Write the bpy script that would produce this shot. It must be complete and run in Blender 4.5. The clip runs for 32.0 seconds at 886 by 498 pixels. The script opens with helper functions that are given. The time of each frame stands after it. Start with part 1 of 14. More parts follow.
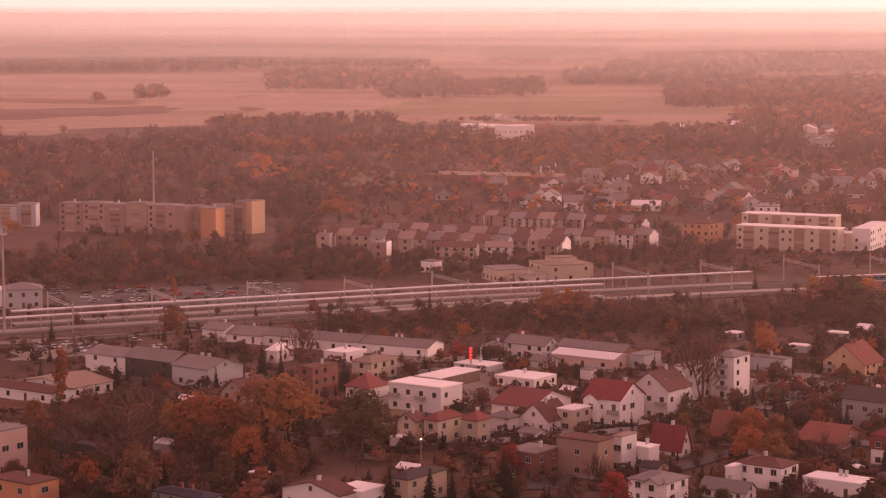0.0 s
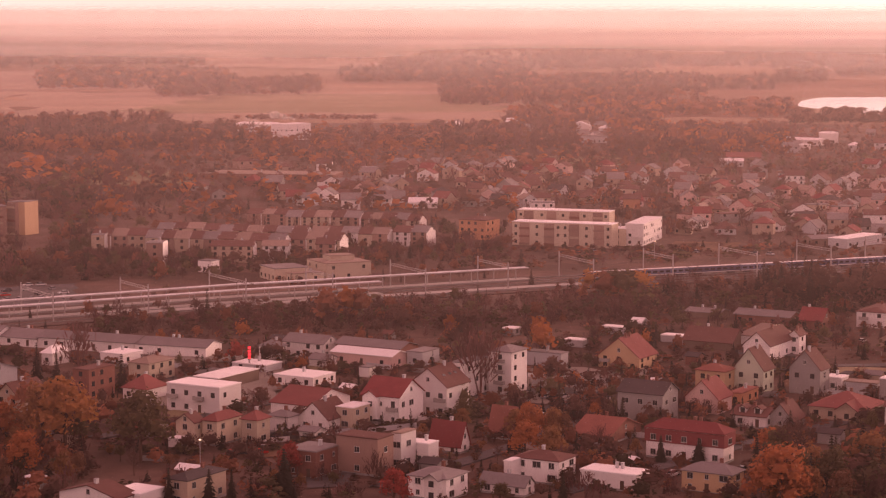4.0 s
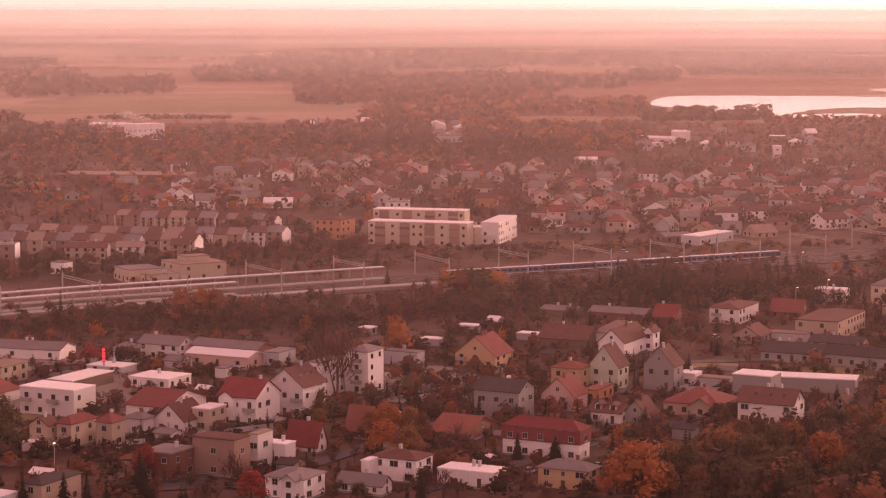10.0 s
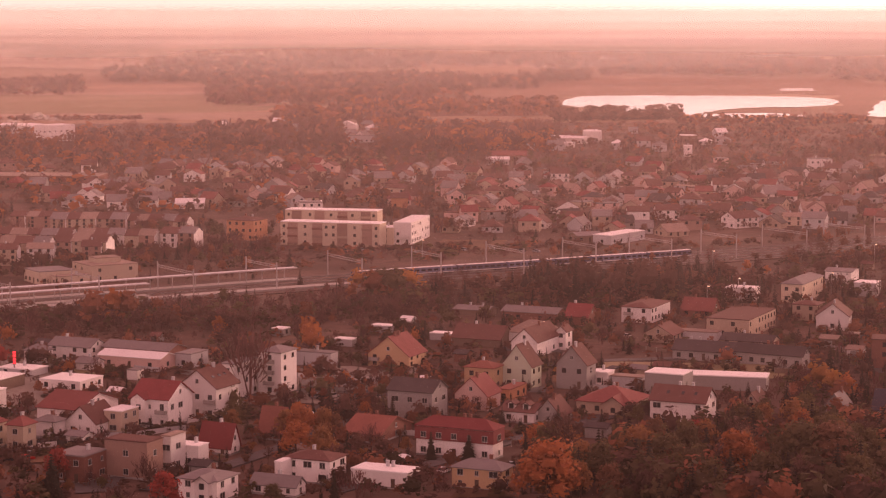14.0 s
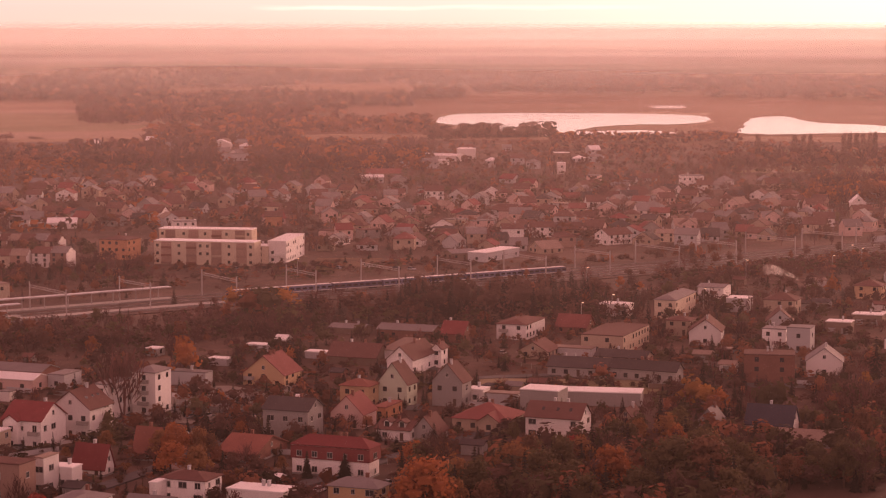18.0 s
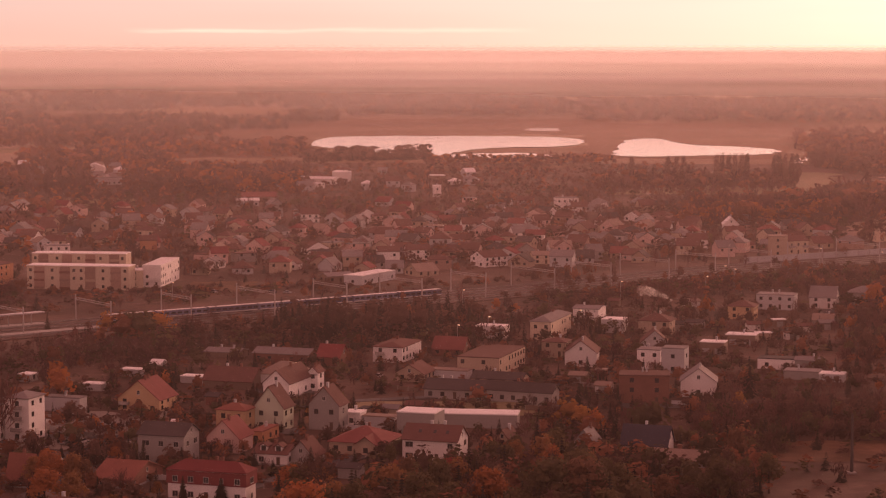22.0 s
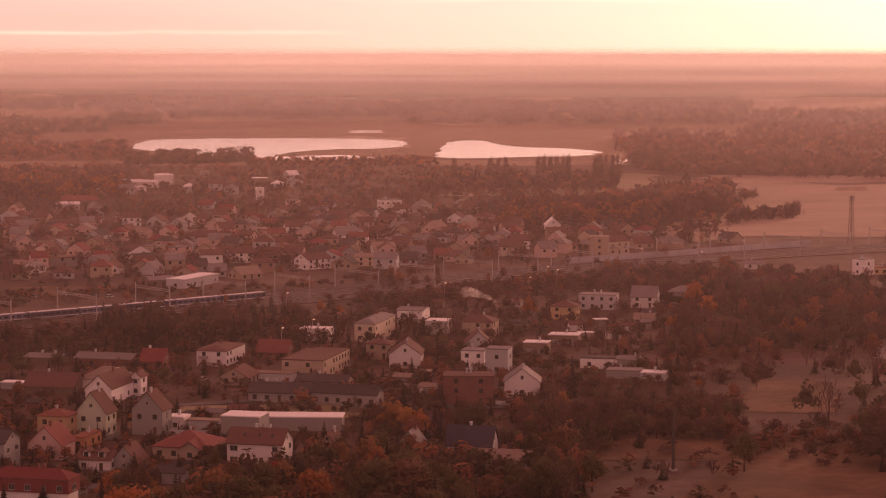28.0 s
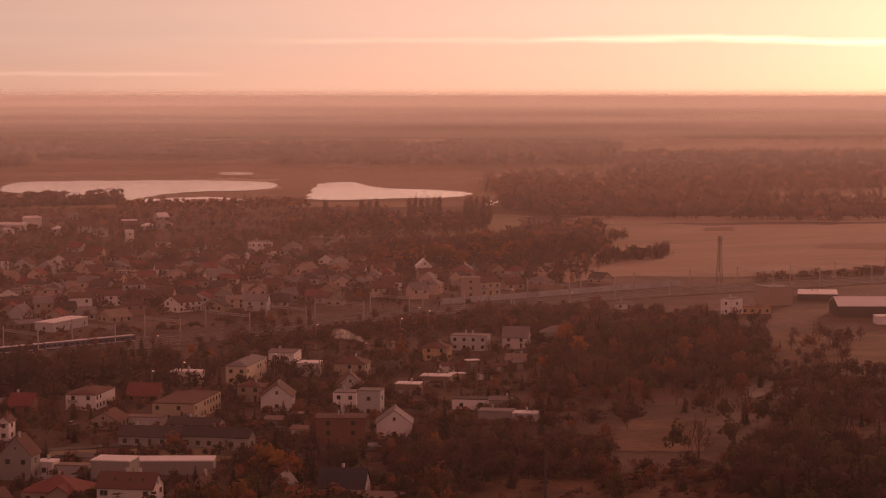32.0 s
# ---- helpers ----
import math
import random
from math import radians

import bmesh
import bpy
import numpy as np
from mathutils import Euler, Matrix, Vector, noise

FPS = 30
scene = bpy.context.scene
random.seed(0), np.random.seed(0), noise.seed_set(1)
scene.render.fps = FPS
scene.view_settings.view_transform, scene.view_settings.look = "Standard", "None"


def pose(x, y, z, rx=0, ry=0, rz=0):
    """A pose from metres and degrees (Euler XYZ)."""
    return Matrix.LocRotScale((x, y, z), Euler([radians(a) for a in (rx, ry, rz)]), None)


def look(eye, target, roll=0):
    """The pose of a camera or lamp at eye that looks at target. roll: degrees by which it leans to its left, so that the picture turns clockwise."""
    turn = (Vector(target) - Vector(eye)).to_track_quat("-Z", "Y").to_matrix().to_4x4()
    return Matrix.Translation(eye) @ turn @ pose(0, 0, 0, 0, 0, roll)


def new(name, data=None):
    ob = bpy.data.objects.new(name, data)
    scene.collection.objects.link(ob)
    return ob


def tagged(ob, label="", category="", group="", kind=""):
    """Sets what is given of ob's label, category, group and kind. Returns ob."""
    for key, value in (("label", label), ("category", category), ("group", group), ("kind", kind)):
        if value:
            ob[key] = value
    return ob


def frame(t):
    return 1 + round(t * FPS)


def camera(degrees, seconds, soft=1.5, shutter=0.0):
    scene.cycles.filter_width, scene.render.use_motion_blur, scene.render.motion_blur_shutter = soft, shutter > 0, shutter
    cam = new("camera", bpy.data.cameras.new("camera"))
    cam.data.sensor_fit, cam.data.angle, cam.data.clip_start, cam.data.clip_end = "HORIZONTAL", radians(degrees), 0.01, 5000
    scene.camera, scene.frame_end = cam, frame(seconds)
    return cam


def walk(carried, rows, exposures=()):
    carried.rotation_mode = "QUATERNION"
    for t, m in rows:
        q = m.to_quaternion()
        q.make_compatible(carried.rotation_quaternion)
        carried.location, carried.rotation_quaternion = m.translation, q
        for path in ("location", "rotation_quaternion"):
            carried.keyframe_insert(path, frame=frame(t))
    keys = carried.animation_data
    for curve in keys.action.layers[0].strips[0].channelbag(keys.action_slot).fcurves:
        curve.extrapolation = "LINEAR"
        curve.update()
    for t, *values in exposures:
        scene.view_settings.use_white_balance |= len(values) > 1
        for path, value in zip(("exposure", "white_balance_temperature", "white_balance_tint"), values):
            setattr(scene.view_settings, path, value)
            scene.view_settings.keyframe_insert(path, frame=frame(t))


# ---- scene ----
cam = camera(22.73, 32.0, soft=1.15)
# seconds, degrees turned to the right, degrees looked up; the camera hangs at one spot and turns
ROWS = [
    (0.0, -0.000, -6.088),
    (0.5, 0.227, -6.085),
    (1.0, 0.824, -6.087),
    (1.5, 2.155, -6.083),
    (2.0, 3.854, -6.093),
    (2.5, 4.567, -6.111),
    (3.0, 4.967, -6.120),
    (3.5, 5.390, -6.132),
    (5.5, 6.989, -6.141),
    (6.0, 7.364, -6.146),
    (6.5, 7.721, -6.140),
    (7.0, 8.050, -6.142),
    (7.5, 8.339, -6.156),
    (8.0, 8.607, -6.158),
    (8.5, 8.878, -6.157),
    (9.0, 9.128, -6.156),
    (9.5, 9.358, -6.155),
    (10.0, 9.578, -6.153),
    (10.5, 9.825, -6.154),
    (11.0, 10.173, -6.151),
    (11.5, 10.544, -6.156),
    (12.0, 10.920, -6.153),
    (12.5, 11.219, -6.152),
    (13.0, 11.438, -6.155),
    (13.5, 11.638, -6.153),
    (14.0, 11.858, -6.149),
    (14.5, 12.207, -6.142),
    (16.5, 13.770, -6.147),
    (17.0, 14.220, -6.153),
    (17.5, 14.691, -6.156),
    (18.0, 15.126, -5.683),
    (18.5, 15.482, -5.145),
    (19.0, 15.708, -5.140),
    (19.5, 16.022, -5.132),
    (20.0, 16.473, -5.120),
    (20.5, 16.900, -5.113),
    (21.0, 17.361, -5.100),
    (21.5, 17.878, -5.097),
    (22.0, 18.364, -5.090),
    (22.5, 18.809, -5.088),
    (23.0, 19.221, -5.093),
    (23.5, 19.629, -5.103),
    (24.0, 20.023, -5.106),
    (24.5, 20.428, -5.105),
    (25.0, 20.796, -5.107),
    (25.5, 21.079, -5.105),
    (27.5, 22.536, -5.077),
    (28.0, 22.963, -5.033),
    (28.5, 23.269, -5.036),
    (29.0, 23.667, -4.850),
    (29.5, 24.085, -4.076),
    (30.0, 24.486, -3.937),
    (30.5, 24.875, -3.945),
    (31.0, 25.278, -3.954),
    (31.5, 25.750, -3.954),
    (32.0, 26.315, -3.955),
]
walk(cam, [(t, pose(0, 0, 110.0, 90 + up, 0, -right)) for t, right, up in ROWS], exposures=[(0.0, 0.10, 6420, 19), (17.4, 0.12, 6800, 23), (18.6, -0.47, 7200, 28), (25.0, -0.57, 7550, 30), (28.6, -0.68, 7850, 31), (29.8, -1.12, 8200, 31), (32.0, -1.27, 8550, 32)])

# ---- world and light ----
EYE = 110.0
SUN_AZ, SUN_EL = 49.0, 7.0
world = bpy.data.worlds.new("dawn_sky")
scene.world = world
world.use_nodes = True
wn, wl = world.node_tree.nodes, world.node_tree.links
wn.clear()


def wnode(kind, **props):
    n = wn.new(kind)
    for k, val in props.items():
        if k == "op":
            n.operation = val
        elif k == "blend":
            n.data_type, n.blend_type = "RGBA", val
    return n


def wmath(op, a, b=None):
    n = wnode("ShaderNodeMath", op=op)
    for i, s in enumerate((a, b)):
        if s is None:
            continue
        if isinstance(s, (int, float)):
            n.inputs[i].default_value = s
        else:
            wl.new(s, n.inputs[i])
    return n.outputs[0]


def build_world():
    out, bg = wn.new("ShaderNodeOutputWorld"), wn.new("ShaderNodeBackground")
    tc, sep = wn.new("ShaderNodeTexCoord"), wn.new("ShaderNodeSeparateXYZ")
    wl.new(tc.outputs["Generated"], sep.inputs[0])
    height = sep.outputs["Z"]
    sky = wn.new("ShaderNodeTexSky")
    sky.sky_type, sky.sun_disc = "NISHITA", False
    sky.sun_elevation, sky.sun_rotation = radians(SUN_EL), radians(SUN_AZ)
    # high thin overcast: rosy at the horizon, paler above
    ramp = wn.new("ShaderNodeValToRGB")
    el = ramp.color_ramp.elements
    el[0].position, el[0].color = 0.0, (1.07, 0.68, 0.57, 1)
    el[1].position, el[1].color = 1.0, (0.68, 0.29, 0.28, 1)
    for pos, col in ((0.006, (1.05, 0.71, 0.61, 1)), (0.03, (1.0, 0.80, 0.755, 1)), (0.09, (1.05, 0.67, 0.62, 1)), (0.35, (0.78, 0.37, 0.345, 1))):
        e = el.new(pos)
        e.color = col
    wl.new(height, ramp.inputs[0])
    # the glow round the hidden sun
    dot = wn.new("ShaderNodeVectorMath")
    dot.operation = "DOT_PRODUCT"
    a = radians(SUN_AZ)
    dot.inputs[1].default_value = (math.sin(a), math.cos(a), 0.03)
    wl.new(tc.outputs["Generated"], dot.inputs[0])
    near = wmath("MAXIMUM", dot.outputs["Value"], 0.0)
    glow = wmath("MULTIPLY", wmath("POWER", near, 48.0), 1.35)
    wide = wmath("MULTIPLY", wmath("POWER", near, 9.0), 1.3)
    # bright slits between the cloud layers
    mp, tex = wn.new("ShaderNodeMapping"), wn.new("ShaderNodeTexNoise")
    mp.inputs["Scale"].default_value = (5.0, 5.0, 110.0)
    mp.inputs["Location"].default_value = (0.3, 0.0, 0.55)
    tex.inputs["Scale"].default_value, tex.inputs["Detail"].default_value = 1.6, 3.0
    wl.new(tc.outputs["Generated"], mp.inputs[0])
    wl.new(mp.outputs[0], tex.inputs["Vector"])
    breaks = wmath("MULTIPLY", wmath("MAXIMUM", wmath("SUBTRACT", tex.outputs["Fac"], 0.42), 0.0), 5.0)

    bend, wander = wn.new("ShaderNodeMapping"), wn.new("ShaderNodeTexNoise")
    bend.inputs["Scale"].default_value = (14.0, 14.0, 60.0)
    wander.inputs["Scale"].default_value, wander.inputs["Detail"].default_value = 1.0, 4.0
    wl.new(tc.outputs["Generated"], bend.inputs[0])
    wl.new(bend.outputs[0], wander.inputs["Vector"])
    wave = wmath("MULTIPLY", wmath("SUBTRACT", wander.outputs["Fac"], 0.5), 0.007)

    def streak(level, thick, gain):
        off = wmath("ABSOLUTE", wmath("SUBTRACT", wmath("ADD", height, wave), level))
        return wmath("MULTIPLY", wmath("MAXIMUM", wmath("SUBTRACT", 1.0, wmath("DIVIDE", off, thick)), 0.0), gain)

    side = wn.new("ShaderNodeVectorMath")
    side.operation = "DOT_PRODUCT"
    side.inputs[1].default_value = (math.sin(radians(15.5)), math.cos(radians(15.5)), 0.0)
    wl.new(tc.outputs["Generated"], side.inputs[0])
    here = wmath("MINIMUM", wmath("MAXIMUM", wmath("MULTIPLY", wmath("SUBTRACT", side.outputs["Value"], 0.9955), 400.0), 0.0), 1.0)
    low = wmath("MULTIPLY", streak(0.0105, 0.0014, 0.9), wmath("MULTIPLY", here, wmath("ADD", breaks, 0.25)))
    high = wmath("MULTIPLY", streak(0.0255, 0.0022, 2.2), wmath("MULTIPLY", wmath("POWER", near, 24.0), wmath("ADD", breaks, 0.35)))
    slit = wmath("ADD", low, high)
    soft = wn.new("ShaderNodeTexNoise")
    mp2 = wn.new("ShaderNodeMapping")
    mp2.inputs["Scale"].default_value = (3.0, 3.0, 40.0)
    wl.new(tc.outputs["Generated"], mp2.inputs[0])
    wl.new(mp2.outputs[0], soft.inputs["Vector"])
    soft.inputs["Scale"].default_value = 1.2
    shade = wmath("ADD", 0.83, wmath("MULTIPLY", soft.outputs["Fac"], 0.34))

    def tint(amount, colour):
        m = wn.new("ShaderNodeVectorMath")
        m.operation = "SCALE"
        m.inputs[0].default_value = colour
        wl.new(amount, m.inputs["Scale"])
        return m.outputs[0]

    def plus(p, q):
        m = wn.new("ShaderNodeVectorMath")
        m.operation = "ADD"
        wl.new(p, m.inputs[0])
        wl.new(q, m.inputs[1])
        return m.outputs[0]

    cloud = wn.new("ShaderNodeVectorMath")
    cloud.operation = "SCALE"
    wl.new(ramp.outputs[0], cloud.inputs[0])
    wl.new(shade, cloud.inputs["Scale"])
    thin = wn.new("ShaderNodeVectorMath")
    thin.operation = "SCALE"
    wl.new(sky.outputs[0], thin.inputs[0])
    thin.inputs["Scale"].default_value = 0.012
    total = plus(plus(cloud.outputs[0], thin.outputs[0]), plus(plus(tint(glow, (1.0, 0.80, 0.36)), tint(wide, (1.0, 0.64, 0.52))), tint(slit, (1.0, 0.85, 0.62))))
    wl.new(total, bg.inputs["Color"])
    bg.inputs["Strength"].default_value = 1.08
    wl.new(bg.outputs[0], out.inputs[0])


build_world()
sun = new("sun", bpy.data.lights.new("sun", "SUN"))
sun.data.energy, sun.data.angle, sun.data.color = 3.7, radians(12), (1.0, 0.55, 0.40)
sun.matrix_world = look((0, 0, 0), (-math.sin(radians(SUN_AZ)), -math.cos(radians(SUN_AZ)), -math.tan(radians(SUN_EL))))


# ---- materials ----
def material(name, colour, rough=0.9, vary=0.25, scale=1.0, bump=0.0, metal=0.0, island=0.0, objectwise=0.0, stain=0.0, tone=0.0):
    """A surface with grain and blotches of real size; scale is in features a metre."""
    m = bpy.data.materials.new(name)
    m.use_nodes = True
    n, l = m.node_tree.nodes, m.node_tree.links
    b = n["Principled BSDF"]
    b.inputs["Roughness"].default_value, b.inputs["Metallic"].default_value = rough, metal
    b.inputs["Specular IOR Level"].default_value = 0.25
    geo = n.new("ShaderNodeNewGeometry")
    fine, wide = n.new("ShaderNodeTexNoise"), n.new("ShaderNodeTexNoise")
    fine.inputs["Scale"].default_value, fine.inputs["Detail"].default_value = scale, 4.0
    wide.inputs["Scale"].default_value, wide.inputs["Detail"].default_value = scale * 0.13, 3.0
    for t in (fine, wide):
        l.new(geo.outputs["Position"], t.inputs["Vector"])

    def mul(p, q, add=0.0):
        k = n.new("ShaderNodeMath")
        k.operation = "MULTIPLY_ADD"
        l.new(p, k.inputs[0])
        k.inputs[1].default_value, k.inputs[2].default_value = q, add
        return k.outputs[0]

    def join(op, p, q):
        k = n.new("ShaderNodeMath")
        k.operation = op
        l.new(p, k.inputs[0])
        l.new(q, k.inputs[1])
        return k.outputs[0]

    val = join("ADD", mul(fine.outputs["Fac"], vary * 1.6, 1.0 - vary * 0.8), mul(wide.outputs["Fac"], vary * 1.8, -vary * 0.9))
    if island:
        val = join("MULTIPLY", val, mul(geo.outputs["Random Per Island"], island * 2, 1.0 - island))
    if objectwise:
        info = n.new("ShaderNodeObjectInfo")
        val = join("MULTIPLY", val, mul(info.outputs["Random"], objectwise * 2, 1.0 - objectwise))
    if tone:
        att = n.new("ShaderNodeAttribute")
        att.attribute_name = "tone"
        val = join("MULTIPLY", val, mul(att.outputs["Fac"], tone * 2, 1.0 - tone))
    if stain:
        mp, streak = n.new("ShaderNodeMapping"), n.new("ShaderNodeTexNoise")
        mp.inputs["Scale"].default_value = (1.1, 1.1, 0.16)
        l.new(geo.outputs["Position"], mp.inputs[0])
        l.new(mp.outputs[0], streak.inputs["Vector"])
        streak.inputs["Detail"].default_value = 4.0
        val = join("MULTIPLY", val, mul(streak.outputs["Fac"], stain, 1.0 - stain * 0.55))
    sc = n.new("ShaderNodeVectorMath")
    sc.operation = "SCALE"
    sc.inputs[0].default_value = colour
    l.new(val, sc.inputs["Scale"])
    l.new(sc.outputs[0], b.inputs["Base Color"])
    if bump:
        bp = n.new("ShaderNodeBump")
        bp.inputs["Strength"].default_value, bp.inputs["Distance"].default_value = 0.6, bump
        l.new(fine.outputs["Fac"], bp.inputs["Height"])
        l.new(bp.outputs[0], b.inputs["Normal"])
    return m


def leafy(m, share=0.4, own=0.5):
    """Leaves and twigs pass part of the light through; the shading normal is bent upwards, which evens out the light
    over the sprays.
    """
    n, l = m.node_tree.nodes, m.node_tree.links
    b = n["Principled BSDF"]
    tr, mix = n.new("ShaderNodeBsdfTranslucent"), n.new("ShaderNodeMixShader")
    geo, part_of, up = n.new("ShaderNodeNewGeometry"), n.new("ShaderNodeVectorMath"), n.new("ShaderNodeVectorMath")
    part_of.operation, up.operation = "SCALE", "ADD"
    part_of.inputs["Scale"].default_value = own
    up.inputs[1].default_value = (0.0, -0.15, 0.8)
    l.new(geo.outputs["Normal"], part_of.inputs[0])
    l.new(part_of.outputs[0], up.inputs[0])
    for s in (b, tr):
        l.new(up.outputs[0], s.inputs["Normal"])
    l.new(b.inputs["Base Color"].links[0].from_socket, tr.inputs["Color"])
    mix.inputs[0].default_value = share
    l.new(b.outputs[0], mix.inputs[1])
    l.new(tr.outputs[0], mix.inputs[2])
    l.new(mix.outputs[0], n["Material Output"].inputs["Surface"])


def two_tone(name, c1, c2, scale, stretch=(1, 1, 1), rough=0.95, detail=6.0, lo=0.4, hi=0.6, c3=None, bump=0.0):
    """Ground: two colours mixed by large blotches, with a third in fine grain."""
    m = bpy.data.materials.new(name)
    m.use_nodes = True
    n, l = m.node_tree.nodes, m.node_tree.links
    b = n["Principled BSDF"]
    b.inputs["Roughness"].default_value = rough
    b.inputs["Specular IOR Level"].default_value = 0.1
    geo, mp = n.new("ShaderNodeNewGeometry"), n.new("ShaderNodeMapping")
    mp.inputs["Scale"].default_value = stretch
    l.new(geo.outputs["Position"], mp.inputs[0])
    t1, t2 = n.new("ShaderNodeTexNoise"), n.new("ShaderNodeTexNoise")
    t1.inputs["Scale"].default_value, t1.inputs["Detail"].default_value = scale, detail
    t2.inputs["Scale"].default_value, t2.inputs["Detail"].default_value = scale * 9, 5.0
    for t in (t1, t2):
        l.new(mp.outputs[0], t.inputs["Vector"])
    ramp = n.new("ShaderNodeValToRGB")
    e = ramp.color_ramp.elements
    e[0].position, e[0].color = lo, (*c1, 1)
    e[1].position, e[1].color = hi, (*c2, 1)
    l.new(t1.outputs["Fac"], ramp.inputs[0])
    mix = n.new("ShaderNodeMix")
    mix.data_type = "RGBA"
    mix.inputs["B"].default_value = (*(c3 or c1), 1)
    gain = n.new("ShaderNodeMath")
    gain.operation = "MULTIPLY_ADD"
    gain.use_clamp = True
    gain.inputs[1].default_value, gain.inputs[2].default_value = 3.0, -1.2
    l.new(t2.outputs["Fac"], gain.inputs[0])
    half = n.new("ShaderNodeMath")
    half.operation = "MULTIPLY"
    half.inputs[1].default_value = 0.55
    l.new(gain.outputs[0], half.inputs[0])
    l.new(half.outputs[0], mix.inputs["Factor"])
    l.new(ramp.outputs[0], mix.inputs["A"])
    l.new(mix.outputs["Result"], b.inputs["Base Color"])
    if bump:
        bp = n.new("ShaderNodeBump")
        bp.inputs["Distance"].default_value = bump
        l.new(t2.outputs["Fac"], bp.inputs["Height"])
        l.new(bp.outputs[0], b.inputs["Normal"])
    return m


WALL = {
    "white": material("white_render", (0.76, 0.73, 0.71), 0.85, 0.1, 1.5, stain=0.26, objectwise=0.15),
    "cream": material("cream_render", (0.54, 0.46, 0.36), 0.85, 0.1, 1.5, stain=0.28, objectwise=0.14),
    "grey": material("grey_render", (0.30, 0.29, 0.28), 0.9, 0.12, 1.5, stain=0.25, objectwise=0.1),
    "pale": material("pale_grey_render", (0.46, 0.46, 0.47), 0.85, 0.08, 1.5, stain=0.2, objectwise=0.08),
    "beige": material("beige_render", (0.40, 0.32, 0.25), 0.9, 0.1, 1.5, stain=0.2, objectwise=0.08),
    "brown": material("brown_render", (0.20, 0.15, 0.12), 0.9, 0.12, 1.5, stain=0.25, objectwise=0.1),
    "orange": material("orange_render", (0.48, 0.25, 0.14), 0.85, 0.08, 1.5, stain=0.12, objectwise=0.05),
    "yellow": material("yellow_render", (0.52, 0.37, 0.23), 0.85, 0.08, 1.5, stain=0.12, objectwise=0.05),
    "pink": material("pink_render", (0.58, 0.42, 0.38), 0.85, 0.08, 1.5, stain=0.15, objectwise=0.06),
    "green": material("pale_green_render", (0.48, 0.52, 0.42), 0.85, 0.08, 1.5, stain=0.15, objectwise=0.06),
    "rose": material("rose_brown_render", (0.30, 0.20, 0.165), 0.9, 0.12, 1.5, stain=0.3, objectwise=0.22),
    "brick": material("red_brick", (0.20, 0.095, 0.075), 0.9, 0.3, 3.0, stain=0.2, objectwise=0.1),
    "dark": material("dark_cladding", (0.06, 0.055, 0.05), 0.8, 0.2, 1.5, objectwise=0.1),
}
ROOF = {
    "red": material("red_roof_tile", (0.215, 0.080, 0.074), 0.9, 0.22, 2.5, bump=0.05, objectwise=0.12),
    "maroon": material("maroon_roof_tile", (0.190, 0.050, 0.052), 0.9, 0.22, 2.5, bump=0.05, objectwise=0.12),
    "brown": material("brown_roof_tile", (0.135, 0.070, 0.062), 0.9, 0.22, 2.5, bump=0.05, objectwise=0.12),
    "grey": material("grey_roof_sheet", (0.215, 0.195, 0.195), 0.85, 0.2, 1.5, bump=0.03, objectwise=0.12),
    "dark": material("dark_roof_felt", (0.070, 0.060, 0.062), 0.9, 0.25, 1.5, bump=0.03, objectwise=0.12),
    "white": material("white_roof_membrane", (0.80, 0.79, 0.79), 0.7, 0.12, 0.8, objectwise=0.06),
    "beige": material("beige_roof_sheet", (0.28, 0.215, 0.18), 0.85, 0.16, 1.5, bump=0.03, objectwise=0.1),
    "navy": material("navy_roof_sheet", (0.045, 0.046, 0.065), 0.7, 0.2, 1.5, bump=0.03),
    "orange": material("orange_roof_tile", (0.230, 0.096, 0.076), 0.9, 0.2, 2.5, bump=0.05, objectwise=0.1),
}
for cover in list(ROOF.values()) + list(WALL.values()):
    cover.node_tree.nodes["Principled BSDF"].inputs["Specular IOR Level"].default_value = 0.08
GLASS = material("window_glass", (0.03, 0.032, 0.036), 0.08, 0.1, 0.5)
GLASS.node_tree.nodes["Principled BSDF"].inputs["Specular IOR Level"].default_value = 0.5
FRAME = material("white_window_frame", (0.42, 0.41, 0.39), 0.6, 0.08, 4.0, objectwise=0.1)
DOOR = material("dark_door_wood", (0.09, 0.06, 0.045), 0.7, 0.2, 4.0)
CONCRETE = material("weathered_concrete", (0.34, 0.32, 0.30), 0.9, 0.18, 0.8, stain=0.2)
STEEL = material("galvanised_steel", (0.42, 0.39, 0.38), 0.6, 0.12, 2.0)
CANOPY = material("pale_canopy_sheet", (0.55, 0.55, 0.57), 0.5, 0.12, 0.6)
RAIL = material("worn_rail_steel", (0.30, 0.27, 0.26), 0.4, 0.15, 3.0, metal=0.7)
RUST = material("dark_painted_steel", (0.07, 0.06, 0.06), 0.7, 0.2, 2.0)
BALLAST = two_tone("track_ballast", (0.110, 0.076, 0.066), (0.075, 0.052, 0.046), 0.15, c3=(0.150, 0.104, 0.092), bump=0.05)
ASPHALT = two_tone("worn_asphalt", (0.09, 0.085, 0.085), (0.13, 0.12, 0.12), 0.06, c3=(0.07, 0.066, 0.066))
GROUND = two_tone("autumn_ground", (0.085, 0.053, 0.042), (0.150, 0.096, 0.076), 0.018, c3=(0.058, 0.036, 0.030), bump=0.15)
MEADOW = two_tone("dry_meadow", (0.270, 0.200, 0.150), (0.360, 0.275, 0.210), 0.006, stretch=(0.35, 1.6, 1), c3=(0.220, 0.148, 0.093))
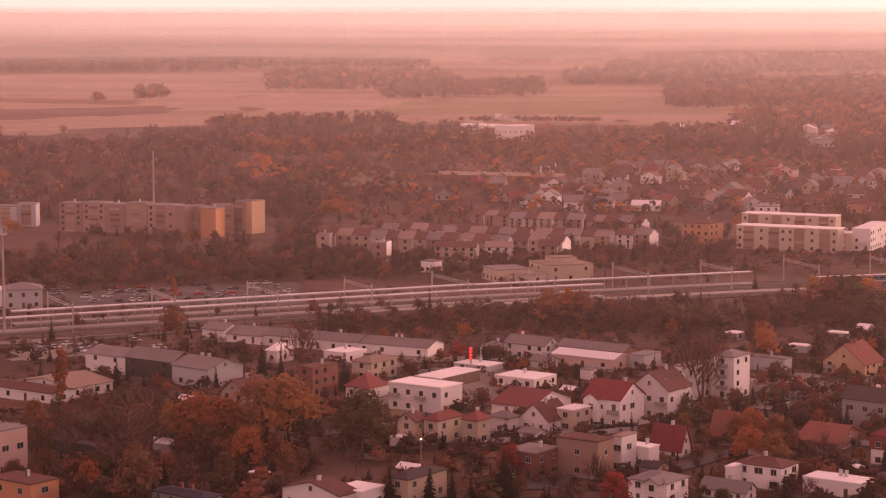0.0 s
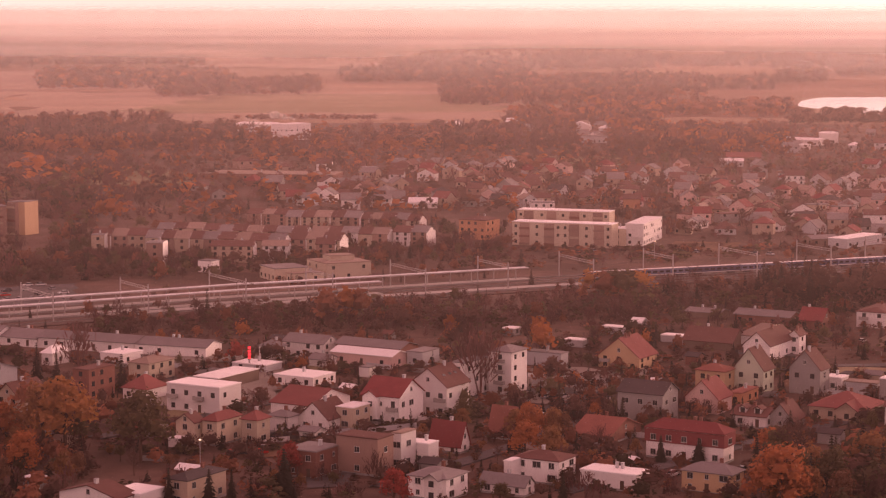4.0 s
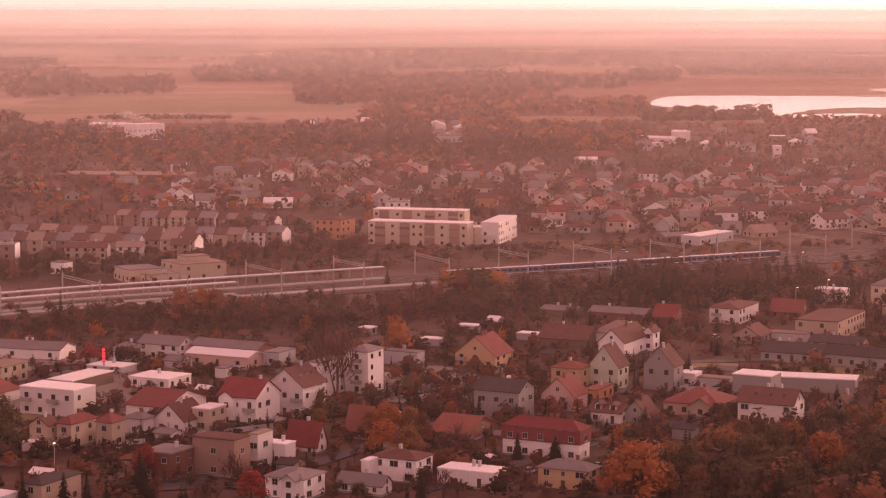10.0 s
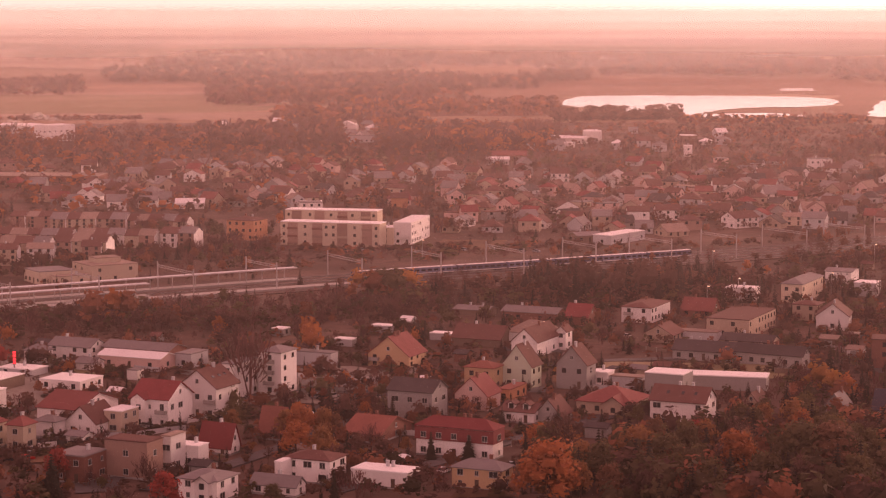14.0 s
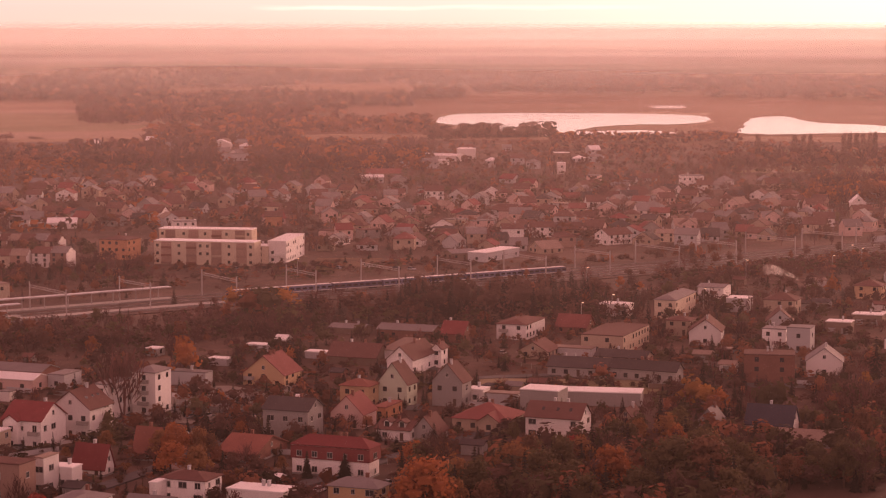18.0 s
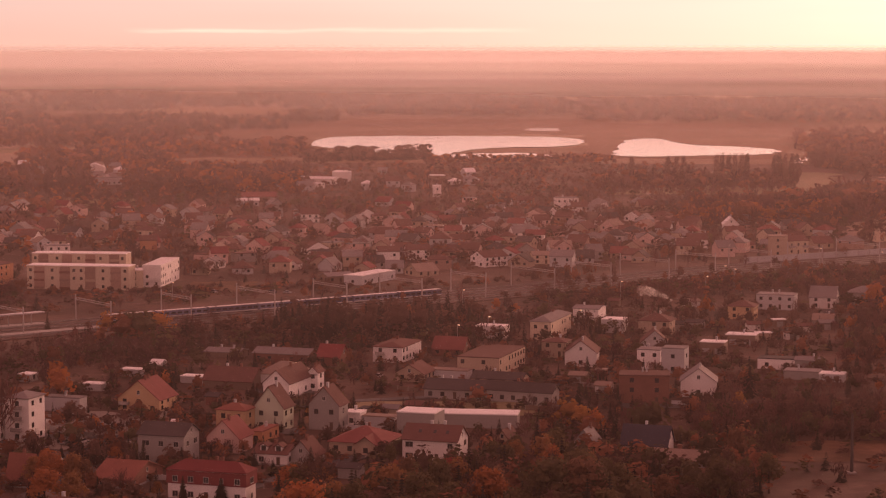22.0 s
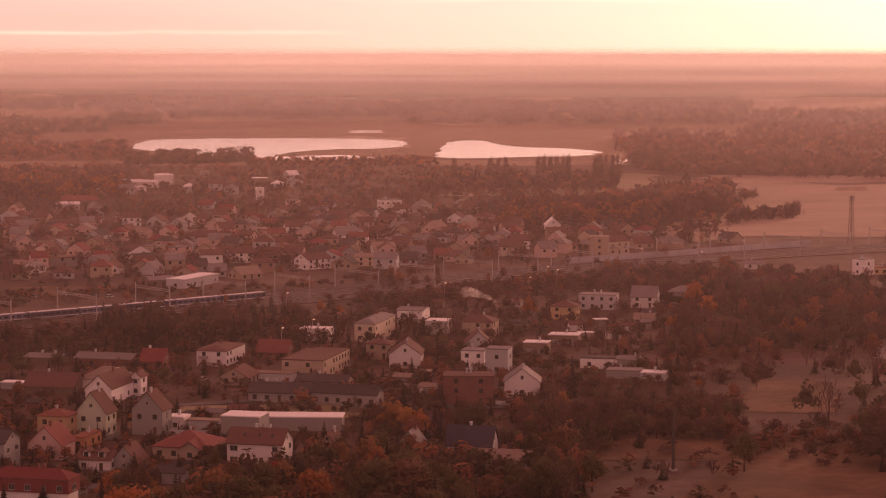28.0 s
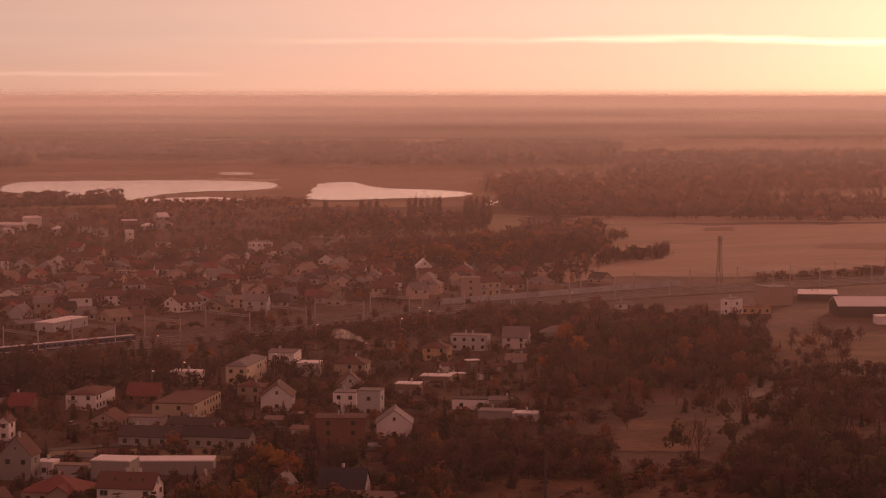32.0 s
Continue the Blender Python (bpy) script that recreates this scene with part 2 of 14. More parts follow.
MEADOW_GREEN = two_tone("greenish_meadow", (0.200, 0.174, 0.098), (0.270, 0.217, 0.136), 0.008, stretch=(0.4, 1.5, 1), c3=(0.160, 0.131, 0.076))
REED = two_tone("reed_marsh", (0.160, 0.087, 0.055), (0.220, 0.122, 0.076), 0.004, stretch=(0.5, 1.6, 1), c3=(0.120, 0.070, 0.043))
PLOUGHED = two_tone("ploughed_earth", (0.120, 0.074, 0.055), (0.170, 0.109, 0.085), 0.01, stretch=(0.4, 1.6, 1))
ROUGH = two_tone("rough_autumn_grass", (0.110, 0.064, 0.039), (0.190, 0.113, 0.070), 0.03, c3=(0.080, 0.047, 0.030), bump=0.1)
PLAIN = two_tone("far_plain_fields", (0.140, 0.087, 0.055), (0.340, 0.235, 0.153), 0.0022, stretch=(0.5, 1.5, 1), c3=(0.200, 0.139, 0.085), lo=0.36, hi=0.58)
YARD = two_tone("gravel_yard", (0.26, 0.23, 0.20), (0.19, 0.165, 0.14), 0.05, c3=(0.3, 0.27, 0.24))
BARK = material("tree_bark", (0.085, 0.050, 0.038), 0.95, 0.3, 3.0)
TWIG = material("bare_twigs", (0.110, 0.062, 0.050), 0.95, 0.2, 1.0, island=0.1, objectwise=0.2)
LEAF = {
    "orange": material("orange_autumn_leaves", (0.350, 0.125, 0.045), 0.8, 0.3, 0.5, island=0.1, objectwise=0.18),
    "rust": material("rust_autumn_leaves", (0.240, 0.118, 0.050), 0.8, 0.3, 0.5, island=0.1, objectwise=0.2),
    "yellow": material("yellow_autumn_leaves", (0.306, 0.140, 0.048), 0.8, 0.3, 0.5, island=0.1, objectwise=0.18),
    "olive": material("olive_leaves", (0.115, 0.088, 0.042), 0.8, 0.3, 0.5, island=0.1, objectwise=0.2),
    "brown": material("brown_withered_leaves", (0.180, 0.096, 0.056), 0.85, 0.3, 0.5, island=0.1, objectwise=0.2),
    "red": material("dark_red_leaves", (0.324, 0.061, 0.048), 0.8, 0.3, 0.5, island=0.1, objectwise=0.15),
    "conifer": material("dark_conifer_needles", (0.042, 0.037, 0.026), 0.85, 0.3, 0.8, island=0.1, objectwise=0.2),
}
STAND = {
    "bare": material("twiggy_crowns", (0.120, 0.059, 0.054), 0.95, 0.2, 0.3, island=0.1, tone=0.55),
    "orange": material("orange_crowns", (0.380, 0.142, 0.048), 0.85, 0.25, 0.3, island=0.1, tone=0.3),
    "rust": material("rust_crowns", (0.235, 0.098, 0.056), 0.85, 0.25, 0.3, island=0.1, tone=0.4),
    "yellow": material("yellow_crowns", (0.420, 0.200, 0.060), 0.85, 0.25, 0.3, island=0.1, tone=0.3),
    "olive": material("olive_crowns", (0.100, 0.078, 0.042), 0.85, 0.25, 0.3, island=0.1, tone=0.55),
    "brown": material("brown_crowns", (0.120, 0.066, 0.052), 0.9, 0.25, 0.3, island=0.1, tone=0.4),
    "red": material("red_crowns", (0.289, 0.056, 0.042), 0.85, 0.25, 0.3, island=0.1, tone=0.3),
    "conifer": material("conifer_crowns", (0.036, 0.029, 0.022), 0.9, 0.25, 0.3, island=0.1, tone=0.55),
}
for leaf_stuff in LEAF.values():
    leafy(leaf_stuff, own=1.0)
for leaf_stuff in STAND.values():
    leafy(leaf_stuff, own=0.55)
WATER = material("still_water", (0.96, 0.96, 0.96), 0.16, 0.03, 0.05, metal=0.95)
WATER.node_tree.nodes["Principled BSDF"].inputs["Specular IOR Level"].default_value = 1.0
PAINT = {
    "white": material("white_car_paint", (0.6, 0.6, 0.6), 0.25, 0.04, 1.0),
    "dark": material("dark_car_paint", (0.04, 0.042, 0.05), 0.25, 0.05, 1.0),
    "silver": material("silver_car_paint", (0.33, 0.34, 0.36), 0.3, 0.05, 1.0, metal=0.4),
    "red": material("red_car_paint", (0.4, 0.03, 0.025), 0.25, 0.05, 1.0),
}
RUBBER = material("tyre_rubber", (0.02, 0.02, 0.02), 0.9, 0.1, 3.0)
TRAIN_BLUE = material("train_blue_paint", (0.060, 0.068, 0.130), 0.35, 0.08, 0.5)
TRAIN_GREY = material("train_grey_blue_paint", (0.13, 0.15, 0.24), 0.35, 0.08, 0.5)
TRAIN_WHITE = material("train_white_paint", (0.55, 0.55, 0.56), 0.4, 0.08, 0.5)


def lamp_material(name, colour, power):
    m = bpy.data.materials.new(name)
    m.use_nodes = True
    b = m.node_tree.nodes["Principled BSDF"]
    b.inputs["Base Color"].default_value = (*colour, 1)
    b.inputs["Emission Color"].default_value = (*colour, 1)
    b.inputs["Emission Strength"].default_value = power
    return m


RED_LAMP = lamp_material("red_neon", (1.0, 0.03, 0.04), 1.6)
WARM_LAMP = lamp_material("warm_lamp", (1.0, 0.72, 0.5), 1.2)


# ---- mesh helpers ----
def mesh(name, verts, faces, mat=None):
    me = bpy.data.meshes.new(name)
    me.from_pydata([tuple(p) for p in verts], [], faces)
    me.update()
    if mat:
        me.materials.append(mat)
    return me


def part(name, data, parent, mat=None, label="", at=None):
    ob = new(name, data)
    ob.parent = parent
    if mat and not data.materials:
        data.materials.append(mat)
    if at is not None:
        ob.matrix_basis = at
    if label:
        ob["label"] = label
    return ob


def empty(name, x, y, rot=0.0, z=0.0):
    ob = new(name)
    ob.empty_display_size = 0.5
    ob.matrix_basis = pose(x, y, z, 0, 0, rot)
    return ob


def box(x0, x1, y0, y1, z0, z1):
    return ([(x0, y0, z0), (x1, y0, z0), (x1, y1, z0), (x0, y1, z0), (x0, y0, z1), (x1, y0, z1), (x1, y1, z1), (x0, y1, z1)],
            [(3, 2, 1, 0), (4, 5, 6, 7), (0, 1, 5, 4), (1, 2, 6, 5), (2, 3, 7, 6), (3, 0, 4, 7)])


def boxes(name, *bs, mat=None):
    v, f = [], []
    for b in bs:
        bv, bf = box(*b)
        f += [tuple(i + len(v) for i in q) for q in bf]
        v += bv
    return mesh(name, v, f, mat)


def tube(v, f, p, q, r0, r1, sides=5):
    """Adds a tapered stick from p to q to the lists v and f."""
    p, q = Vector(p), Vector(q)
    d = (q - p).normalized()
    a = d.orthogonal().normalized()
    b = d.cross(a)
    k = len(v)
    for c, r in ((p, r0), (q, r1)):
        for i in range(sides):
            t = 2 * math.pi * i / sides
            v.append(c + (a * math.cos(t) + b * math.sin(t)) * r)
    for i in range(sides):
        j = (i + 1) % sides
        f.append((k + i, k + j, k + sides + j, k + sides + i))
    f.append(tuple(k + sides + i for i in range(sides)))


# ---- ground ----
FOLD = 3300.0


def fold(x, y):
    """The plain beyond FOLD is drawn in towards the eye along the lines of sight, so that it ends before 5 km: place and scale."""
    d = math.hypot(x, y)
    if d <= FOLD:
        return x, y, 0.0, 1.0
    e = FOLD + 1500.0 * (1 - math.exp(-(d - FOLD) / 5500.0))
    k = e / d
    return x * k, y * k, EYE * (1 - k), k


def build_ground():
    v, f = [], []
    radii = [0.0, 120, 250, 400, 550, 700, 900, 1150, 1450, 1800, 2200, 2600, 3000, 3300, 3370, 3450, 3550, 3700, 3900, 4100, 4300, 4600, 5000, 5500, 6000, 6700, 7500, 8400, 9500, 12500, 17000, 25000, 40000, 90000, 900000]
    n = 144
    for r in radii:
        for i in range(n):
            a = 2 * math.pi * i / n
            x, y, z, k = fold(r * math.sin(a), r * math.cos(a))
            v.append((x, y, z))
    for j in range(len(radii) - 1):
        for i in range(n):
            i2 = (i + 1) % n
            f.append((j * n + i, (j + 1) * n + i, (j + 1) * n + i2, j * n + i2) if j else (i2, n + i, n + i2))
    f = [q if len(set(q)) == len(q) else q for q in f]
    me = mesh("ground", v, [tuple(reversed(q)) for q in f], GROUND)
    me.materials.append(PLAIN)
    for p in me.polygons:
        c = p.center
        p.material_index = 1 if math.hypot(c.x, c.y) > 2200 else 0
    return tagged(new("ground", me), "flat brown autumn ground of a town and its plain", "ground", kind="structure")


build_ground()


def sheet(name, corners, mat, lift, label, category, step=90.0):
    """A flat patch of ground between four corners (near left, near right, far right, far left), with a ragged outline."""
    a, b, c, d = [Vector((*p, 0)) for p in corners]
    step = min(step, max((b - a).length, (c - d).length) / 12)
    nu = max(2, min(40, int(max((b - a).length, (c - d).length) / step)))
    nv = max(2, min(30, int(max((d - a).length, (c - b).length) / step)))
    v, f = [], []
    for j in range(nv + 1):
        for i in range(nu + 1):
            s, t = i / nu, j / nv
            p = (a * (1 - s) + b * s) * (1 - t) + (d * (1 - s) + c * s) * t
            if i in (0, nu) or j in (0, nv):
                w = min((b - a).length, (d - a).length) * 0.16
                g = 2.2 / max(6.0, w)
                p = p + Vector((noise.noise(p * g * 0.4) + 0.5 * noise.noise(p * g), noise.noise(p * g * 0.4 + Vector((9, 3, 1))) + 0.5 * noise.noise(p * g + Vector((2, 7, 1))), 0)) * w
            x, y, z, k = fold(p.x, p.y)
            v.append((x, y, z + lift + (1.2 if k < 1 else 0.0)))
    for j in range(nv):
        for i in range(nu):
            q = j * (nu + 1) + i
            f.append((q, q + 1, q + nu + 2, q + nu + 1))
    return tagged(new(name, mesh(name, v, f, mat)), label, category, kind="structure")


def pond(points, lift, label):
    """A sheet of still water inside a rounded, ragged shore."""
    rnd = random.Random(len(points))
    ring = [Vector((*p, 0)) for p in points]
    shore, n = [], len(ring)
    for i in range(n):
        p0, p1, p2, p3 = ring[i - 1], ring[i], ring[(i + 1) % n], ring[(i + 2) % n]
        for k in range(9):
            t = k / 9
            q = 0.5 * ((2 * p1) + (p2 - p0) * t + (2 * p0 - 5 * p1 + 4 * p2 - p3) * t * t + (3 * p1 - p0 - 3 * p2 + p3) * t ** 3)
            shore.append((q.x + rnd.uniform(-3, 3), q.y + rnd.uniform(-7, 7), lift))
    return tagged(new("water", mesh("water", shore, [tuple(reversed(range(len(shore))))], WATER)), label, "water", kind="structure")


def strip(name, points, width, mat, lift, label, category, thick=0.0):
    """A road, a track bed or a platform along a line of points."""
    v, f = [], []
    pts = [Vector((*p, 0)) for p in points]
    fine = []
    for i in range(len(pts) - 1):
        p0, p1, p2, p3 = pts[max(i - 1, 0)], pts[i], pts[i + 1], pts[min(i + 2, len(pts) - 1)]
        n = max(1, int((p2 - p1).length / 25))
        for k in range(n):
            t = k / n
            fine.append(0.5 * ((2 * p1) + (p2 - p0) * t + (2 * p0 - 5 * p1 + 4 * p2 - p3) * t * t + (3 * p1 - p0 - 3 * p2 + p3) * t ** 3))
    fine.append(pts[-1])
    for i, p in enumerate(fine):
        d = (fine[min(i + 1, len(fine) - 1)] - fine[max(i - 1, 0)]).normalized()
        s = Vector((-d.y, d.x, 0)) * width / 2
        for q, z in ((p + s, 0.0), (p + s, lift), (p - s, lift), (p - s, 0.0)):
            v.append((q.x, q.y, z))
        if i:
            k = i * 4
            for j in range(3):
                f.append((k + j - 4, k + j, k + j + 1, k + j - 3))
    return tagged(new(name, mesh(name, v, f, mat)), label, category, kind="structure")


# ---- distance haze and morning mist, imitated by thin upright veils round the camera, whose opacity follows the length of air behind them ----
def build_haze_sheets(per_metre=1.12e-4):
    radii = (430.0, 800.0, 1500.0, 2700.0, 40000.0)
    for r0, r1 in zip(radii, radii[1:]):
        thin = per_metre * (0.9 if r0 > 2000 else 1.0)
        # the haze is put into the opacity and tint of a see-through sheet
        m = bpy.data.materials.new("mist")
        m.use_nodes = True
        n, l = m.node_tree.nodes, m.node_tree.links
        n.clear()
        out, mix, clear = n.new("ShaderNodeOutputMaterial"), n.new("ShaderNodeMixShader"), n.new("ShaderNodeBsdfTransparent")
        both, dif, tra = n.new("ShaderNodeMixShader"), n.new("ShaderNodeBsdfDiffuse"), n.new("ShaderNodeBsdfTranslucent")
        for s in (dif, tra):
            # near sheets are tinted rosy to lift and redden the darks behind them
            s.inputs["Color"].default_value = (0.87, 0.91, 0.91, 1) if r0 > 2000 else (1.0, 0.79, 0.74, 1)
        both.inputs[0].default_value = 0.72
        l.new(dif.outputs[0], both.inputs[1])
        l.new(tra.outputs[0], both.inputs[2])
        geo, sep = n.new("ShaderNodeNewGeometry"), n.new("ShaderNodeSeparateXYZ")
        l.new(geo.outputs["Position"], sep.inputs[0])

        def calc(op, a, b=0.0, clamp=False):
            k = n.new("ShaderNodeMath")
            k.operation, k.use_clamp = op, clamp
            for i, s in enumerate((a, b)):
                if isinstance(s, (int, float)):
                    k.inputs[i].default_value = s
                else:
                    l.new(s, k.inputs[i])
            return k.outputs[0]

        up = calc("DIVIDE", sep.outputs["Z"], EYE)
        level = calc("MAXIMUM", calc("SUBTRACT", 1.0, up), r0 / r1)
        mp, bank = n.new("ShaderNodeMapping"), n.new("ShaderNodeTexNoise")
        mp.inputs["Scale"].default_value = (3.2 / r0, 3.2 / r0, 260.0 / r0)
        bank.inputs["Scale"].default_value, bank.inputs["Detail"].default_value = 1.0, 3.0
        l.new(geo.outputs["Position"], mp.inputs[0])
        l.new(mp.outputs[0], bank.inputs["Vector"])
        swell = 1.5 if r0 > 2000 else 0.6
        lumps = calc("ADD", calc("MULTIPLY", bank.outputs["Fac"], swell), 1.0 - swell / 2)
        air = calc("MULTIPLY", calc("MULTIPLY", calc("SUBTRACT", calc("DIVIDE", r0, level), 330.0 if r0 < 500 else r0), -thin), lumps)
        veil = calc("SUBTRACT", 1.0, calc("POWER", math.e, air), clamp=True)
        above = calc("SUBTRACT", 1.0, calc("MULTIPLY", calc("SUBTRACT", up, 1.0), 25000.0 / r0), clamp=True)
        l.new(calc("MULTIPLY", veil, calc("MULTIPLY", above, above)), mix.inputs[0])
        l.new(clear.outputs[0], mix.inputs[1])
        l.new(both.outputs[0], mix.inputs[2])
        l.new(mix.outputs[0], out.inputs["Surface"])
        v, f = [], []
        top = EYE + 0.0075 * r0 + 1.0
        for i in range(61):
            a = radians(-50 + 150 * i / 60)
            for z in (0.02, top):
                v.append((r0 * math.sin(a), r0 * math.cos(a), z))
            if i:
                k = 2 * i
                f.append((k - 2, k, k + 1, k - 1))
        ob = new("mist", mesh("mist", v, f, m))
        tagged(ob, "translucent sheet standing in for distance haze and rosy morning mist", "mist", kind="structure")


build_haze_sheets()


# ---- houses ----
def shared_window(key, w, h):
    t, g = 0.09, 0.05
    fr = boxes("window", (-w / 2, w / 2, -g, 0.02, -h / 2, -h / 2 + t), (-w / 2, w / 2, -g, 0.02, h / 2 - t, h / 2),
               (-w / 2, -w / 2 + t, -g, 0.02, -h / 2, h / 2), (w / 2 - t, w / 2, -g, 0.02, -h / 2, h / 2), (-0.035, 0.035, -g, 0.02, -h / 2, h / 2),
               (-w / 2 - 0.1, w / 2 + 0.1, -0.16, 0.02, -h / 2 - 0.07, -h / 2), mat=FRAME)
    pane = boxes("pane", (-w / 2 + 0.03, w / 2 - 0.03, -0.025, 0.015, -h / 2 + 0.03, h / 2 - 0.03), mat=GLASS)
    return fr, pane


WINDOWS = {k: shared_window(k, *s) for k, s in {"small": (1.0, 1.2), "mid": (1.5, 1.5), "wide": (2.2, 1.5), "tall": (1.3, 2.0)}.items()}
DARK_WINDOW = boxes("window", (-0.65, 0.65, -0.05, 0.02, -0.7, 0.7), mat=GLASS)


def window(parent, kind, x, y, z, turn, simple=False):
    if simple:
        return part("window", DARK_WINDOW, parent, at=pose(x, y, z, 0, 0, turn))
    fr, pane = WINDOWS[kind]
    w = part("window", fr, parent, at=pose(x, y, z, 0, 0, turn))
    part("pane", pane, w)
    return w


CHIMNEY = boxes("chimney", (-0.35, 0.35, -0.35, 0.35, -1.2, 1.1), (-0.42, 0.42, -0.42, 0.42, 1.1, 1.22), mat=WALL["brick"])
CHIMNEY_PALE = boxes("chimney", (-0.3, 0.3, -0.45, 0.45, -1.2, 1.0), (-0.38, 0.38, -0.53, 0.53, 1.0, 1.12), mat=WALL["pale"])
DOOR_MESH = boxes("door", (-0.5, 0.5, -0.06, 0.02, 0.0, 2.05), (-0.6, 0.6, -0.05, 0.02, 2.05, 2.15), mat=DOOR)
BALCONY = boxes("balcony", (-1.6, 1.6, -1.2, 0.0, -0.16, 0.0), (-1.6, 1.6, -1.2, -1.12, 0.0, 0.95), (-1.6, -1.52, -1.2, 0.0, 0.0, 0.95), (1.52, 1.6, -1.2, 0.0, 0.0, 0.95), mat=CONCRETE)
SKYLIGHT = boxes("skylight", (-0.4, 0.4, -0.6, 0.6, 0.0, 0.06), mat=GLASS)
DISH = mesh("satellite_dish", *(lambda n: ([(0, 0.12, 0)] + [(0.4 * math.cos(6.283 * i / n), 0, 0.4 * math.sin(6.283 * i / n)) for i in range(n)], [(0, 1 + i, 1 + (i + 1) % n) for i in range(n)]))(10), mat=FRAME)


def roof_mesh(kind, w, d, h, rise, mat):
    """The roof over a footprint w by d with eaves at h."""
    o, t = 0.45, 0.22
    if kind == "flat":
        return boxes("roof", (-w / 2 - 0.15, w / 2 + 0.15, -d / 2 - 0.15, d / 2 + 0.15, h - 0.02, h + 0.24), (-w / 2 + 0.2, w / 2 - 0.2, -d / 2 + 0.2, d / 2 - 0.2, h + 0.1, h + 0.3), mat=mat)
    if kind in ("gx", "gy"):
        a, b = (w, d) if kind == "gx" else (d, w)
        drop = rise / (b / 2) * o
        v, f = [], []
        for s in (-1, 1):
            k = len(v)
            for x in (-a / 2 - o, a / 2 + o):
                for yy, zz in ((s * (b / 2 + o), h - drop), (0.0, h + rise)):
                    v += [(x, yy, zz), (x, yy, zz + t)]
            f += [(k + 1, k + 3, k + 7, k + 5), (k, k + 4, k + 6, k + 2), (k, k + 1, k + 5, k + 4), (k, k + 2, k + 3, k + 1), (k + 4, k + 5, k + 7, k + 6)]
        if kind == "gy":
            v = [(-y, x, z) for x, y, z in v]
        return mesh("roof", v, f, mat)
    a, b = w / 2 + o, d / 2 + o
    r = max(0.0, abs(w - d) / 2)
    rx, ry = (r, 0.0) if w >= d else (0.0, r)
    z0, z1 = h - 0.1, h + rise
    v = [(-a, -b, z0), (a, -b, z0), (a, b, z0), (-a, b, z0), (-a, -b, z0 + 0.2), (a, -b, z0 + 0.2), (a, b, z0 + 0.2), (-a, b, z0 + 0.2), (-rx, -ry, z1), (rx, ry, z1)]
    f = [(3, 2, 1, 0), (0, 1, 5, 4), (1, 2, 6, 5), (2, 3, 7, 6), (3, 0, 4, 7)]
    f += [(4, 5, 9, 8), (5, 6, 9), (6, 7, 8, 9), (7, 4, 8)] if w >= d else [(4, 5, 8), (5, 6, 9, 8), (6, 7, 9), (7, 4, 8, 9)]
    return mesh("roof", v, f, mat)


def wall_mesh(kind, w, d, h, rise, mat):
    v, f = box(-w / 2, w / 2, -d / 2, d / 2, 0, h)
    if kind == "gx":
        v += [(-w / 2, 0, h + rise), (w / 2, 0, h + rise)]
        f = [q for q in f if q not in ((4, 5, 6, 7), (1, 2, 6, 5), (3, 0, 4, 7))] + [(1, 2, 6, 9, 5), (3, 0, 4, 8, 7)]
    elif kind == "gy":
        v += [(0, -d / 2, h + rise), (0, d / 2, h + rise)]
        f = [q for q in f if q not in ((4, 5, 6, 7), (0, 1, 5, 4), (2, 3, 7, 6))] + [(0, 1, 5, 8, 4), (2, 3, 7, 9, 6)]
    return mesh("wall", v, f, mat)


PLOTS = []
ROOF_WORD = {"flat": "flat", "gx": "gabled", "gy": "gabled", "hip": "hipped"}
COLOUR_WORD = {"rose": "rose-brown", "pale": "pale grey", "brick": "red brick", "dark": "dark clad", "maroon": "dark red", "navy": "dark blue", "green": "pale green"}


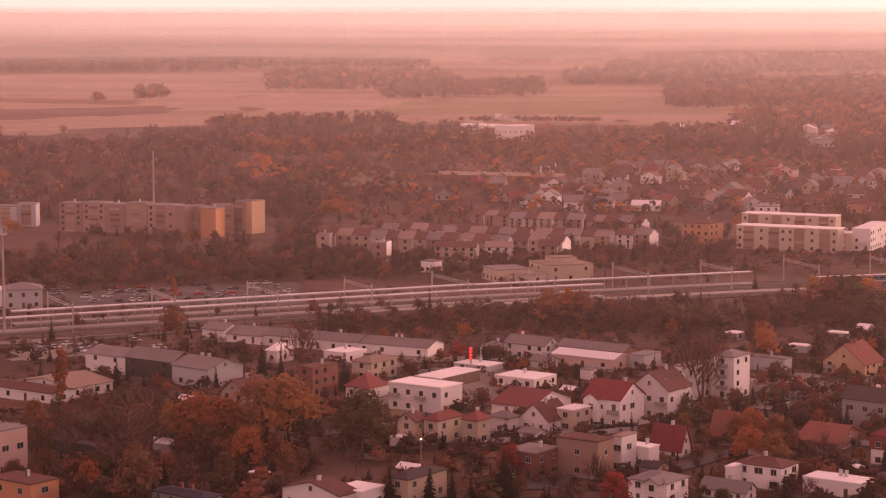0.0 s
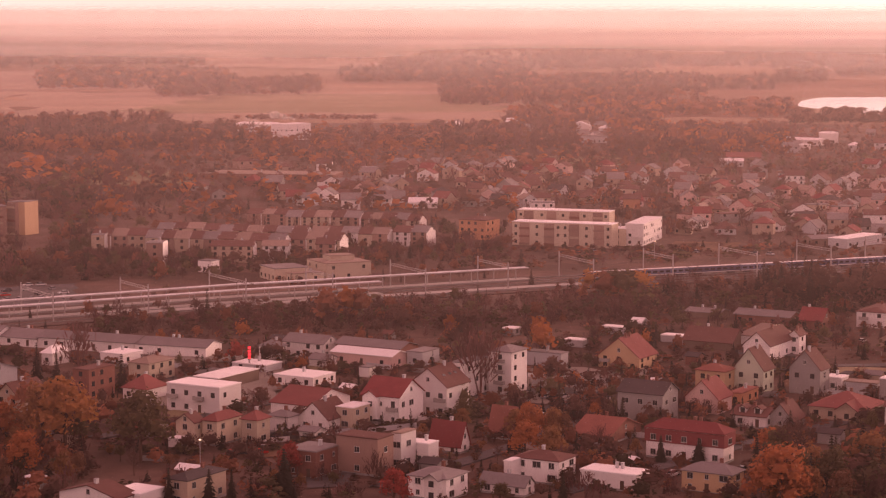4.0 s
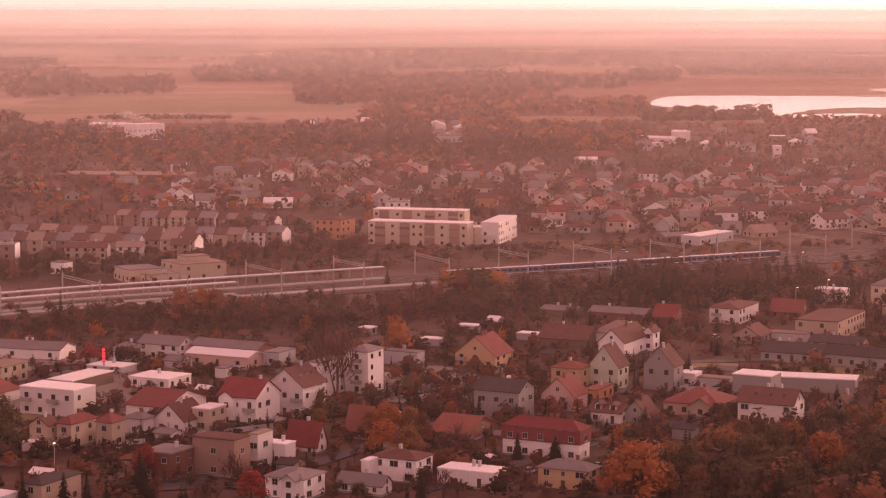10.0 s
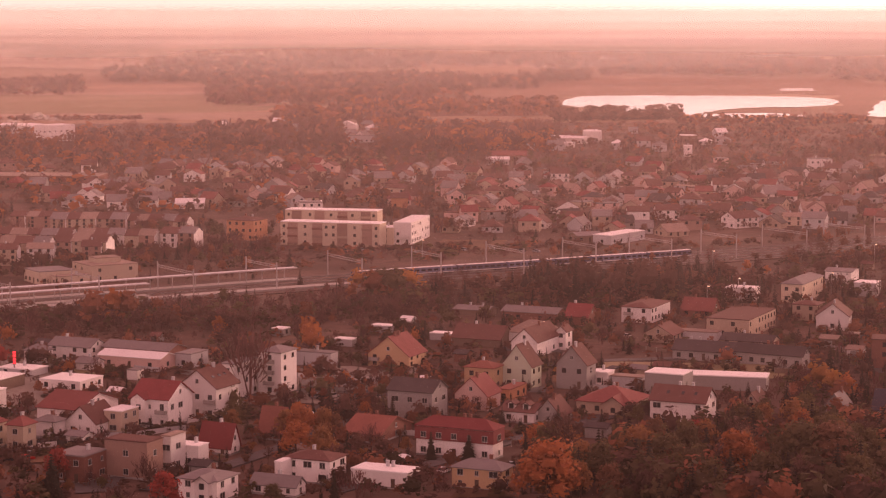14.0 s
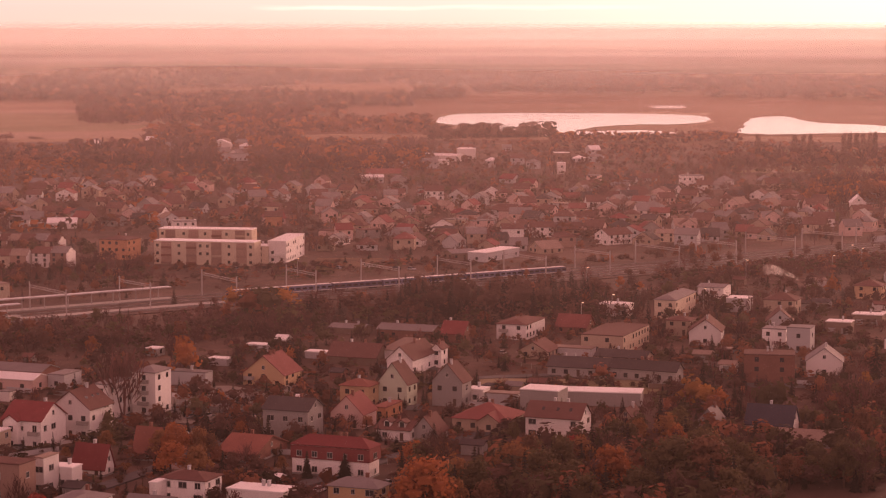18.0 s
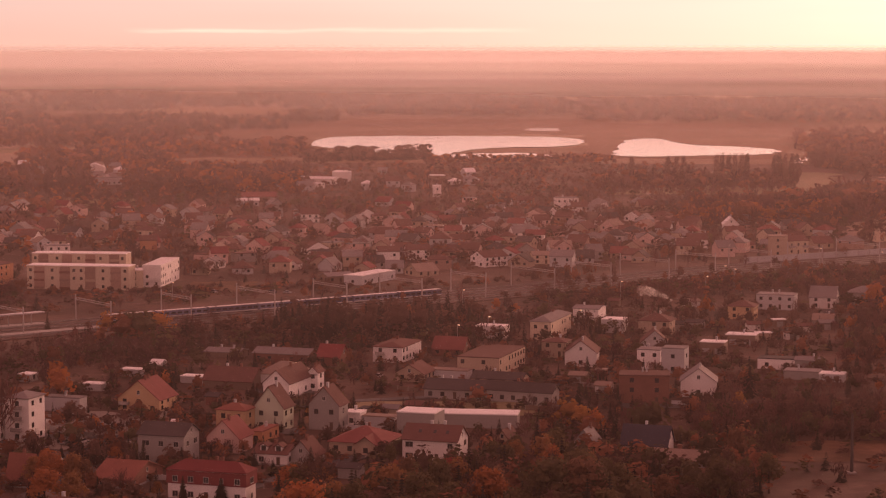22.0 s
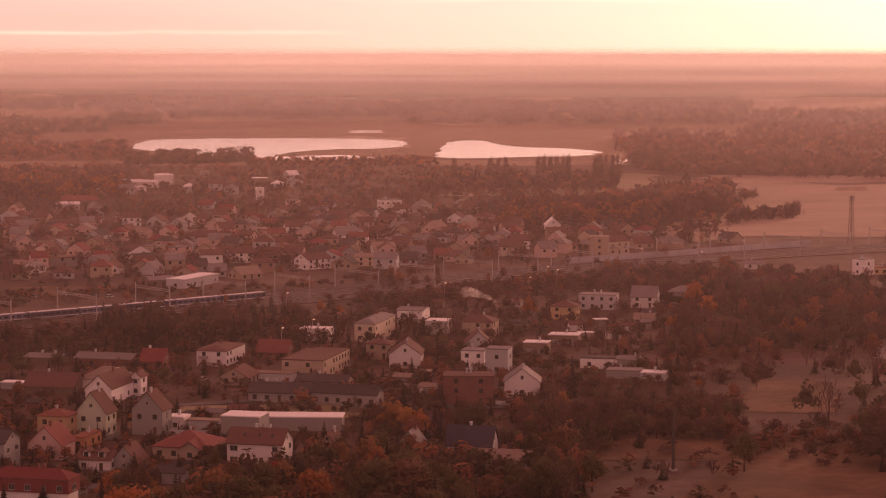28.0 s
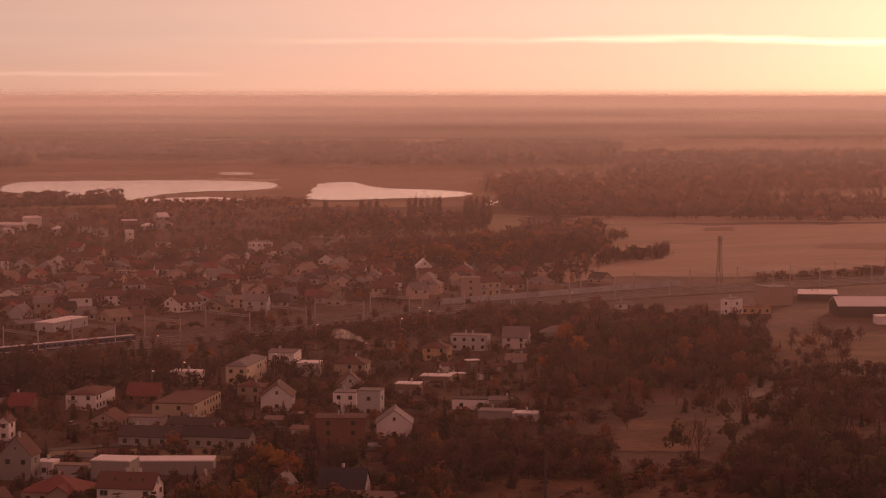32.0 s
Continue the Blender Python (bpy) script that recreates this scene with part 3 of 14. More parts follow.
def house(x, y, rot, w, d, h, kind="gx", rise=2.2, wall="white", roof="grey", floors=2, style="", name="house", group="houses of the near streets"):
    """style letters: b balconies, s skylights, n no openings, f few openings, m mansard band, g garage doors, x
    projecting gabled bay, d dormers, w blank sides, c bare roof, l long balconies, k columns of flat panels painted as
    shaded loggias.
    """
    rnd = random.Random(int(x * 7 + y * 13))
    far = math.hypot(x, y) > 600
    PLOTS.append((x, y, max(w, d) * 0.6))
    e = empty(name, x, y, rot)
    words = "%s %s with %s %s roof" % (COLOUR_WORD.get(wall, wall), {"house": "rendered house" if wall != "brick" else "house", "hall": "low hall", "apartment_block": "apartment block", "shed": "shed", "station_building": "station building"}.get(name, name.replace("_", " ")), ROOF_WORD[kind], COLOUR_WORD.get(roof, roof))
    tagged(e, words, {"apartment_block": "apartment block"}.get(name, name), group)
    part("wall", wall_mesh(kind, w, d, h, rise, WALL[wall]), e)
    part("roof", roof_mesh(kind, w, d, h, rise, ROOF[roof]), e)
    if w > 4 and d > 4 and name != "shed" and not far:
        part("plinth", boxes("plinth", (-w / 2 - 0.05, w / 2 + 0.05, -d / 2 - 0.05, d / 2 + 0.05, 0, 0.5), mat=WALL["grey"]), e)
    if "m" in style:
        part("mansard_band", boxes("mansard_band", (-w / 2 - 0.3, w / 2 + 0.3, -d / 2 - 0.3, d / 2 + 0.3, h * 0.55, h * 0.97), mat=ROOF[roof]), e, label="dark red tiled mansard band")
    if "n" not in style:
        fh = h / floors
        faces = [(0, w, d / 2)] + ([] if "w" in style else [(90, d, w / 2), (-90, d, w / 2)])
        for turn, length, off in faces:
            n = max(1, int((length - 1.2) / (3.4 if "f" not in style else 5.5)))
            for fl in range(floors):
                z = fl * fh + min(1.65, fh * 0.58)
                for i in range(n):
                    u = (i + 0.5) / n * length - length / 2
                    if turn and (n > 1 and i and rnd.random() < 0.35):
                        continue
                    if rnd.random() < 0.08:
                        continue
                    if "k" in style and not turn and abs((u + w / 2) / w * max(1, round(w / 11.0)) % 1 - 0.5) * w / max(1, round(w / 11.0)) < 3.2:
                        continue
                    a = radians(turn)
                    px, py = u * math.cos(a) + (off + ("m" in style) * 0.32) * math.sin(a), u * math.sin(a) - (off + ("m" in style) * 0.32) * math.cos(a)
                    if not turn and fl == 0 and i == n // 2 and n > 1:
                        part("door", DOOR_MESH, e, at=pose(px, py, 0.25, 0, 0, turn))
                        continue
                    k = "small" if fh < 2.5 else rnd.choice(("mid", "mid", "wide", "small"))
                    if "l" in style and not turn:
                        if i == 0:
                            part("balcony", boxes("balcony", (-w / 2 + 0.3, w / 2 - 0.3, -d / 2 - 1.0, -d / 2, fl * fh - 0.05, fl * fh + 0.1), (-w / 2 + 0.3, w / 2 - 0.3, -d / 2 - 1.0, -d / 2 - 0.92, fl * fh + 0.1, fl * fh + 1.05), mat=WALL["white"]), e, label="long white balcony parapet")
                        if i % 2:
                            continue
                    if "b" in style and fl and not turn and i % 2 == 0:
                        part("balcony", BALCONY, e, at=pose(px, py, fl * fh + 0.1, 0, 0, turn))
                        k = "tall"
                    window(e, k, px, py, z, turn, far)
        if kind in ("gx", "gy") and rise > 1.8:
            for s in (-1, 1):
                if kind == "gx":
                    window(e, "small", s * w / 2, 0, h + rise * 0.35, 90 * s)
                elif s < 0:
                    window(e, "small", 0, -d / 2, h + rise * 0.35, 0)
    if "k" in style:
        fh, n = h / floors, max(1, round(w / 11.0))
        for i in range(n):
            u = (i + 0.5) / n * w - w / 2
            # flat panel on the wall; its colour stands for the shade inside loggias
            lg = part("loggia", boxes("loggia", (u - 2.5, u + 2.5, -d / 2 - 0.04, -d / 2 + 0.02, 0.4, h - 0.4), mat=WALL["rose"]), e, label="flat rose-brown panel painted for the shade in loggias")
            for fl in range(floors):
                part("parapet", boxes("parapet", (u - 2.55, u + 2.55, -d / 2 - 0.7, -d / 2 - 0.6, fl * fh + 0.3, fl * fh + 1.3), (u - 2.55, u + 2.55, -d / 2 - 0.6, -d / 2 - 0.03, fl * fh + 0.22, fl * fh + 0.34), mat=WALL[rnd.choice(("rose", "brick", "beige"))]), lg, label="coloured balcony parapet")
    if "x" in style:
        bw, bx = w * 0.36, rnd.choice((-1, 1)) * w * 0.2
        bay = part("bay", wall_mesh("gy", bw, 3.0, h, bw * 0.34, WALL[wall]), e, at=Matrix.Translation((bx, -d / 2 - 0.2, 0)))
        part("bay_roof", roof_mesh("gy", bw, d * 0.5 + 2.4, h, bw * 0.34, ROOF[roof]), bay, at=Matrix.Translation((0, d * 0.25 - 0.6, 0.01)))
        for fl in range(floors):
            window(bay, "mid", 0, -1.5, fl * h / floors + min(1.65, h / floors * 0.58), 0, True)
    if name == "terraced_house":
        part("party_wall", boxes("party_wall", (w / 2 - 0.02, w / 2 + 0.2, -d / 2 - 0.3, d / 2 + 0.3, 0, h + 0.3), (w / 2 - 0.02, w / 2 + 0.2, -d / 4, d / 4, h, h + rise * 0.5 + 0.5), mat=WALL["white"]), e, label="white raised party wall")
    if "d" in style and kind in ("gx", "hip"):
        for u in (-0.22, 0.22):
            dm = part("dormer", wall_mesh("gy", 1.9, d * 0.3, 1.5, 0.6, WALL[wall]), e, at=Matrix.Translation((u * w, -d * 0.24, h + rise * 0.22)))
            part("dormer_roof", roof_mesh("gy", 1.9, d * 0.3, 1.5, 0.6, ROOF[roof]), dm)
            window(dm, "small", 0, -d * 0.15, 0.85, 0, True)
    if "g" in style:
        for i in range(max(1, int(w / 4))):
            u = (i + 0.5) / max(1, int(w / 4)) * w - w / 2
            part("garage_door", boxes("garage_door", (u - 1.3, u + 1.3, -d / 2 - 0.06, -d / 2 + 0.02, 0, 2.3), mat=WALL["grey"]), e)
    if "s" in style:
        for u in (-0.22, 0.05, 0.28):
            if kind == "gx":
                part("skylight", SKYLIGHT, e, at=Matrix.Translation((u * w, -d / 4, h + rise / 2 + 0.24)) @ pose(0, 0, 0, math.degrees(math.atan2(rise, d / 2))))
            else:
                part("skylight", SKYLIGHT, e, at=Matrix.Translation((w / 4, u * d, h + rise / 2 + 0.24)) @ pose(0, 0, 0, 0, math.degrees(math.atan2(rise, w / 2))))
    if name not in ("shed", "greenhouse") and "c" not in style and not (kind == "flat" and rnd.random() < 0.5):
        for i in range(1 + (w > 13)):
            u = rnd.uniform(-0.3, 0.3)
            if kind == "gx":
                p = (u * w, 0.4, h + rise)
            elif kind == "gy":
                p = (0.4, u * d, h + rise)
            else:
                p = (u * w * 0.5, 0.15 * d, h + (rise * 0.8 if kind == "hip" else 0.6))
            part("chimney", CHIMNEY_PALE if kind == "flat" else rnd.choice((CHIMNEY, CHIMNEY_PALE)), e, at=Matrix.Translation(p))
        if rnd.random() < 0.16:
            part("satellite_dish", DISH, e, at=pose(w * 0.35, -d / 2 - 0.35, h - 0.8, 0, 0, rnd.uniform(-40, 40)))
    return e


FAR_STOCK = []


def far_house(x, y, rot, w, d, h, kind="gx", rise=2.2, wall="white", roof="grey", single=True):
    """A small house of the estate; the furthest ones, too small to tell apart, are joined later."""
    PLOTS.append((x, y, max(w, d) * 0.6))
    rnd = random.Random(int(x * 3 + y * 7))
    if wall in ("white", "cream", "pale") and rnd.random() < 0.6:
        wall = rnd.choice(("rose", "beige", "pink", "pale"))
    if roof in ("beige", "maroon", "red") and rnd.random() < 0.5:
        roof = rnd.choice(("brown", "brown", "dark", "grey"))
    if not single or math.hypot(x, y) > 1330:
        FAR_STOCK.append((x, y, rot, w, d, h, kind, rise, wall, roof))
        return
    e = empty("house", x, y, rot)
    tagged(e, "small %s house with %s %s roof among trees" % (COLOUR_WORD.get(wall, wall), ROOF_WORD[kind], COLOUR_WORD.get(roof, roof)), "house", "houses of the far estate")
    part("wall", wall_mesh(kind, w, d, h, rise, WALL[wall]), e)
    part("roof", roof_mesh(kind, w, d, h, rise, ROOF[roof]), e)
    for u in (-0.27, 0.27):
        window(e, "", u * w, -d / 2, 1.7 if h < 4.6 else 3.9, 0, True)


def finish_far_houses():
    """The furthest houses of the estate as one sheet of stuff, with their walls, roofs and windows."""
    me = bpy.data.meshes.new("far_houses")
    v, f, slots, mats = [], [], [], []

    def add(data, m, place):
        if m not in mats:
            mats.append(m)
        k = len(v)
        v.extend(tuple(place @ p.co) for p in data.vertices)
        f.extend(tuple(k + i for i in q.vertices) for q in data.polygons)
        slots.extend([mats.index(m)] * len(data.polygons))
        if not data.users:
            bpy.data.meshes.remove(data)

    for x, y, rot, w, d, h, kind, rise, wall, roof in FAR_STOCK:
        place = pose(x, y, 0, 0, 0, rot)
        add(wall_mesh(kind, w, d, h, rise, WALL[wall]), WALL[wall], place)
        add(roof_mesh(kind, w, d, h, rise, ROOF[roof]), ROOF[roof], place)
        for u in (-0.27, 0.27):
            add(DARK_WINDOW, GLASS, place @ Matrix.Translation((u * w, -d / 2, 1.7 if h < 4.6 else 3.9)))
    me.from_pydata(v, [], f)
    for m in mats:
        me.materials.append(m)
    me.polygons.foreach_set("material_index", slots)
    me.update()
    tagged(new("far_houses", me), "small rendered houses with brown and grey roofs among trees", "houses", kind="stuff")


# ---- trees ----
def lobe_faces(rnd, c, rx, rz, cuts):
    """A lumpy clump of foliage as loose quads: a rounded cube with cuts by cuts faces a side, pushed in and out."""
    out = []
    shift = Vector((rnd.uniform(0, 99), rnd.uniform(0, 99), rnd.uniform(0, 99)))

    def bulge(p):
        d = Vector(p).normalized()
        r = 1 + 0.55 * noise.noise(d * 1.9 + shift)
        return (c[0] + d.x * rx * r, c[1] + d.y * rx * r, c[2] + d.z * rz * r)

    g = [-1 + 2 * k / cuts for k in range(cuts + 1)]
    for axis in range(3):
        for side in (-1, 1):
            for a in range(cuts):
                for b in range(cuts):
                    q = []
                    for u, w in ((g[a], g[b]), (g[a + 1], g[b]), (g[a + 1], g[b + 1]), (g[a], g[b + 1])):
                        p = [u, w]
                        p.insert(axis, side)
                        q.append(bulge(p))
                    out.append(q if (side > 0) != (axis == 1) else q[::-1])
    return out


def leaf_quads(rnd, blobs, count, size, ragged=0.45):
    """Sprays of leaves over the outside of the clumps, most of them facing outwards."""
    out = []
    wts = [b[3] * b[4] for b in blobs]
    for _ in range(count):
        cx, cy, cz, rx, rz = rnd.choices(blobs, wts)[0]
        d = Vector((rnd.gauss(0, 1), rnd.gauss(0, 1), rnd.gauss(0.1, 0.9))).normalized()
        k = rnd.uniform(0.72, 1.12)
        c = Vector((cx + d.x * rx * k, cy + d.y * rx * k, cz + d.z * rz * k))
        n = (d + Vector((rnd.gauss(0, ragged), rnd.gauss(0, ragged), rnd.gauss(0.1, ragged)))).normalized()
        a = n.orthogonal().normalized()
        t = rnd.uniform(0, 6.283)
        a = a * math.cos(t) + n.cross(a) * math.sin(t)
        b = n.cross(a)
        s = size * rnd.uniform(0.55, 1.3)
        out.append([tuple(c - a * s), tuple(c - b * s * 0.7), tuple(c + a * s), tuple(c + b * s * 0.7)])
    return out


def quads_mesh(quads):
    v = [p for q in quads for p in q]
    return v, [(k, k + 1, k + 2, k + 3) for k in range(0, len(v), 4)]


def leaf_cloud(rnd, blobs, count, size):
    return quads_mesh(leaf_quads(rnd, blobs, count, size))


def limbs(rnd, h, spread, n, r):
    v, f, tips = [], [], []
    lean = Vector((rnd.uniform(-0.05, 0.05) * h, rnd.uniform(-0.05, 0.05) * h, 0))
    tube(v, f, (0, 0, -0.2), lean * 0.5 + Vector((0, 0, h * 0.45)), r, r * 0.7, 6)
    tube(v, f, lean * 0.5 + Vector((0, 0, h * 0.45)), lean + Vector((0, 0, h * 0.9)), r * 0.7, r * 0.15, 5)
    for i in range(n):
        z = h * rnd.uniform(0.25, 0.75)
        a = rnd.uniform(0, 6.283)
        q = Vector((math.cos(a) * spread * rnd.uniform(0.6, 1), math.sin(a) * spread * rnd.uniform(0.6, 1), min(h * 0.97, z + h * rnd.uniform(0.12, 0.3))))
        p = lean * (z / h) + Vector((0, 0, z))
        tube(v, f, p, q, r * 0.38, r * 0.08, 4)
        tips.append((p, q))
    return v, f, tips


def crown_blobs(rnd, h, s, n):
    """Lobes of a rounded crown: a ring below, a ring above and a top."""
    blobs = []
    turn = rnd.uniform(0, 6.283)
    for k in range(n):
        a = turn + 6.283 * k * 0.618
        u = k / max(1, n - 1)
        z = h * (0.42 + 0.44 * u) + rnd.uniform(-0.4, 0.4)
        r = s * (0.78 - 0.62 * u ** 1.6) * rnd.uniform(0.75, 1.1)
        blobs.append((math.cos(a) * r, math.sin(a) * r, z, s * rnd.uniform(0.42, 0.6), s * rnd.uniform(0.36, 0.5)))
    return blobs


def broad_tree(seed, leaves=980, leaf=0.3, lobes=12):
    """A tree ten units tall: trunk with limbs, crown of lobes and sprays of leaves."""
    rnd = random.Random(seed)
    h, s = 10.0, rnd.uniform(2.7, 3.5)
    v, f, tips = limbs(rnd, h, s * 0.8, 9, 0.24)
    blobs = crown_blobs(rnd, h, s, lobes)
    quads = leaf_quads(rnd, blobs, leaves, leaf)
    for b in blobs:
        quads += lobe_faces(rnd, b[:3], b[3] * 0.6, b[4] * 0.6, 1)
    return mesh("trunk", v, f, BARK), quads_mesh(quads)


def bare_tree(seed):
    rnd = random.Random(seed)
    h, s = 10.0, rnd.uniform(2.6, 3.8)
    v, f, tips = limbs(rnd, h, s, 14, 0.22)
    tv, tf = [], []
    for p, q in tips * 3 + [(Vector((0, 0, 5)), Vector((0, 0, 9.4)))] * 8:
        for _ in range(7):
            t = rnd.uniform(0.25, 1)
            a = p.lerp(q, t)
            b = a + Vector((rnd.gauss(0, 0.75), rnd.gauss(0, 0.75), rnd.uniform(0.3, 1.6)))
            d = (b - a).cross(Vector((rnd.gauss(0, 1), rnd.gauss(0, 1), 0.1))).normalized() * 0.05
            k = len(tv)
            tv += [a - d, a + d, b + d * 0.5, b - d * 0.5]
            tf.append((k, k + 1, k + 2, k + 3))
    return mesh("trunk", v, f, BARK), mesh("crown", tv, tf, TWIG)


def conifer(seed):
    rnd = random.Random(seed)
    v, f = [], []
    tube(v, f, (0, 0, -0.2), (0, 0, 9.8), 0.2, 0.03, 6)
    cv, cf = [], []
    for j in range(17):
        z = 0.9 + 8.8 * j / 16
        r = 2.15 * (1 - j / 17) ** 0.85 * rnd.uniform(0.8, 1.15) + 0.12
        n = max(7, int(20 * (1 - j / 19)))
        for i in range(n):
            a = 6.283 * i / n + rnd.uniform(-0.3, 0.3)
            rr = r * rnd.uniform(0.7, 1.15)
            w = 0.42 * rnd.uniform(0.7, 1.2) * (0.5 + rr / 2.2)
            c, s = math.cos(a), math.sin(a)
            k = len(cv)
            cv += [(0, 0, z + 0.35), (c * rr * 0.6 - s * w, s * rr * 0.6 + c * w, z - 0.05 * rr), (c * rr, s * rr, z - 0.32 * rr), (c * rr * 0.6 + s * w, s * rr * 0.6 - c * w, z - 0.05 * rr)]
            cf.append((k, k + 1, k + 2, k + 3))
    return mesh("trunk", v, f, BARK), mesh("crown", cv, cf, LEAF["conifer"])


def poplar(seed):
    rnd = random.Random(seed)
    v, f = [], []
    tube(v, f, (0, 0, -0.2), (0, 0, 9.5), 0.22, 0.04, 6)
    blobs = [(rnd.uniform(-0.3, 0.3), rnd.uniform(-0.3, 0.3), z, 0.95 - abs(z - 5) * 0.11, 1.0) for z in (1.8, 2.8, 3.8, 4.8, 5.8, 6.8, 7.8, 8.8)]
    for b in blobs:
        tube(v, f, (0, 0, b[2] - 0.8), (b[0] * 3, b[1] * 3, b[2] + 0.5), 0.06, 0.02, 3)
    return mesh("trunk", v, f, BARK), leaf_cloud(rnd, blobs, 420, 0.36)


def shrub(seed):
    rnd = random.Random(seed)
    v, f = [], []
    for i in range(6):
        a = rnd.uniform(0, 6.283)
        tube(v, f, (0, 0, -0.1), (math.cos(a) * 2.6, math.sin(a) * 2.6, rnd.uniform(4, 8)), 0.16, 0.04, 4)
    blobs = [(rnd.uniform(-2.4, 2.4), rnd.uniform(-2.4, 2.4), rnd.uniform(3.0, 7.5), 2.2, 1.9) for _ in range(6)]
    return mesh("stems", v, f, BARK), leaf_cloud(rnd, blobs, 420, 0.6)


TREES = {"bare": [(*bare_tree(s),) for s in range(40, 45)], "conifer": [(*conifer(s),) for s in range(60, 64)]}
for colour in ("orange", "rust", "yellow", "olive", "brown", "red"):
    made = []
    for s in range(4):
        trunk, cloud = broad_tree(100 + s + len(colour) * 7)
        made.append((trunk, mesh("crown", *cloud, LEAF[colour])))
    TREES[colour] = made
for kind_name, maker, colour in (("poplar", poplar, "brown"), ("gold_poplar", poplar, "orange")):
    made = []
    for s in range(3):
        trunk, cloud = maker(300 + s)
        made.append((trunk, mesh("crown", *cloud, LEAF[colour])))
    TREES[kind_name] = made
for colour in ("brown", "rust", "olive"):
    made = []
    for s in range(3):
        trunk, cloud = shrub(400 + s)
        made.append((trunk, mesh("crown", *cloud, LEAF[colour])))
    TREES["shrub_" + colour] = made
TREE_LABEL = {
    "bare": "leafless tree with grey-brown twigs", "conifer": "dark green conifer in a garden", "orange": "broadleaf tree in bright orange autumn leaf",
    "rust": "broadleaf tree in rust-brown autumn leaf", "yellow": "broadleaf tree in yellow autumn leaf", "olive": "broadleaf tree still in dull green leaf",
    "brown": "broadleaf tree with withered brown leaves", "red": "broadleaf tree in dark red leaf", "poplar": "tall narrow poplar with brown leaves",
    "gold_poplar": "narrow poplar in glowing orange leaf", "shrub_brown": "low brown withered shrub in a garden", "shrub_rust": "low rust-coloured shrub in a garden", "shrub_olive": "low dull green shrub in a garden",
}


def duller(kind, x, y):
    """Half of the rusty trees in the wood by the near streets are still dull green or nearly black."""
    rnd = random.Random(int(x * 5 + y * 11))
    if kind in ("rust", "brown", "orange") and x > 125 and y < 620 and rnd.random() < (0.62 if kind != "orange" else 0.3):
        return rnd.choice(("olive", "olive", "conifer"))
    return kind


def tree(x, y, kind, h, fat=1.0):
    kind = duller(kind, x, y)
    rnd = random.Random(int(x * 31 + y * 17))
    trunk, crown = rnd.choice(TREES[kind])
    low = kind.startswith("shrub")
    e = new("shrub" if low else "tree")
    e.empty_display_size = 0.5
    e.matrix_basis = pose(x, y, 0, 0, 0, rnd.uniform(0, 360)) @ Matrix.Diagonal((h / 10 * fat, h / 10 * fat, h / 10, 1))
    tagged(e, TREE_LABEL[kind], "shrub" if low else "tree", "garden shrubs" if low else "town trees")
    part("stems" if low else "trunk", trunk, e)
    part("crown", crown, e)


def twig_quads(rnd, blobs, count, size):
    """Bundles of bare twigs, fanning up and outwards."""
    out = []
    for _ in range(count):
        cx, cy, cz, rx, rz = rnd.choice(blobs)
        d = Vector((rnd.gauss(0, 0.6), rnd.gauss(0, 0.6), rnd.gauss(0, 0.6)))
        c = Vector((cx + d.x * rx, cy + d.y * rx, cz + d.z * rz))
        up = Vector((cx * 0.12 + rnd.gauss(0, 0.35), cy * 0.12 + rnd.gauss(0, 0.35), 1)).normalized() * size * rnd.uniform(0.9, 1.9)
        w = up.cross(Vector((rnd.gauss(0, 1), rnd.gauss(0, 1), 0.1))).normalized() * size * rnd.uniform(0.10, 0.22)
        out.append([tuple(c - up - w * 0.5), tuple(c - up + w * 0.5), tuple(c + up + w), tuple(c + up - w)])
    for k in range(5):
        a = rnd.uniform(0, 6.283)
        p, w = Vector((0, 0, 0)), Vector((math.cos(a), math.sin(a), 0)) * 0.14
        q = Vector((rnd.gauss(0, 0.8), rnd.gauss(0, 0.8), rnd.uniform(6, 9)))
        out.append([tuple(p - w), tuple(p + w), tuple(q + w * 0.3), tuple(q - w * 0.3)])
    return out


def lite_crowns(seed, twiggy):
    """Crowns for trees further off, at three grades of detail."""
    rnd = random.Random(seed)
    grades = {}
    for thin, lobes, sprays, size in ((1, 9, 330, 0.42), (2, 6, 105, 0.68), (4, 5, 46, 0.95), (8, 3, 12, 2.0), (16, 3, 7, 2.7)):
        blobs = crown_blobs(rnd, 10.0, rnd.uniform(2.8, 3.5), lobes)
        if twiggy:
            q = twig_quads(rnd, blobs, int(sprays * 1.25), size)
        else:
            q = leaf_quads(rnd, blobs, sprays, size)
            if thin < 3:
                q += lobe_faces(rnd, (0, 0, 6.2), 1.9, 2.2, 2)
        grades[thin] = np.array(q)
    return grades


LITE = {"bare": [lite_crowns(500 + s, True) for s in range(4)]}
for colour in ("orange", "rust", "yellow", "olive", "brown", "red"):
    LITE[colour] = [lite_crowns(520 + s + len(colour), False) for s in range(4)]
LITE["conifer"] = [{t: np.array([tuple(p.co) for p in conifer(70 + s)[1].vertices]).reshape(-1, 4, 3)[::t] for t in (1, 2, 4, 8, 16)} for s in range(2)]
LITE["poplar"] = [{t: np.array([tuple(p) for p in poplar(310 + s)[1][0]]).reshape(-1, 4, 3) for t in (1, 2, 4, 8, 16)} for s in range(2)]
STOCK, SCRUB = {}, {}


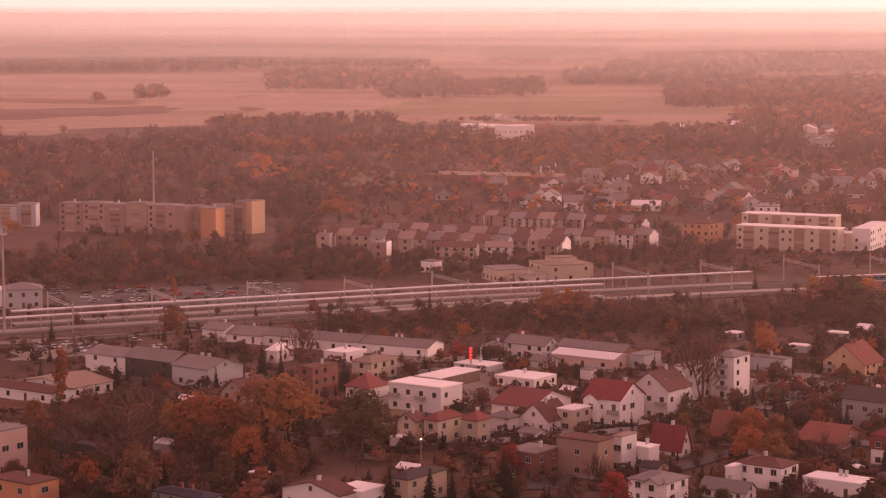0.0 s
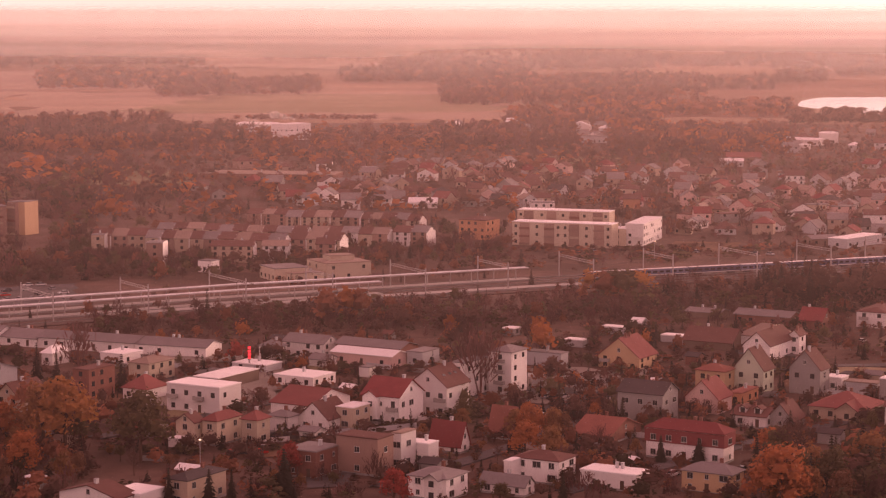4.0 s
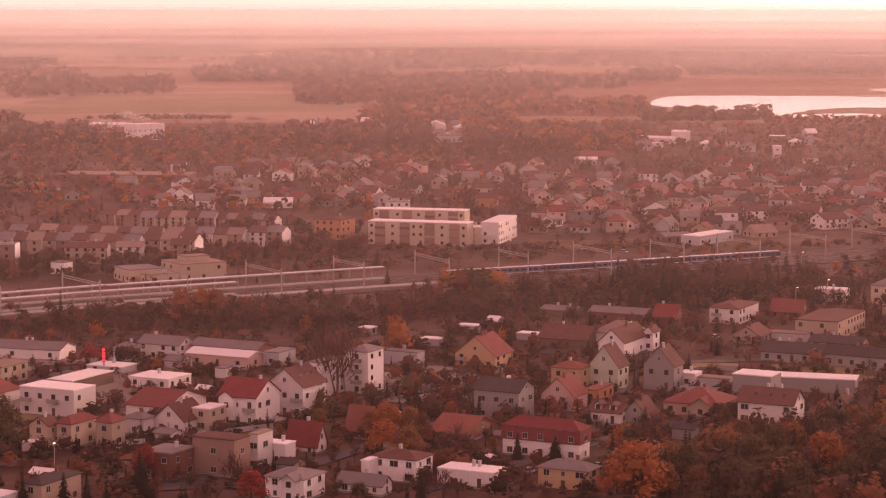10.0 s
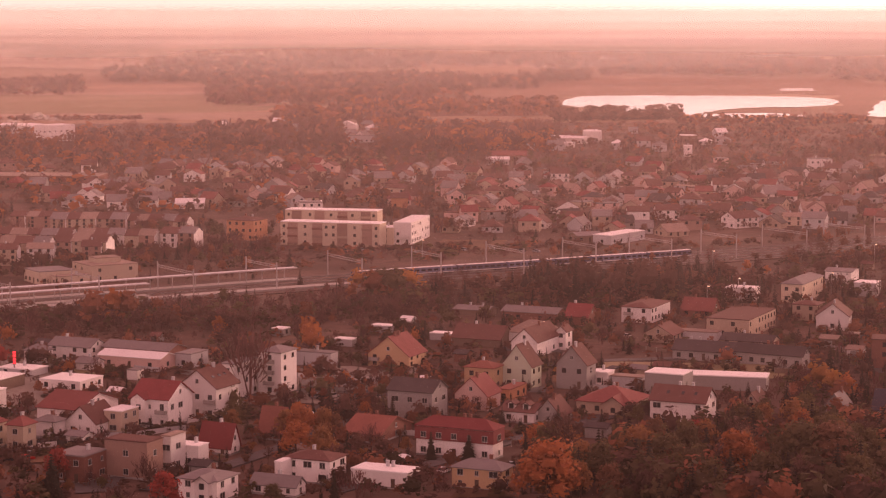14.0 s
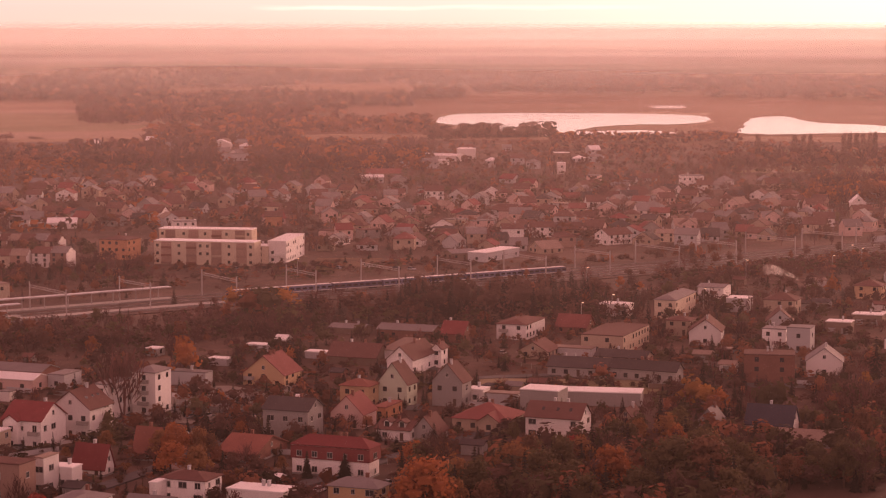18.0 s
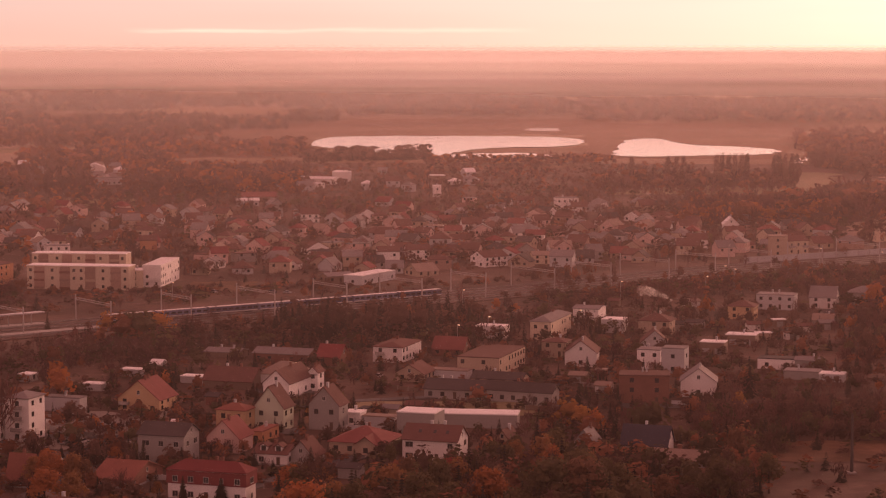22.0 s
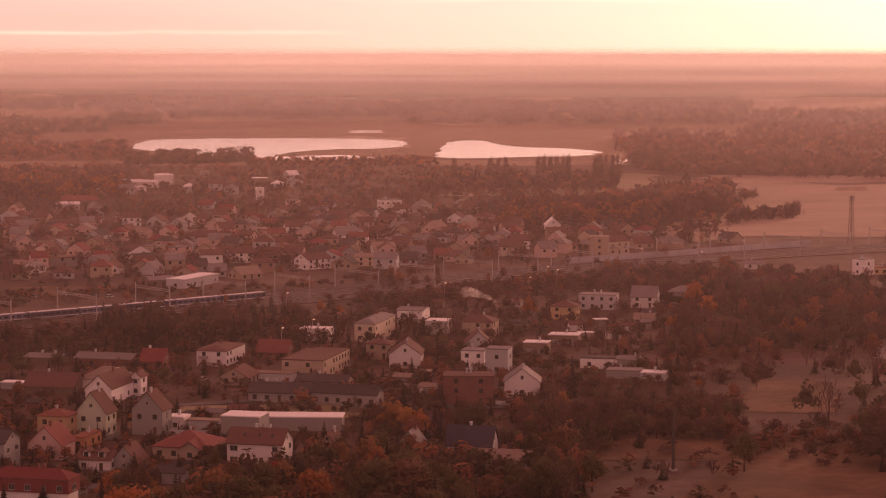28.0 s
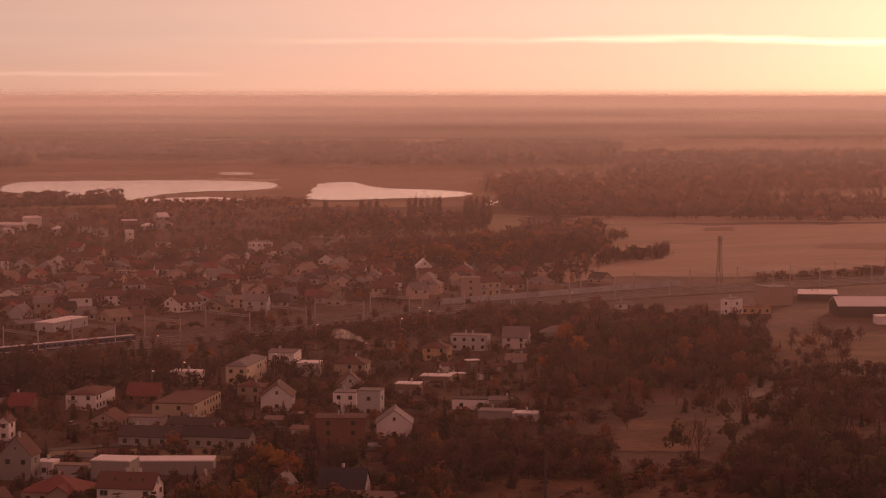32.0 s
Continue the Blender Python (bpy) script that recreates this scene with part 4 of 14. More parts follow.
def place_crown(kind, x, y, z, h, fat, rnd, thin=1):
    q = rnd.choice(LITE[kind])[thin]
    a = rnd.uniform(0, 6.283)
    c, s, k = math.cos(a), math.sin(a), h / 10
    p = np.stack([(q[..., 0] * c - q[..., 1] * s) * k * fat + x, (q[..., 0] * s + q[..., 1] * c) * k * fat + y, q[..., 2] * k + z], axis=-1)
    return p, np.full(len(p), rnd.random(), dtype=np.float32)


def join_crowns(name, pieces, mat, label):
    quads = np.concatenate([p for p, t in pieces]).astype(np.float32)
    tones = np.concatenate([t for p, t in pieces])
    me = bpy.data.meshes.new(name)
    n = len(quads)
    me.vertices.add(n * 4)
    me.vertices.foreach_set("co", quads.ravel())
    me.loops.add(n * 4)
    me.loops.foreach_set("vertex_index", np.arange(n * 4, dtype=np.int32))
    me.polygons.add(n)
    me.polygons.foreach_set("loop_start", np.arange(n, dtype=np.int32) * 4)
    me.update(calc_edges=True)
    att = me.attributes.new("tone", "FLOAT", "FACE")
    att.data.foreach_set("value", tones)
    me.materials.append(mat)
    return tagged(new(name, me), label, "trees", kind="stuff")


def stand(x, y, kind, h, fat=1.0):
    """A further tree, joined with its like into one sheet of stuff."""
    kind = duller(kind, x, y)
    rnd = random.Random(int(x * 31 + y * 17))
    key = {"gold_poplar": "orange", "shrub_brown": "brown", "shrub_rust": "rust", "shrub_olive": "olive", "poplar": "brown"}.get(kind, kind)
    crown = "poplar" if "poplar" in kind else key
    STOCK.setdefault(key, []).append(place_crown(crown, x, y, -0.12 * h if kind.startswith("shrub") else 0.0, h, fat * (1.5 if kind.startswith("shrub") else 1.0), rnd, 1 if math.hypot(x, y) < 590 else 2 if math.hypot(x, y) < 1200 else 4))


def finish_stands():
    words = {"bare": "leafless grey-brown trees of the town", "conifer": "dark conifers of the gardens"}
    for key, pieces in STOCK.items():
        join_crowns("trees", pieces, STAND[key], words.get(key, "%s autumn trees of the town" % key))


def thicket(corners, n, h, kinds, label, low=0.5, thin=2, gap=1.0, seed=0):
    """Trees or scrub spread over a plot with four corners, clear of the houses; one sheet of stuff for each colour."""
    rnd = random.Random(seed + int(corners[0][0] * 3 + corners[2][1] * 5))
    a, b, c, d = [Vector(p) for p in corners]
    by = {}
    for _ in range(n):
        s, t = rnd.random(), rnd.random()
        p = (a * (1 - s) + b * s) * (1 - t) + (d * (1 - s) + c * s) * t
        if any(abs(p.x - q[0]) < q[2] * gap and abs(p.y - q[1]) < q[2] * gap for q in PLOTS):
            continue
        x, y, z, k = fold(p.x, p.y)
        kind = rnd.choice(kinds)
        hh = h * rnd.uniform(low, 1.15) * k
        wide = (1.25 if h > 5 else 1.7) * rnd.uniform(0.85, 1.25) * (1.2 if thin > 2 else 1.0)
        by.setdefault(kind, []).append(place_crown(kind, x, y, z - 0.14 * hh, hh, wide, rnd, thin))
    for kind, pieces in by.items():
        SCRUB.setdefault((kind, label), []).extend(pieces)


def gardens(reach=900.0):
    """Shrubs, small conifers and hedges close round the near houses."""
    rnd = random.Random(77)
    near = [q for q in PLOTS if math.hypot(q[0], q[1]) < reach + 200]
    for px, py, r in near:
        if math.hypot(px, py) > reach:
            continue
        for _ in range(9):
            a, d = rnd.uniform(0, 6.283), r * rnd.uniform(1.15, 1.7) + 1.0
            x, y = px + d * math.cos(a), py + d * math.sin(a)
            if any(abs(x - q[0]) < q[2] * 0.95 and abs(y - q[1]) < q[2] * 0.95 for q in near):
                continue
            kind = rnd.choice(("conifer", "conifer", "brown", "brown", "olive", "bare", "rust"))
            hh = rnd.uniform(2.2, 4.6) * (1.4 if kind == "conifer" and rnd.random() < 0.4 else 1.0)
            SCRUB.setdefault((kind, "shrubs and small conifers round the houses"), []).append(place_crown(kind, x, y, -0.12 * hh, hh, 0.9 if kind == "conifer" else 1.5, rnd, 2 if kind == "conifer" else 4))


def finish_thickets():
    for (kind, label), pieces in SCRUB.items():
        join_crowns("thicket", pieces, STAND[kind], label)


# ---- railway ----
def railway_gantry(x, y, rot, span, h=10.0):
    e = empty("catenary_gantry", x, y, rot)
    tagged(e, "grey lattice steel gantry carrying the overhead wires", "gantry", "gantries along the railway")
    for s in (-1, 1):
        part("post", boxes("post", (s * span / 2 - 0.2, s * span / 2 + 0.2, -0.2, 0.2, 0, h + 1.2), mat=STEEL), e)
    v, f = [], []
    for z in (h, h - 0.9):
        tube(v, f, (-span / 2, 0, z), (span / 2, 0, z), 0.12, 0.12, 4)
    n = int(span / 1.5)
    for i in range(n):
        u0, u1 = -span / 2 + span * i / n, -span / 2 + span * (i + 1) / n
        tube(v, f, (u0, 0, h if i % 2 else h - 0.9), (u1, 0, h - 0.9 if i % 2 else h), 0.06, 0.06, 3)
    part("beam", mesh("beam", v, f, STEEL), e)
    for u in (-0.25, 0.25):
        part("insulator", boxes("insulator", (u * span - 0.06, u * span + 0.06, -0.06, 0.06, h - 1.9, h - 0.9), mat=RUST), e)


def mast(x, y, h, r, label, name="mast", head=True, mat=None):
    e = empty(name, x, y)
    tagged(e, label, "mast")
    v, f = [], []
    tube(v, f, (0, 0, 0), (0, 0, h), r, r * 0.55, 8)
    part("pole", mesh("pole", v, f, mat or CONCRETE), e)
    part("foot", boxes("foot", (-r * 2, r * 2, -r * 2, r * 2, 0, 0.5), mat=CONCRETE), e)
    if head:
        for i in range(3):
            a = 2.1 * i
            part("antenna", boxes("antenna", (-0.18, 0.18, -0.1, 0.1, -1.2, 1.2), mat=FRAME), e, at=pose(math.cos(a) * r * 2.2, math.sin(a) * r * 2.2, h - 1.6, 0, 0, math.degrees(a) + 90))
        part("platform", boxes("platform", (-r * 2.6, r * 2.6, -r * 2.6, r * 2.6, h - 3.2, h - 3.0), mat=STEEL), e)


def lattice_mast(x, y, h, label):
    """A square lattice tower on four legs, with a platform and antennas at its head."""
    e = empty("mast", x, y, 20)
    tagged(e, label, "mast")

    def corner(i, z):
        half = 1.35 - 0.75 * z / h
        return ((half, half, z), (-half, half, z), (-half, -half, z), (half, -half, z))[i % 4]

    for i in range(4):
        v, f = [], []
        tube(v, f, corner(i, 0.0), corner(i, h), 0.16, 0.11, 4)
        part("leg", mesh("leg", v, f, RUST), e)
        v, f = [], []
        for k in range(9):
            z0, z1 = h * k / 9, h * (k + 1) / 9
            tube(v, f, corner(i + k, z0), corner(i + k + 1, z1), 0.07, 0.07, 3)
            tube(v, f, corner(i, z1), corner(i + 1, z1), 0.06, 0.06, 3)
        part("bracing", mesh("bracing", v, f, RUST), e)
    part("platform", boxes("platform", (-1.5, 1.5, -1.5, 1.5, h - 3.2, h - 3.0), mat=RUST), e)
    for i in range(6):
        a = 1.047 * i
        part("antenna", boxes("antenna", (-0.2, 0.2, -0.12, 0.12, -1.3, 1.3), mat=CONCRETE), e, at=pose(math.cos(a) * 1.5, math.sin(a) * 1.5, h - 1.5, 0, 0, math.degrees(a) + 90))


def canopy(x, y, rot, length, depth=3.6, h=4.6, mat=None):
    e = empty("platform_canopy", x, y, rot)
    tagged(e, "long pale platform roof on steel posts", "canopy", "platform roofs of the station")
    part("roof", boxes("roof", (-length / 2, length / 2, -depth / 2, depth / 2, h, h + 0.22), mat=mat or CANOPY), e)
    part("edge_beam", boxes("edge_beam", (-length / 2, length / 2, -depth / 2 - 0.1, -depth / 2 + 0.1, h - 0.25, h + 0.1), mat=STEEL), e)
    n = int(length / 9)
    post = boxes("post", (-0.14, 0.14, -0.14, 0.14, 0.0, h), mat=STEEL)
    for i in range(n):
        part("post", post, e, at=Matrix.Translation(((i + 0.5) / n * length - length / 2, 0, 0)))


def train_car(x, y, rot, length=24.0, blue=True, front=False):
    e = empty("train_carriage", x, y, rot, 0.55)
    tagged(e, "white and blue electric train carriage on the rails", "train", "carriages of the train")
    part("body", boxes("body", (-length / 2 + 0.2, length / 2 - 0.2, -1.4, 1.4, 0.7, 2.9), (-length / 2 + 0.4, length / 2 - 0.4, -1.2, 1.2, 2.9, 3.2), mat=TRAIN_BLUE if blue else TRAIN_GREY), e)
    part("roof", boxes("roof", (-length / 2 + 0.5, length / 2 - 0.5, -1.25, 1.25, 3.2, 3.4), mat=ROOF["white"]), e)
    part("stripe", boxes("stripe", (-length / 2 + 0.2, length / 2 - 0.2, -1.43, -1.4, 0.75, 1.1), mat=TRAIN_WHITE), e, label="white stripe")
    for i in range(int(length / 3)):
        u = (i + 0.5) * 3 - length / 2 + 0.4
        part("window", boxes("window", (u - 1.0, u + 1.0, -1.44, -1.39, 1.7, 2.5), mat=GLASS), e)
    for u in (-0.34, 0.34):
        part("bogie", boxes("bogie", (u * length - 1.4, u * length + 1.4, -1.1, 1.1, 0.0, 0.7), mat=RUST), e)


# ---- vehicles ----
def car_meshes():
    v = [(-2.1, -0.85, 0.3), (2.1, -0.85, 0.3), (2.1, -0.85, 0.75), (1.1, -0.85, 0.9), (-1.9, -0.85, 0.92), (-2.1, -0.85, 0.8)]
    v += [(x, 0.85, z) for x, y, z in v]
    f = [(0, 1, 2, 3, 4, 5), (11, 10, 9, 8, 7, 6)] + [(i, (i + 6), (i + 1) % 6 + 6, (i + 1) % 6) for i in range(6)]
    c = [(1.0, -0.78, 0.9), (0.4, -0.66, 1.42), (-1.2, -0.66, 1.45), (-1.8, -0.78, 0.92)]
    c += [(x, -y, z) for x, y, z in c]
    cf = [(0, 1, 2, 3), (7, 6, 5, 4), (0, 4, 5, 1), (1, 5, 6, 2), (2, 6, 7, 3)]
    wv, wf = [], []
    for s in (-0.82, 0.82):
        tube(wv, wf, (0, s - 0.1, 0), (0, s + 0.1, 0), 0.32, 0.32, 10)
    return v, f, c, cf, wv, wf


CAR = car_meshes()
CAR_CABIN, CAR_WHEEL = mesh("cabin", CAR[2], CAR[3], GLASS), mesh("wheel", CAR[4], CAR[5], RUBBER)
CAR_BODY = {k: mesh("body", CAR[0], CAR[1], m) for k, m in PAINT.items()}
CAR_ROOF = {k: boxes("roof", (-1.15, 0.35, -0.64, 0.64, 1.43, 1.48), mat=m) for k, m in PAINT.items()}


def car(x, y, rot, colour):
    e = empty("car", x, y, rot, 0.1)
    tagged(e, "%s parked car on the ground" % colour, "car", "parked cars")
    part("body", CAR_BODY[colour], e)
    part("cabin", CAR_CABIN, e, label="dark glazed cabin")
    part("roof", CAR_ROOF[colour], e)
    for u in (-1.3, 1.35):
        part("wheels", CAR_WHEEL, e, at=Matrix.Translation((u, 0, 0.32)))


# ---- small things outdoors ----
def smoke_material():
    m = bpy.data.materials.new("smoke")
    m.use_nodes = True
    n, l = m.node_tree.nodes, m.node_tree.links
    n.clear()
    out, mix, clear, both, dif, tra = [n.new(k) for k in ("ShaderNodeOutputMaterial", "ShaderNodeMixShader", "ShaderNodeBsdfTransparent", "ShaderNodeMixShader", "ShaderNodeBsdfDiffuse", "ShaderNodeBsdfTranslucent")]
    for b in (dif, tra):
        b.inputs["Color"].default_value = (0.9, 0.88, 0.85, 1)
    both.inputs[0].default_value = 0.72
    geo, tex = n.new("ShaderNodeNewGeometry"), n.new("ShaderNodeTexNoise")
    tex.inputs["Scale"].default_value = 0.25
    l.new(geo.outputs["Position"], tex.inputs["Vector"])
    k = n.new("ShaderNodeMath")
    k.operation, k.use_clamp = "MULTIPLY_ADD", True
    k.inputs[1].default_value, k.inputs[2].default_value = 0.55, -0.15
    l.new(tex.outputs["Fac"], k.inputs[0])
    for a, b in ((dif.outputs[0], both.inputs[1]), (tra.outputs[0], both.inputs[2]), (k.outputs[0], mix.inputs[0]), (clear.outputs[0], mix.inputs[1]), (both.outputs[0], mix.inputs[2]), (mix.outputs[0], out.inputs["Surface"])):
        l.new(a, b)
    return m


SMOKE = smoke_material()


def smoke(x, y, z, dx, dz, size, label):
    """A plume that drifts off a chimney, in growing puffs."""
    rnd = random.Random(int(x + y))
    quads = []
    for i in range(7):
        t = i / 6
        r = size * (0.25 + 0.75 * t)
        quads += lobe_faces(rnd, (dx * t + rnd.uniform(-0.3, 0.3) * r, rnd.uniform(-0.3, 0.3) * r, dz * t ** 0.7), r, r * 0.7, 4)
    me = mesh("smoke", *quads_mesh(quads), SMOKE)
    ob = new("smoke", me)
    ob.matrix_basis = pose(x, y, z)
    return tagged(ob, label, "smoke", kind="stuff")


def neon_sign(x, y, h):
    e = empty("neon_sign", x, y)
    tagged(e, "tall slim roadside sign glowing red", "sign")
    part("pole", boxes("pole", (-0.25, 0.25, -0.25, 0.25, 0, h * 0.45), mat=FRAME), e)
    part("cabinet", boxes("cabinet", (-0.45, 0.45, -0.3, 0.3, h * 0.45, h), mat=RUST), e)
    for i in range(4):
        z = h * (0.48 + 0.13 * i)
        part("lit_panel", boxes("lit_panel", (-0.42, 0.42, -0.36, -0.3, z, z + h * 0.09), mat=RED_LAMP), e, label="glowing red panel")


def street_lamp(x, y, h=8.0):
    e = empty("street_lamp", x, y)
    tagged(e, "lit street lamp on a grey pole", "street lamp", "street lamps")
    v, f = [], []
    tube(v, f, (0, 0, 0), (0, 0, h), 0.12, 0.07, 6)
    tube(v, f, (0, 0, h), (0, -1.4, h + 0.3), 0.06, 0.05, 5)
    part("pole", mesh("pole", v, f, STEEL), e)
    part("lantern", boxes("lantern", (-0.3, 0.3, -2.0, -1.2, h + 0.2, h + 0.42), mat=WARM_LAMP), e, label="glowing lantern")


def fence(x0, y0, x1, y1, h=1.4, mat=None):
    d = Vector((x1 - x0, y1 - y0))
    n = max(1, int(d.length / 4.0))
    e = empty("fence", x0, y0, math.degrees(math.atan2(d.y, d.x)))
    tagged(e, "low pale garden fence of posts and panels", "fence", "garden fences")
    L = d.length / n
    panel = boxes("panel", (0.06, L - 0.06, -0.03, 0.03, 0.15, h), mat=mat or WALL["pale"])
    post = boxes("post", (-0.08, 0.08, -0.08, 0.08, 0, h + 0.1), mat=CONCRETE)
    for i in range(n):
        part("panel", panel, e, at=Matrix.Translation((i * L, 0, 0)))
        part("post", post, e, at=Matrix.Translation((i * L, 0, 0)))


# ---- fields, water, roads ----
sheet("field", ((-433, 1952), (-206, 2272), (-327, 4201), (-869, 3933)), MEADOW, 0.072, "pale dry meadow in long strips", "field")
sheet("field", ((-213, 2284), (305, 2260), (415, 3023), (-248, 3088)), MEADOW, 0.084, "pale dry meadow beyond the woods", "field")
sheet("field", ((-101, 2399), (320, 2468), (306, 2940), (-19, 3023)), MEADOW_GREEN, 0.096, "greenish meadow in the plain", "field")
sheet("field", ((-282, 3202), (-69, 3202), (-180, 4285), (-355, 4285)), MEADOW, 0.108, "pale dry meadow", "field")
sheet("field", ((-27, 4462), (333, 4121), (368, 4556), (49, 5345)), MEADOW, 0.12, "pale far meadow", "field")
sheet("field", ((-491, 2272), (-306, 2468), (-328, 2650), (-546, 2526)), PLOUGHED, 0.132, "dark ploughed strip", "field")
sheet("field", ((-602, 2788), (-374, 2683), (-393, 2824), (-635, 2940)), REED, 0.144, "brown fallow strip", "field")
sheet("field", ((-108, 1435), (-19, 1402), (-21, 1538), (-117, 1549)), MEADOW_GREEN, 0.156, "small green meadow among houses", "field")
sheet("field", ((226, 1549), (282, 1538), (304, 1659), (244, 1671)), MEADOW_GREEN, 0.168, "small meadow among trees", "field")
sheet("field", ((355, 1970), (520, 1975), (557, 2116), (387, 2150)), ROUGH, 0.18, "brown meadow strip beside the town", "field")
sheet("field", ((362, 2275), (597, 2266), (893, 3224), (541, 3295)), REED, 0.192, "brown reed marsh", "marsh")
sheet("field", ((852, 2127), (1062, 2048), (1596, 3082), (1278, 3146)), REED, 0.204, "brown reed marsh", "marsh")
sheet("field", ((730, 2800), (1151, 2755), (1421, 3403), (913, 3505)), REED, 0.216, "brown reed marsh", "marsh")
sheet("field", ((579, 1952), (795, 1929), (844, 2049), (623, 2102)), ROUGH, 0.228, "brown meadow strip by the pond", "field")
sheet("field", ((669, 1577), (826, 1522), (983, 1811), (796, 1877)), MEADOW_GREEN, 0.24, "green meadow behind poplars", "field")
sheet("field", ((631, 1143), (896, 1117), (1239, 1501), (943, 1647)), MEADOW, 0.252, "wide pale meadow beyond the railway", "field")
sheet("field", ((934, 1652), (1246, 1555), (1293, 1614), (1015, 1773)), MEADOW, 0.264, "pale meadow", "field")
sheet("field", ((988, 1518), (1011, 1507), (1046, 1559), (1014, 1557)), REED, 0.276, "brown reeds in the meadow", "field")
sheet("field", ((949, 1312), (1001, 1248), (1071, 1336), (975, 1340)), REED, 0.288, "brown reeds in the meadow", "field")
sheet("field", ((346, 586), (375, 571), (408, 628), (386, 639)), ROUGH, 0.14, "dry meadow between hedges", "field")
sheet("field", ((454, 668), (473, 659), (504, 703), (484, 713)), YARD, 0.144, "bare pale lot", "field")
sheet("field", ((394, 574), (423, 557), (449, 594), (415, 603)), ROUGH, 0.148, "dry meadow clearing", "field")
sheet("field", ((530, 756), (573, 713), (647, 807), (589, 849)), ROUGH, 0.152, "dry meadow by the works", "field")
sheet("field", ((269, 532), (322, 506), (334, 540), (285, 559)), ROUGH, 0.156, "grass lane", "field")
sheet("field", ((269, 476), (346, 430), (400, 497), (317, 543)), ROUGH, 0.16, "dry rough grass", "field")
sheet("field", ((268, 475), (322, 451), (376, 528), (330, 548)), ROUGH, 0.164, "dry rough grass", "field")
pond([(678, 2533), (753, 2744), (821, 2777), (915, 2758), (1025, 2691), (1042, 2581), (955, 2415), (855, 2391), (757, 2263), (834, 2259), (848, 2181), (772, 2159), (698, 2177), (683, 2399)], 0.884, "still pond mirroring the sky")
pond([(917, 2166), (999, 2363), (1096, 2558), (1144, 2578), (1107, 2403), (1138, 2321), (1139, 2238), (1084, 2153), (1004, 2144)], 0.896, "still pond mirroring the pale sky")
sheet("water", ((1021, 1963), (1067, 1996), (1105, 2072), (1068, 2059)), WATER, 0.956, "small flooded patch", "water")
sheet("water", ((451, 3422), (476, 3417), (495, 3559), (470, 3564)), WATER, 0.968, "flooded ditch mirroring the sky", "water")
sheet("water", ((603, 3231), (620, 3227), (644, 3355), (627, 3359)), WATER, 0.98, "flooded ditch mirroring the sky", "water")
sheet("water", ((660, 3144), (673, 3142), (699, 3263), (685, 3266)), WATER, 0.992, "flooded ditch mirroring the sky", "water")
sheet("water", ((716, 3108), (742, 3103), (770, 3222), (744, 3228)), WATER, 1.004, "flooded ditch mirroring the sky", "water")
sheet("water", ((754, 3101), (792, 3093), (823, 3212), (783, 3220)), WATER, 1.016, "flooded ditch mirroring the sky", "water")
sheet("water", ((1085, 2895), (1131, 2886), (1172, 2992), (1125, 3002)), WATER, 1.028, "flooded ditch mirroring the sky", "water")
sheet("water", ((450, 3460), (481, 3460), (502, 3604), (468, 3604)), WATER, 1.04, "flooded ditch mirroring the sky", "water")
sheet("water", ((608, 3301), (635, 3301), (660, 3432), (632, 3432)), WATER, 1.052, "flooded ditch mirroring the sky", "water")
sheet("yard", ((-149, 826), (-51, 831), (-61, 902), (-156, 865)), ASPHALT, 0.228, "station car park", "car park")
sheet("yard", ((-137, 694), (-106, 701), (-115, 736), (-144, 727)), YARD, 0.232, "gravel parking strip", "car park")
sheet("yard", ((-148, 727), (-96, 763), (-97, 777), (-151, 745)), YARD, 0.236, "sandy service road by the railway", "road")
sheet("yard", ((65, 613), (123, 604), (135, 663), (95, 667)), YARD, 0.24, "pale yard and street between houses", "yard")
sheet("yard", ((-23, 613), (19, 616), (20, 677), (-11, 677)), YARD, 0.244, "paved yard", "yard")
sheet("yard", ((176, 639), (249, 617), (258, 641), (188, 664)), MEADOW_GREEN, 0.248, "grass yard", "yard")
sheet("yard", ((202, 978), (236, 983), (248, 1032), (217, 1038)), ROUGH, 0.252, "lawn beside blocks", "yard")

sheet("field", ((-258, 1648), (-222, 1641), (-247, 1815), (-283, 1823)), MEADOW, 0.260, "pale meadow before the woods", "field")
sheet("field", ((-87, 1501), (-33, 1470), (-38, 1544), (-91, 1567)), MEADOW_GREEN, 0.264, "pale green meadow behind the blocks", "field")

# ---- railway ----
RAIL_LINE = [(-290, 690), (-154, 759), (-79, 795), (3, 834), (129, 882), (222, 910), (376, 962), (477, 1008), (614, 1046), (754, 1062), (980, 1085), (1400, 1110)]
strip("railway_bed", RAIL_LINE, 46, BALLAST, 0.35, "brown ballast bed of the railway", "track bed")
strip("rail", [(-282, 675), (-147, 744), (-72, 780), (9, 819), (134, 866), (227, 894), (382, 946), (483, 992), (617, 1030), (756, 1045), (981, 1068), (1401, 1093)], 0.16, RAIL, 0.52, "worn steel rail", "rail")
strip("rail", [(-283, 676), (-147, 745), (-72, 781), (9, 820), (134, 868), (227, 895), (381, 948), (482, 994), (617, 1031), (756, 1047), (981, 1070), (1401, 1095)], 0.16, RAIL, 0.52, "worn steel rail", "rail")
strip("rail", [(-286, 682), (-150, 751), (-75, 787), (6, 826), (132, 874), (225, 902), (379, 954), (480, 1000), (616, 1037), (755, 1053), (981, 1076), (1401, 1101)], 0.16, RAIL, 0.52, "worn steel rail", "rail")
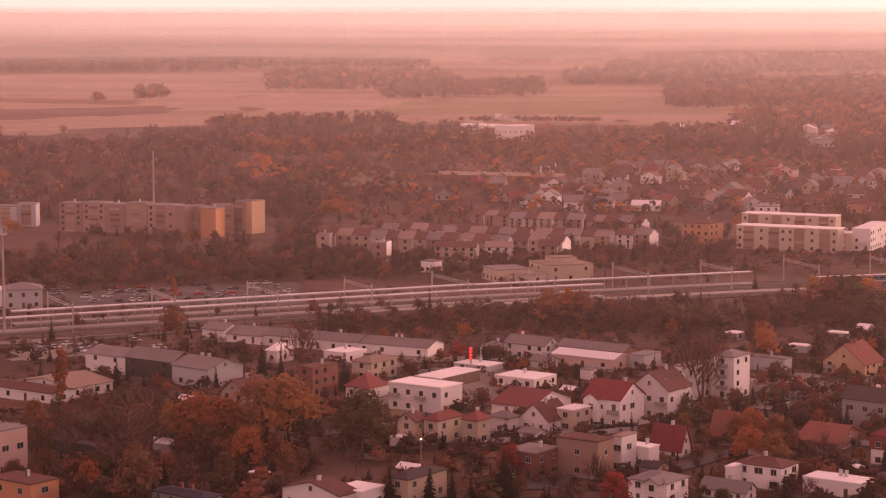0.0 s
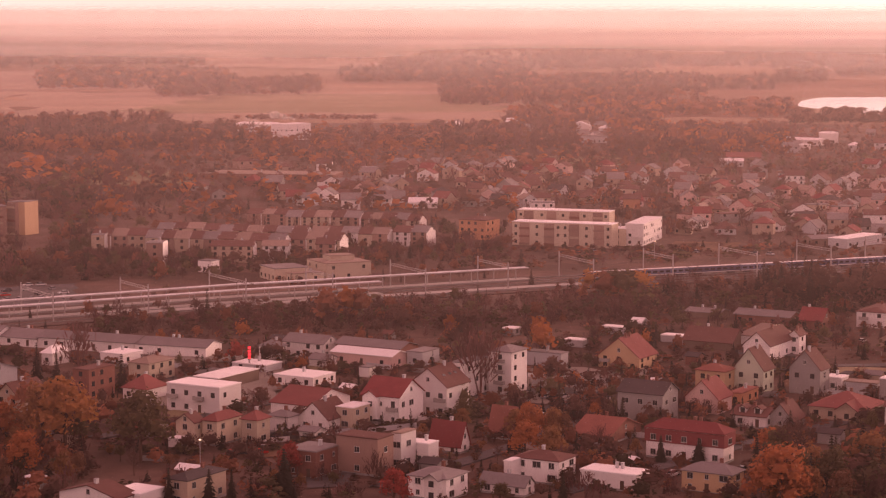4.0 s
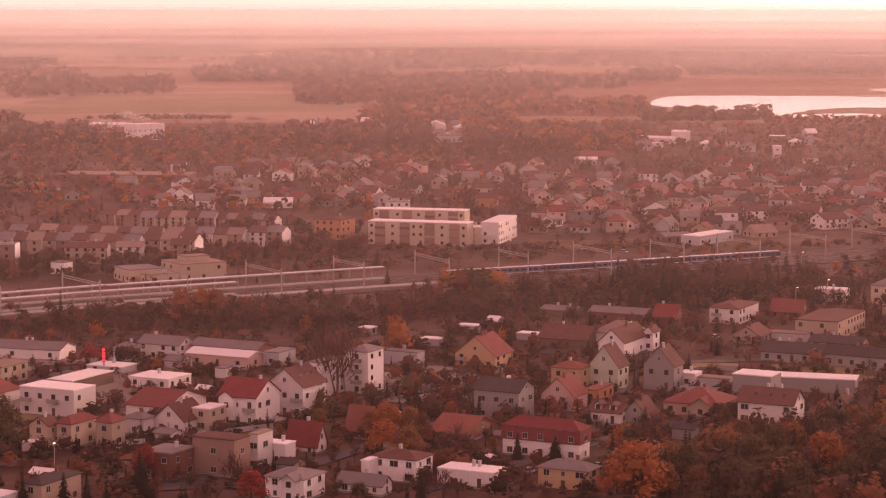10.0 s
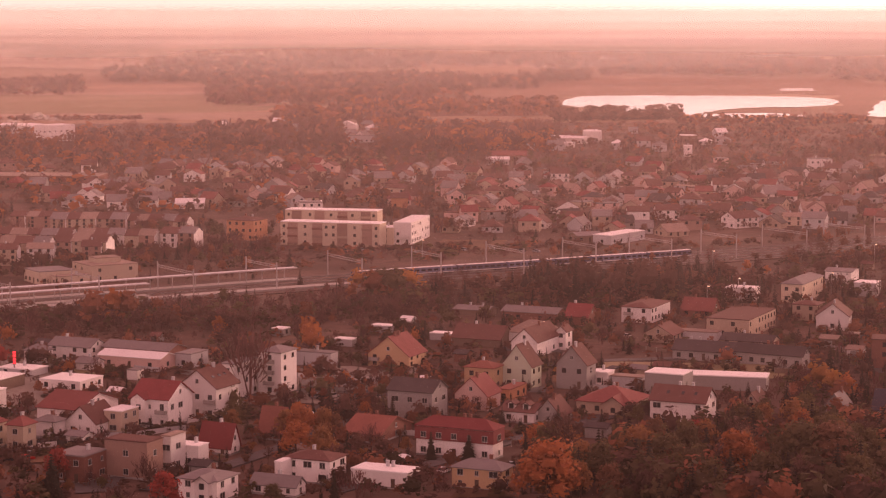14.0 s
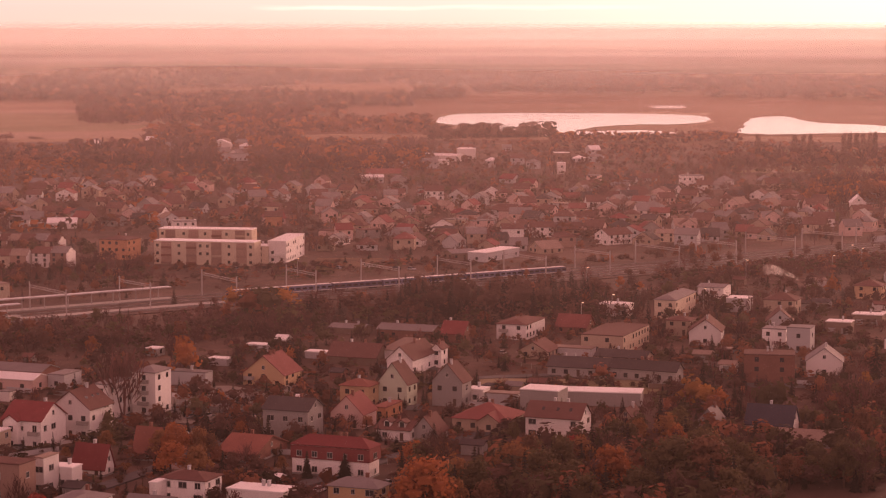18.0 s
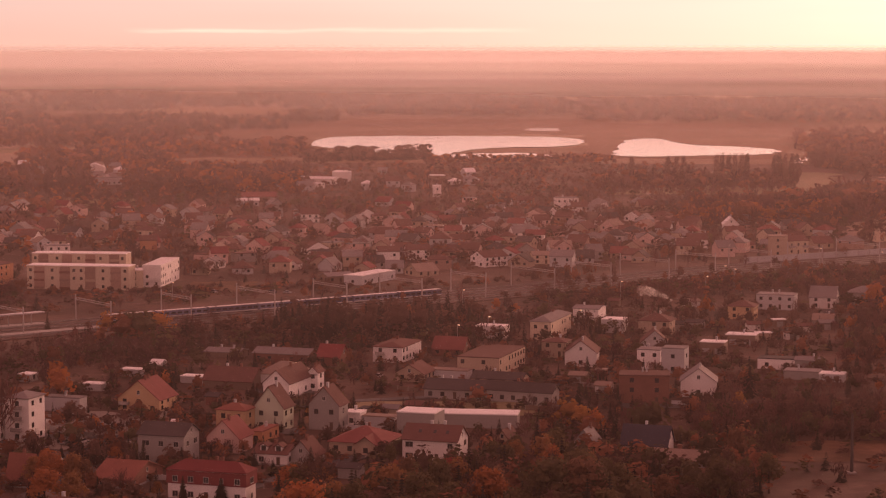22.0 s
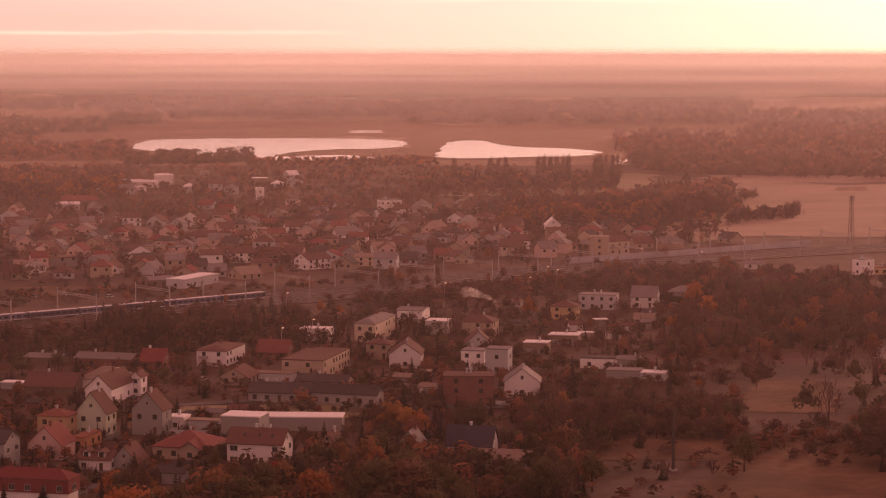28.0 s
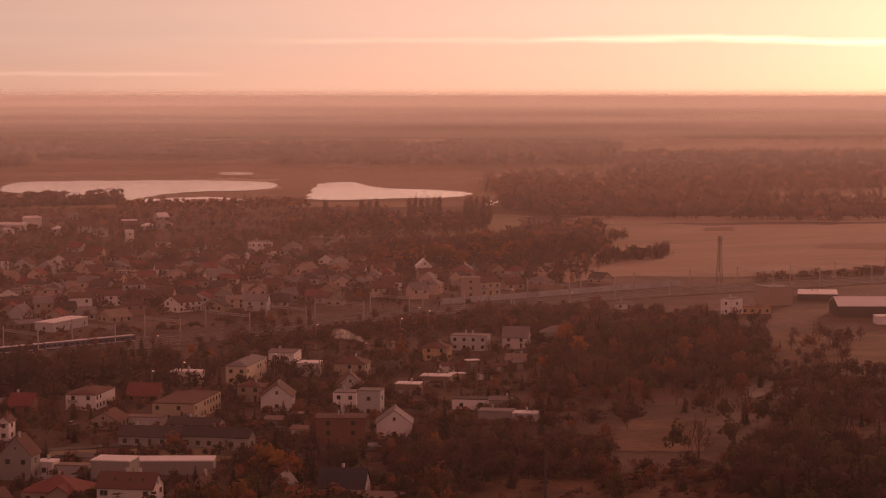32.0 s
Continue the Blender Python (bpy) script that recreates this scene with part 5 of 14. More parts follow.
strip("rail", [(-287, 684), (-151, 752), (-76, 788), (6, 827), (131, 875), (224, 903), (379, 955), (479, 1001), (615, 1039), (755, 1055), (981, 1078), (1400, 1103)], 0.16, RAIL, 0.52, "worn steel rail", "rail")
strip("rail", [(-290, 689), (-154, 758), (-79, 794), (3, 833), (129, 881), (222, 909), (376, 961), (477, 1007), (614, 1045), (754, 1061), (980, 1084), (1400, 1109)], 0.16, RAIL, 0.52, "worn steel rail", "rail")
strip("rail", [(-290, 691), (-154, 760), (-79, 796), (3, 835), (129, 883), (222, 911), (376, 963), (477, 1009), (614, 1047), (754, 1063), (980, 1086), (1400, 1111)], 0.16, RAIL, 0.52, "worn steel rail", "rail")
strip("rail", [(-293, 696), (-157, 766), (-82, 802), (0, 841), (127, 889), (220, 917), (373, 969), (475, 1015), (613, 1053), (753, 1069), (979, 1092), (1400, 1117)], 0.16, RAIL, 0.52, "worn steel rail", "rail")
strip("rail", [(-294, 698), (-158, 767), (-83, 803), (0, 842), (126, 890), (219, 918), (373, 970), (474, 1016), (612, 1055), (753, 1071), (979, 1094), (1399, 1119)], 0.16, RAIL, 0.52, "worn steel rail", "rail")
strip("rail", [(-297, 704), (-161, 773), (-86, 809), (-3, 848), (124, 896), (217, 925), (371, 976), (472, 1022), (611, 1061), (752, 1077), (979, 1100), (1399, 1125)], 0.16, RAIL, 0.52, "worn steel rail", "rail")
strip("rail", [(-298, 705), (-161, 774), (-86, 810), (-3, 849), (124, 898), (217, 926), (370, 978), (471, 1024), (611, 1062), (752, 1079), (979, 1102), (1399, 1127)], 0.16, RAIL, 0.52, "worn steel rail", "rail")
strip("platform", [(-152.4, 773.1), (-125.2, 786.1), (-98.0, 799.2), (-70.7, 812.2), (-43.4, 825.2), (-16.1, 838.2), (12.5, 850.4), (40.7, 861.2), (68.9, 872.0), (97.1, 882.7), (126.2, 893.7)], 6, CONCRETE, 0.95, "long concrete station platform", "platform")
canopy(-138.8, 779.6, 25.6, 30.8, h=5.4)
canopy(-111.6, 792.7, 25.6, 30.8, h=5.4)
canopy(-84.4, 805.7, 25.6, 30.8, h=5.4)
canopy(-57.1, 818.7, 25.4, 30.8, h=5.4)
canopy(-29.8, 831.7, 25.4, 30.8, h=5.4)
canopy(-2.5, 844.7, 25.4, 30.8, h=5.4)
canopy(26.6, 855.8, 20.9, 30.8, h=5.4)
canopy(54.8, 866.6, 20.9, 30.8, h=5.4)
canopy(83.0, 877.3, 20.9, 30.8, h=5.4)
canopy(111.2, 888.1, 20.9, 30.8, h=5.4)
strip("platform", [(-163.3, 749.8), (-135.6, 763.4), (-107.6, 776.8), (-79.7, 790.2), (-51.7, 803.5), (-23.7, 816.9), (4.3, 830.2), (32.9, 841.1), (61.9, 852.2)], 6, CONCRETE, 0.95, "long concrete station platform", "platform")
canopy(-149.6, 756.7, 25.6, 31.6, h=5.4)
canopy(-121.6, 770.1, 25.6, 31.6, h=5.4)
canopy(-93.7, 783.5, 25.6, 31.6, h=5.4)
canopy(-65.7, 796.9, 25.4, 31.6, h=5.4)
canopy(-37.7, 810.2, 25.4, 31.6, h=5.4)
canopy(-9.7, 823.5, 25.4, 31.6, h=5.4)
canopy(18.4, 835.6, 20.9, 31.6, h=5.4)
canopy(47.4, 846.6, 20.9, 31.6, h=5.4)
strip("platform", [(-41.1, 799.8), (-10.4, 814.4), (19.9, 827.6), (51.7, 839.7), (83.4, 851.8), (115.2, 863.9), (146.5, 874.7)], 6, CONCRETE, 0.95, "long concrete station platform", "platform")
railway_gantry(-236.5, 717.1, 116.9, 26)
railway_gantry(-202.6, 734.3, 116.9, 32)
railway_gantry(-168.7, 751.5, 116.9, 26)
railway_gantry(-134.6, 768.3, 115.6, 32)
railway_gantry(-100.4, 784.7, 115.6, 26)
railway_gantry(-66.1, 801.1, 115.4, 32)
railway_gantry(-31.8, 817.5, 115.4, 26)
railway_gantry(2.6, 833.8, 115.4, 32)
railway_gantry(38.0, 847.4, 110.9, 26)
railway_gantry(73.6, 860.9, 110.9, 32)
railway_gantry(109.1, 874.4, 110.9, 26)
railway_gantry(145.0, 886.8, 106.8, 32)
railway_gantry(181.3, 897.8, 106.8, 26)
railway_gantry(217.7, 908.7, 106.8, 32)
railway_gantry(253.8, 920.7, 108.7, 26)
railway_gantry(289.8, 932.9, 108.7, 32)
railway_gantry(325.8, 945.0, 108.7, 26)
railway_gantry(361.8, 957.2, 108.7, 32)
railway_gantry(396.9, 971.5, 114.5, 26)
railway_gantry(431.5, 987.3, 114.5, 32)
railway_gantry(466.1, 1003.0, 114.5, 26)
railway_gantry(502.1, 1015.0, 105.5, 32)
railway_gantry(538.7, 1025.1, 105.5, 26)
railway_gantry(575.3, 1035.3, 105.5, 32)
railway_gantry(611.9, 1045.4, 105.5, 26)
railway_gantry(649.6, 1050.1, 96.5, 32)
railway_gantry(687.4, 1054.4, 96.5, 26)
railway_gantry(725.1, 1058.7, 96.5, 32)
railway_gantry(762.9, 1062.9, 95.8, 26)
railway_gantry(800.7, 1066.8, 95.8, 32)
railway_gantry(838.5, 1070.6, 95.8, 26)
railway_gantry(876.3, 1074.4, 95.8, 32)
railway_gantry(914.1, 1078.3, 95.8, 26)
railway_gantry(951.9, 1082.1, 95.8, 32)
railway_gantry(989.8, 1085.6, 93.4, 26)
railway_gantry(1027.7, 1087.8, 93.4, 32)
railway_gantry(1065.6, 1090.1, 93.4, 26)
railway_gantry(1103.6, 1092.4, 93.4, 32)
train_car(299.3, 936.1, 18.7, blue=True)
train_car(276.1, 928.3, 18.7, blue=False)
train_car(253.0, 920.5, 18.7, blue=True)
train_car(229.9, 912.7, 18.7, blue=False)
train_car(206.6, 905.4, 16.8, blue=True)
train_car(183.3, 898.3, 16.8, blue=False)
train_car(159.9, 891.3, 16.8, blue=True)


def noise_barrier(x0, y0, x1, y1, h=3.4):
    d = Vector((x1 - x0, y1 - y0))
    n = int(d.length / 8)
    e = empty("noise_barrier", x0, y0, math.degrees(math.atan2(d.y, d.x)))
    tagged(e, "long pale concrete barrier wall beside the railway", "barrier")
    L = d.length / n
    panel = boxes("panel", (0.1, L - 0.1, -0.1, 0.1, 0.2, h), mat=WALL["pale"])
    post = boxes("post", (-0.18, 0.18, -0.2, 0.2, 0, h + 0.25), mat=CONCRETE)
    for i in range(n):
        part("panel", panel, e, at=Matrix.Translation((i * L, 0, 0)))
        part("post", post, e, at=Matrix.Translation((i * L, 0, 0)))


noise_barrier(511, 1040, 573, 1055)
noise_barrier(573, 1055, 691, 1085)
# ---- masts ----
mast(-151.4, 753.5, 37.8, 0.55, "tall grey concrete mast with antennas")
mast(-146.1, 1109.4, 41.3, 0.6, "tall thin chimney mast", head=False)
lattice_mast(725.2, 1096.2, 27.5, "dark steel lattice mast with antennas")
mast(281.5, 507.8, 15.9, 0.5, "dark bare wooden pole in the grass", head=False, mat=RUST)

# ---- cars ----
car(-145.7, 835.0, 115, "red")
car(-133.4, 837.8, 23, "silver")
car(-124.6, 839.6, 118, "dark")
car(-119.7, 840.6, 114, "white")
car(-116.9, 841.5, 111, "white")
car(-112.3, 842.4, 117, "dark")
car(-107.0, 843.4, 207, "red")
car(-98.5, 845.3, 21, "dark")
car(-90.8, 847.2, 118, "dark")
car(-86.6, 848.1, 205, "dark")
car(-81.4, 849.1, 118, "white")
car(-76.9, 850.0, 117, "silver")
car(-72.7, 851.0, 116, "silver")
car(-68.9, 852.0, 113, "white")
car(-59.6, 853.9, 24, "white")
car(-138.7, 850.3, 26, "white")
car(-130.8, 852.2, 205, "white")
car(-118.9, 855.1, 29, "silver")
car(-114.3, 856.1, 29, "silver")
car(-104.4, 858.1, 204, "red")
car(-96.1, 860.0, 26, "red")
car(-87.4, 862.0, 204, "silver")
car(-83.3, 863.0, 27, "red")
car(-70.9, 865.9, 116, "dark")
car(-61.3, 867.9, 207, "white")
car(-153.7, 861.3, 29, "silver")
car(-150.6, 862.3, 114, "silver")
car(-141.0, 864.2, 203, "dark")
car(-132.1, 866.2, 117, "silver")
car(-128.4, 867.2, 203, "dark")
car(-124.0, 868.2, 22, "silver")
car(-119.6, 869.2, 25, "dark")
car(-111.7, 871.2, 115, "dark")
car(-107.7, 872.2, 24, "red")
car(-93.4, 875.3, 114, "dark")
car(-84.1, 877.3, 204, "dark")
car(-76.7, 879.4, 202, "white")
car(-66.7, 881.4, 114, "silver")
car(-156.4, 875.6, 117, "silver")
car(-151.9, 876.6, 28, "silver")
car(-135.1, 880.7, 28, "dark")
car(-131.6, 881.7, 112, "red")
car(-121.9, 883.8, 201, "red")
car(-108.5, 886.9, 24, "dark")
car(-100.4, 889.0, 27, "dark")
car(-96.1, 890.0, 116, "dark")
car(-77.3, 894.2, 204, "white")
car(-72.1, 895.3, 22, "white")
car(-131.9, 715.0, 29, "silver")
car(-130.0, 717.5, 20, "dark")
car(-128.0, 719.9, 6, "white")
car(-122.6, 721.2, 14, "silver")
car(-118.9, 712.6, 16, "dark")
car(-118.5, 721.2, 14, "white")
car(-114.6, 722.4, 40, "dark")
car(-103.6, 735.1, 5, "silver")
car(5.1, 543.8, -20, "dark")
car(9.3, 543.8, 28, "red")
car(14.1, 564.5, -17, "dark")
car(22.9, 563.0, 16, "dark")
car(28.9, 566.8, 18, "white")
car(83.9, 590.9, 17, "dark")
car(86.6, 588.4, -17, "dark")
car(163.0, 993.9, 342, "dark")
car(170.3, 996.8, 193, "silver")
car(184.2, 997.5, 10, "dark")
car(196.0, 986.8, 167, "white")
car(217.1, 988.6, 115, "silver")
car(231.6, 991.2, 279, "white")
car(242.7, 979.3, 295, "dark")
car(248.7, 975.4, 304, "silver")

car(2.7, 543.9, 54, "red")
car(6.0, 546.0, 54, "red")
car(10.7, 554.0, 54, "white")
car(92.5, 616.2, 50, "silver")
car(94.2, 612.6, -36, "dark")
car(97.3, 616.2, 50, "white")
car(115.4, 640.8, 50, "white")
car(33.4, 581.1, -36, "dark")
car(14.0, 560.7, 54, "dark")
car(41.7, 581.1, -36, "silver")
car(23.9, 631.1, -30, "white")
car(111.3, 505.2, -30, "white")
car(106.8, 508.2, 50, "white")
car(96.3, 514.4, -30, "silver")
car(213.2, 711.5, 50, "white")
car(235.3, 654.7, 54, "dark")
car(124.3, 511.2, 54, "dark")
car(-125.1, 727.5, 50, "white")
car(-120.1, 720.0, -30, "silver")
car(-118.5, 726.2, 50, "dark")
car(-114.9, 725.0, -30, "white")
car(-133.5, 723.7, -30, "silver")
car(-130.1, 722.5, -36, "dark")
car(-118.2, 712.7, -36, "white")
car(-93.1, 720.0, -36, "white")

# ---- sign, lamps, smoke, streets ----
neon_sign(8.6, 673.7, 8.0)
street_lamp(264.2, 778.5)
street_lamp(283.8, 799.4)
street_lamp(180.9, 699.8)
street_lamp(305.6, 893.7)
street_lamp(384.0, 904.7)
street_lamp(429.8, 913.3)
street_lamp(457.1, 940.2)
street_lamp(459.3, 955.8)
street_lamp(567.9, 997.8)
street_lamp(547.4, 1025.3)
street_lamp(-5.3, 523.9)
street_lamp(192.9, 963.3)
street_lamp(325.3, 808.4)
strip("road", [(64, 620), (89, 631), (124, 611)], 6, ASPHALT, 0.37, "grey asphalt street between the houses", "road")
strip("road", [(-33, 569), (-10, 591), (12, 616), (38, 641)], 5, ASPHALT, 0.38, "grey asphalt street between the houses", "road")
strip("road", [(36, 502), (63, 534), (91, 569), (128, 631)], 5, ASPHALT, 0.39, "grey asphalt street between the houses", "road")
strip("road", [(84, 591), (113, 626), (153, 655), (192, 664), (248, 662)], 5, ASPHALT, 0.40, "grey asphalt street between the houses", "road")
strip("road", [(78, 493), (101, 514), (133, 544), (182, 584)], 5, ASPHALT, 0.34, "grey asphalt street between the houses", "road")
strip("road", [(-149, 715), (-113, 745), (-73, 770)], 6, ASPHALT, 0.35, "sandy road beside the railway", "road")
strip("road", [(252, 669), (318, 717), (392, 775), (462, 810)], 5, ASPHALT, 0.36, "grey asphalt street between the houses", "road")
strip("road", [(530, 936), (566, 943), (597, 950), (610, 908)], 7, ASPHALT, 0.37, "pale road beside the railway", "road")

# ---- yards and fences of the near streets ----
sheet("yard", ((-99, 479), (-91, 480), (-93, 492), (-102, 490)), YARD, 0.256, "gravel yard beside a house", "yard", 6.0)
sheet("yard", ((-92, 478), (-84, 480), (-86, 490), (-94, 488)), ROUGH, 0.260, "rough lawn beside a house", "yard", 6.0)
sheet("yard", ((-110, 513), (-95, 516), (-97, 530), (-113, 527)), ROUGH, 0.264, "rough lawn beside a house", "yard", 6.0)
sheet("yard", ((-128, 607), (-105, 611), (-108, 624), (-130, 620)), ROUGH, 0.268, "rough lawn beside a house", "yard", 6.0)
sheet("yard", ((-115, 643), (-61, 650), (-64, 668), (-118, 660)), ASPHALT, 0.272, "paved drive beside a house", "yard", 6.0)
sheet("yard", ((-78, 632), (-59, 634), (-61, 646), (-80, 644)), ROUGH, 0.276, "rough lawn beside a house", "yard", 6.0)
sheet("yard", ((-30, 691), (12, 691), (12, 705), (-30, 704)), YARD, 0.280, "gravel yard beside a house", "yard", 6.0)
sheet("yard", ((-28, 650), (-12, 650), (-12, 666), (-28, 666)), ASPHALT, 0.284, "paved drive beside a house", "yard", 6.0)
sheet("yard", ((-44, 618), (-28, 619), (-29, 635), (-45, 634)), ROUGH, 0.288, "rough lawn beside a house", "yard", 6.0)
sheet("yard", ((-63, 607), (-49, 608), (-50, 620), (-64, 618)), MEADOW_GREEN, 0.292, "lawn in front of a house", "yard", 6.0)
sheet("yard", ((-14, 596), (-2, 596), (-2, 607), (-14, 607)), MEADOW_GREEN, 0.296, "lawn in front of a house", "yard", 6.0)
sheet("yard", ((11, 687), (20, 687), (20, 702), (12, 702)), YARD, 0.300, "gravel yard beside a house", "yard", 6.0)
sheet("yard", ((27, 668), (36, 667), (36, 681), (27, 682)), MEADOW_GREEN, 0.304, "lawn in front of a house", "yard", 6.0)
sheet("yard", ((33, 680), (60, 678), (61, 695), (34, 697)), MEADOW_GREEN, 0.308, "lawn in front of a house", "yard", 6.0)
sheet("yard", ((4, 540), (14, 540), (14, 557), (4, 557)), ROUGH, 0.312, "rough lawn beside a house", "yard", 6.0)
sheet("yard", ((10, 561), (20, 561), (21, 572), (11, 572)), ASPHALT, 0.316, "paved drive beside a house", "yard", 6.0)
sheet("yard", ((14, 593), (36, 592), (36, 610), (15, 611)), YARD, 0.320, "gravel yard beside a house", "yard", 6.0)
sheet("yard", ((52, 582), (63, 581), (65, 599), (54, 600)), ROUGH, 0.324, "rough lawn beside a house", "yard", 6.0)
sheet("yard", ((56, 682), (70, 681), (71, 695), (57, 696)), YARD, 0.328, "gravel yard beside a house", "yard", 6.0)
sheet("yard", ((19, 503), (30, 503), (31, 519), (20, 519)), ASPHALT, 0.332, "paved drive beside a house", "yard", 6.0)
sheet("yard", ((42, 476), (52, 475), (53, 486), (43, 487)), MEADOW_GREEN, 0.336, "lawn in front of a house", "yard", 6.0)
sheet("yard", ((-37, 475), (-21, 476), (-22, 490), (-38, 489)), ROUGH, 0.340, "rough lawn beside a house", "yard", 6.0)
sheet("yard", ((106, 575), (118, 573), (120, 586), (108, 589)), MEADOW_GREEN, 0.344, "lawn in front of a house", "yard", 6.0)
sheet("yard", ((103, 481), (116, 478), (120, 493), (107, 496)), ROUGH, 0.348, "rough lawn beside a house", "yard", 6.0)
sheet("yard", ((144, 614), (160, 610), (162, 619), (147, 623)), ASPHALT, 0.352, "paved drive beside a house", "yard", 6.0)
sheet("yard", ((164, 627), (177, 624), (181, 640), (169, 644)), ROUGH, 0.356, "rough lawn beside a house", "yard", 6.0)
sheet("yard", ((169, 612), (181, 609), (185, 624), (173, 627)), YARD, 0.360, "gravel yard beside a house", "yard", 6.0)
sheet("yard", ((170, 545), (185, 540), (190, 555), (175, 561)), MEADOW_GREEN, 0.364, "lawn in front of a house", "yard", 6.0)
sheet("yard", ((203, 567), (211, 564), (215, 576), (207, 579)), ROUGH, 0.368, "rough lawn beside a house", "yard", 6.0)
sheet("yard", ((220, 550), (227, 547), (231, 557), (224, 561)), MEADOW_GREEN, 0.372, "lawn in front of a house", "yard", 6.0)
sheet("yard", ((165, 689), (183, 684), (188, 701), (169, 706)), ASPHALT, 0.376, "paved drive beside a house", "yard", 6.0)
sheet("yard", ((264, 625), (282, 618), (286, 626), (268, 634)), ASPHALT, 0.380, "paved drive beside a house", "yard", 6.0)
sheet("yard", ((233, 522), (245, 517), (250, 527), (238, 532)), ROUGH, 0.384, "rough lawn beside a house", "yard", 6.0)
fence(92.2, 653.0, 115.0, 640.0, 1.5, WALL["white"])
fence(89.9, 631.0, 102.2, 624.6, 1.5, WALL["grey"])
fence(183.9, 624.0, 191.3, 618.4, 1.9, WALL["white"])
fence(91.7, 640.7, 109.5, 633.0, 1.5, WALL["pale"])
fence(37.9, 569.1, 51.5, 575.4, 1.5, None)
fence(-11.1, 667.3, 2.8, 671.6, 1.5, WALL["grey"])
fence(99.1, 560.1, 109.4, 554.9, 1.5, None)
fence(283.4, 626.4, 290.8, 621.4, 1.5, WALL["pale"])
fence(12.5, 558.4, 21.3, 561.4, 1.5, WALL["white"])
fence(235.9, 630.3, 250.4, 621.0, 1.8, WALL["brown"])

fence(16.2, 560.7, 23.7, 556.2, 1.8, WALL["dark"])
fence(52.6, 584.3, 61.4, 587.6, 1.3, WALL["white"])
fence(29.7, 568.4, 37.4, 570.7, 1.4, WALL["pale"])
fence(-20.2, 538.9, -13.1, 536.8, 1.5, WALL["grey"])
fence(45.0, 677.0, 52.5, 670.5, 1.6, WALL["pale"])
fence(88.7, 625.5, 99.0, 619.0, 1.6, WALL["grey"])
fence(102.5, 640.8, 109.0, 630.2, 1.4, WALL["brown"])
fence(-119.0, 583.5, -110.6, 577.8, 1.5, WALL["pale"])
fence(-96.3, 640.8, -81.0, 631.1, 1.6, WALL["brown"])
fence(-14.9, 682.5, 2.8, 667.3, 1.6, WALL["pale"])
fence(-40.3, 693.8, -29.0, 682.5, 1.5, WALL["grey"])
fence(58.1, 666.3, 67.7, 658.9, 1.5, WALL["grey"])
fence(173.9, 614.1, 185.7, 607.7, 1.6, WALL["pale"])
fence(204.5, 695.1, 215.8, 675.4, 1.4, WALL["brown"])
fence(238.2, 637.2, 247.4, 627.6, 1.5, WALL["grey"])
fence(130.5, 537.0, 141.9, 537.7, 1.5, WALL["brown"])
fence(332.5, 707.9, 349.5, 701.4, 1.5, WALL["brown"])
fence(269.3, 674.7, 277.7, 658.2, 1.6, WALL["grey"])

# ---- the near streets ----
house(-119.4, 627.5, -36.0, 28.5, 9.5, 3.2, "gx", 0.8, "white", "brown", 1, style="f")
house(-110.8, 637.9, -36.0, 22.9, 16.4, 3.1, "gy", 1.9, "white", "beige", 1)
house(-100.7, 677.1, -35.3, 16.8, 12.0, 5.4, "gx", 1.8, "white", "grey", 2, style="wf")
house(-86.3, 664.6, -36.0, 19.5, 10.0, 6.0, "gx", 2.4, "dark", "grey", 2, style="wf")
house(-70.4, 651.2, -40.4, 15.4, 14.4, 5.9, "gx", 2.2, "pale", "grey", 1, style="wf")
house(-75.2, 741.6, -36.0, 9.7, 9.0, 4.0, "gx", 1.8, "white", "grey", 1, style="wf")
house(-64.0, 737.3, -30.8, 14.9, 11.0, 2.9, "gx", 2.2, "white", "grey", 1, style="wf")
house(-41.4, 725.0, -28.4, 36.4, 11.0, 3.5, "gx", 1.7, "white", "grey", 1, style="wf")
house(-14.3, 711.8, -26.5, 26.7, 11.4, 3.3, "gx", 1.7, "white", "grey", 1, style="wf")
house(-51.9, 695.0, -36.0, 4.2, 8.3, 3.8, "hip", 2.2, "white", "white", 1, style="f")
house(-31.3, 695.1, -36.0, 9.2, 10.4, 3.4, "flat", 0.0, "white", "white", 1)
house(-20.9, 662.2, -36.0, 7.6, 12.6, 5.7, "hip", 1.6, "cream", "beige", 2)
house(-36.5, 632.9, -36.0, 5.9, 11.7, 8.6, "flat", 0.0, "brick", "brown", 3)
house(-54.9, 609.3, -36.0, 8.4, 12.0, 5.5, "gy", 3.5, "beige", "brown", 2)
house(-21.9, 629.9, -36.0, 8.3, 9.6, 3.3, "hip", 3.5, "white", "red", 1)
house(-4.9, 608.0, -36.0, 18.0, 10.2, 7.6, "flat", 0.0, "white", "white", 2, style="b")
house(1.5, 649.9, -36.0, 8.9, 20.8, 3.5, "flat", 0.0, "brown", "white", 1, style="n", name="hall")
house(11.0, 676.7, -36.0, 12.6, 8.6, 2.2, "flat", 0.0, "pale", "white", 1, style="f")
house(24.6, 648.9, -36.0, 14.1, 12.2, 3.0, "flat", 0.0, "white", "white", 1)
house(16.5, 698.2, -36.0, 7.0, 5.7, 4.2, "hip", 1.9, "white", "grey", 1)
house(28.7, 702.0, -36.0, 15.3, 9.0, 4.9, "gx", 2.1, "white", "grey", 2)
house(31.6, 681.5, -36.0, 6.3, 6.4, 2.5, "gx", 1.3, "white", "grey", 1, style="n")
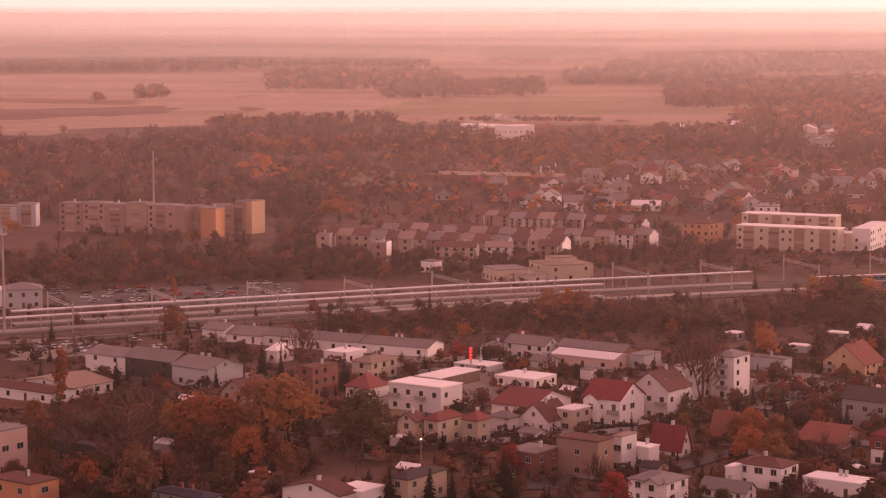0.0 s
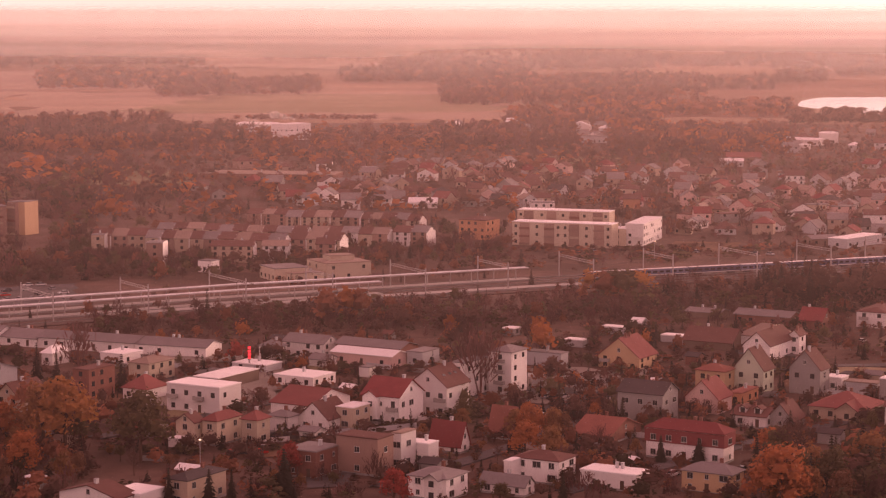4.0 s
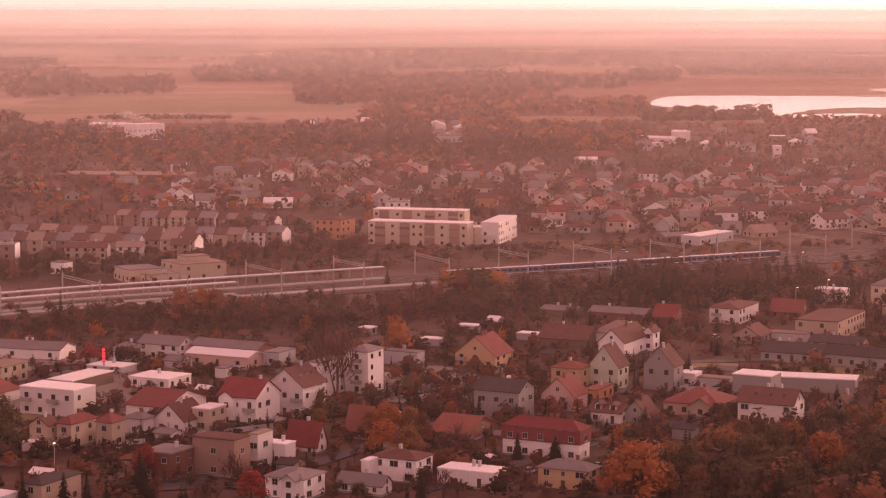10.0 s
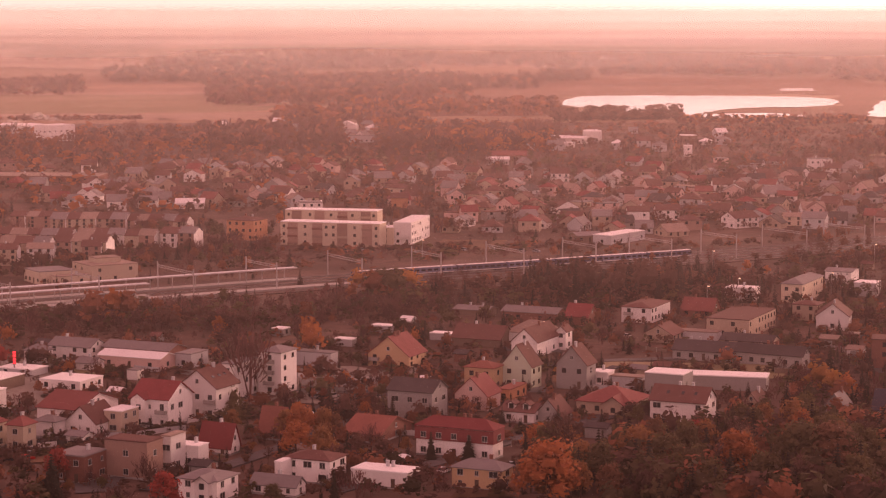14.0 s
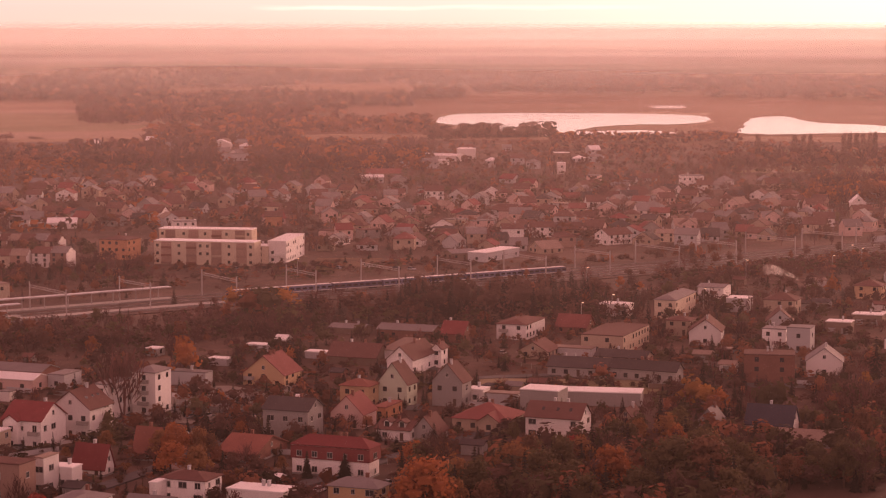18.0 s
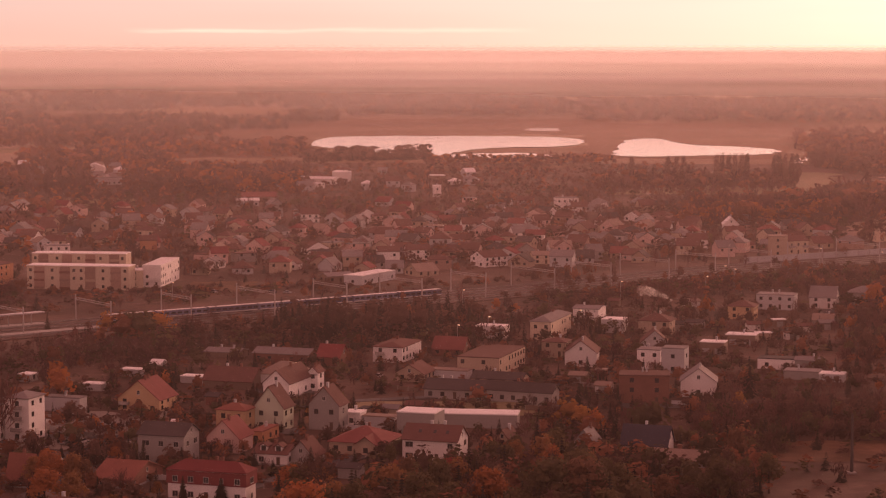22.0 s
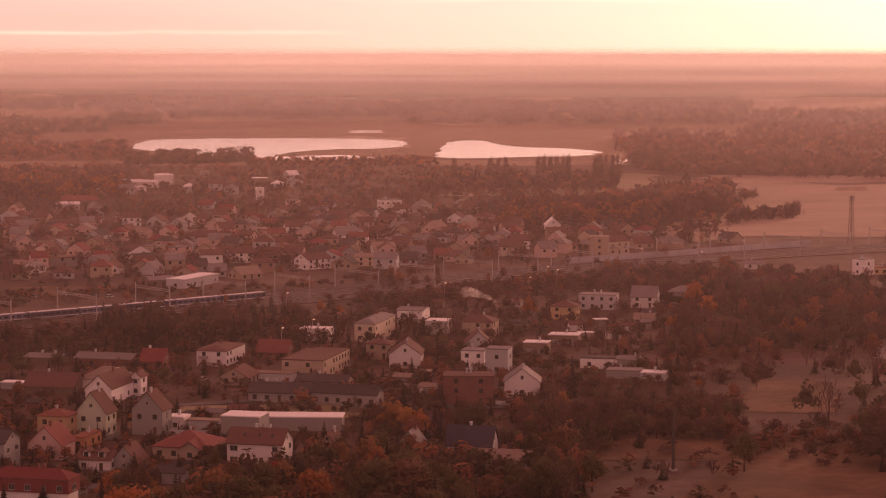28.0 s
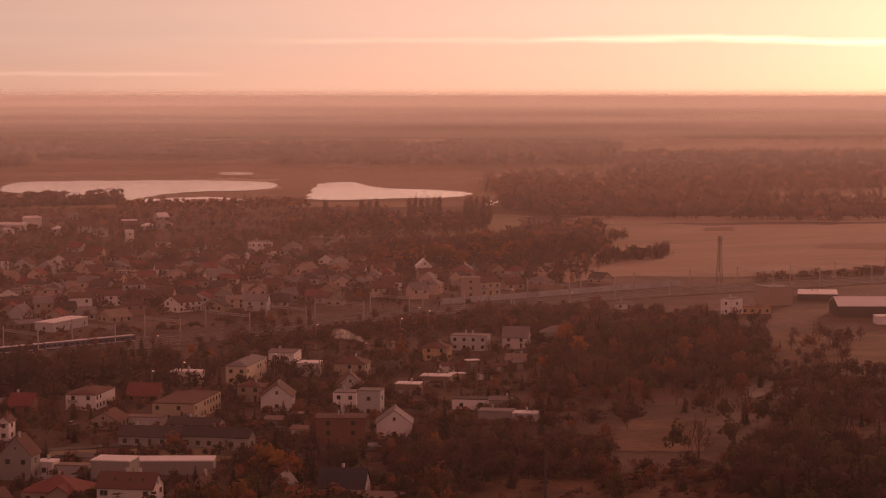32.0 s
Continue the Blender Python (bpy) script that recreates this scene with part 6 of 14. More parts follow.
house(46.2, 684.0, -36.0, 22.3, 9.0, 3.7, "gx", 1.3, "pink", "white", 1, style="fc", name="hall")
house(49.1, 693.7, -36.0, 24.2, 10.0, 4.8, "gx", 1.5, "brick", "grey", 1, style="nc", name="hall")
house(63.2, 682.9, -36.0, 5.7, 10.4, 4.3, "flat", 0.0, "pale", "grey", 1, style="f")
house(71.4, 624.2, -36.0, 4.6, 14.1, 10.4, "flat", 0.0, "white", "grey", 3)
house(82.8, 627.8, -36.0, 7.5, 9.5, 12.6, "hip", 1.5, "white", "grey", 4, style="bc")
house(24.2, 594.4, -36.0, 12.9, 19.6, 5.1, "gx", 3.2, "white", "red", 1, style="c")
house(46.1, 587.1, -36.0, 11.6, 12.6, 7.8, "gx", 3.9, "white", "maroon", 2, style="bx")
house(59.8, 597.8, -36.0, 11.9, 12.4, 8.5, "gy", 4.6, "white", "brown", 2, style="bs")
house(34.8, 578.0, -36.0, 5.3, 8.4, 6.0, "flat", 0.0, "cream", "white", 2)
house(27.1, 577.9, -36.0, 9.3, 11.0, 3.6, "gy", 4.1, "white", "brown", 1, style="b")
house(16.1, 574.5, -36.0, 6.3, 4.8, 4.4, "hip", 1.4, "white", "grey", 1)
house(0.0, 561.1, -36.0, 4.5, 10.7, 6.5, "hip", 1.8, "cream", "red", 2)
house(8.6, 559.3, -36.0, 4.8, 5.8, 6.5, "hip", 2.1, "cream", "red", 2)
house(-8.2, 560.4, -36.0, 5.8, 4.1, 6.0, "gy", 2.0, "cream", "brown", 2)
house(21.5, 519.7, -36.0, 8.6, 10.3, 6.5, "flat", 0.0, "brick", "grey", 2)
house(-27.5, 485.0, -36.0, 16.3, 6.8, 4.2, "gy", 2.2, "white", "brown", 1)
house(-18.8, 486.7, -36.0, 8.1, 8.7, 4.3, "flat", 0.0, "white", "white", 1)
house(-5.9, 493.6, -36.0, 5.9, 14.7, 6.1, "hip", 1.2, "beige", "dark", 2)
house(34.1, 520.6, -36.0, 11.7, 7.2, 9.0, "flat", 0.0, "rose", "brown", 2, style="f")
house(44.0, 525.6, -36.0, 2.5, 7.0, 8.8, "flat", 0.0, "white", "beige", 2)
house(48.9, 529.7, -36.0, 6.1, 4.9, 5.3, "flat", 0.0, "white", "white", 1)
house(57.0, 544.2, -36.0, 8.9, 4.8, 2.4, "gx", 5.2, "white", "maroon", 1)
house(73.1, 559.2, -36.0, 6.9, 4.3, 2.9, "gx", 5.5, "brick", "orange", 1)
house(49.0, 492.8, -36.0, 10.0, 9.7, 5.2, "hip", 1.8, "white", "grey", 2, style="x")
house(75.8, 506.9, -36.0, 11.7, 8.6, 5.8, "hip", 1.5, "white", "brown", 2)
house(67.7, 504.4, -36.0, 1.9, 5.0, 5.6, "flat", 0.0, "white", "white", 2, style="n")
house(65.1, 494.1, -36.0, 11.6, 4.9, 2.5, "gx", 1.9, "white", "grey", 1)
house(91.0, 498.4, -36.0, 14.4, 7.5, 3.9, "flat", 0.0, "white", "white", 1, style="f")
house(126.5, 672.5, -36.0, 14.0, 13.0, 3.8, "gy", 5.6, "yellow", "red", 2, style="b")
house(115.1, 581.9, -36.0, 13.3, 10.1, 8.0, "gx", 2.6, "grey", "dark", 2)
house(117.1, 714.4, -36.0, 7.1, 5.0, 2.2, "flat", 0.0, "pale", "white", 1, style="n", name="greenhouse")
house(135.4, 742.8, -36.0, 8.9, 5.0, 2.2, "flat", 0.0, "pale", "white", 1, style="n", name="greenhouse")
house(151.8, 720.6, -36.0, 8.8, 5.0, 2.2, "flat", 0.0, "pale", "white", 1, style="n", name="greenhouse")
house(145.7, 753.5, -36.0, 3.9, 5.0, 2.4, "gx", 1.2, "pale", "white", 1, style="n", name="greenhouse")
house(101.6, 676.2, -36.0, 12.3, 5.0, 4.2, "flat", 0.0, "pale", "grey", 1, style="n")
house(99.5, 557.6, -36.0, 11.0, 18.9, 2.3, "gx", 3.2, "brick", "orange", 1)
house(-93.9, 484.9, -36.0, 13.6, 8.5, 6.7, "flat", 0.0, "orange", "brown", 2, style="f")
house(-105.4, 518.9, -36.0, 7.4, 9.4, 11.7, "flat", 0.0, "pink", "grey", 2)
house(-89.0, 531.0, -36.0, 12.7, 3.3, 5.7, "flat", 0.0, "dark", "dark", 1, style="f", name="shed")
house(-70.3, 548.5, -36.0, 6.2, 3.3, 2.6, "gx", 0.8, "pale", "white", 1, style="n", name="greenhouse")
house(-57.1, 482.2, -36.0, 15.3, 5.9, 4.0, "hip", 0.8, "grey", "navy", 2)
house(143.0, 622.9, -36.0, 9.2, 7.3, 6.7, "hip", 1.7, "yellow", "orange", 2)
house(154.7, 623.8, -36.0, 9.3, 8.1, 6.9, "gy", 6.0, "green", "brown", 2)
house(147.3, 605.4, -36.0, 3.8, 12.8, 3.4, "flat", 0.0, "orange", "orange", 1)
house(134.5, 593.3, -36.0, 9.7, 9.8, 4.3, "gy", 4.7, "pink", "red", 1, style="b")
house(115.1, 528.1, -36.0, 20.7, 6.5, 7.6, "hip", 2.2, "white", "maroon", 2, style="m")
house(112.5, 491.1, -36.0, 12.5, 6.9, 5.0, "hip", 1.8, "yellow", "grey", 2)
house(142.1, 570.8, -36.0, 9.7, 9.0, 3.2, "gx", 1.8, "white", "brown", 1, style="d")
house(149.9, 568.4, -36.0, 7.2, 8.5, 2.5, "gy", 4.1, "grey", "brown", 1)
house(162.0, 706.9, -36.0, 17.3, 12.0, 2.8, "gx", 3.8, "brown", "brown", 1, style="n")
house(178.8, 704.2, -36.0, 15.5, 11.9, 4.5, "hip", 3.7, "white", "beige", 1)
house(175.0, 686.0, -36.0, 8.8, 21.1, 5.1, "gy", 4.0, "white", "brown", 1)
house(186.0, 692.4, -36.0, 3.4, 6.0, 6.2, "gy", 1.6, "white", "brown", 2)
house(192.9, 759.6, -36.0, 21.0, 10.0, 3.4, "gx", 1.5, "brick", "grey", 1, name="hall")
house(175.6, 778.9, -36.0, 13.2, 9.0, 2.2, "gx", 1.0, "brown", "grey", 1, style="n")
house(170.1, 619.4, -36.0, 9.4, 7.7, 7.5, "gy", 5.2, "grey", "brown", 2)
house(233.1, 754.5, -36.0, 11.0, 21.7, 5.5, "hip", 1.3, "white", "brown", 2, style="b")
house(207.2, 748.2, -36.0, 8.5, 10.0, 3.2, "gx", 3.8, "brick", "maroon", 1)
house(255.3, 759.3, -36.0, 11.7, 10.0, 2.5, "gx", 3.9, "brick", "red", 1)
house(223.7, 703.9, -36.0, 10.3, 12.0, 2.7, "gy", 3.0, "beige", "brown", 1)
house(235.8, 704.8, -36.0, 15.5, 6.0, 2.7, "flat", 0.0, "pale", "beige", 1, style="n")
house(256.4, 718.3, -36.0, 14.9, 33.2, 6.2, "flat", 0.0, "beige", "brown", 2)
house(225.2, 662.1, -34.8, 20.3, 10.0, 3.2, "gx", 2.6, "grey", "dark", 1)
house(241.3, 647.3, -41.3, 22.4, 6.6, 3.9, "gx", 2.3, "grey", "dark", 1)
house(247.6, 685.2, -36.9, 17.4, 9.0, 2.2, "gx", 1.8, "beige", "dark", 1)
house(192.6, 600.6, -36.0, 11.4, 9.5, 6.9, "flat", 0.0, "grey", "white", 1, style="n", name="hall")
house(213.0, 609.4, -25.6, 24.4, 9.0, 4.0, "flat", 0.0, "grey", "white", 1, style="n", name="hall")
house(184.3, 561.9, -36.0, 15.4, 10.0, 6.1, "gx", 3.4, "white", "brown", 2, style="s")
house(170.3, 581.0, -36.0, 16.1, 15.3, 3.4, "hip", 3.6, "beige", "red", 1, style="x")
house(179.2, 622.9, -36.0, 5.3, 6.0, 3.9, "flat", 0.0, "white", "white", 1)
house(186.1, 618.9, -36.0, 9.9, 5.0, 2.9, "flat", 0.0, "pale", "beige", 1, style="n")
house(309.4, 798.2, -36.0, 8.3, 30.8, 7.1, "hip", 1.8, "cream", "grey", 2)
house(289.9, 742.1, -36.0, 8.9, 9.0, 5.7, "hip", 1.3, "beige", "brown", 2)
house(285.8, 799.9, -36.0, 11.6, 8.0, 4.6, "flat", 0.0, "white", "white", 1)
house(337.8, 828.1, -36.0, 10.6, 12.9, 6.7, "gx", 0.8, "white", "grey", 2)
house(337.4, 800.8, -36.0, 8.7, 9.0, 5.2, "flat", 0.0, "pale", "white", 1)
house(291.1, 720.2, -26.0, 11.2, 15.0, 5.0, "gy", 4.2, "white", "brown", 1, style="f")
house(350.7, 789.7, -36.0, 12.4, 11.0, 5.6, "hip", 2.6, "beige", "brown", 2)
house(330.4, 746.3, -22.0, 10.0, 10.0, 3.4, "gy", 4.4, "pale", "brown", 1)
house(310.9, 704.9, -36.0, 8.3, 8.0, 6.6, "flat", 0.0, "white", "grey", 2)
house(314.2, 691.8, -36.0, 8.0, 8.0, 8.6, "flat", 0.0, "pale", "grey", 2, style="f")
house(347.4, 730.9, -36.0, 9.1, 7.0, 4.4, "flat", 0.0, "brown", "white", 1, style="g")
house(368.5, 750.6, -36.0, 11.3, 8.0, 3.9, "flat", 0.0, "brown", "white", 1, style="g")
house(405.3, 825.1, -36.0, 10.9, 10.0, 5.4, "hip", 2.2, "yellow", "brown", 2)
house(434.5, 851.6, -36.0, 16.2, 10.0, 6.4, "flat", 0.0, "pale", "grey", 2)
house(456.6, 850.2, -36.0, 11.1, 12.0, 4.9, "gx", 4.2, "white", "grey", 2)
house(479.7, 857.2, -36.0, 12.4, 11.0, 5.3, "hip", 2.6, "grey", "grey", 1)
house(426.8, 794.9, -36.0, 8.1, 8.0, 2.2, "gx", 2.2, "grey", "beige", 1, style="n")
house(352.5, 689.5, -36.0, 13.0, 8.0, 3.6, "flat", 0.0, "white", "dark", 1, style="f")
house(361.2, 683.1, -36.0, 8.3, 9.0, 3.6, "gx", 0.8, "grey", "grey", 1, style="n")
house(349.3, 664.7, -36.0, 11.9, 8.0, 2.7, "flat", 0.0, "grey", "grey", 1, style="n")
house(356.3, 656.8, -36.0, 8.2, 7.0, 2.5, "flat", 0.0, "pale", "white", 1, style="n")
house(277.7, 634.6, -24.0, 15.6, 11.0, 9.1, "flat", 0.0, "brick", "brown", 3, style="f")
house(300.7, 643.5, -26.0, 11.4, 12.0, 5.0, "gy", 4.2, "white", "grey", 1, style="f")
house(240.2, 546.6, -36.0, 12.7, 9.0, 4.2, "gx", 4.6, "white", "navy", 1, style="w")
house(243.3, 533.1, -36.0, 15.8, 8.0, 2.2, "gx", 2.1, "grey", "beige", 1, style="n")
house(228.3, 560.8, -36.0, 7.1, 8.0, 2.2, "gy", 4.3, "grey", "grey", 1)
house(210.3, 576.7, -36.0, 3.6, 9.0, 2.4, "gy", 2.3, "beige", "brown", 1, style="f")
house(-10.9, 556.7, -36.0, 4.0, 3.8, 2.2, "flat", 0.0, "white", "white", 1, style="n", name="shed")
house(673.8, 966.4, -0.8, 14.6, 14.0, 9.6, "flat", 0.0, "beige", "grey", 2, style="n", name="hall")
house(717.9, 988.3, -35.4, 21.1, 30.0, 3.1, "flat", 0.0, "dark", "white", 1, style="n", name="hall")
house(680.8, 900.4, -26.3, 27.1, 26.0, 5.6, "gx", 3.6, "dark", "white", 1, style="n", name="hall")
house(637.6, 930.9, -26.3, 14.9, 8.0, 3.5, "flat", 0.0, "yellow", "orange", 1)
house(624.5, 932.6, 15.5, 8.7, 7.0, 8.0, "flat", 0.0, "white", "grey", 2, style="f")
house(666.2, 859.0, -26.3, 13.1, 10.0, 3.8, "flat", 0.0, "white", "white", 1, style="n")
house(550.2, 1078.3, -26.3, 10.5, 12.0, 10.6, "flat", 0.0, "beige", "beige", 3, style="f", name="apartment_block")
house(563.2, 1086.3, 5.8, 13.1, 12.0, 7.4, "gx", 2.4, "cream", "brown", 2, style="b")
house(590.0, 981.0, -26.3, 8.8, 8.0, 2.9, "gx", 1.2, "white", "grey", 1)

# ---- the blocks and terraces beyond the railway ----
house(162.7, 1027.7, -26.9, 49.1, 11.0, 11.0, "flat", 0.0, "cream", "white", 3, style="kw", name="apartment_block", group="blocks beyond the railway")
house(172.1, 1085.0, -24.0, 47.3, 11.0, 11.6, "flat", 0.0, "cream", "white", 3, style="kw", name="apartment_block", group="blocks beyond the railway")
house(188.6, 1027.4, -18.0, 7.3, 11.0, 8.2, "flat", 0.0, "cream", "white", 3, style="w", name="apartment_block", group="blocks beyond the railway")
house(203.1, 1040.5, -24.0, 8.8, 40.0, 10.3, "flat", 0.0, "white", "white", 3, style="l", name="apartment_block", group="blocks beyond the railway")
house(126.1, 1064.5, -36.0, 14.9, 14.0, 9.6, "hip", 1.6, "orange", "brown", 3, name="apartment_block", group="blocks beyond the railway")
house(49.3, 914.8, -69.0, 20.0, 20.5, 6.8, "flat", 0.0, "cream", "beige", 2, style="f", name="station_building")
house(26.4, 910.4, -69.0, 16.7, 15.2, 5.1, "flat", 0.0, "cream", "grey", 1, name="station_building")
house(34.6, 899.0, -69.0, 4.8, 14.6, 3.7, "flat", 0.0, "cream", "beige", 1, style="f", name="station_building")
house(-27.6, 968.9, -10.0, 7.4, 10.0, 9.7, "flat", 0.0, "rose", "grey", 3, name="terraced_house", group="terraces beyond the railway")
house(6.0, 976.1, -10.0, 18.8, 9.0, 7.3, "gx", 1.9, "beige", "brown", 3, name="terraced_house", group="terraces beyond the railway")
house(25.1, 979.9, -10.0, 11.4, 9.0, 6.8, "gx", 2.0, "white", "beige", 3, name="terraced_house", group="terraces beyond the railway")
house(47.7, 984.1, -10.0, 8.4, 9.0, 6.9, "gx", 2.3, "rose", "brown", 3, name="terraced_house", group="terraces beyond the railway")
house(-54.1, 1007.5, -10.0, 6.1, 10.0, 9.6, "flat", 0.0, "beige", "grey", 3, name="terraced_house", group="terraces beyond the railway")
house(-4.9, 938.1, -36.0, 6.9, 6.0, 4.9, "flat", 0.0, "white", "grey", 1, name="shed")
house(91.7, 1248.3, -10.0, 11.5, 10.0, 4.5, "gx", 2.1, "white", "grey", 2)
house(114.9, 1238.9, -10.0, 15.9, 12.0, 3.2, "gx", 2.3, "white", "white", 1)
house(179.4, 1213.1, -10.0, 12.3, 10.0, 4.7, "flat", 0.0, "white", "white", 2)
house(230.0, 1223.3, -10.0, 10.8, 10.0, 5.0, "gx", 1.2, "pink", "red", 2)
house(176.5, 1195.7, 0.0, 12.3, 11.0, 6.1, "flat", 0.0, "white", "grey", 2, name="apartment_block", group="blocks beyond the railway")
house(-187.7, 1119.1, -13.4, 12.6, 11.0, 14.4, "flat", 0.0, "rose", "grey", 5, style="kw", name="apartment_block", group="blocks beyond the railway")
house(-175.4, 1116.2, -14.0, 12.0, 11.0, 14.9, "flat", 0.0, "rose", "grey", 5, style="kw", name="apartment_block", group="blocks beyond the railway")
house(-164.0, 1113.3, -15.5, 10.8, 11.0, 14.3, "flat", 0.0, "rose", "grey", 5, style="kw", name="apartment_block", group="blocks beyond the railway")
house(-152.7, 1107.6, -14.7, 11.3, 11.0, 15.4, "flat", 0.0, "rose", "grey", 5, style="kw", name="apartment_block", group="blocks beyond the railway")
house(-139.1, 1103.1, -22.5, 14.9, 11.0, 14.8, "flat", 0.0, "rose", "grey", 5, style="kw", name="apartment_block", group="blocks beyond the railway")
house(-127.8, 1090.3, -26.2, 6.3, 11.0, 15.2, "flat", 0.0, "rose", "grey", 5, style="n", name="apartment_block", group="blocks beyond the railway")
house(-122.5, 1096.0, -21.6, 7.6, 11.0, 14.7, "flat", 0.0, "rose", "grey", 5, style="kw", name="apartment_block", group="blocks beyond the railway")
house(-114.1, 1087.8, -19.4, 8.3, 11.0, 14.6, "flat", 0.0, "orange", "grey", 5, style="n", name="apartment_block", group="blocks beyond the railway")
house(-110.5, 1101.8, 17.9, 9.2, 11.0, 14.8, "flat", 0.0, "rose", "grey", 5, style="kw", name="apartment_block", group="blocks beyond the railway")
house(-99.5, 1106.8, -34.0, 5.1, 11.0, 16.5, "flat", 0.0, "rose", "grey", 5, style="kw", name="apartment_block", group="blocks beyond the railway")
house(-95.2, 1106.9, -32.4, 5.3, 11.0, 16.5, "flat", 0.0, "yellow", "grey", 5, style="n", name="apartment_block", group="blocks beyond the railway")
house(-225.9, 1138.6, 0.0, 10.5, 11.0, 11.1, "flat", 0.0, "pale", "grey", 4, style="kw", name="apartment_block", group="blocks beyond the railway")
house(-216.3, 1144.7, 0.0, 10.0, 11.0, 11.8, "flat", 0.0, "pale", "grey", 4, style="kw", name="apartment_block", group="blocks beyond the railway")
house(-52.2, 1013.3, -16.3, 8.5, 11.0, 9.1, "gx", 2.6, "rose", "brown", 3, style="cw", name="terraced_house", group="terraces beyond the railway")
house(-43.8, 1011.7, -16.3, 8.5, 11.0, 9.0, "gx", 2.6, "rose", "beige", 3, style="cw", name="terraced_house", group="terraces beyond the railway")
house(-35.9, 1008.6, -16.3, 8.5, 11.0, 9.4, "gx", 2.6, "beige", "brown", 3, style="cw", name="terraced_house", group="terraces beyond the railway")
house(-28.4, 1001.7, -16.1, 6.7, 11.0, 8.9, "gx", 2.8, "cream", "grey", 3, style="cw", name="terraced_house", group="terraces beyond the railway")
house(-21.8, 1000.6, -16.1, 6.7, 11.0, 8.8, "gx", 2.8, "rose", "brown", 3, style="cw", name="terraced_house", group="terraces beyond the railway")
house(-15.6, 998.0, -16.1, 6.7, 11.0, 8.8, "gx", 2.8, "beige", "beige", 3, style="cw", name="terraced_house", group="terraces beyond the railway")
house(-8.9, 996.9, -16.1, 6.7, 11.0, 8.8, "gx", 2.8, "beige", "brown", 3, style="cw", name="terraced_house", group="terraces beyond the railway")
house(-2.7, 994.3, -16.1, 6.7, 11.0, 8.8, "gx", 2.8, "rose", "grey", 3, style="cw", name="terraced_house", group="terraces beyond the railway")
house(4.3, 992.2, -17.4, 7.6, 11.0, 8.9, "gx", 2.6, "beige", "brown", 3, style="cw", name="terraced_house", group="terraces beyond the railway")
house(11.8, 990.7, -17.4, 7.6, 11.0, 8.7, "gx", 2.6, "beige", "beige", 3, style="cw", name="terraced_house", group="terraces beyond the railway")
house(18.8, 987.6, -17.4, 7.6, 11.0, 8.6, "gx", 2.6, "beige", "brown", 3, style="cw", name="terraced_house", group="terraces beyond the railway")
house(26.3, 986.1, -17.4, 7.6, 11.0, 8.5, "gx", 2.6, "beige", "grey", 3, style="cw", name="terraced_house", group="terraces beyond the railway")
house(36.7, 994.0, -22.2, 8.1, 11.0, 8.2, "gx", 2.8, "rose", "brown", 3, style="cw", name="terraced_house", group="terraces beyond the railway")
house(44.5, 991.6, -22.2, 8.1, 11.0, 8.6, "gx", 2.8, "cream", "beige", 3, style="cw", name="terraced_house", group="terraces beyond the railway")
house(51.7, 987.8, -22.2, 8.1, 11.0, 8.4, "gx", 2.8, "cream", "brown", 3, style="cw", name="terraced_house", group="terraces beyond the railway")
house(-24.7, 1064.0, -15.4, 7.4, 11.0, 6.8, "gx", 2.3, "rose", "grey", 3, style="cw", name="terraced_house", group="terraces beyond the railway")
house(-17.3, 1062.8, -15.4, 7.4, 11.0, 7.1, "gx", 2.3, "cream", "brown", 3, style="cw", name="terraced_house", group="terraces beyond the railway")
house(-10.4, 1060.0, -15.4, 7.4, 11.0, 7.2, "gx", 2.3, "cream", "beige", 3, style="cw", name="terraced_house", group="terraces beyond the railway")
house(-3.0, 1058.9, -15.4, 7.4, 11.0, 6.7, "gx", 2.3, "cream", "brown", 3, style="cw", name="terraced_house", group="terraces beyond the railway")
house(4.0, 1056.0, -17.2, 7.2, 11.0, 6.1, "gx", 2.5, "beige", "grey", 3, style="cw", name="terraced_house", group="terraces beyond the railway")
house(11.2, 1054.6, -17.2, 7.2, 11.0, 6.5, "gx", 2.5, "beige", "brown", 3, style="cw", name="terraced_house", group="terraces beyond the railway")
house(17.8, 1051.7, -17.2, 7.2, 11.0, 6.2, "gx", 2.5, "cream", "beige", 3, style="cw", name="terraced_house", group="terraces beyond the railway")
house(25.0, 1050.3, -17.2, 7.2, 11.0, 6.2, "gx", 2.5, "cream", "brown", 3, style="cw", name="terraced_house", group="terraces beyond the railway")
house(31.7, 1047.4, -17.2, 7.2, 11.0, 6.1, "gx", 2.5, "rose", "grey", 3, style="cw", name="terraced_house", group="terraces beyond the railway")
house(38.8, 1046.0, -17.2, 7.2, 11.0, 6.3, "gx", 2.5, "white", "brown", 3, style="cw", name="terraced_house", group="terraces beyond the railway")
house(48.6, 1045.4, -19.7, 7.5, 11.0, 6.0, "gx", 2.5, "beige", "beige", 3, style="cw", name="terraced_house", group="terraces beyond the railway")
house(55.9, 1043.6, -19.7, 7.5, 11.0, 6.1, "gx", 2.5, "rose", "brown", 3, style="cw", name="terraced_house", group="terraces beyond the railway")
house(62.7, 1040.3, -19.7, 7.5, 11.0, 6.3, "gx", 2.5, "white", "grey", 3, style="cw", name="terraced_house", group="terraces beyond the railway")
house(70.1, 1038.6, -19.7, 7.5, 11.0, 5.8, "gx", 2.5, "cream", "brown", 3, style="cw", name="terraced_house", group="terraces beyond the railway")
house(76.8, 1035.3, -19.7, 7.5, 11.0, 6.1, "gx", 2.5, "rose", "beige", 3, style="cw", name="terraced_house", group="terraces beyond the railway")
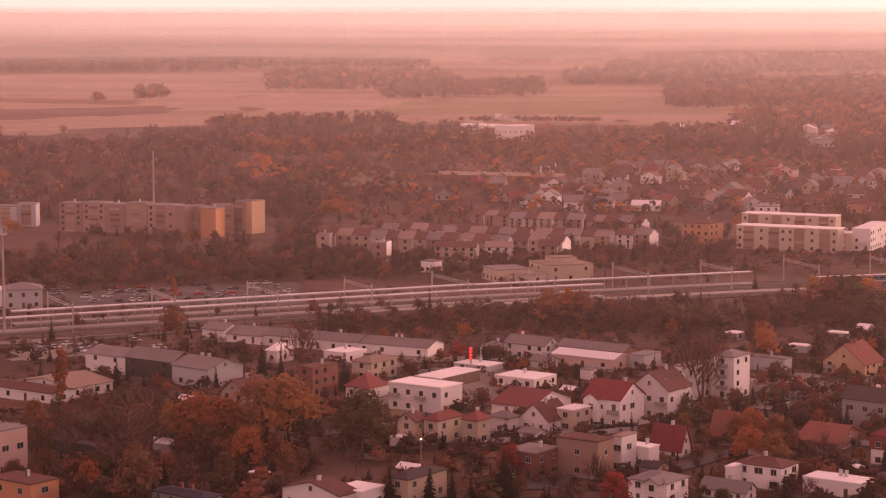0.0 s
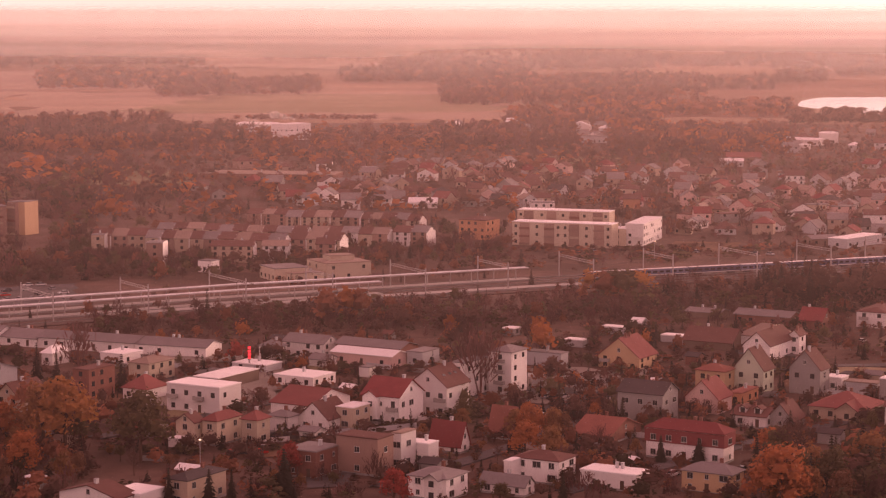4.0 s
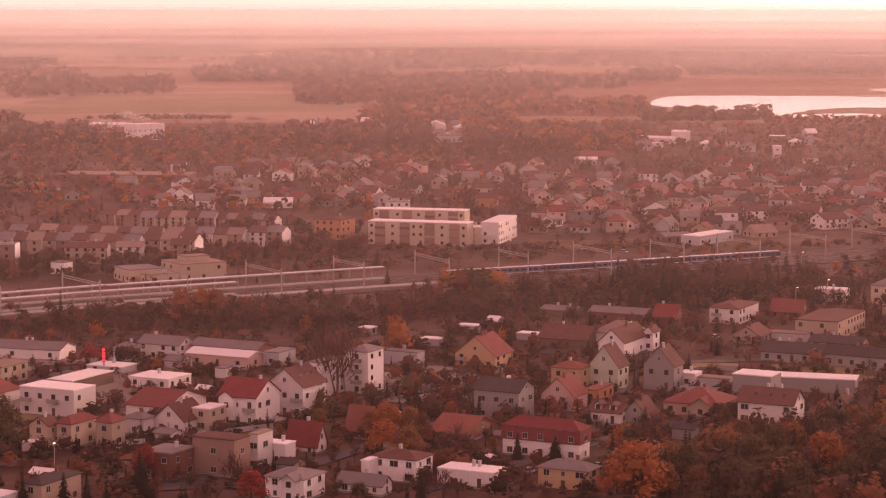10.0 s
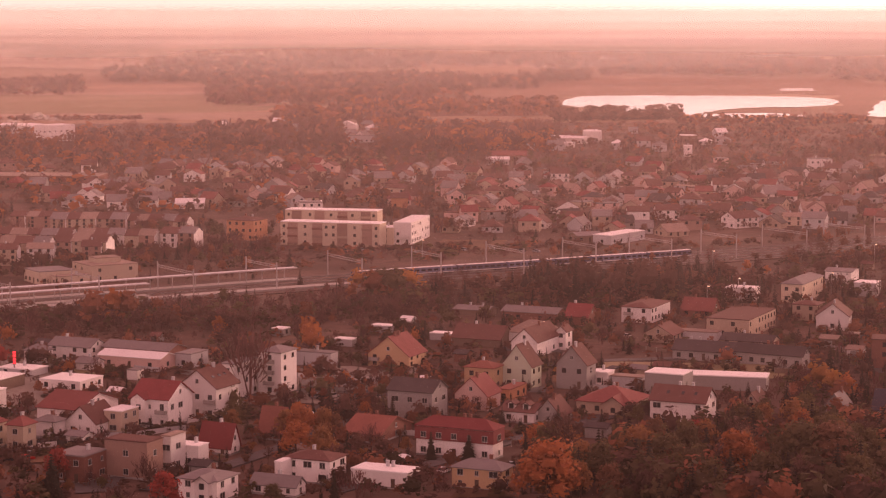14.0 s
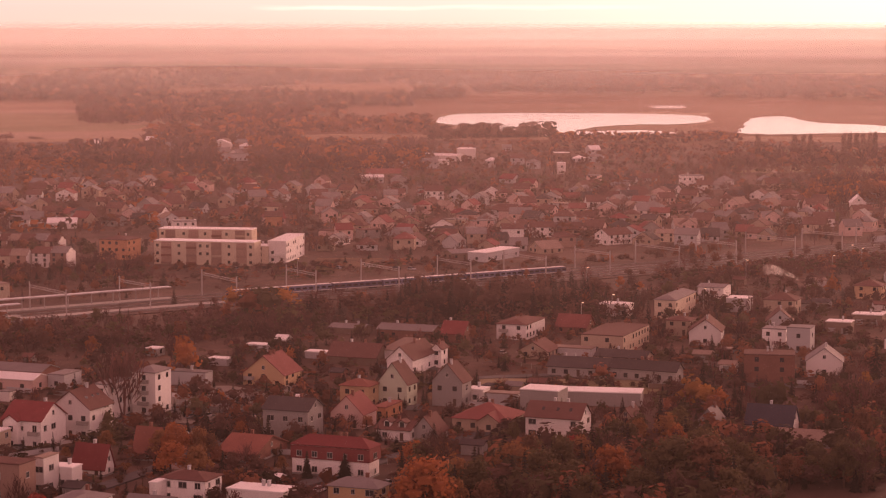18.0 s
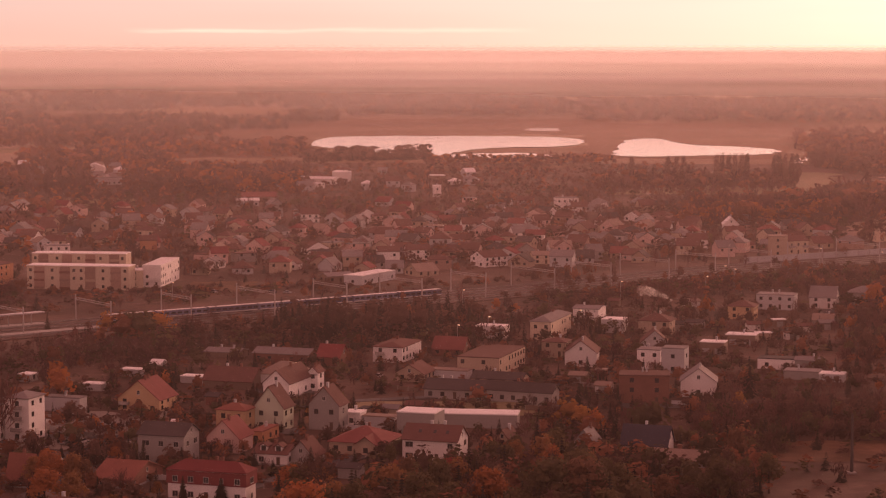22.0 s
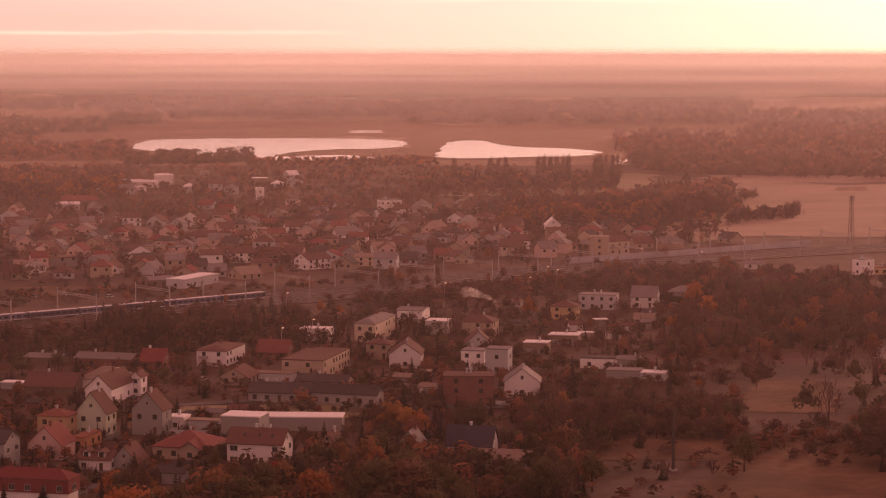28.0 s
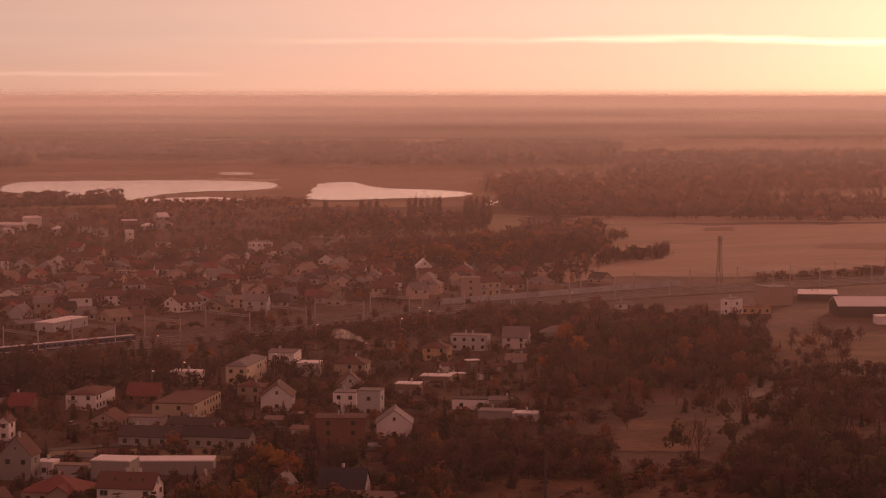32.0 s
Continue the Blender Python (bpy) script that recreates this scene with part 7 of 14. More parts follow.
house(87.7, 1036.9, -26.9, 8.3, 11.0, 6.7, "gx", 2.4, "white", "brown", 3, style="cw", name="terraced_house", group="terraces beyond the railway")
house(95.5, 1033.8, -26.9, 8.3, 11.0, 7.0, "gx", 2.4, "rose", "grey", 3, style="cw", name="terraced_house", group="terraces beyond the railway")
house(19.9, 1148.9, -23.4, 7.7, 11.0, 5.9, "gx", 2.2, "rose", "brown", 3, style="cw", name="terraced_house", group="terraces beyond the railway")
house(27.3, 1146.6, -23.4, 7.7, 11.0, 5.8, "gx", 2.2, "rose", "beige", 3, style="cw", name="terraced_house", group="terraces beyond the railway")
house(34.0, 1142.8, -23.4, 7.7, 11.0, 6.1, "gx", 2.2, "rose", "brown", 3, style="cw", name="terraced_house", group="terraces beyond the railway")
house(39.6, 1136.8, -21.9, 8.0, 11.0, 5.2, "gx", 2.8, "beige", "grey", 3, style="cw", name="terraced_house", group="terraces beyond the railway")
house(47.3, 1134.5, -21.9, 8.0, 11.0, 5.2, "gx", 2.8, "cream", "brown", 3, style="cw", name="terraced_house", group="terraces beyond the railway")
house(54.4, 1130.8, -21.9, 8.0, 11.0, 5.6, "gx", 2.8, "cream", "beige", 3, style="cw", name="terraced_house", group="terraces beyond the railway")
house(62.1, 1128.6, -21.9, 8.0, 11.0, 5.6, "gx", 2.8, "beige", "brown", 3, style="cw", name="terraced_house", group="terraces beyond the railway")
house(69.2, 1124.9, -21.9, 8.0, 11.0, 5.7, "gx", 2.8, "rose", "grey", 3, style="cw", name="terraced_house", group="terraces beyond the railway")
house(75.0, 1124.7, -25.6, 6.8, 11.0, 5.0, "gx", 2.7, "rose", "brown", 3, style="cw", name="terraced_house", group="terraces beyond the railway")
house(81.5, 1122.5, -25.6, 6.8, 11.0, 4.9, "gx", 2.7, "rose", "beige", 3, style="cw", name="terraced_house", group="terraces beyond the railway")
house(87.2, 1118.9, -25.6, 6.8, 11.0, 5.1, "gx", 2.7, "beige", "brown", 3, style="cw", name="terraced_house", group="terraces beyond the railway")
house(93.7, 1116.7, -25.6, 6.8, 11.0, 5.3, "gx", 2.7, "rose", "grey", 3, style="cw", name="terraced_house", group="terraces beyond the railway")
house(99.4, 1113.0, -25.6, 6.8, 11.0, 4.8, "gx", 2.7, "cream", "brown", 3, style="cw", name="terraced_house", group="terraces beyond the railway")

# ---- the station building ----
house(49.3, 916.5, -69.0, 8.0, 11.0, 9.0, "flat", 0.0, "cream", "beige", 2, style="nc", name="station_building")
house(-158.6, 825.3, 13.0, 14.2, 12.0, 7.3, "hip", 2.2, "pale", "grey", 2, name="station_building")
house(-168.4, 823.9, 0.0, 7.6, 12.0, 7.2, "flat", 0.0, "white", "white", 2)

# ---- works and larger buildings further out ----
house(34.8, 1469.2, -16.0, 90.2, 30.0, 3.6, "flat", 0.0, "brick", "beige", 1, style="f", name="hall")
house(62.4, 1915.6, 35.2, 29.5, 18.0, 13.7, "flat", 0.0, "white", "white", 2, style="f", name="hall")
house(37.5, 2042.8, -29.9, 38.8, 18.0, 7.3, "gx", 1.5, "white", "white", 1, style="f", name="hall")
house(512.7, 1819.8, -11.4, 15.4, 14.0, 8.2, "flat", 0.0, "white", "white", 1, style="f", name="hall")
house(484.9, 1791.5, -41.6, 31.7, 14.0, 4.7, "gx", 1.5, "white", "white", 1, style="f", name="hall")
house(588.1, 1787.9, -11.4, 12.9, 14.0, 5.7, "flat", 0.0, "brown", "white", 1, style="f", name="hall")
house(527.5, 1604.2, -11.4, 6.0, 8.0, 8.6, "flat", 0.0, "white", "white", 2)
house(327.3, 1983.6, -11.4, 18.0, 16.0, 7.4, "gy", 3.6, "white", "white", 1, style="f", name="hall")
house(314.9, 1843.2, -11.4, 23.9, 14.0, 5.7, "flat", 0.0, "pale", "grey", 1, name="hall")
house(366.0, 1550.3, -11.4, 16.3, 12.0, 4.1, "gx", 1.5, "pale", "white", 1, name="hall")
house(385.6, 1596.8, -11.4, 25.2, 14.0, 3.8, "gx", 3.0, "brown", "red", 1)
house(357.0, 1342.8, -11.4, 11.7, 12.0, 9.0, "gx", 2.9, "white", "brown", 3, style="b")
house(334.5, 1099.0, -11.4, 11.1, 12.0, 6.9, "gx", 2.2, "white", "brown", 2)
house(357.0, 1119.8, -11.4, 12.6, 12.0, 5.4, "gx", 2.4, "white", "brown", 2)
house(299.5, 1014.1, 43.0, 32.0, 10.0, 4.4, "flat", 0.0, "pale", "white", 1, style="f")
house(284.0, 1018.3, 11.0, 13.6, 9.0, 3.3, "gx", 1.4, "brown", "grey", 1)
house(333.1, 1036.9, 14.6, 12.4, 12.0, 2.5, "gx", 3.4, "beige", "beige", 1)
house(231.0, 1220.1, -11.4, 9.5, 10.0, 5.7, "gx", 2.4, "orange", "brown", 2)
house(573.3, 1450.4, -11.4, 15.7, 12.0, 7.9, "flat", 0.0, "white", "grey", 2)
house(380.8, 1071.4, 22.0, 16.1, 11.0, 5.2, "gx", 2.9, "white", "brown", 2)
house(442.8, 1130.0, -11.4, 12.2, 14.0, 3.3, "gx", 3.6, "white", "beige", 1)
house(413.3, 1075.8, -11.4, 14.0, 10.0, 4.7, "gx", 1.6, "cream", "beige", 2)
house(593.1, 1226.2, -19.2, 9.0, 11.0, 5.6, "gy", 4.1, "white", "white", 1)
house(538.4, 1159.3, -19.2, 14.7, 9.0, 4.6, "gx", 1.4, "pale", "grey", 1)
house(729.5, 1340.7, -19.2, 12.3, 14.0, 4.6, "hip", 2.0, "pale", "beige", 1)

# ---- garden sheds and garages ----
house(-39.8, 555.9, -33.2, 4.5, 3.6, 2.6, "gx", 0.9, "brown", "beige", 1, style="n", name="shed", group="garden sheds")
house(99.0, 741.3, -38.7, 4.7, 5.4, 2.5, "flat", 0.9, "grey", "white", 1, style="g", name="shed", group="garden sheds")
house(56.4, 732.9, -34.4, 3.3, 3.6, 2.5, "gx", 0.9, "grey", "brown", 1, style="n", name="shed", group="garden sheds")
house(-43.4, 510.6, -36.0, 4.2, 3.5, 2.6, "flat", 0.9, "grey", "white", 1, style="n", name="shed", group="garden sheds")
house(36.5, 625.9, -38.9, 3.7, 3.5, 2.7, "gx", 0.9, "brick", "white", 1, style="g", name="shed", group="garden sheds")
house(126.4, 626.0, -37.3, 2.8, 3.5, 2.8, "gx", 0.9, "grey", "white", 1, style="n", name="shed", group="garden sheds")
house(30.3, 543.6, -36.6, 3.2, 3.5, 2.7, "flat", 0.9, "brown", "dark", 1, style="g", name="shed", group="garden sheds")
house(-6.7, 575.8, -35.9, 3.6, 3.5, 2.5, "gx", 0.9, "beige", "brown", 1, style="n", name="shed", group="garden sheds")
house(50.3, 516.9, -34.6, 4.6, 5.9, 3.0, "gx", 0.9, "grey", "dark", 1, style="g", name="shed", group="garden sheds")
house(23.1, 561.5, -38.0, 5.2, 4.6, 2.7, "gx", 0.9, "white", "grey", 1, style="g", name="shed", group="garden sheds")
house(-7.4, 516.1, -33.6, 5.7, 4.1, 2.7, "gx", 0.9, "brick", "white", 1, style="n", name="shed", group="garden sheds")
house(97.5, 516.0, -36.7, 3.4, 4.3, 2.6, "gx", 0.9, "brick", "white", 1, style="g", name="shed", group="garden sheds")
house(-46.2, 576.9, -34.8, 3.3, 3.5, 2.6, "gx", 0.9, "grey", "dark", 1, style="g", name="shed", group="garden sheds")
house(44.1, 660.7, -34.7, 3.6, 3.8, 2.9, "flat", 0.9, "white", "grey", 1, style="n", name="shed", group="garden sheds")
house(-71.6, 610.0, -35.7, 3.6, 3.5, 2.8, "gx", 0.9, "beige", "white", 1, style="g", name="shed", group="garden sheds")
house(19.5, 723.9, -36.6, 4.9, 4.1, 2.8, "gx", 0.9, "brick", "dark", 1, style="n", name="shed", group="garden sheds")
house(76.8, 533.1, -33.4, 4.1, 3.7, 2.7, "gx", 0.9, "beige", "beige", 1, style="g", name="shed", group="garden sheds")
house(-17.0, 570.3, -33.1, 4.6, 4.3, 2.8, "flat", 0.9, "beige", "grey", 1, style="g", name="shed", group="garden sheds")
house(56.2, 617.9, -33.8, 4.4, 5.5, 2.8, "gx", 0.9, "brick", "beige", 1, style="n", name="shed", group="garden sheds")
house(148.1, 673.9, -36.1, 4.0, 5.1, 2.7, "gx", 0.9, "brick", "dark", 1, style="n", name="shed", group="garden sheds")
house(186.2, 635.4, -37.1, 3.0, 5.3, 2.7, "flat", 0.9, "brown", "dark", 1, style="n", name="shed", group="garden sheds")
house(167.7, 664.1, -37.7, 2.5, 4.3, 2.5, "gx", 0.9, "white", "grey", 1, style="n", name="shed", group="garden sheds")
house(179.2, 659.6, -38.7, 3.4, 5.2, 2.8, "gx", 0.9, "beige", "grey", 1, style="n", name="shed", group="garden sheds")
house(284.6, 687.0, -35.3, 3.8, 4.4, 2.9, "flat", 0.9, "brick", "beige", 1, style="n", name="shed", group="garden sheds")
house(155.5, 544.2, -35.8, 6.0, 4.0, 2.9, "gx", 0.9, "grey", "dark", 1, style="n", name="shed", group="garden sheds")
house(203.1, 638.7, -37.2, 5.0, 4.6, 2.5, "gx", 0.9, "brown", "brown", 1, style="n", name="shed", group="garden sheds")
house(194.3, 634.6, -37.6, 4.8, 3.9, 2.5, "gx", 0.9, "beige", "grey", 1, style="n", name="shed", group="garden sheds")
house(121.8, 560.7, -38.2, 3.8, 4.7, 2.5, "gx", 0.9, "beige", "white", 1, style="g", name="shed", group="garden sheds")
house(420.4, 781.5, -11.3, 5.8, 5.7, 2.8, "gx", 0.9, "brown", "grey", 1, style="g", name="shed", group="garden sheds")
house(406.5, 795.0, -11.8, 5.5, 4.2, 2.9, "flat", 0.9, "brown", "white", 1, style="g", name="shed", group="garden sheds")
house(390.8, 786.5, -11.9, 5.2, 4.2, 2.7, "gx", 0.9, "white", "brown", 1, style="n", name="shed", group="garden sheds")
house(393.3, 758.2, -8.3, 5.3, 4.0, 2.5, "flat", 0.9, "white", "brown", 1, style="g", name="shed", group="garden sheds")
house(273.2, 678.7, -38.2, 5.6, 4.6, 2.9, "gx", 0.9, "brown", "beige", 1, style="g", name="shed", group="garden sheds")
house(438.4, 813.2, -9.2, 4.9, 4.6, 2.7, "gx", 0.9, "grey", "dark", 1, style="n", name="shed", group="garden sheds")
house(362.1, 796.1, -33.6, 6.3, 4.0, 2.9, "gx", 0.9, "grey", "dark", 1, style="n", name="shed", group="garden sheds")
house(408.1, 776.6, -9.1, 6.2, 4.0, 2.5, "gx", 0.9, "white", "brown", 1, style="n", name="shed", group="garden sheds")
house(383.0, 761.9, -12.8, 5.9, 3.9, 2.5, "flat", 0.9, "beige", "white", 1, style="n", name="shed", group="garden sheds")
house(272.8, 655.5, -38.1, 5.0, 5.0, 2.8, "gx", 0.9, "white", "beige", 1, style="g", name="shed", group="garden sheds")
house(401.9, 869.8, -1.3, 7.4, 4.6, 2.6, "gx", 0.9, "white", "beige", 1, style="n", name="shed", group="garden sheds")
house(371.8, 799.2, -38.2, 6.6, 5.4, 2.8, "gx", 0.9, "grey", "dark", 1, style="g", name="shed", group="garden sheds")
house(371.8, 882.3, -35.0, 4.6, 5.9, 2.6, "gx", 0.9, "brown", "brown", 1, style="n", name="shed", group="garden sheds")

# ---- the far estates beyond the railway ----
def rail_y(x):
    """Where the middle of the railway lies at x."""
    for (x0, y0), (x1, y1) in zip(RAIL_LINE, RAIL_LINE[1:]):
        if x0 <= x <= x1:
            return y0 + (y1 - y0) * (x - x0) / (x1 - x0)
    return RAIL_LINE[-1][1]


for step in range(-280, 1000, 18):
    PLOTS.append((step, rail_y(step), 25.0))

far_house(266, 1135, 7, 11.4, 8.8, 4.6, "flat", 0.0, "grey", "maroon")
far_house(316, 1262, 46, 12.0, 9.2, 5.4, "gx", 3.0, "cream", "dark")
far_house(443, 1081, -2, 8.1, 8.1, 5.4, "gx", 3.4, "grey", "grey")
far_house(296, 1390, -32, 10.0, 9.5, 3.2, "hip", 3.3, "pale", "brown")
far_house(508, 1255, 38, 12.1, 10.8, 2.9, "gx", 3.8, "beige", "brown")
far_house(398, 1092, -35, 12.4, 9.5, 4.6, "gy", 2.8, "pale", "maroon")
far_house(479, 1233, 4, 11.3, 9.2, 3.2, "hip", 3.6, "pink", "brown")
far_house(371, 1243, 3, 11.5, 9.6, 4.6, "hip", 3.4, "pale", "brown")
far_house(305, 1127, 10, 10.8, 9.7, 3.2, "gx", 2.7, "white", "maroon")
far_house(275, 1109, 6, 10.5, 9.2, 3.6, "hip", 3.7, "white", "beige")
far_house(416, 1114, -0, 12.0, 10.2, 3.2, "gy", 3.7, "pale", "maroon")
far_house(347, 1228, -31, 12.2, 9.2, 3.6, "hip", 2.4, "pink", "beige")
far_house(376, 1128, -18, 10.9, 9.7, 3.2, "gx", 3.2, "beige", "brown")
far_house(448, 1161, -41, 8.4, 8.1, 2.9, "gy", 2.8, "white", "brown")
far_house(374, 1402, 5, 9.1, 10.9, 3.6, "gy", 3.4, "pale", "beige")
far_house(309, 1343, -28, 9.5, 10.4, 3.6, "gx", 3.7, "cream", "dark")
far_house(322, 1082, 3, 9.0, 9.2, 2.9, "gx", 3.4, "grey", "dark")
far_house(396, 1164, 41, 10.0, 9.6, 2.9, "hip", 3.2, "pink", "grey")
far_house(489, 1438, -54, 9.3, 10.9, 2.9, "gy", 3.6, "beige", "brown")
far_house(461, 1264, 5, 9.1, 8.0, 2.9, "gy", 3.0, "white", "beige")
far_house(358, 1442, 6, 10.6, 10.7, 5.4, "gy", 2.5, "grey", "brown")
far_house(459, 1469, -37, 10.8, 9.2, 3.6, "gx", 2.7, "pink", "maroon")
far_house(468, 1117, 2, 9.5, 8.6, 2.9, "hip", 2.9, "pale", "maroon")
far_house(556, 1331, 2, 11.3, 8.3, 3.2, "gx", 2.7, "pink", "dark")
far_house(422, 1348, -37, 9.5, 8.3, 3.2, "flat", 0.0, "white", "brown")
far_house(315, 1466, -47, 11.9, 10.4, 3.2, "hip", 3.3, "grey", "brown")
far_house(444, 1359, 2, 8.4, 8.8, 3.6, "gx", 3.7, "white", "maroon")
far_house(293, 1354, -12, 10.8, 8.0, 4.6, "gx", 3.6, "white", "grey")
far_house(279, 1087, -34, 9.9, 8.3, 3.2, "gy", 3.4, "white", "beige")
far_house(510, 1271, 38, 12.4, 10.7, 3.6, "gy", 3.1, "white", "grey")
far_house(498, 1447, 1, 8.0, 10.9, 3.6, "hip", 2.9, "grey", "brown")
far_house(419, 1255, 42, 9.1, 10.4, 5.4, "flat", 0.0, "pink", "brown")
far_house(340, 1388, -14, 8.9, 9.1, 3.6, "gx", 3.0, "pink", "grey")
far_house(384, 1330, -36, 9.5, 9.0, 5.4, "gy", 2.9, "white", "grey")
far_house(289, 1144, -49, 9.8, 8.8, 2.9, "gx", 3.3, "beige", "maroon")
far_house(462, 1231, -56, 11.9, 8.5, 5.4, "hip", 3.1, "white", "grey")
far_house(396, 1064, -40, 11.7, 9.0, 2.9, "gy", 3.7, "white", "dark")
far_house(302, 1109, -30, 11.6, 10.7, 3.2, "gx", 3.0, "white", "brown")
far_house(419, 1169, 5, 9.1, 8.2, 4.6, "hip", 2.8, "pale", "maroon")
far_house(527, 1369, -56, 10.2, 10.4, 4.6, "gx", 3.4, "white", "dark")
far_house(318, 1367, 12, 11.7, 9.2, 4.6, "gx", 2.5, "pale", "brown")
far_house(326, 1337, -29, 12.0, 10.8, 3.2, "gy", 3.1, "pale", "grey")
far_house(465, 1300, -55, 10.8, 10.2, 3.6, "gy", 3.7, "pink", "grey")
far_house(357, 1136, -37, 8.9, 8.9, 3.6, "hip", 3.4, "pale", "dark")
far_house(322, 1436, -33, 10.7, 9.5, 4.6, "gx", 2.8, "cream", "dark")
far_house(406, 1130, 5, 10.2, 9.2, 3.6, "hip", 3.6, "white", "dark")
far_house(453, 1335, 1, 12.1, 10.9, 3.2, "gx", 3.6, "cream", "maroon")
far_house(326, 1139, -36, 9.9, 8.5, 3.6, "flat", 0.0, "pale", "grey")
far_house(283, 1223, -33, 9.8, 8.4, 3.6, "gy", 2.9, "white", "grey")
far_house(385, 1211, -38, 8.1, 10.9, 3.2, "gy", 2.6, "white", "dark")
far_house(335, 1117, 3, 11.8, 8.5, 3.6, "flat", 0.0, "white", "maroon")
far_house(281, 1122, 11, 8.9, 10.4, 2.9, "gx", 3.4, "beige", "grey")
far_house(296, 1261, -13, 10.6, 8.9, 5.4, "hip", 3.1, "white", "brown")
far_house(379, 1266, -52, 9.4, 9.2, 5.4, "flat", 0.0, "grey", "beige")
far_house(372, 1494, 6, 9.2, 9.8, 5.4, "gy", 3.2, "grey", "grey")
far_house(445, 1253, 40, 11.0, 8.6, 5.4, "gx", 2.9, "grey", "beige")
far_house(333, 1204, 45, 12.4, 10.1, 2.9, "flat", 0.0, "cream", "grey")
far_house(540, 1306, -22, 8.1, 10.2, 3.2, "hip", 2.8, "white", "maroon")
far_house(258, 1162, -33, 8.0, 10.7, 4.6, "gy", 3.0, "beige", "beige")
far_house(378, 1438, -50, 10.7, 8.2, 2.9, "flat", 0.0, "white", "dark")
far_house(493, 1381, -40, 8.4, 9.9, 3.6, "gy", 3.1, "cream", "brown")
far_house(381, 1451, 10, 11.7, 9.6, 3.6, "flat", 0.0, "white", "grey")
far_house(313, 1166, 5, 12.5, 9.7, 3.6, "gy", 3.2, "white", "beige")
far_house(412, 1099, -21, 9.5, 8.7, 5.4, "gy", 3.3, "grey", "brown")
far_house(435, 1073, -22, 9.1, 8.8, 2.9, "gx", 3.8, "pale", "dark")
far_house(458, 1139, -42, 10.7, 8.8, 5.4, "gx", 3.5, "pale", "brown")
far_house(351, 1293, -50, 8.5, 8.6, 3.6, "gx", 2.7, "pink", "beige")
far_house(249, 1152, 48, 8.1, 10.3, 2.9, "flat", 0.0, "pale", "brown")
far_house(464, 1381, -19, 9.0, 8.7, 4.6, "hip", 2.6, "cream", "grey")
far_house(364, 1095, -33, 12.5, 8.1, 2.9, "flat", 0.0, "grey", "maroon")
far_house(508, 1383, 5, 12.1, 8.0, 3.2, "gx", 2.9, "white", "brown")
far_house(574, 1435, -22, 8.3, 10.5, 2.9, "gy", 2.6, "white", "grey")
far_house(463, 1064, -39, 8.3, 8.3, 3.2, "gy", 3.2, "white", "dark")
far_house(520, 1239, -58, 9.7, 10.8, 5.4, "gy", 3.6, "pink", "beige")
far_house(465, 1079, -43, 9.9, 10.7, 3.2, "gx", 2.7, "white", "brown")
far_house(399, 1281, 3, 9.6, 9.5, 5.4, "gx", 3.5, "pink", "maroon")
far_house(500, 1326, 39, 11.9, 9.3, 4.6, "flat", 0.0, "cream", "beige")
far_house(419, 1280, -33, 10.3, 10.4, 4.6, "flat", 0.0, "pale", "beige")
far_house(503, 1192, -38, 11.5, 9.4, 3.6, "hip", 3.4, "pale", "dark")
far_house(407, 1194, -19, 12.0, 10.4, 3.6, "gx", 2.7, "white", "brown")
far_house(563, 1507, -20, 10.7, 10.0, 2.9, "gx", 2.8, "cream", "brown")
far_house(395, 1362, -51, 8.8, 10.0, 2.9, "gx", 2.4, "white", "brown")
far_house(372, 1149, 7, 8.7, 8.6, 2.9, "hip", 2.5, "cream", "grey")
far_house(660, 1507, -39, 12.2, 9.9, 2.9, "gy", 3.1, "beige", "beige")
far_house(450, 1216, -0, 8.2, 8.8, 4.6, "gx", 3.7, "white", "grey")
far_house(338, 1172, 9, 12.3, 9.6, 4.6, "flat", 0.0, "pink", "grey")
far_house(508, 1165, -4, 9.1, 8.4, 3.2, "gx", 3.3, "white", "grey")
far_house(419, 1308, -33, 9.1, 9.8, 5.4, "hip", 3.4, "beige", "dark")
far_house(541, 1487, -40, 8.5, 8.1, 3.2, "gx", 2.4, "pale", "beige")
far_house(404, 1214, 2, 9.0, 10.7, 3.2, "hip", 3.1, "white", "beige")
far_house(518, 1203, -58, 12.1, 10.0, 4.6, "hip", 3.1, "white", "dark")
far_house(574, 1331, -43, 11.9, 9.2, 2.9, "gy", 3.6, "white", "maroon")
far_house(509, 1416, -35, 10.6, 8.2, 3.6, "gx", 2.8, "white", "grey")
far_house(566, 1407, -22, 10.6, 9.2, 4.6, "gx", 2.9, "white", "brown")
far_house(461, 1520, -52, 11.8, 9.9, 3.2, "gx", 3.3, "pale", "maroon")
far_house(351, 1203, -31, 9.3, 10.9, 3.2, "hip", 3.1, "pale", "grey")
far_house(485, 1114, -44, 12.2, 10.5, 3.6, "hip", 2.6, "beige", "dark")
far_house(602, 1460, -57, 9.6, 11.0, 3.2, "hip", 3.5, "white", "grey")
far_house(564, 1287, -44, 11.2, 10.7, 3.6, "flat", 0.0, "beige", "brown")
far_house(556, 1272, -44, 9.5, 8.7, 5.4, "gy", 3.7, "pale", "grey")
far_house(524, 1517, -34, 9.2, 8.8, 4.6, "flat", 0.0, "pink", "grey")
far_house(474, 1182, -2, 11.4, 10.6, 3.2, "gy", 3.5, "grey", "grey")
far_house(512, 1435, -40, 8.4, 9.2, 3.2, "hip", 3.6, "white", "beige")
far_house(372, 1179, -53, 10.6, 8.6, 5.4, "gx", 3.3, "grey", "beige")
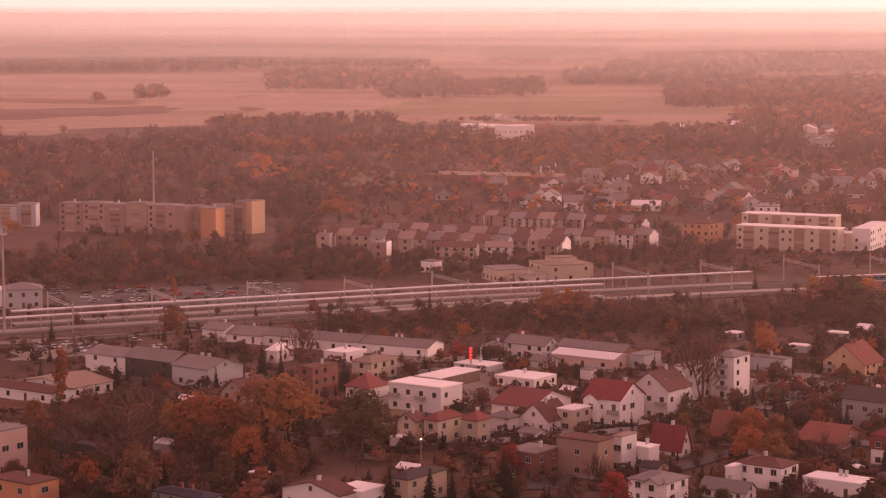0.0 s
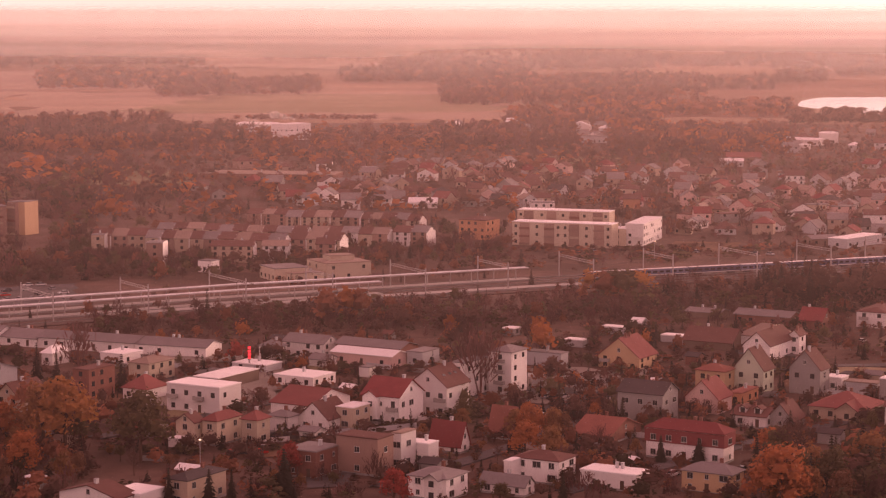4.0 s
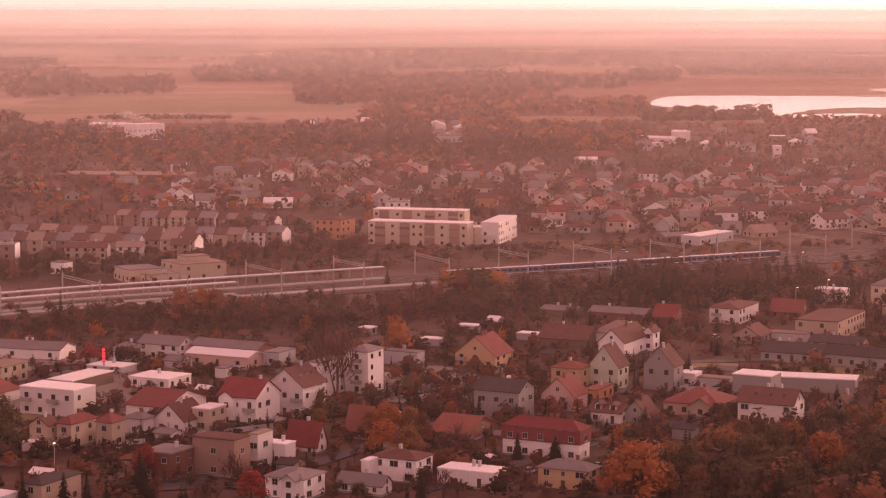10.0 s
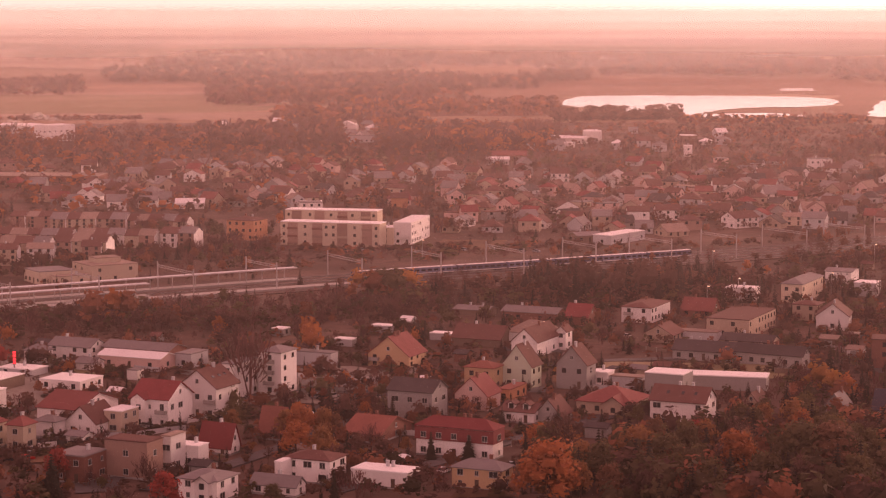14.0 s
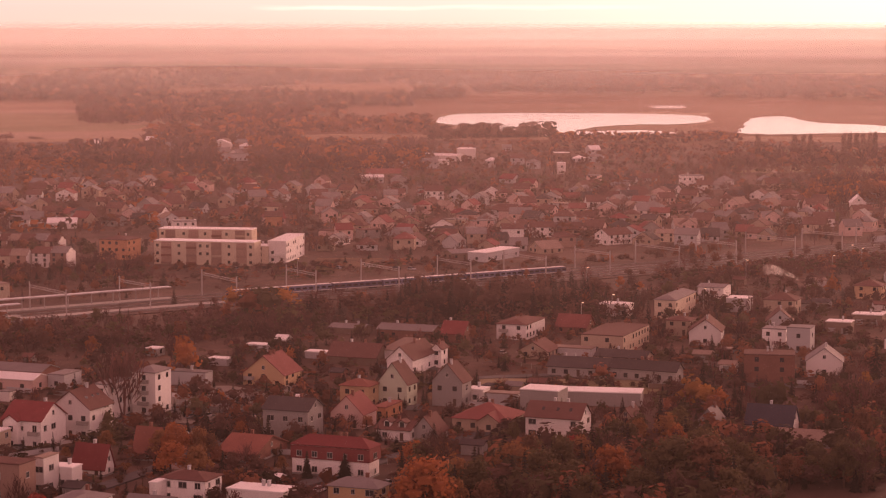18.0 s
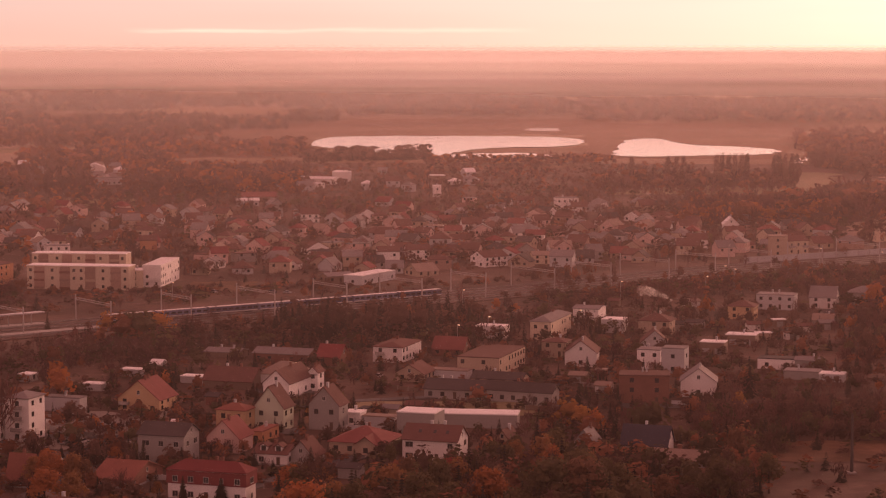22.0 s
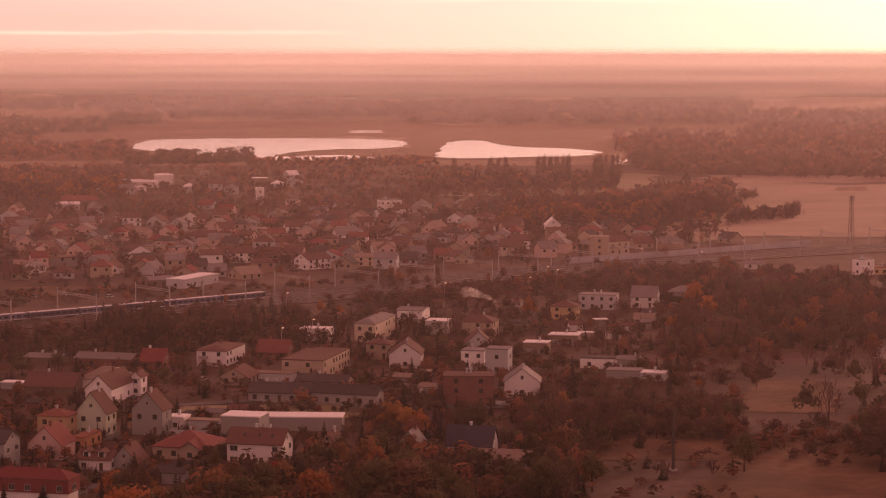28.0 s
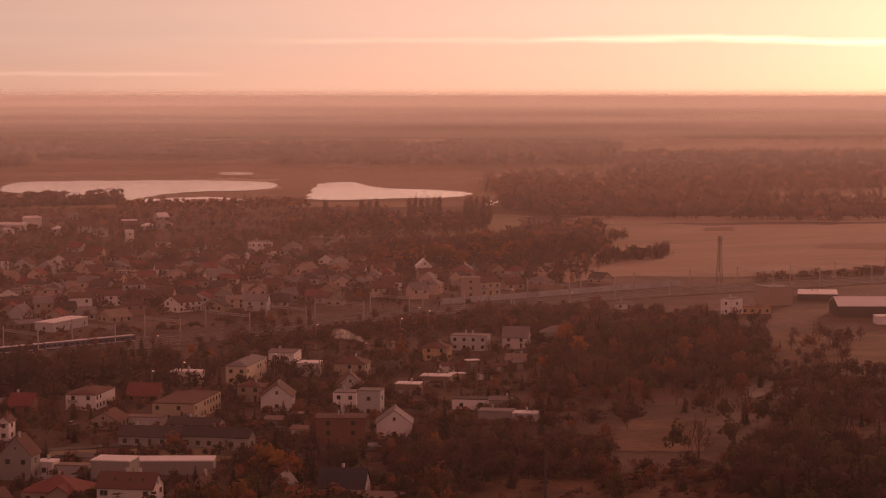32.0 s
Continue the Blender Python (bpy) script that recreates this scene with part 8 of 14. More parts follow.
far_house(481, 1155, -3, 8.4, 8.7, 5.4, "gy", 3.3, "pale", "beige")
far_house(562, 1209, -45, 8.9, 10.5, 2.9, "flat", 0.0, "white", "grey")
far_house(549, 1256, -59, 12.1, 9.1, 2.9, "gy", 3.8, "white", "beige")
far_house(610, 1245, 34, 11.0, 9.0, 2.9, "flat", 0.0, "cream", "dark")
far_house(595, 1147, -27, 10.4, 8.1, 3.2, "gx", 3.2, "pale", "brown")
far_house(519, 1081, -1, 9.9, 8.5, 5.4, "gx", 3.4, "pink", "grey")
far_house(620, 1181, -3, 8.9, 8.5, 5.4, "gy", 3.3, "cream", "brown")
far_house(625, 1440, -3, 9.5, 8.8, 4.6, "gy", 2.8, "grey", "grey")
far_house(673, 1357, -26, 12.2, 10.6, 2.9, "gy", 2.6, "white", "brown")
far_house(637, 1232, -7, 11.8, 9.7, 3.2, "gx", 3.2, "grey", "beige")
far_house(583, 1422, -42, 11.2, 8.1, 2.9, "hip", 3.5, "pale", "grey")
far_house(519, 1158, -59, 8.5, 8.9, 3.6, "hip", 3.3, "pale", "grey")
far_house(489, 1192, -57, 10.2, 9.4, 3.2, "hip", 2.6, "pale", "grey")
far_house(522, 1252, -23, 11.3, 10.1, 4.6, "hip", 2.9, "cream", "brown")
far_house(580, 1151, 33, 8.1, 9.1, 4.6, "gx", 3.5, "cream", "dark")
far_house(579, 1137, -7, 8.0, 9.8, 2.9, "hip", 2.7, "beige", "brown")
far_house(600, 1126, -48, 8.5, 9.5, 4.6, "gy", 2.8, "grey", "maroon")
far_house(627, 1169, 32, 11.1, 9.1, 5.4, "hip", 3.0, "pale", "maroon")
far_house(616, 1409, 1, 11.3, 8.8, 4.6, "gx", 3.6, "beige", "brown")
far_house(639, 1300, -46, 9.1, 8.7, 5.4, "flat", 0.0, "cream", "maroon")
far_house(523, 1225, -23, 8.5, 8.3, 2.9, "gx", 3.2, "grey", "brown")
far_house(690, 1338, -7, 10.7, 10.1, 2.9, "gx", 3.0, "beige", "dark")
far_house(632, 1421, -24, 12.1, 10.6, 3.6, "gx", 2.7, "white", "dark")
far_house(670, 1299, 33, 11.3, 10.9, 2.9, "gx", 3.3, "grey", "grey")
far_house(31, 1369, 24, 9.7, 9.8, 5.4, "gx", 2.4, "brick", "grey")
far_house(101, 1491, 16, 11.2, 9.6, 5.4, "flat", 0.0, "cream", "maroon")
far_house(102, 1274, -5, 10.4, 10.2, 2.9, "gx", 3.7, "white", "grey")
far_house(130, 1286, 14, 9.2, 9.8, 4.6, "hip", 3.4, "grey", "red")
far_house(193, 1513, -22, 9.6, 8.1, 4.6, "gy", 3.8, "brick", "grey")
far_house(63, 1283, -18, 10.6, 9.6, 4.6, "gy", 3.4, "white", "grey")
far_house(175, 1330, 53, 8.7, 10.6, 5.4, "gx", 3.3, "grey", "grey")
far_house(46, 1540, -2, 11.8, 11.0, 2.9, "hip", 2.5, "cream", "brown")
far_house(40, 1302, 18, 11.9, 8.1, 5.4, "gx", 3.4, "beige", "beige")
far_house(144, 1244, -42, 10.3, 11.0, 3.6, "gx", 2.6, "grey", "brown")
far_house(110, 1244, 15, 9.5, 9.1, 3.2, "hip", 3.0, "grey", "red")
far_house(110, 1353, 15, 10.5, 9.9, 5.4, "gy", 3.3, "cream", "grey")
far_house(127, 1242, -41, 9.4, 9.1, 5.4, "gx", 3.3, "beige", "red")
far_house(50, 1260, 23, 10.7, 8.8, 4.6, "gx", 2.5, "white", "grey")
far_house(35, 1398, -16, 10.7, 9.0, 3.6, "gx", 3.5, "grey", "grey")
far_house(155, 1555, 54, 10.6, 10.2, 3.6, "gy", 3.5, "cream", "grey")
far_house(22, 1405, 59, 11.1, 8.3, 3.6, "hip", 3.6, "brick", "maroon")
far_house(0, 1309, -0, 9.0, 9.7, 3.6, "gy", 2.6, "grey", "maroon")
far_house(44, 1283, -2, 10.6, 10.6, 3.6, "gx", 3.3, "grey", "maroon")
far_house(68, 1378, 17, 11.8, 9.4, 4.6, "gy", 3.2, "white", "red")
far_house(17, 1564, 24, 12.2, 10.6, 5.4, "hip", 3.7, "cream", "brown")
far_house(116, 1377, -5, 9.3, 9.0, 3.2, "gx", 3.2, "beige", "brown")
far_house(157, 1324, -42, 12.2, 10.7, 4.6, "gx", 3.1, "white", "maroon")
far_house(-12, 1372, -20, 8.2, 10.7, 2.9, "hip", 2.8, "grey", "red")
far_house(163, 1541, -26, 9.0, 8.4, 2.9, "gx", 3.5, "cream", "brown")
far_house(80, 1361, 22, 9.8, 10.3, 3.2, "gy", 3.1, "brick", "brown")
far_house(74, 1299, -38, 8.0, 8.2, 3.2, "gx", 2.5, "brick", "brown")
far_house(171, 1531, -21, 10.3, 8.9, 3.6, "gx", 2.9, "brick", "beige")
far_house(184, 1407, 18, 8.6, 8.0, 4.6, "gx", 2.6, "beige", "red")
far_house(98, 1298, -39, 9.7, 10.4, 5.4, "hip", 2.9, "brick", "grey")
far_house(208, 1492, 12, 9.8, 8.5, 2.9, "gx", 3.2, "beige", "maroon")
far_house(291, 1491, -26, 10.3, 9.1, 3.2, "gx", 2.7, "white", "maroon")
far_house(242, 1432, -45, 9.2, 8.5, 3.6, "hip", 3.6, "pink", "grey")
far_house(217, 1441, -44, 9.1, 8.8, 5.4, "gy", 3.7, "beige", "maroon")
far_house(259, 1450, -30, 9.9, 8.9, 4.6, "gx", 2.8, "white", "brown")
far_house(194, 1357, 12, 10.1, 9.0, 3.2, "gx", 3.7, "pale", "brown")
far_house(188, 1388, -43, 10.6, 9.9, 3.2, "hip", 3.6, "cream", "brown")
far_house(236, 1325, 10, 9.1, 9.0, 3.2, "gy", 2.4, "pink", "grey")
far_house(160, 1249, -22, 9.3, 10.0, 3.6, "gx", 2.8, "white", "maroon")
far_house(215, 1264, 15, 11.9, 10.0, 2.9, "gy", 2.7, "pale", "brown")
far_house(271, 1403, -11, 8.0, 8.1, 3.2, "hip", 3.5, "beige", "dark")
far_house(223, 1453, 16, 8.3, 8.2, 3.2, "gx", 2.5, "pale", "dark")
far_house(174, 1238, 12, 8.6, 9.6, 4.6, "gy", 2.7, "pale", "beige")
far_house(205, 1323, -44, 9.9, 8.6, 3.2, "gx", 2.8, "cream", "dark")
far_house(199, 1450, 17, 11.9, 8.4, 2.9, "hip", 2.6, "grey", "grey")
far_house(218, 1281, -30, 11.4, 9.5, 2.9, "hip", 3.7, "white", "brown")
far_house(198, 1375, 52, 12.1, 8.9, 4.6, "gy", 3.5, "beige", "brown")
far_house(235, 1236, 9, 8.3, 10.9, 3.2, "gx", 3.7, "white", "maroon")
far_house(531, 1730, -17, 11.6, 10.8, 5.4, "gx", 3.1, "white", "beige")
far_house(456, 1903, 12, 9.7, 10.6, 4.6, "gx", 2.7, "white", "white")
far_house(529, 1881, 9, 11.9, 9.2, 2.9, "gx", 3.3, "white", "white")
far_house(403, 1725, -28, 8.9, 8.6, 3.2, "gx", 2.8, "white", "beige")
far_house(590, 1748, -34, 8.8, 10.9, 3.2, "hip", 2.4, "pale", "white")
far_house(633, 1836, 6, 9.5, 10.5, 5.4, "gx", 3.3, "pale", "white")
far_house(465, 1725, 45, 10.2, 8.9, 4.6, "flat", 0.0, "white", "white")
far_house(448, 1700, 10, 12.3, 9.1, 4.6, "gx", 3.5, "pale", "grey")
far_house(580, 1922, -17, 8.2, 8.5, 3.2, "gx", 2.7, "pale", "grey")
far_house(500, 1700, -16, 9.1, 9.4, 5.4, "hip", 2.8, "pale", "white")
far_house(466, 1753, -15, 8.4, 10.1, 3.6, "gx", 2.5, "white", "beige")
far_house(526, 1671, -52, 8.7, 8.1, 5.4, "hip", 2.7, "white", "grey")
far_house(542, 1915, -16, 12.1, 8.1, 4.6, "hip", 2.7, "white", "beige")
far_house(604, 1744, -39, 11.5, 8.3, 4.6, "hip", 2.5, "pale", "grey")
far_house(427, 1708, 6, 10.8, 8.5, 5.4, "flat", 0.0, "white", "beige")
far_house(503, 1860, -15, 10.1, 10.7, 2.9, "hip", 3.8, "white", "beige")
far_house(328, 1904, 50, 10.2, 8.8, 2.9, "gx", 3.2, "white", "grey")
far_house(312, 2191, -28, 10.2, 8.6, 4.6, "gx", 3.2, "white", "beige")
far_house(267, 1922, -23, 11.1, 10.5, 3.6, "gx", 3.5, "pale", "grey")
far_house(320, 1926, 16, 11.2, 10.4, 2.9, "gx", 3.7, "white", "grey")
far_house(292, 1908, 51, 8.9, 9.7, 5.4, "gx", 2.9, "white", "grey")
far_house(281, 1988, -43, 8.4, 10.6, 5.4, "gy", 3.3, "pale", "grey")
far_house(343, 2048, -30, 9.0, 9.8, 5.4, "gx", 3.5, "white", "beige")
far_house(271, 1890, -23, 10.8, 8.9, 4.6, "hip", 2.6, "pale", "white")
far_house(267, 1990, -8, 12.5, 8.3, 4.6, "gy", 3.8, "white", "beige")
far_house(358, 2022, 10, 11.5, 9.1, 2.9, "hip", 2.8, "pale", "white")
far_house(264, 1962, -43, 10.0, 10.2, 3.2, "gx", 3.2, "pale", "beige")
far_house(365, 2115, 10, 10.3, 9.0, 5.4, "gy", 3.7, "pale", "beige")
far_house(281, 2102, -23, 10.9, 8.2, 5.4, "gx", 3.2, "white", "white")
far_house(221, 2010, -26, 9.1, 9.7, 2.9, "gx", 3.3, "white", "grey")
far_house(221, 2077, 19, 10.5, 8.4, 4.6, "gx", 2.6, "pale", "white")
far_house(219, 1961, 19, 8.8, 8.3, 2.9, "gx", 2.7, "pale", "grey")
far_house(275, 1856, -43, 9.6, 8.7, 3.2, "gy", 3.2, "pale", "grey")
far_house(358, 2054, -10, 12.4, 8.4, 4.6, "gx", 2.9, "pale", "grey")
far_house(204, 1931, 54, 11.4, 9.7, 3.6, "hip", 2.9, "pale", "grey")
far_house(230, 2123, 54, 9.2, 10.1, 2.9, "gx", 3.4, "pale", "grey")
far_house(659, 1123, -65, 9.9, 10.7, 2.9, "gx", 3.5, "cream", "maroon")
far_house(629, 1142, -4, 8.4, 9.6, 2.9, "gx", 3.1, "cream", "beige")
far_house(594, 1112, -3, 11.4, 10.1, 3.2, "gx", 3.4, "white", "brown")
far_house(608, 1103, -64, 12.3, 10.2, 4.6, "hip", 3.0, "cream", "grey")


def fill_estate(count, near, far, left, right, seed):
    """More houses of the estate, scattered at random over a wedge seen from the camera, clear of those that stand."""
    rnd = random.Random(seed)
    made = 0
    for _ in range(count * 12):
        a, r = radians(rnd.uniform(left, right)), rnd.uniform(near, far)
        x, y = r * math.sin(a), r * math.cos(a)
        size = rnd.uniform(8.5, 12.5)
        if y < rail_y(x) + 60:
            continue
        if any(math.hypot(x - q[0], y - q[1]) < q[2] + size * 0.75 for q in PLOTS):
            continue
        far_house(x, y, rnd.choice((-36, -20, 54, -8)) + rnd.uniform(-5, 5), size, rnd.uniform(8, 10), rnd.choice((3.0, 5.2, 5.6)), rnd.choice(("gx", "gx", "gy", "hip")), rnd.uniform(2.4, 3.6), rnd.choice(("white", "cream", "pink", "pale", "beige")), rnd.choice(("brown", "maroon", "brown", "red", "grey")), single=False)
        made += 1
        if made == count:
            break


fill_estate(90, 1090, 1460, 12, 27, 3)
fill_estate(60, 1230, 1550, 2, 14, 8)
finish_far_houses()

# ---- trees and shrubs ----
tree(121, 464, "orange", 16.3, 1.25)
tree(124, 466, "orange", 12.6, 1.08)
tree(38, 481, "red", 9.6, 1.20)
tree(122, 468, "rust", 8.4, 1.15)
tree(144, 462, "bare", 9.4, 1.08)
tree(62, 481, "olive", 5.6, 1.30)
tree(-68, 481, "brown", 15.3)
tree(130, 469, "rust", 10.2, 0.94)
tree(2, 487, "conifer", 8.3)
tree(-3, 487, "conifer", 8.5, 1.20)
tree(-12, 487, "conifer", 9.0)
tree(76, 481, "conifer", 7.7)
tree(158, 461, "olive", 11.5)
tree(177, 456, "bare", 12.5, 0.88)
tree(139, 469, "gold_poplar", 3.9, 2.00)
tree(-70, 484, "bare", 25.7, 1.10)
tree(137, 470, "brown", 9.2, 1.08)
tree(129, 473, "brown", 8.1, 1.06)
tree(173, 461, "olive", 11.1, 0.90)
tree(170, 462, "olive", 12.5, 0.94)
tree(176, 461, "brown", 11.7)
tree(183, 458, "rust", 10.1)
tree(154, 469, "rust", 9.0, 1.07)
tree(132, 478, "brown", 11.3, 0.85)
tree(14, 496, "conifer", 11.0, 1.40)
tree(-25, 497, "shrub_rust", 3.2, 0.85)
tree(192, 460, "brown", 11.3, 1.10)
tree(59, 495, "shrub_olive", 3.5, 0.88)
tree(158, 473, "olive", 11.9, 1.06)
tree(126, 482, "conifer", 8.1, 1.07)
tree(122, 483, "brown", 10.5, 1.05)
tree(14, 499, "brown", 5.6)
tree(-42, 497, "shrub_brown", 3.5, 1.15)
tree(-60, 496, "bare", 10.3, 1.19)
tree(40, 499, "shrub_olive", 1.9, 0.94)
tree(185, 465, "conifer", 7.7, 1.15)
tree(132, 483, "rust", 11.0, 0.89)
tree(77, 495, "shrub_brown", 2.9, 0.87)
tree(18, 501, "rust", 4.2, 0.86)
tree(138, 482, "brown", 12.2, 1.10)
tree(189, 464, "rust", 12.5, 1.08)
tree(-87, 494, "shrub_brown", 2.8, 1.18)
tree(149, 479, "rust", 12.8, 1.06)
tree(-3, 502, "brown", 3.7, 1.09)
tree(155, 478, "brown", 9.4, 1.13)
tree(63, 499, "brown", 6.2, 1.05)
tree(167, 474, "rust", 10.2, 1.18)
tree(140, 484, "orange", 9.0, 0.86)
tree(195, 465, "brown", 12.7, 1.10)
tree(135, 487, "rust", 11.1)
tree(61, 502, "shrub_rust", 3.4, 1.15)
tree(26, 506, "shrub_olive", 3.6, 1.08)
tree(130, 489, "rust", 9.2, 1.16)
tree(-79, 500, "shrub_brown", 2.0, 0.93)
tree(150, 484, "brown", 9.8, 0.93)
tree(166, 479, "bare", 10.5)
tree(64, 504, "conifer", 4.8)
tree(-60, 504, "bare", 9.1, 1.08)
tree(-82, 502, "orange", 7.5, 1.05)
tree(190, 473, "conifer", 7.0, 0.86)
tree(-51, 507, "brown", 8.8)
tree(182, 476, "conifer", 7.0, 0.88)
tree(180, 477, "rust", 11.1, 0.90)
tree(101, 500, "bare", 4.6, 0.94)
tree(171, 481, "orange", 14.1, 1.20)
tree(134, 493, "conifer", 6.3)
tree(163, 484, "olive", 10.3, 1.12)
tree(12, 511, "shrub_rust", 3.7)
tree(185, 478, "brown", 16.1, 1.30)
tree(141, 493, "conifer", 12.2, 1.20)
tree(127, 498, "bare", 9.1, 0.88)
tree(-37, 512, "rust", 8.6)
tree(193, 476, "brown", 16.1, 1.30)
tree(156, 490, "brown", 11.9, 1.30)
tree(16, 514, "red", 9.5)
tree(-100, 505, "brown", 7.1, 1.08)
tree(197, 476, "brown", 12.9)
tree(184, 482, "olive", 12.4, 1.13)
tree(126, 501, "conifer", 7.1, 1.07)
tree(-46, 514, "shrub_brown", 2.4)
tree(174, 486, "brown", 12.5, 1.12)
tree(137, 498, "brown", 8.4)
tree(131, 500, "olive", 8.3, 0.87)
tree(-73, 513, "rust", 7.3, 1.15)
tree(-94, 510, "brown", 8.8, 1.10)
tree(-3, 519, "shrub_brown", 3.4, 0.87)
tree(158, 495, "rust", 9.6, 1.10)
tree(-0, 519, "rust", 5.2, 1.19)
tree(56, 517, "shrub_olive", 3.2, 0.86)
tree(152, 497, "rust", 12.1, 1.30)
tree(-34, 519, "brown", 7.2, 0.86)
tree(199, 481, "rust", 8.8, 0.89)
tree(-21, 522, "bare", 6.6, 0.86)
tree(183, 490, "olive", 9.7)
tree(60, 519, "shrub_brown", 2.2, 0.85)
tree(-98, 514, "shrub_brown", 3.4, 0.94)
tree(134, 506, "bare", 13.0)
tree(179, 491, "brown", 9.7)
tree(-47, 521, "orange", 11.8, 1.04)
tree(127, 508, "conifer", 9.6, 1.09)
tree(132, 507, "brown", 11.7, 1.11)
tree(153, 502, "rust", 9.3, 1.11)
tree(-7, 525, "shrub_rust", 3.7)
tree(175, 495, "conifer", 6.4)
tree(203, 485, "olive", 8.6, 0.92)
tree(187, 492, "brown", 8.4)
tree(-81, 520, "bare", 7.4, 1.14)
tree(165, 500, "brown", 11.5, 1.09)
tree(6, 527, "shrub_olive", 2.6, 1.14)
tree(179, 496, "bare", 11.3)
tree(216, 481, "brown", 9.2, 1.07)
tree(233, 474, "bare", 11.4, 1.16)
tree(138, 510, "bare", 12.6, 1.12)
tree(150, 506, "conifer", 6.4, 1.17)
tree(-41, 526, "shrub_brown", 3.2)
tree(170, 500, "rust", 10.3, 1.17)
tree(-2, 528, "conifer", 3.7)
tree(182, 496, "bare", 8.1, 1.18)
tree(39, 527, "bare", 3.2, 1.04)
tree(195, 492, "conifer", 7.8, 1.09)
tree(187, 496, "brown", 7.5, 0.86)
tree(166, 504, "brown", 12.4, 0.87)
tree(67, 527, "bare", 4.6, 1.08)
tree(80, 525, "rust", 9.8, 1.20)
tree(189, 497, "rust", 9.3)
tree(-13, 531, "shrub_brown", 3.7, 1.05)
tree(74, 527, "orange", 11.2, 1.20)
tree(168, 505, "brown", 11.1, 1.13)
tree(-71, 527, "bare", 15.3, 1.20)
tree(132, 516, "orange", 10.0, 1.19)
tree(233, 478, "brown", 10.9)
tree(230, 480, "olive", 12.3)
tree(213, 488, "conifer", 8.5, 0.91)
tree(62, 530, "shrub_brown", 2.7, 1.10)
tree(219, 487, "conifer", 7.6, 0.87)
tree(227, 483, "rust", 7.4)
tree(200, 495, "brown", 9.7, 0.90)
tree(160, 510, "brown", 12.0, 0.85)
tree(107, 524, "conifer", 7.1, 1.20)
tree(172, 506, "rust", 11.1, 0.87)
tree(116, 522, "conifer", 6.4, 1.60)
tree(-47, 532, "rust", 7.7, 1.16)
tree(165, 508, "conifer", 9.5)
tree(179, 504, "bare", 11.4)
tree(186, 501, "conifer", 5.5, 0.92)
tree(174, 506, "brown", 8.5, 1.05)
tree(211, 492, "conifer", 8.7)
tree(-91, 527, "bare", 15.3)
tree(72, 530, "bare", 7.1, 1.16)
tree(224, 486, "olive", 7.4, 1.16)
tree(209, 493, "rust", 9.9, 1.17)
tree(-96, 527, "shrub_brown", 1.8, 1.16)
tree(87, 529, "shrub_rust", 2.3)
tree(-11, 536, "shrub_brown", 2.5, 1.14)
tree(91, 529, "shrub_rust", 3.1, 0.94)
tree(206, 495, "brown", 11.0, 1.07)
tree(135, 519, "olive", 10.3, 1.11)
tree(201, 499, "olive", 12.3, 0.95)
tree(-20, 537, "olive", 18.2, 1.25)
tree(195, 501, "conifer", 9.1, 1.05)
tree(-25, 539, "olive", 4.3, 1.11)
tree(41, 538, "shrub_rust", 2.3, 1.11)
tree(225, 491, "conifer", 7.7, 1.18)
tree(-82, 534, "shrub_brown", 3.4)
tree(102, 531, "rust", 4.9, 0.95)
tree(163, 515, "brown", 9.5, 1.05)
tree(262, 473, "brown", 1.4)
tree(74, 536, "olive", 4.3, 1.07)
tree(82, 535, "conifer", 4.3, 0.92)
tree(-60, 538, "brown", 10.1, 0.91)
tree(243, 484, "conifer", 5.5, 1.04)
tree(203, 502, "olive", 12.6, 1.16)
tree(206, 501, "rust", 7.6)
tree(-76, 538, "brown", 9.0, 1.07)
tree(-56, 540, "brown", 7.9, 1.14)
tree(-99, 534, "bare", 12.7)
tree(212, 501, "bare", 10.3, 0.88)
tree(194, 509, "olive", 8.4, 1.12)
tree(-78, 539, "shrub_brown", 2.8, 0.91)
tree(183, 513, "brown", 7.8, 0.86)
tree(206, 505, "bare", 10.7, 1.10)
tree(96, 537, "bare", 3.9, 0.89)
tree(204, 506, "bare", 10.6, 1.04)
tree(142, 527, "yellow", 7.2, 1.30)
tree(9, 546, "bare", 4.1, 1.20)
tree(198, 509, "bare", 11.1, 0.86)
tree(242, 490, "olive", 7.3)
tree(-51, 545, "rust", 8.5, 0.89)
tree(65, 544, "shrub_rust", 2.8)
tree(214, 505, "bare", 8.1)
tree(184, 516, "brown", 8.6, 0.91)
tree(201, 510, "conifer", 6.1, 1.07)
tree(-28, 548, "shrub_rust", 3.1, 0.92)
tree(239, 494, "bare", 12.3, 0.86)
tree(207, 508, "rust", 10.2, 1.20)
tree(175, 520, "red", 8.6, 1.20)
tree(-107, 539, "rust", 9.7)
tree(-101, 540, "brown", 8.7)
tree(-39, 548, "yellow", 20.3, 1.25)
tree(224, 502, "conifer", 7.6)
tree(204, 511, "olive", 10.4, 1.13)
tree(44, 548, "shrub_olive", 2.7, 1.12)
tree(249, 491, "olive", 10.1, 1.18)
tree(182, 521, "conifer", 7.9, 0.85)
tree(-62, 548, "orange", 15.2, 1.10)
tree(244, 495, "olive", 9.1, 1.05)
tree(-68, 548, "yellow", 13.7)
tree(184, 521, "brown", 8.4, 0.90)
tree(-24, 553, "shrub_olive", 2.0, 1.18)
tree(188, 521, "rust", 8.0, 0.88)
tree(78, 548, "orange", 11.6, 1.10)
tree(84, 548, "rust", 10.1)
tree(87, 548, "brown", 8.7)
tree(201, 517, "orange", 10.4, 0.88)
tree(-76, 550, "brown", 11.7, 0.88)
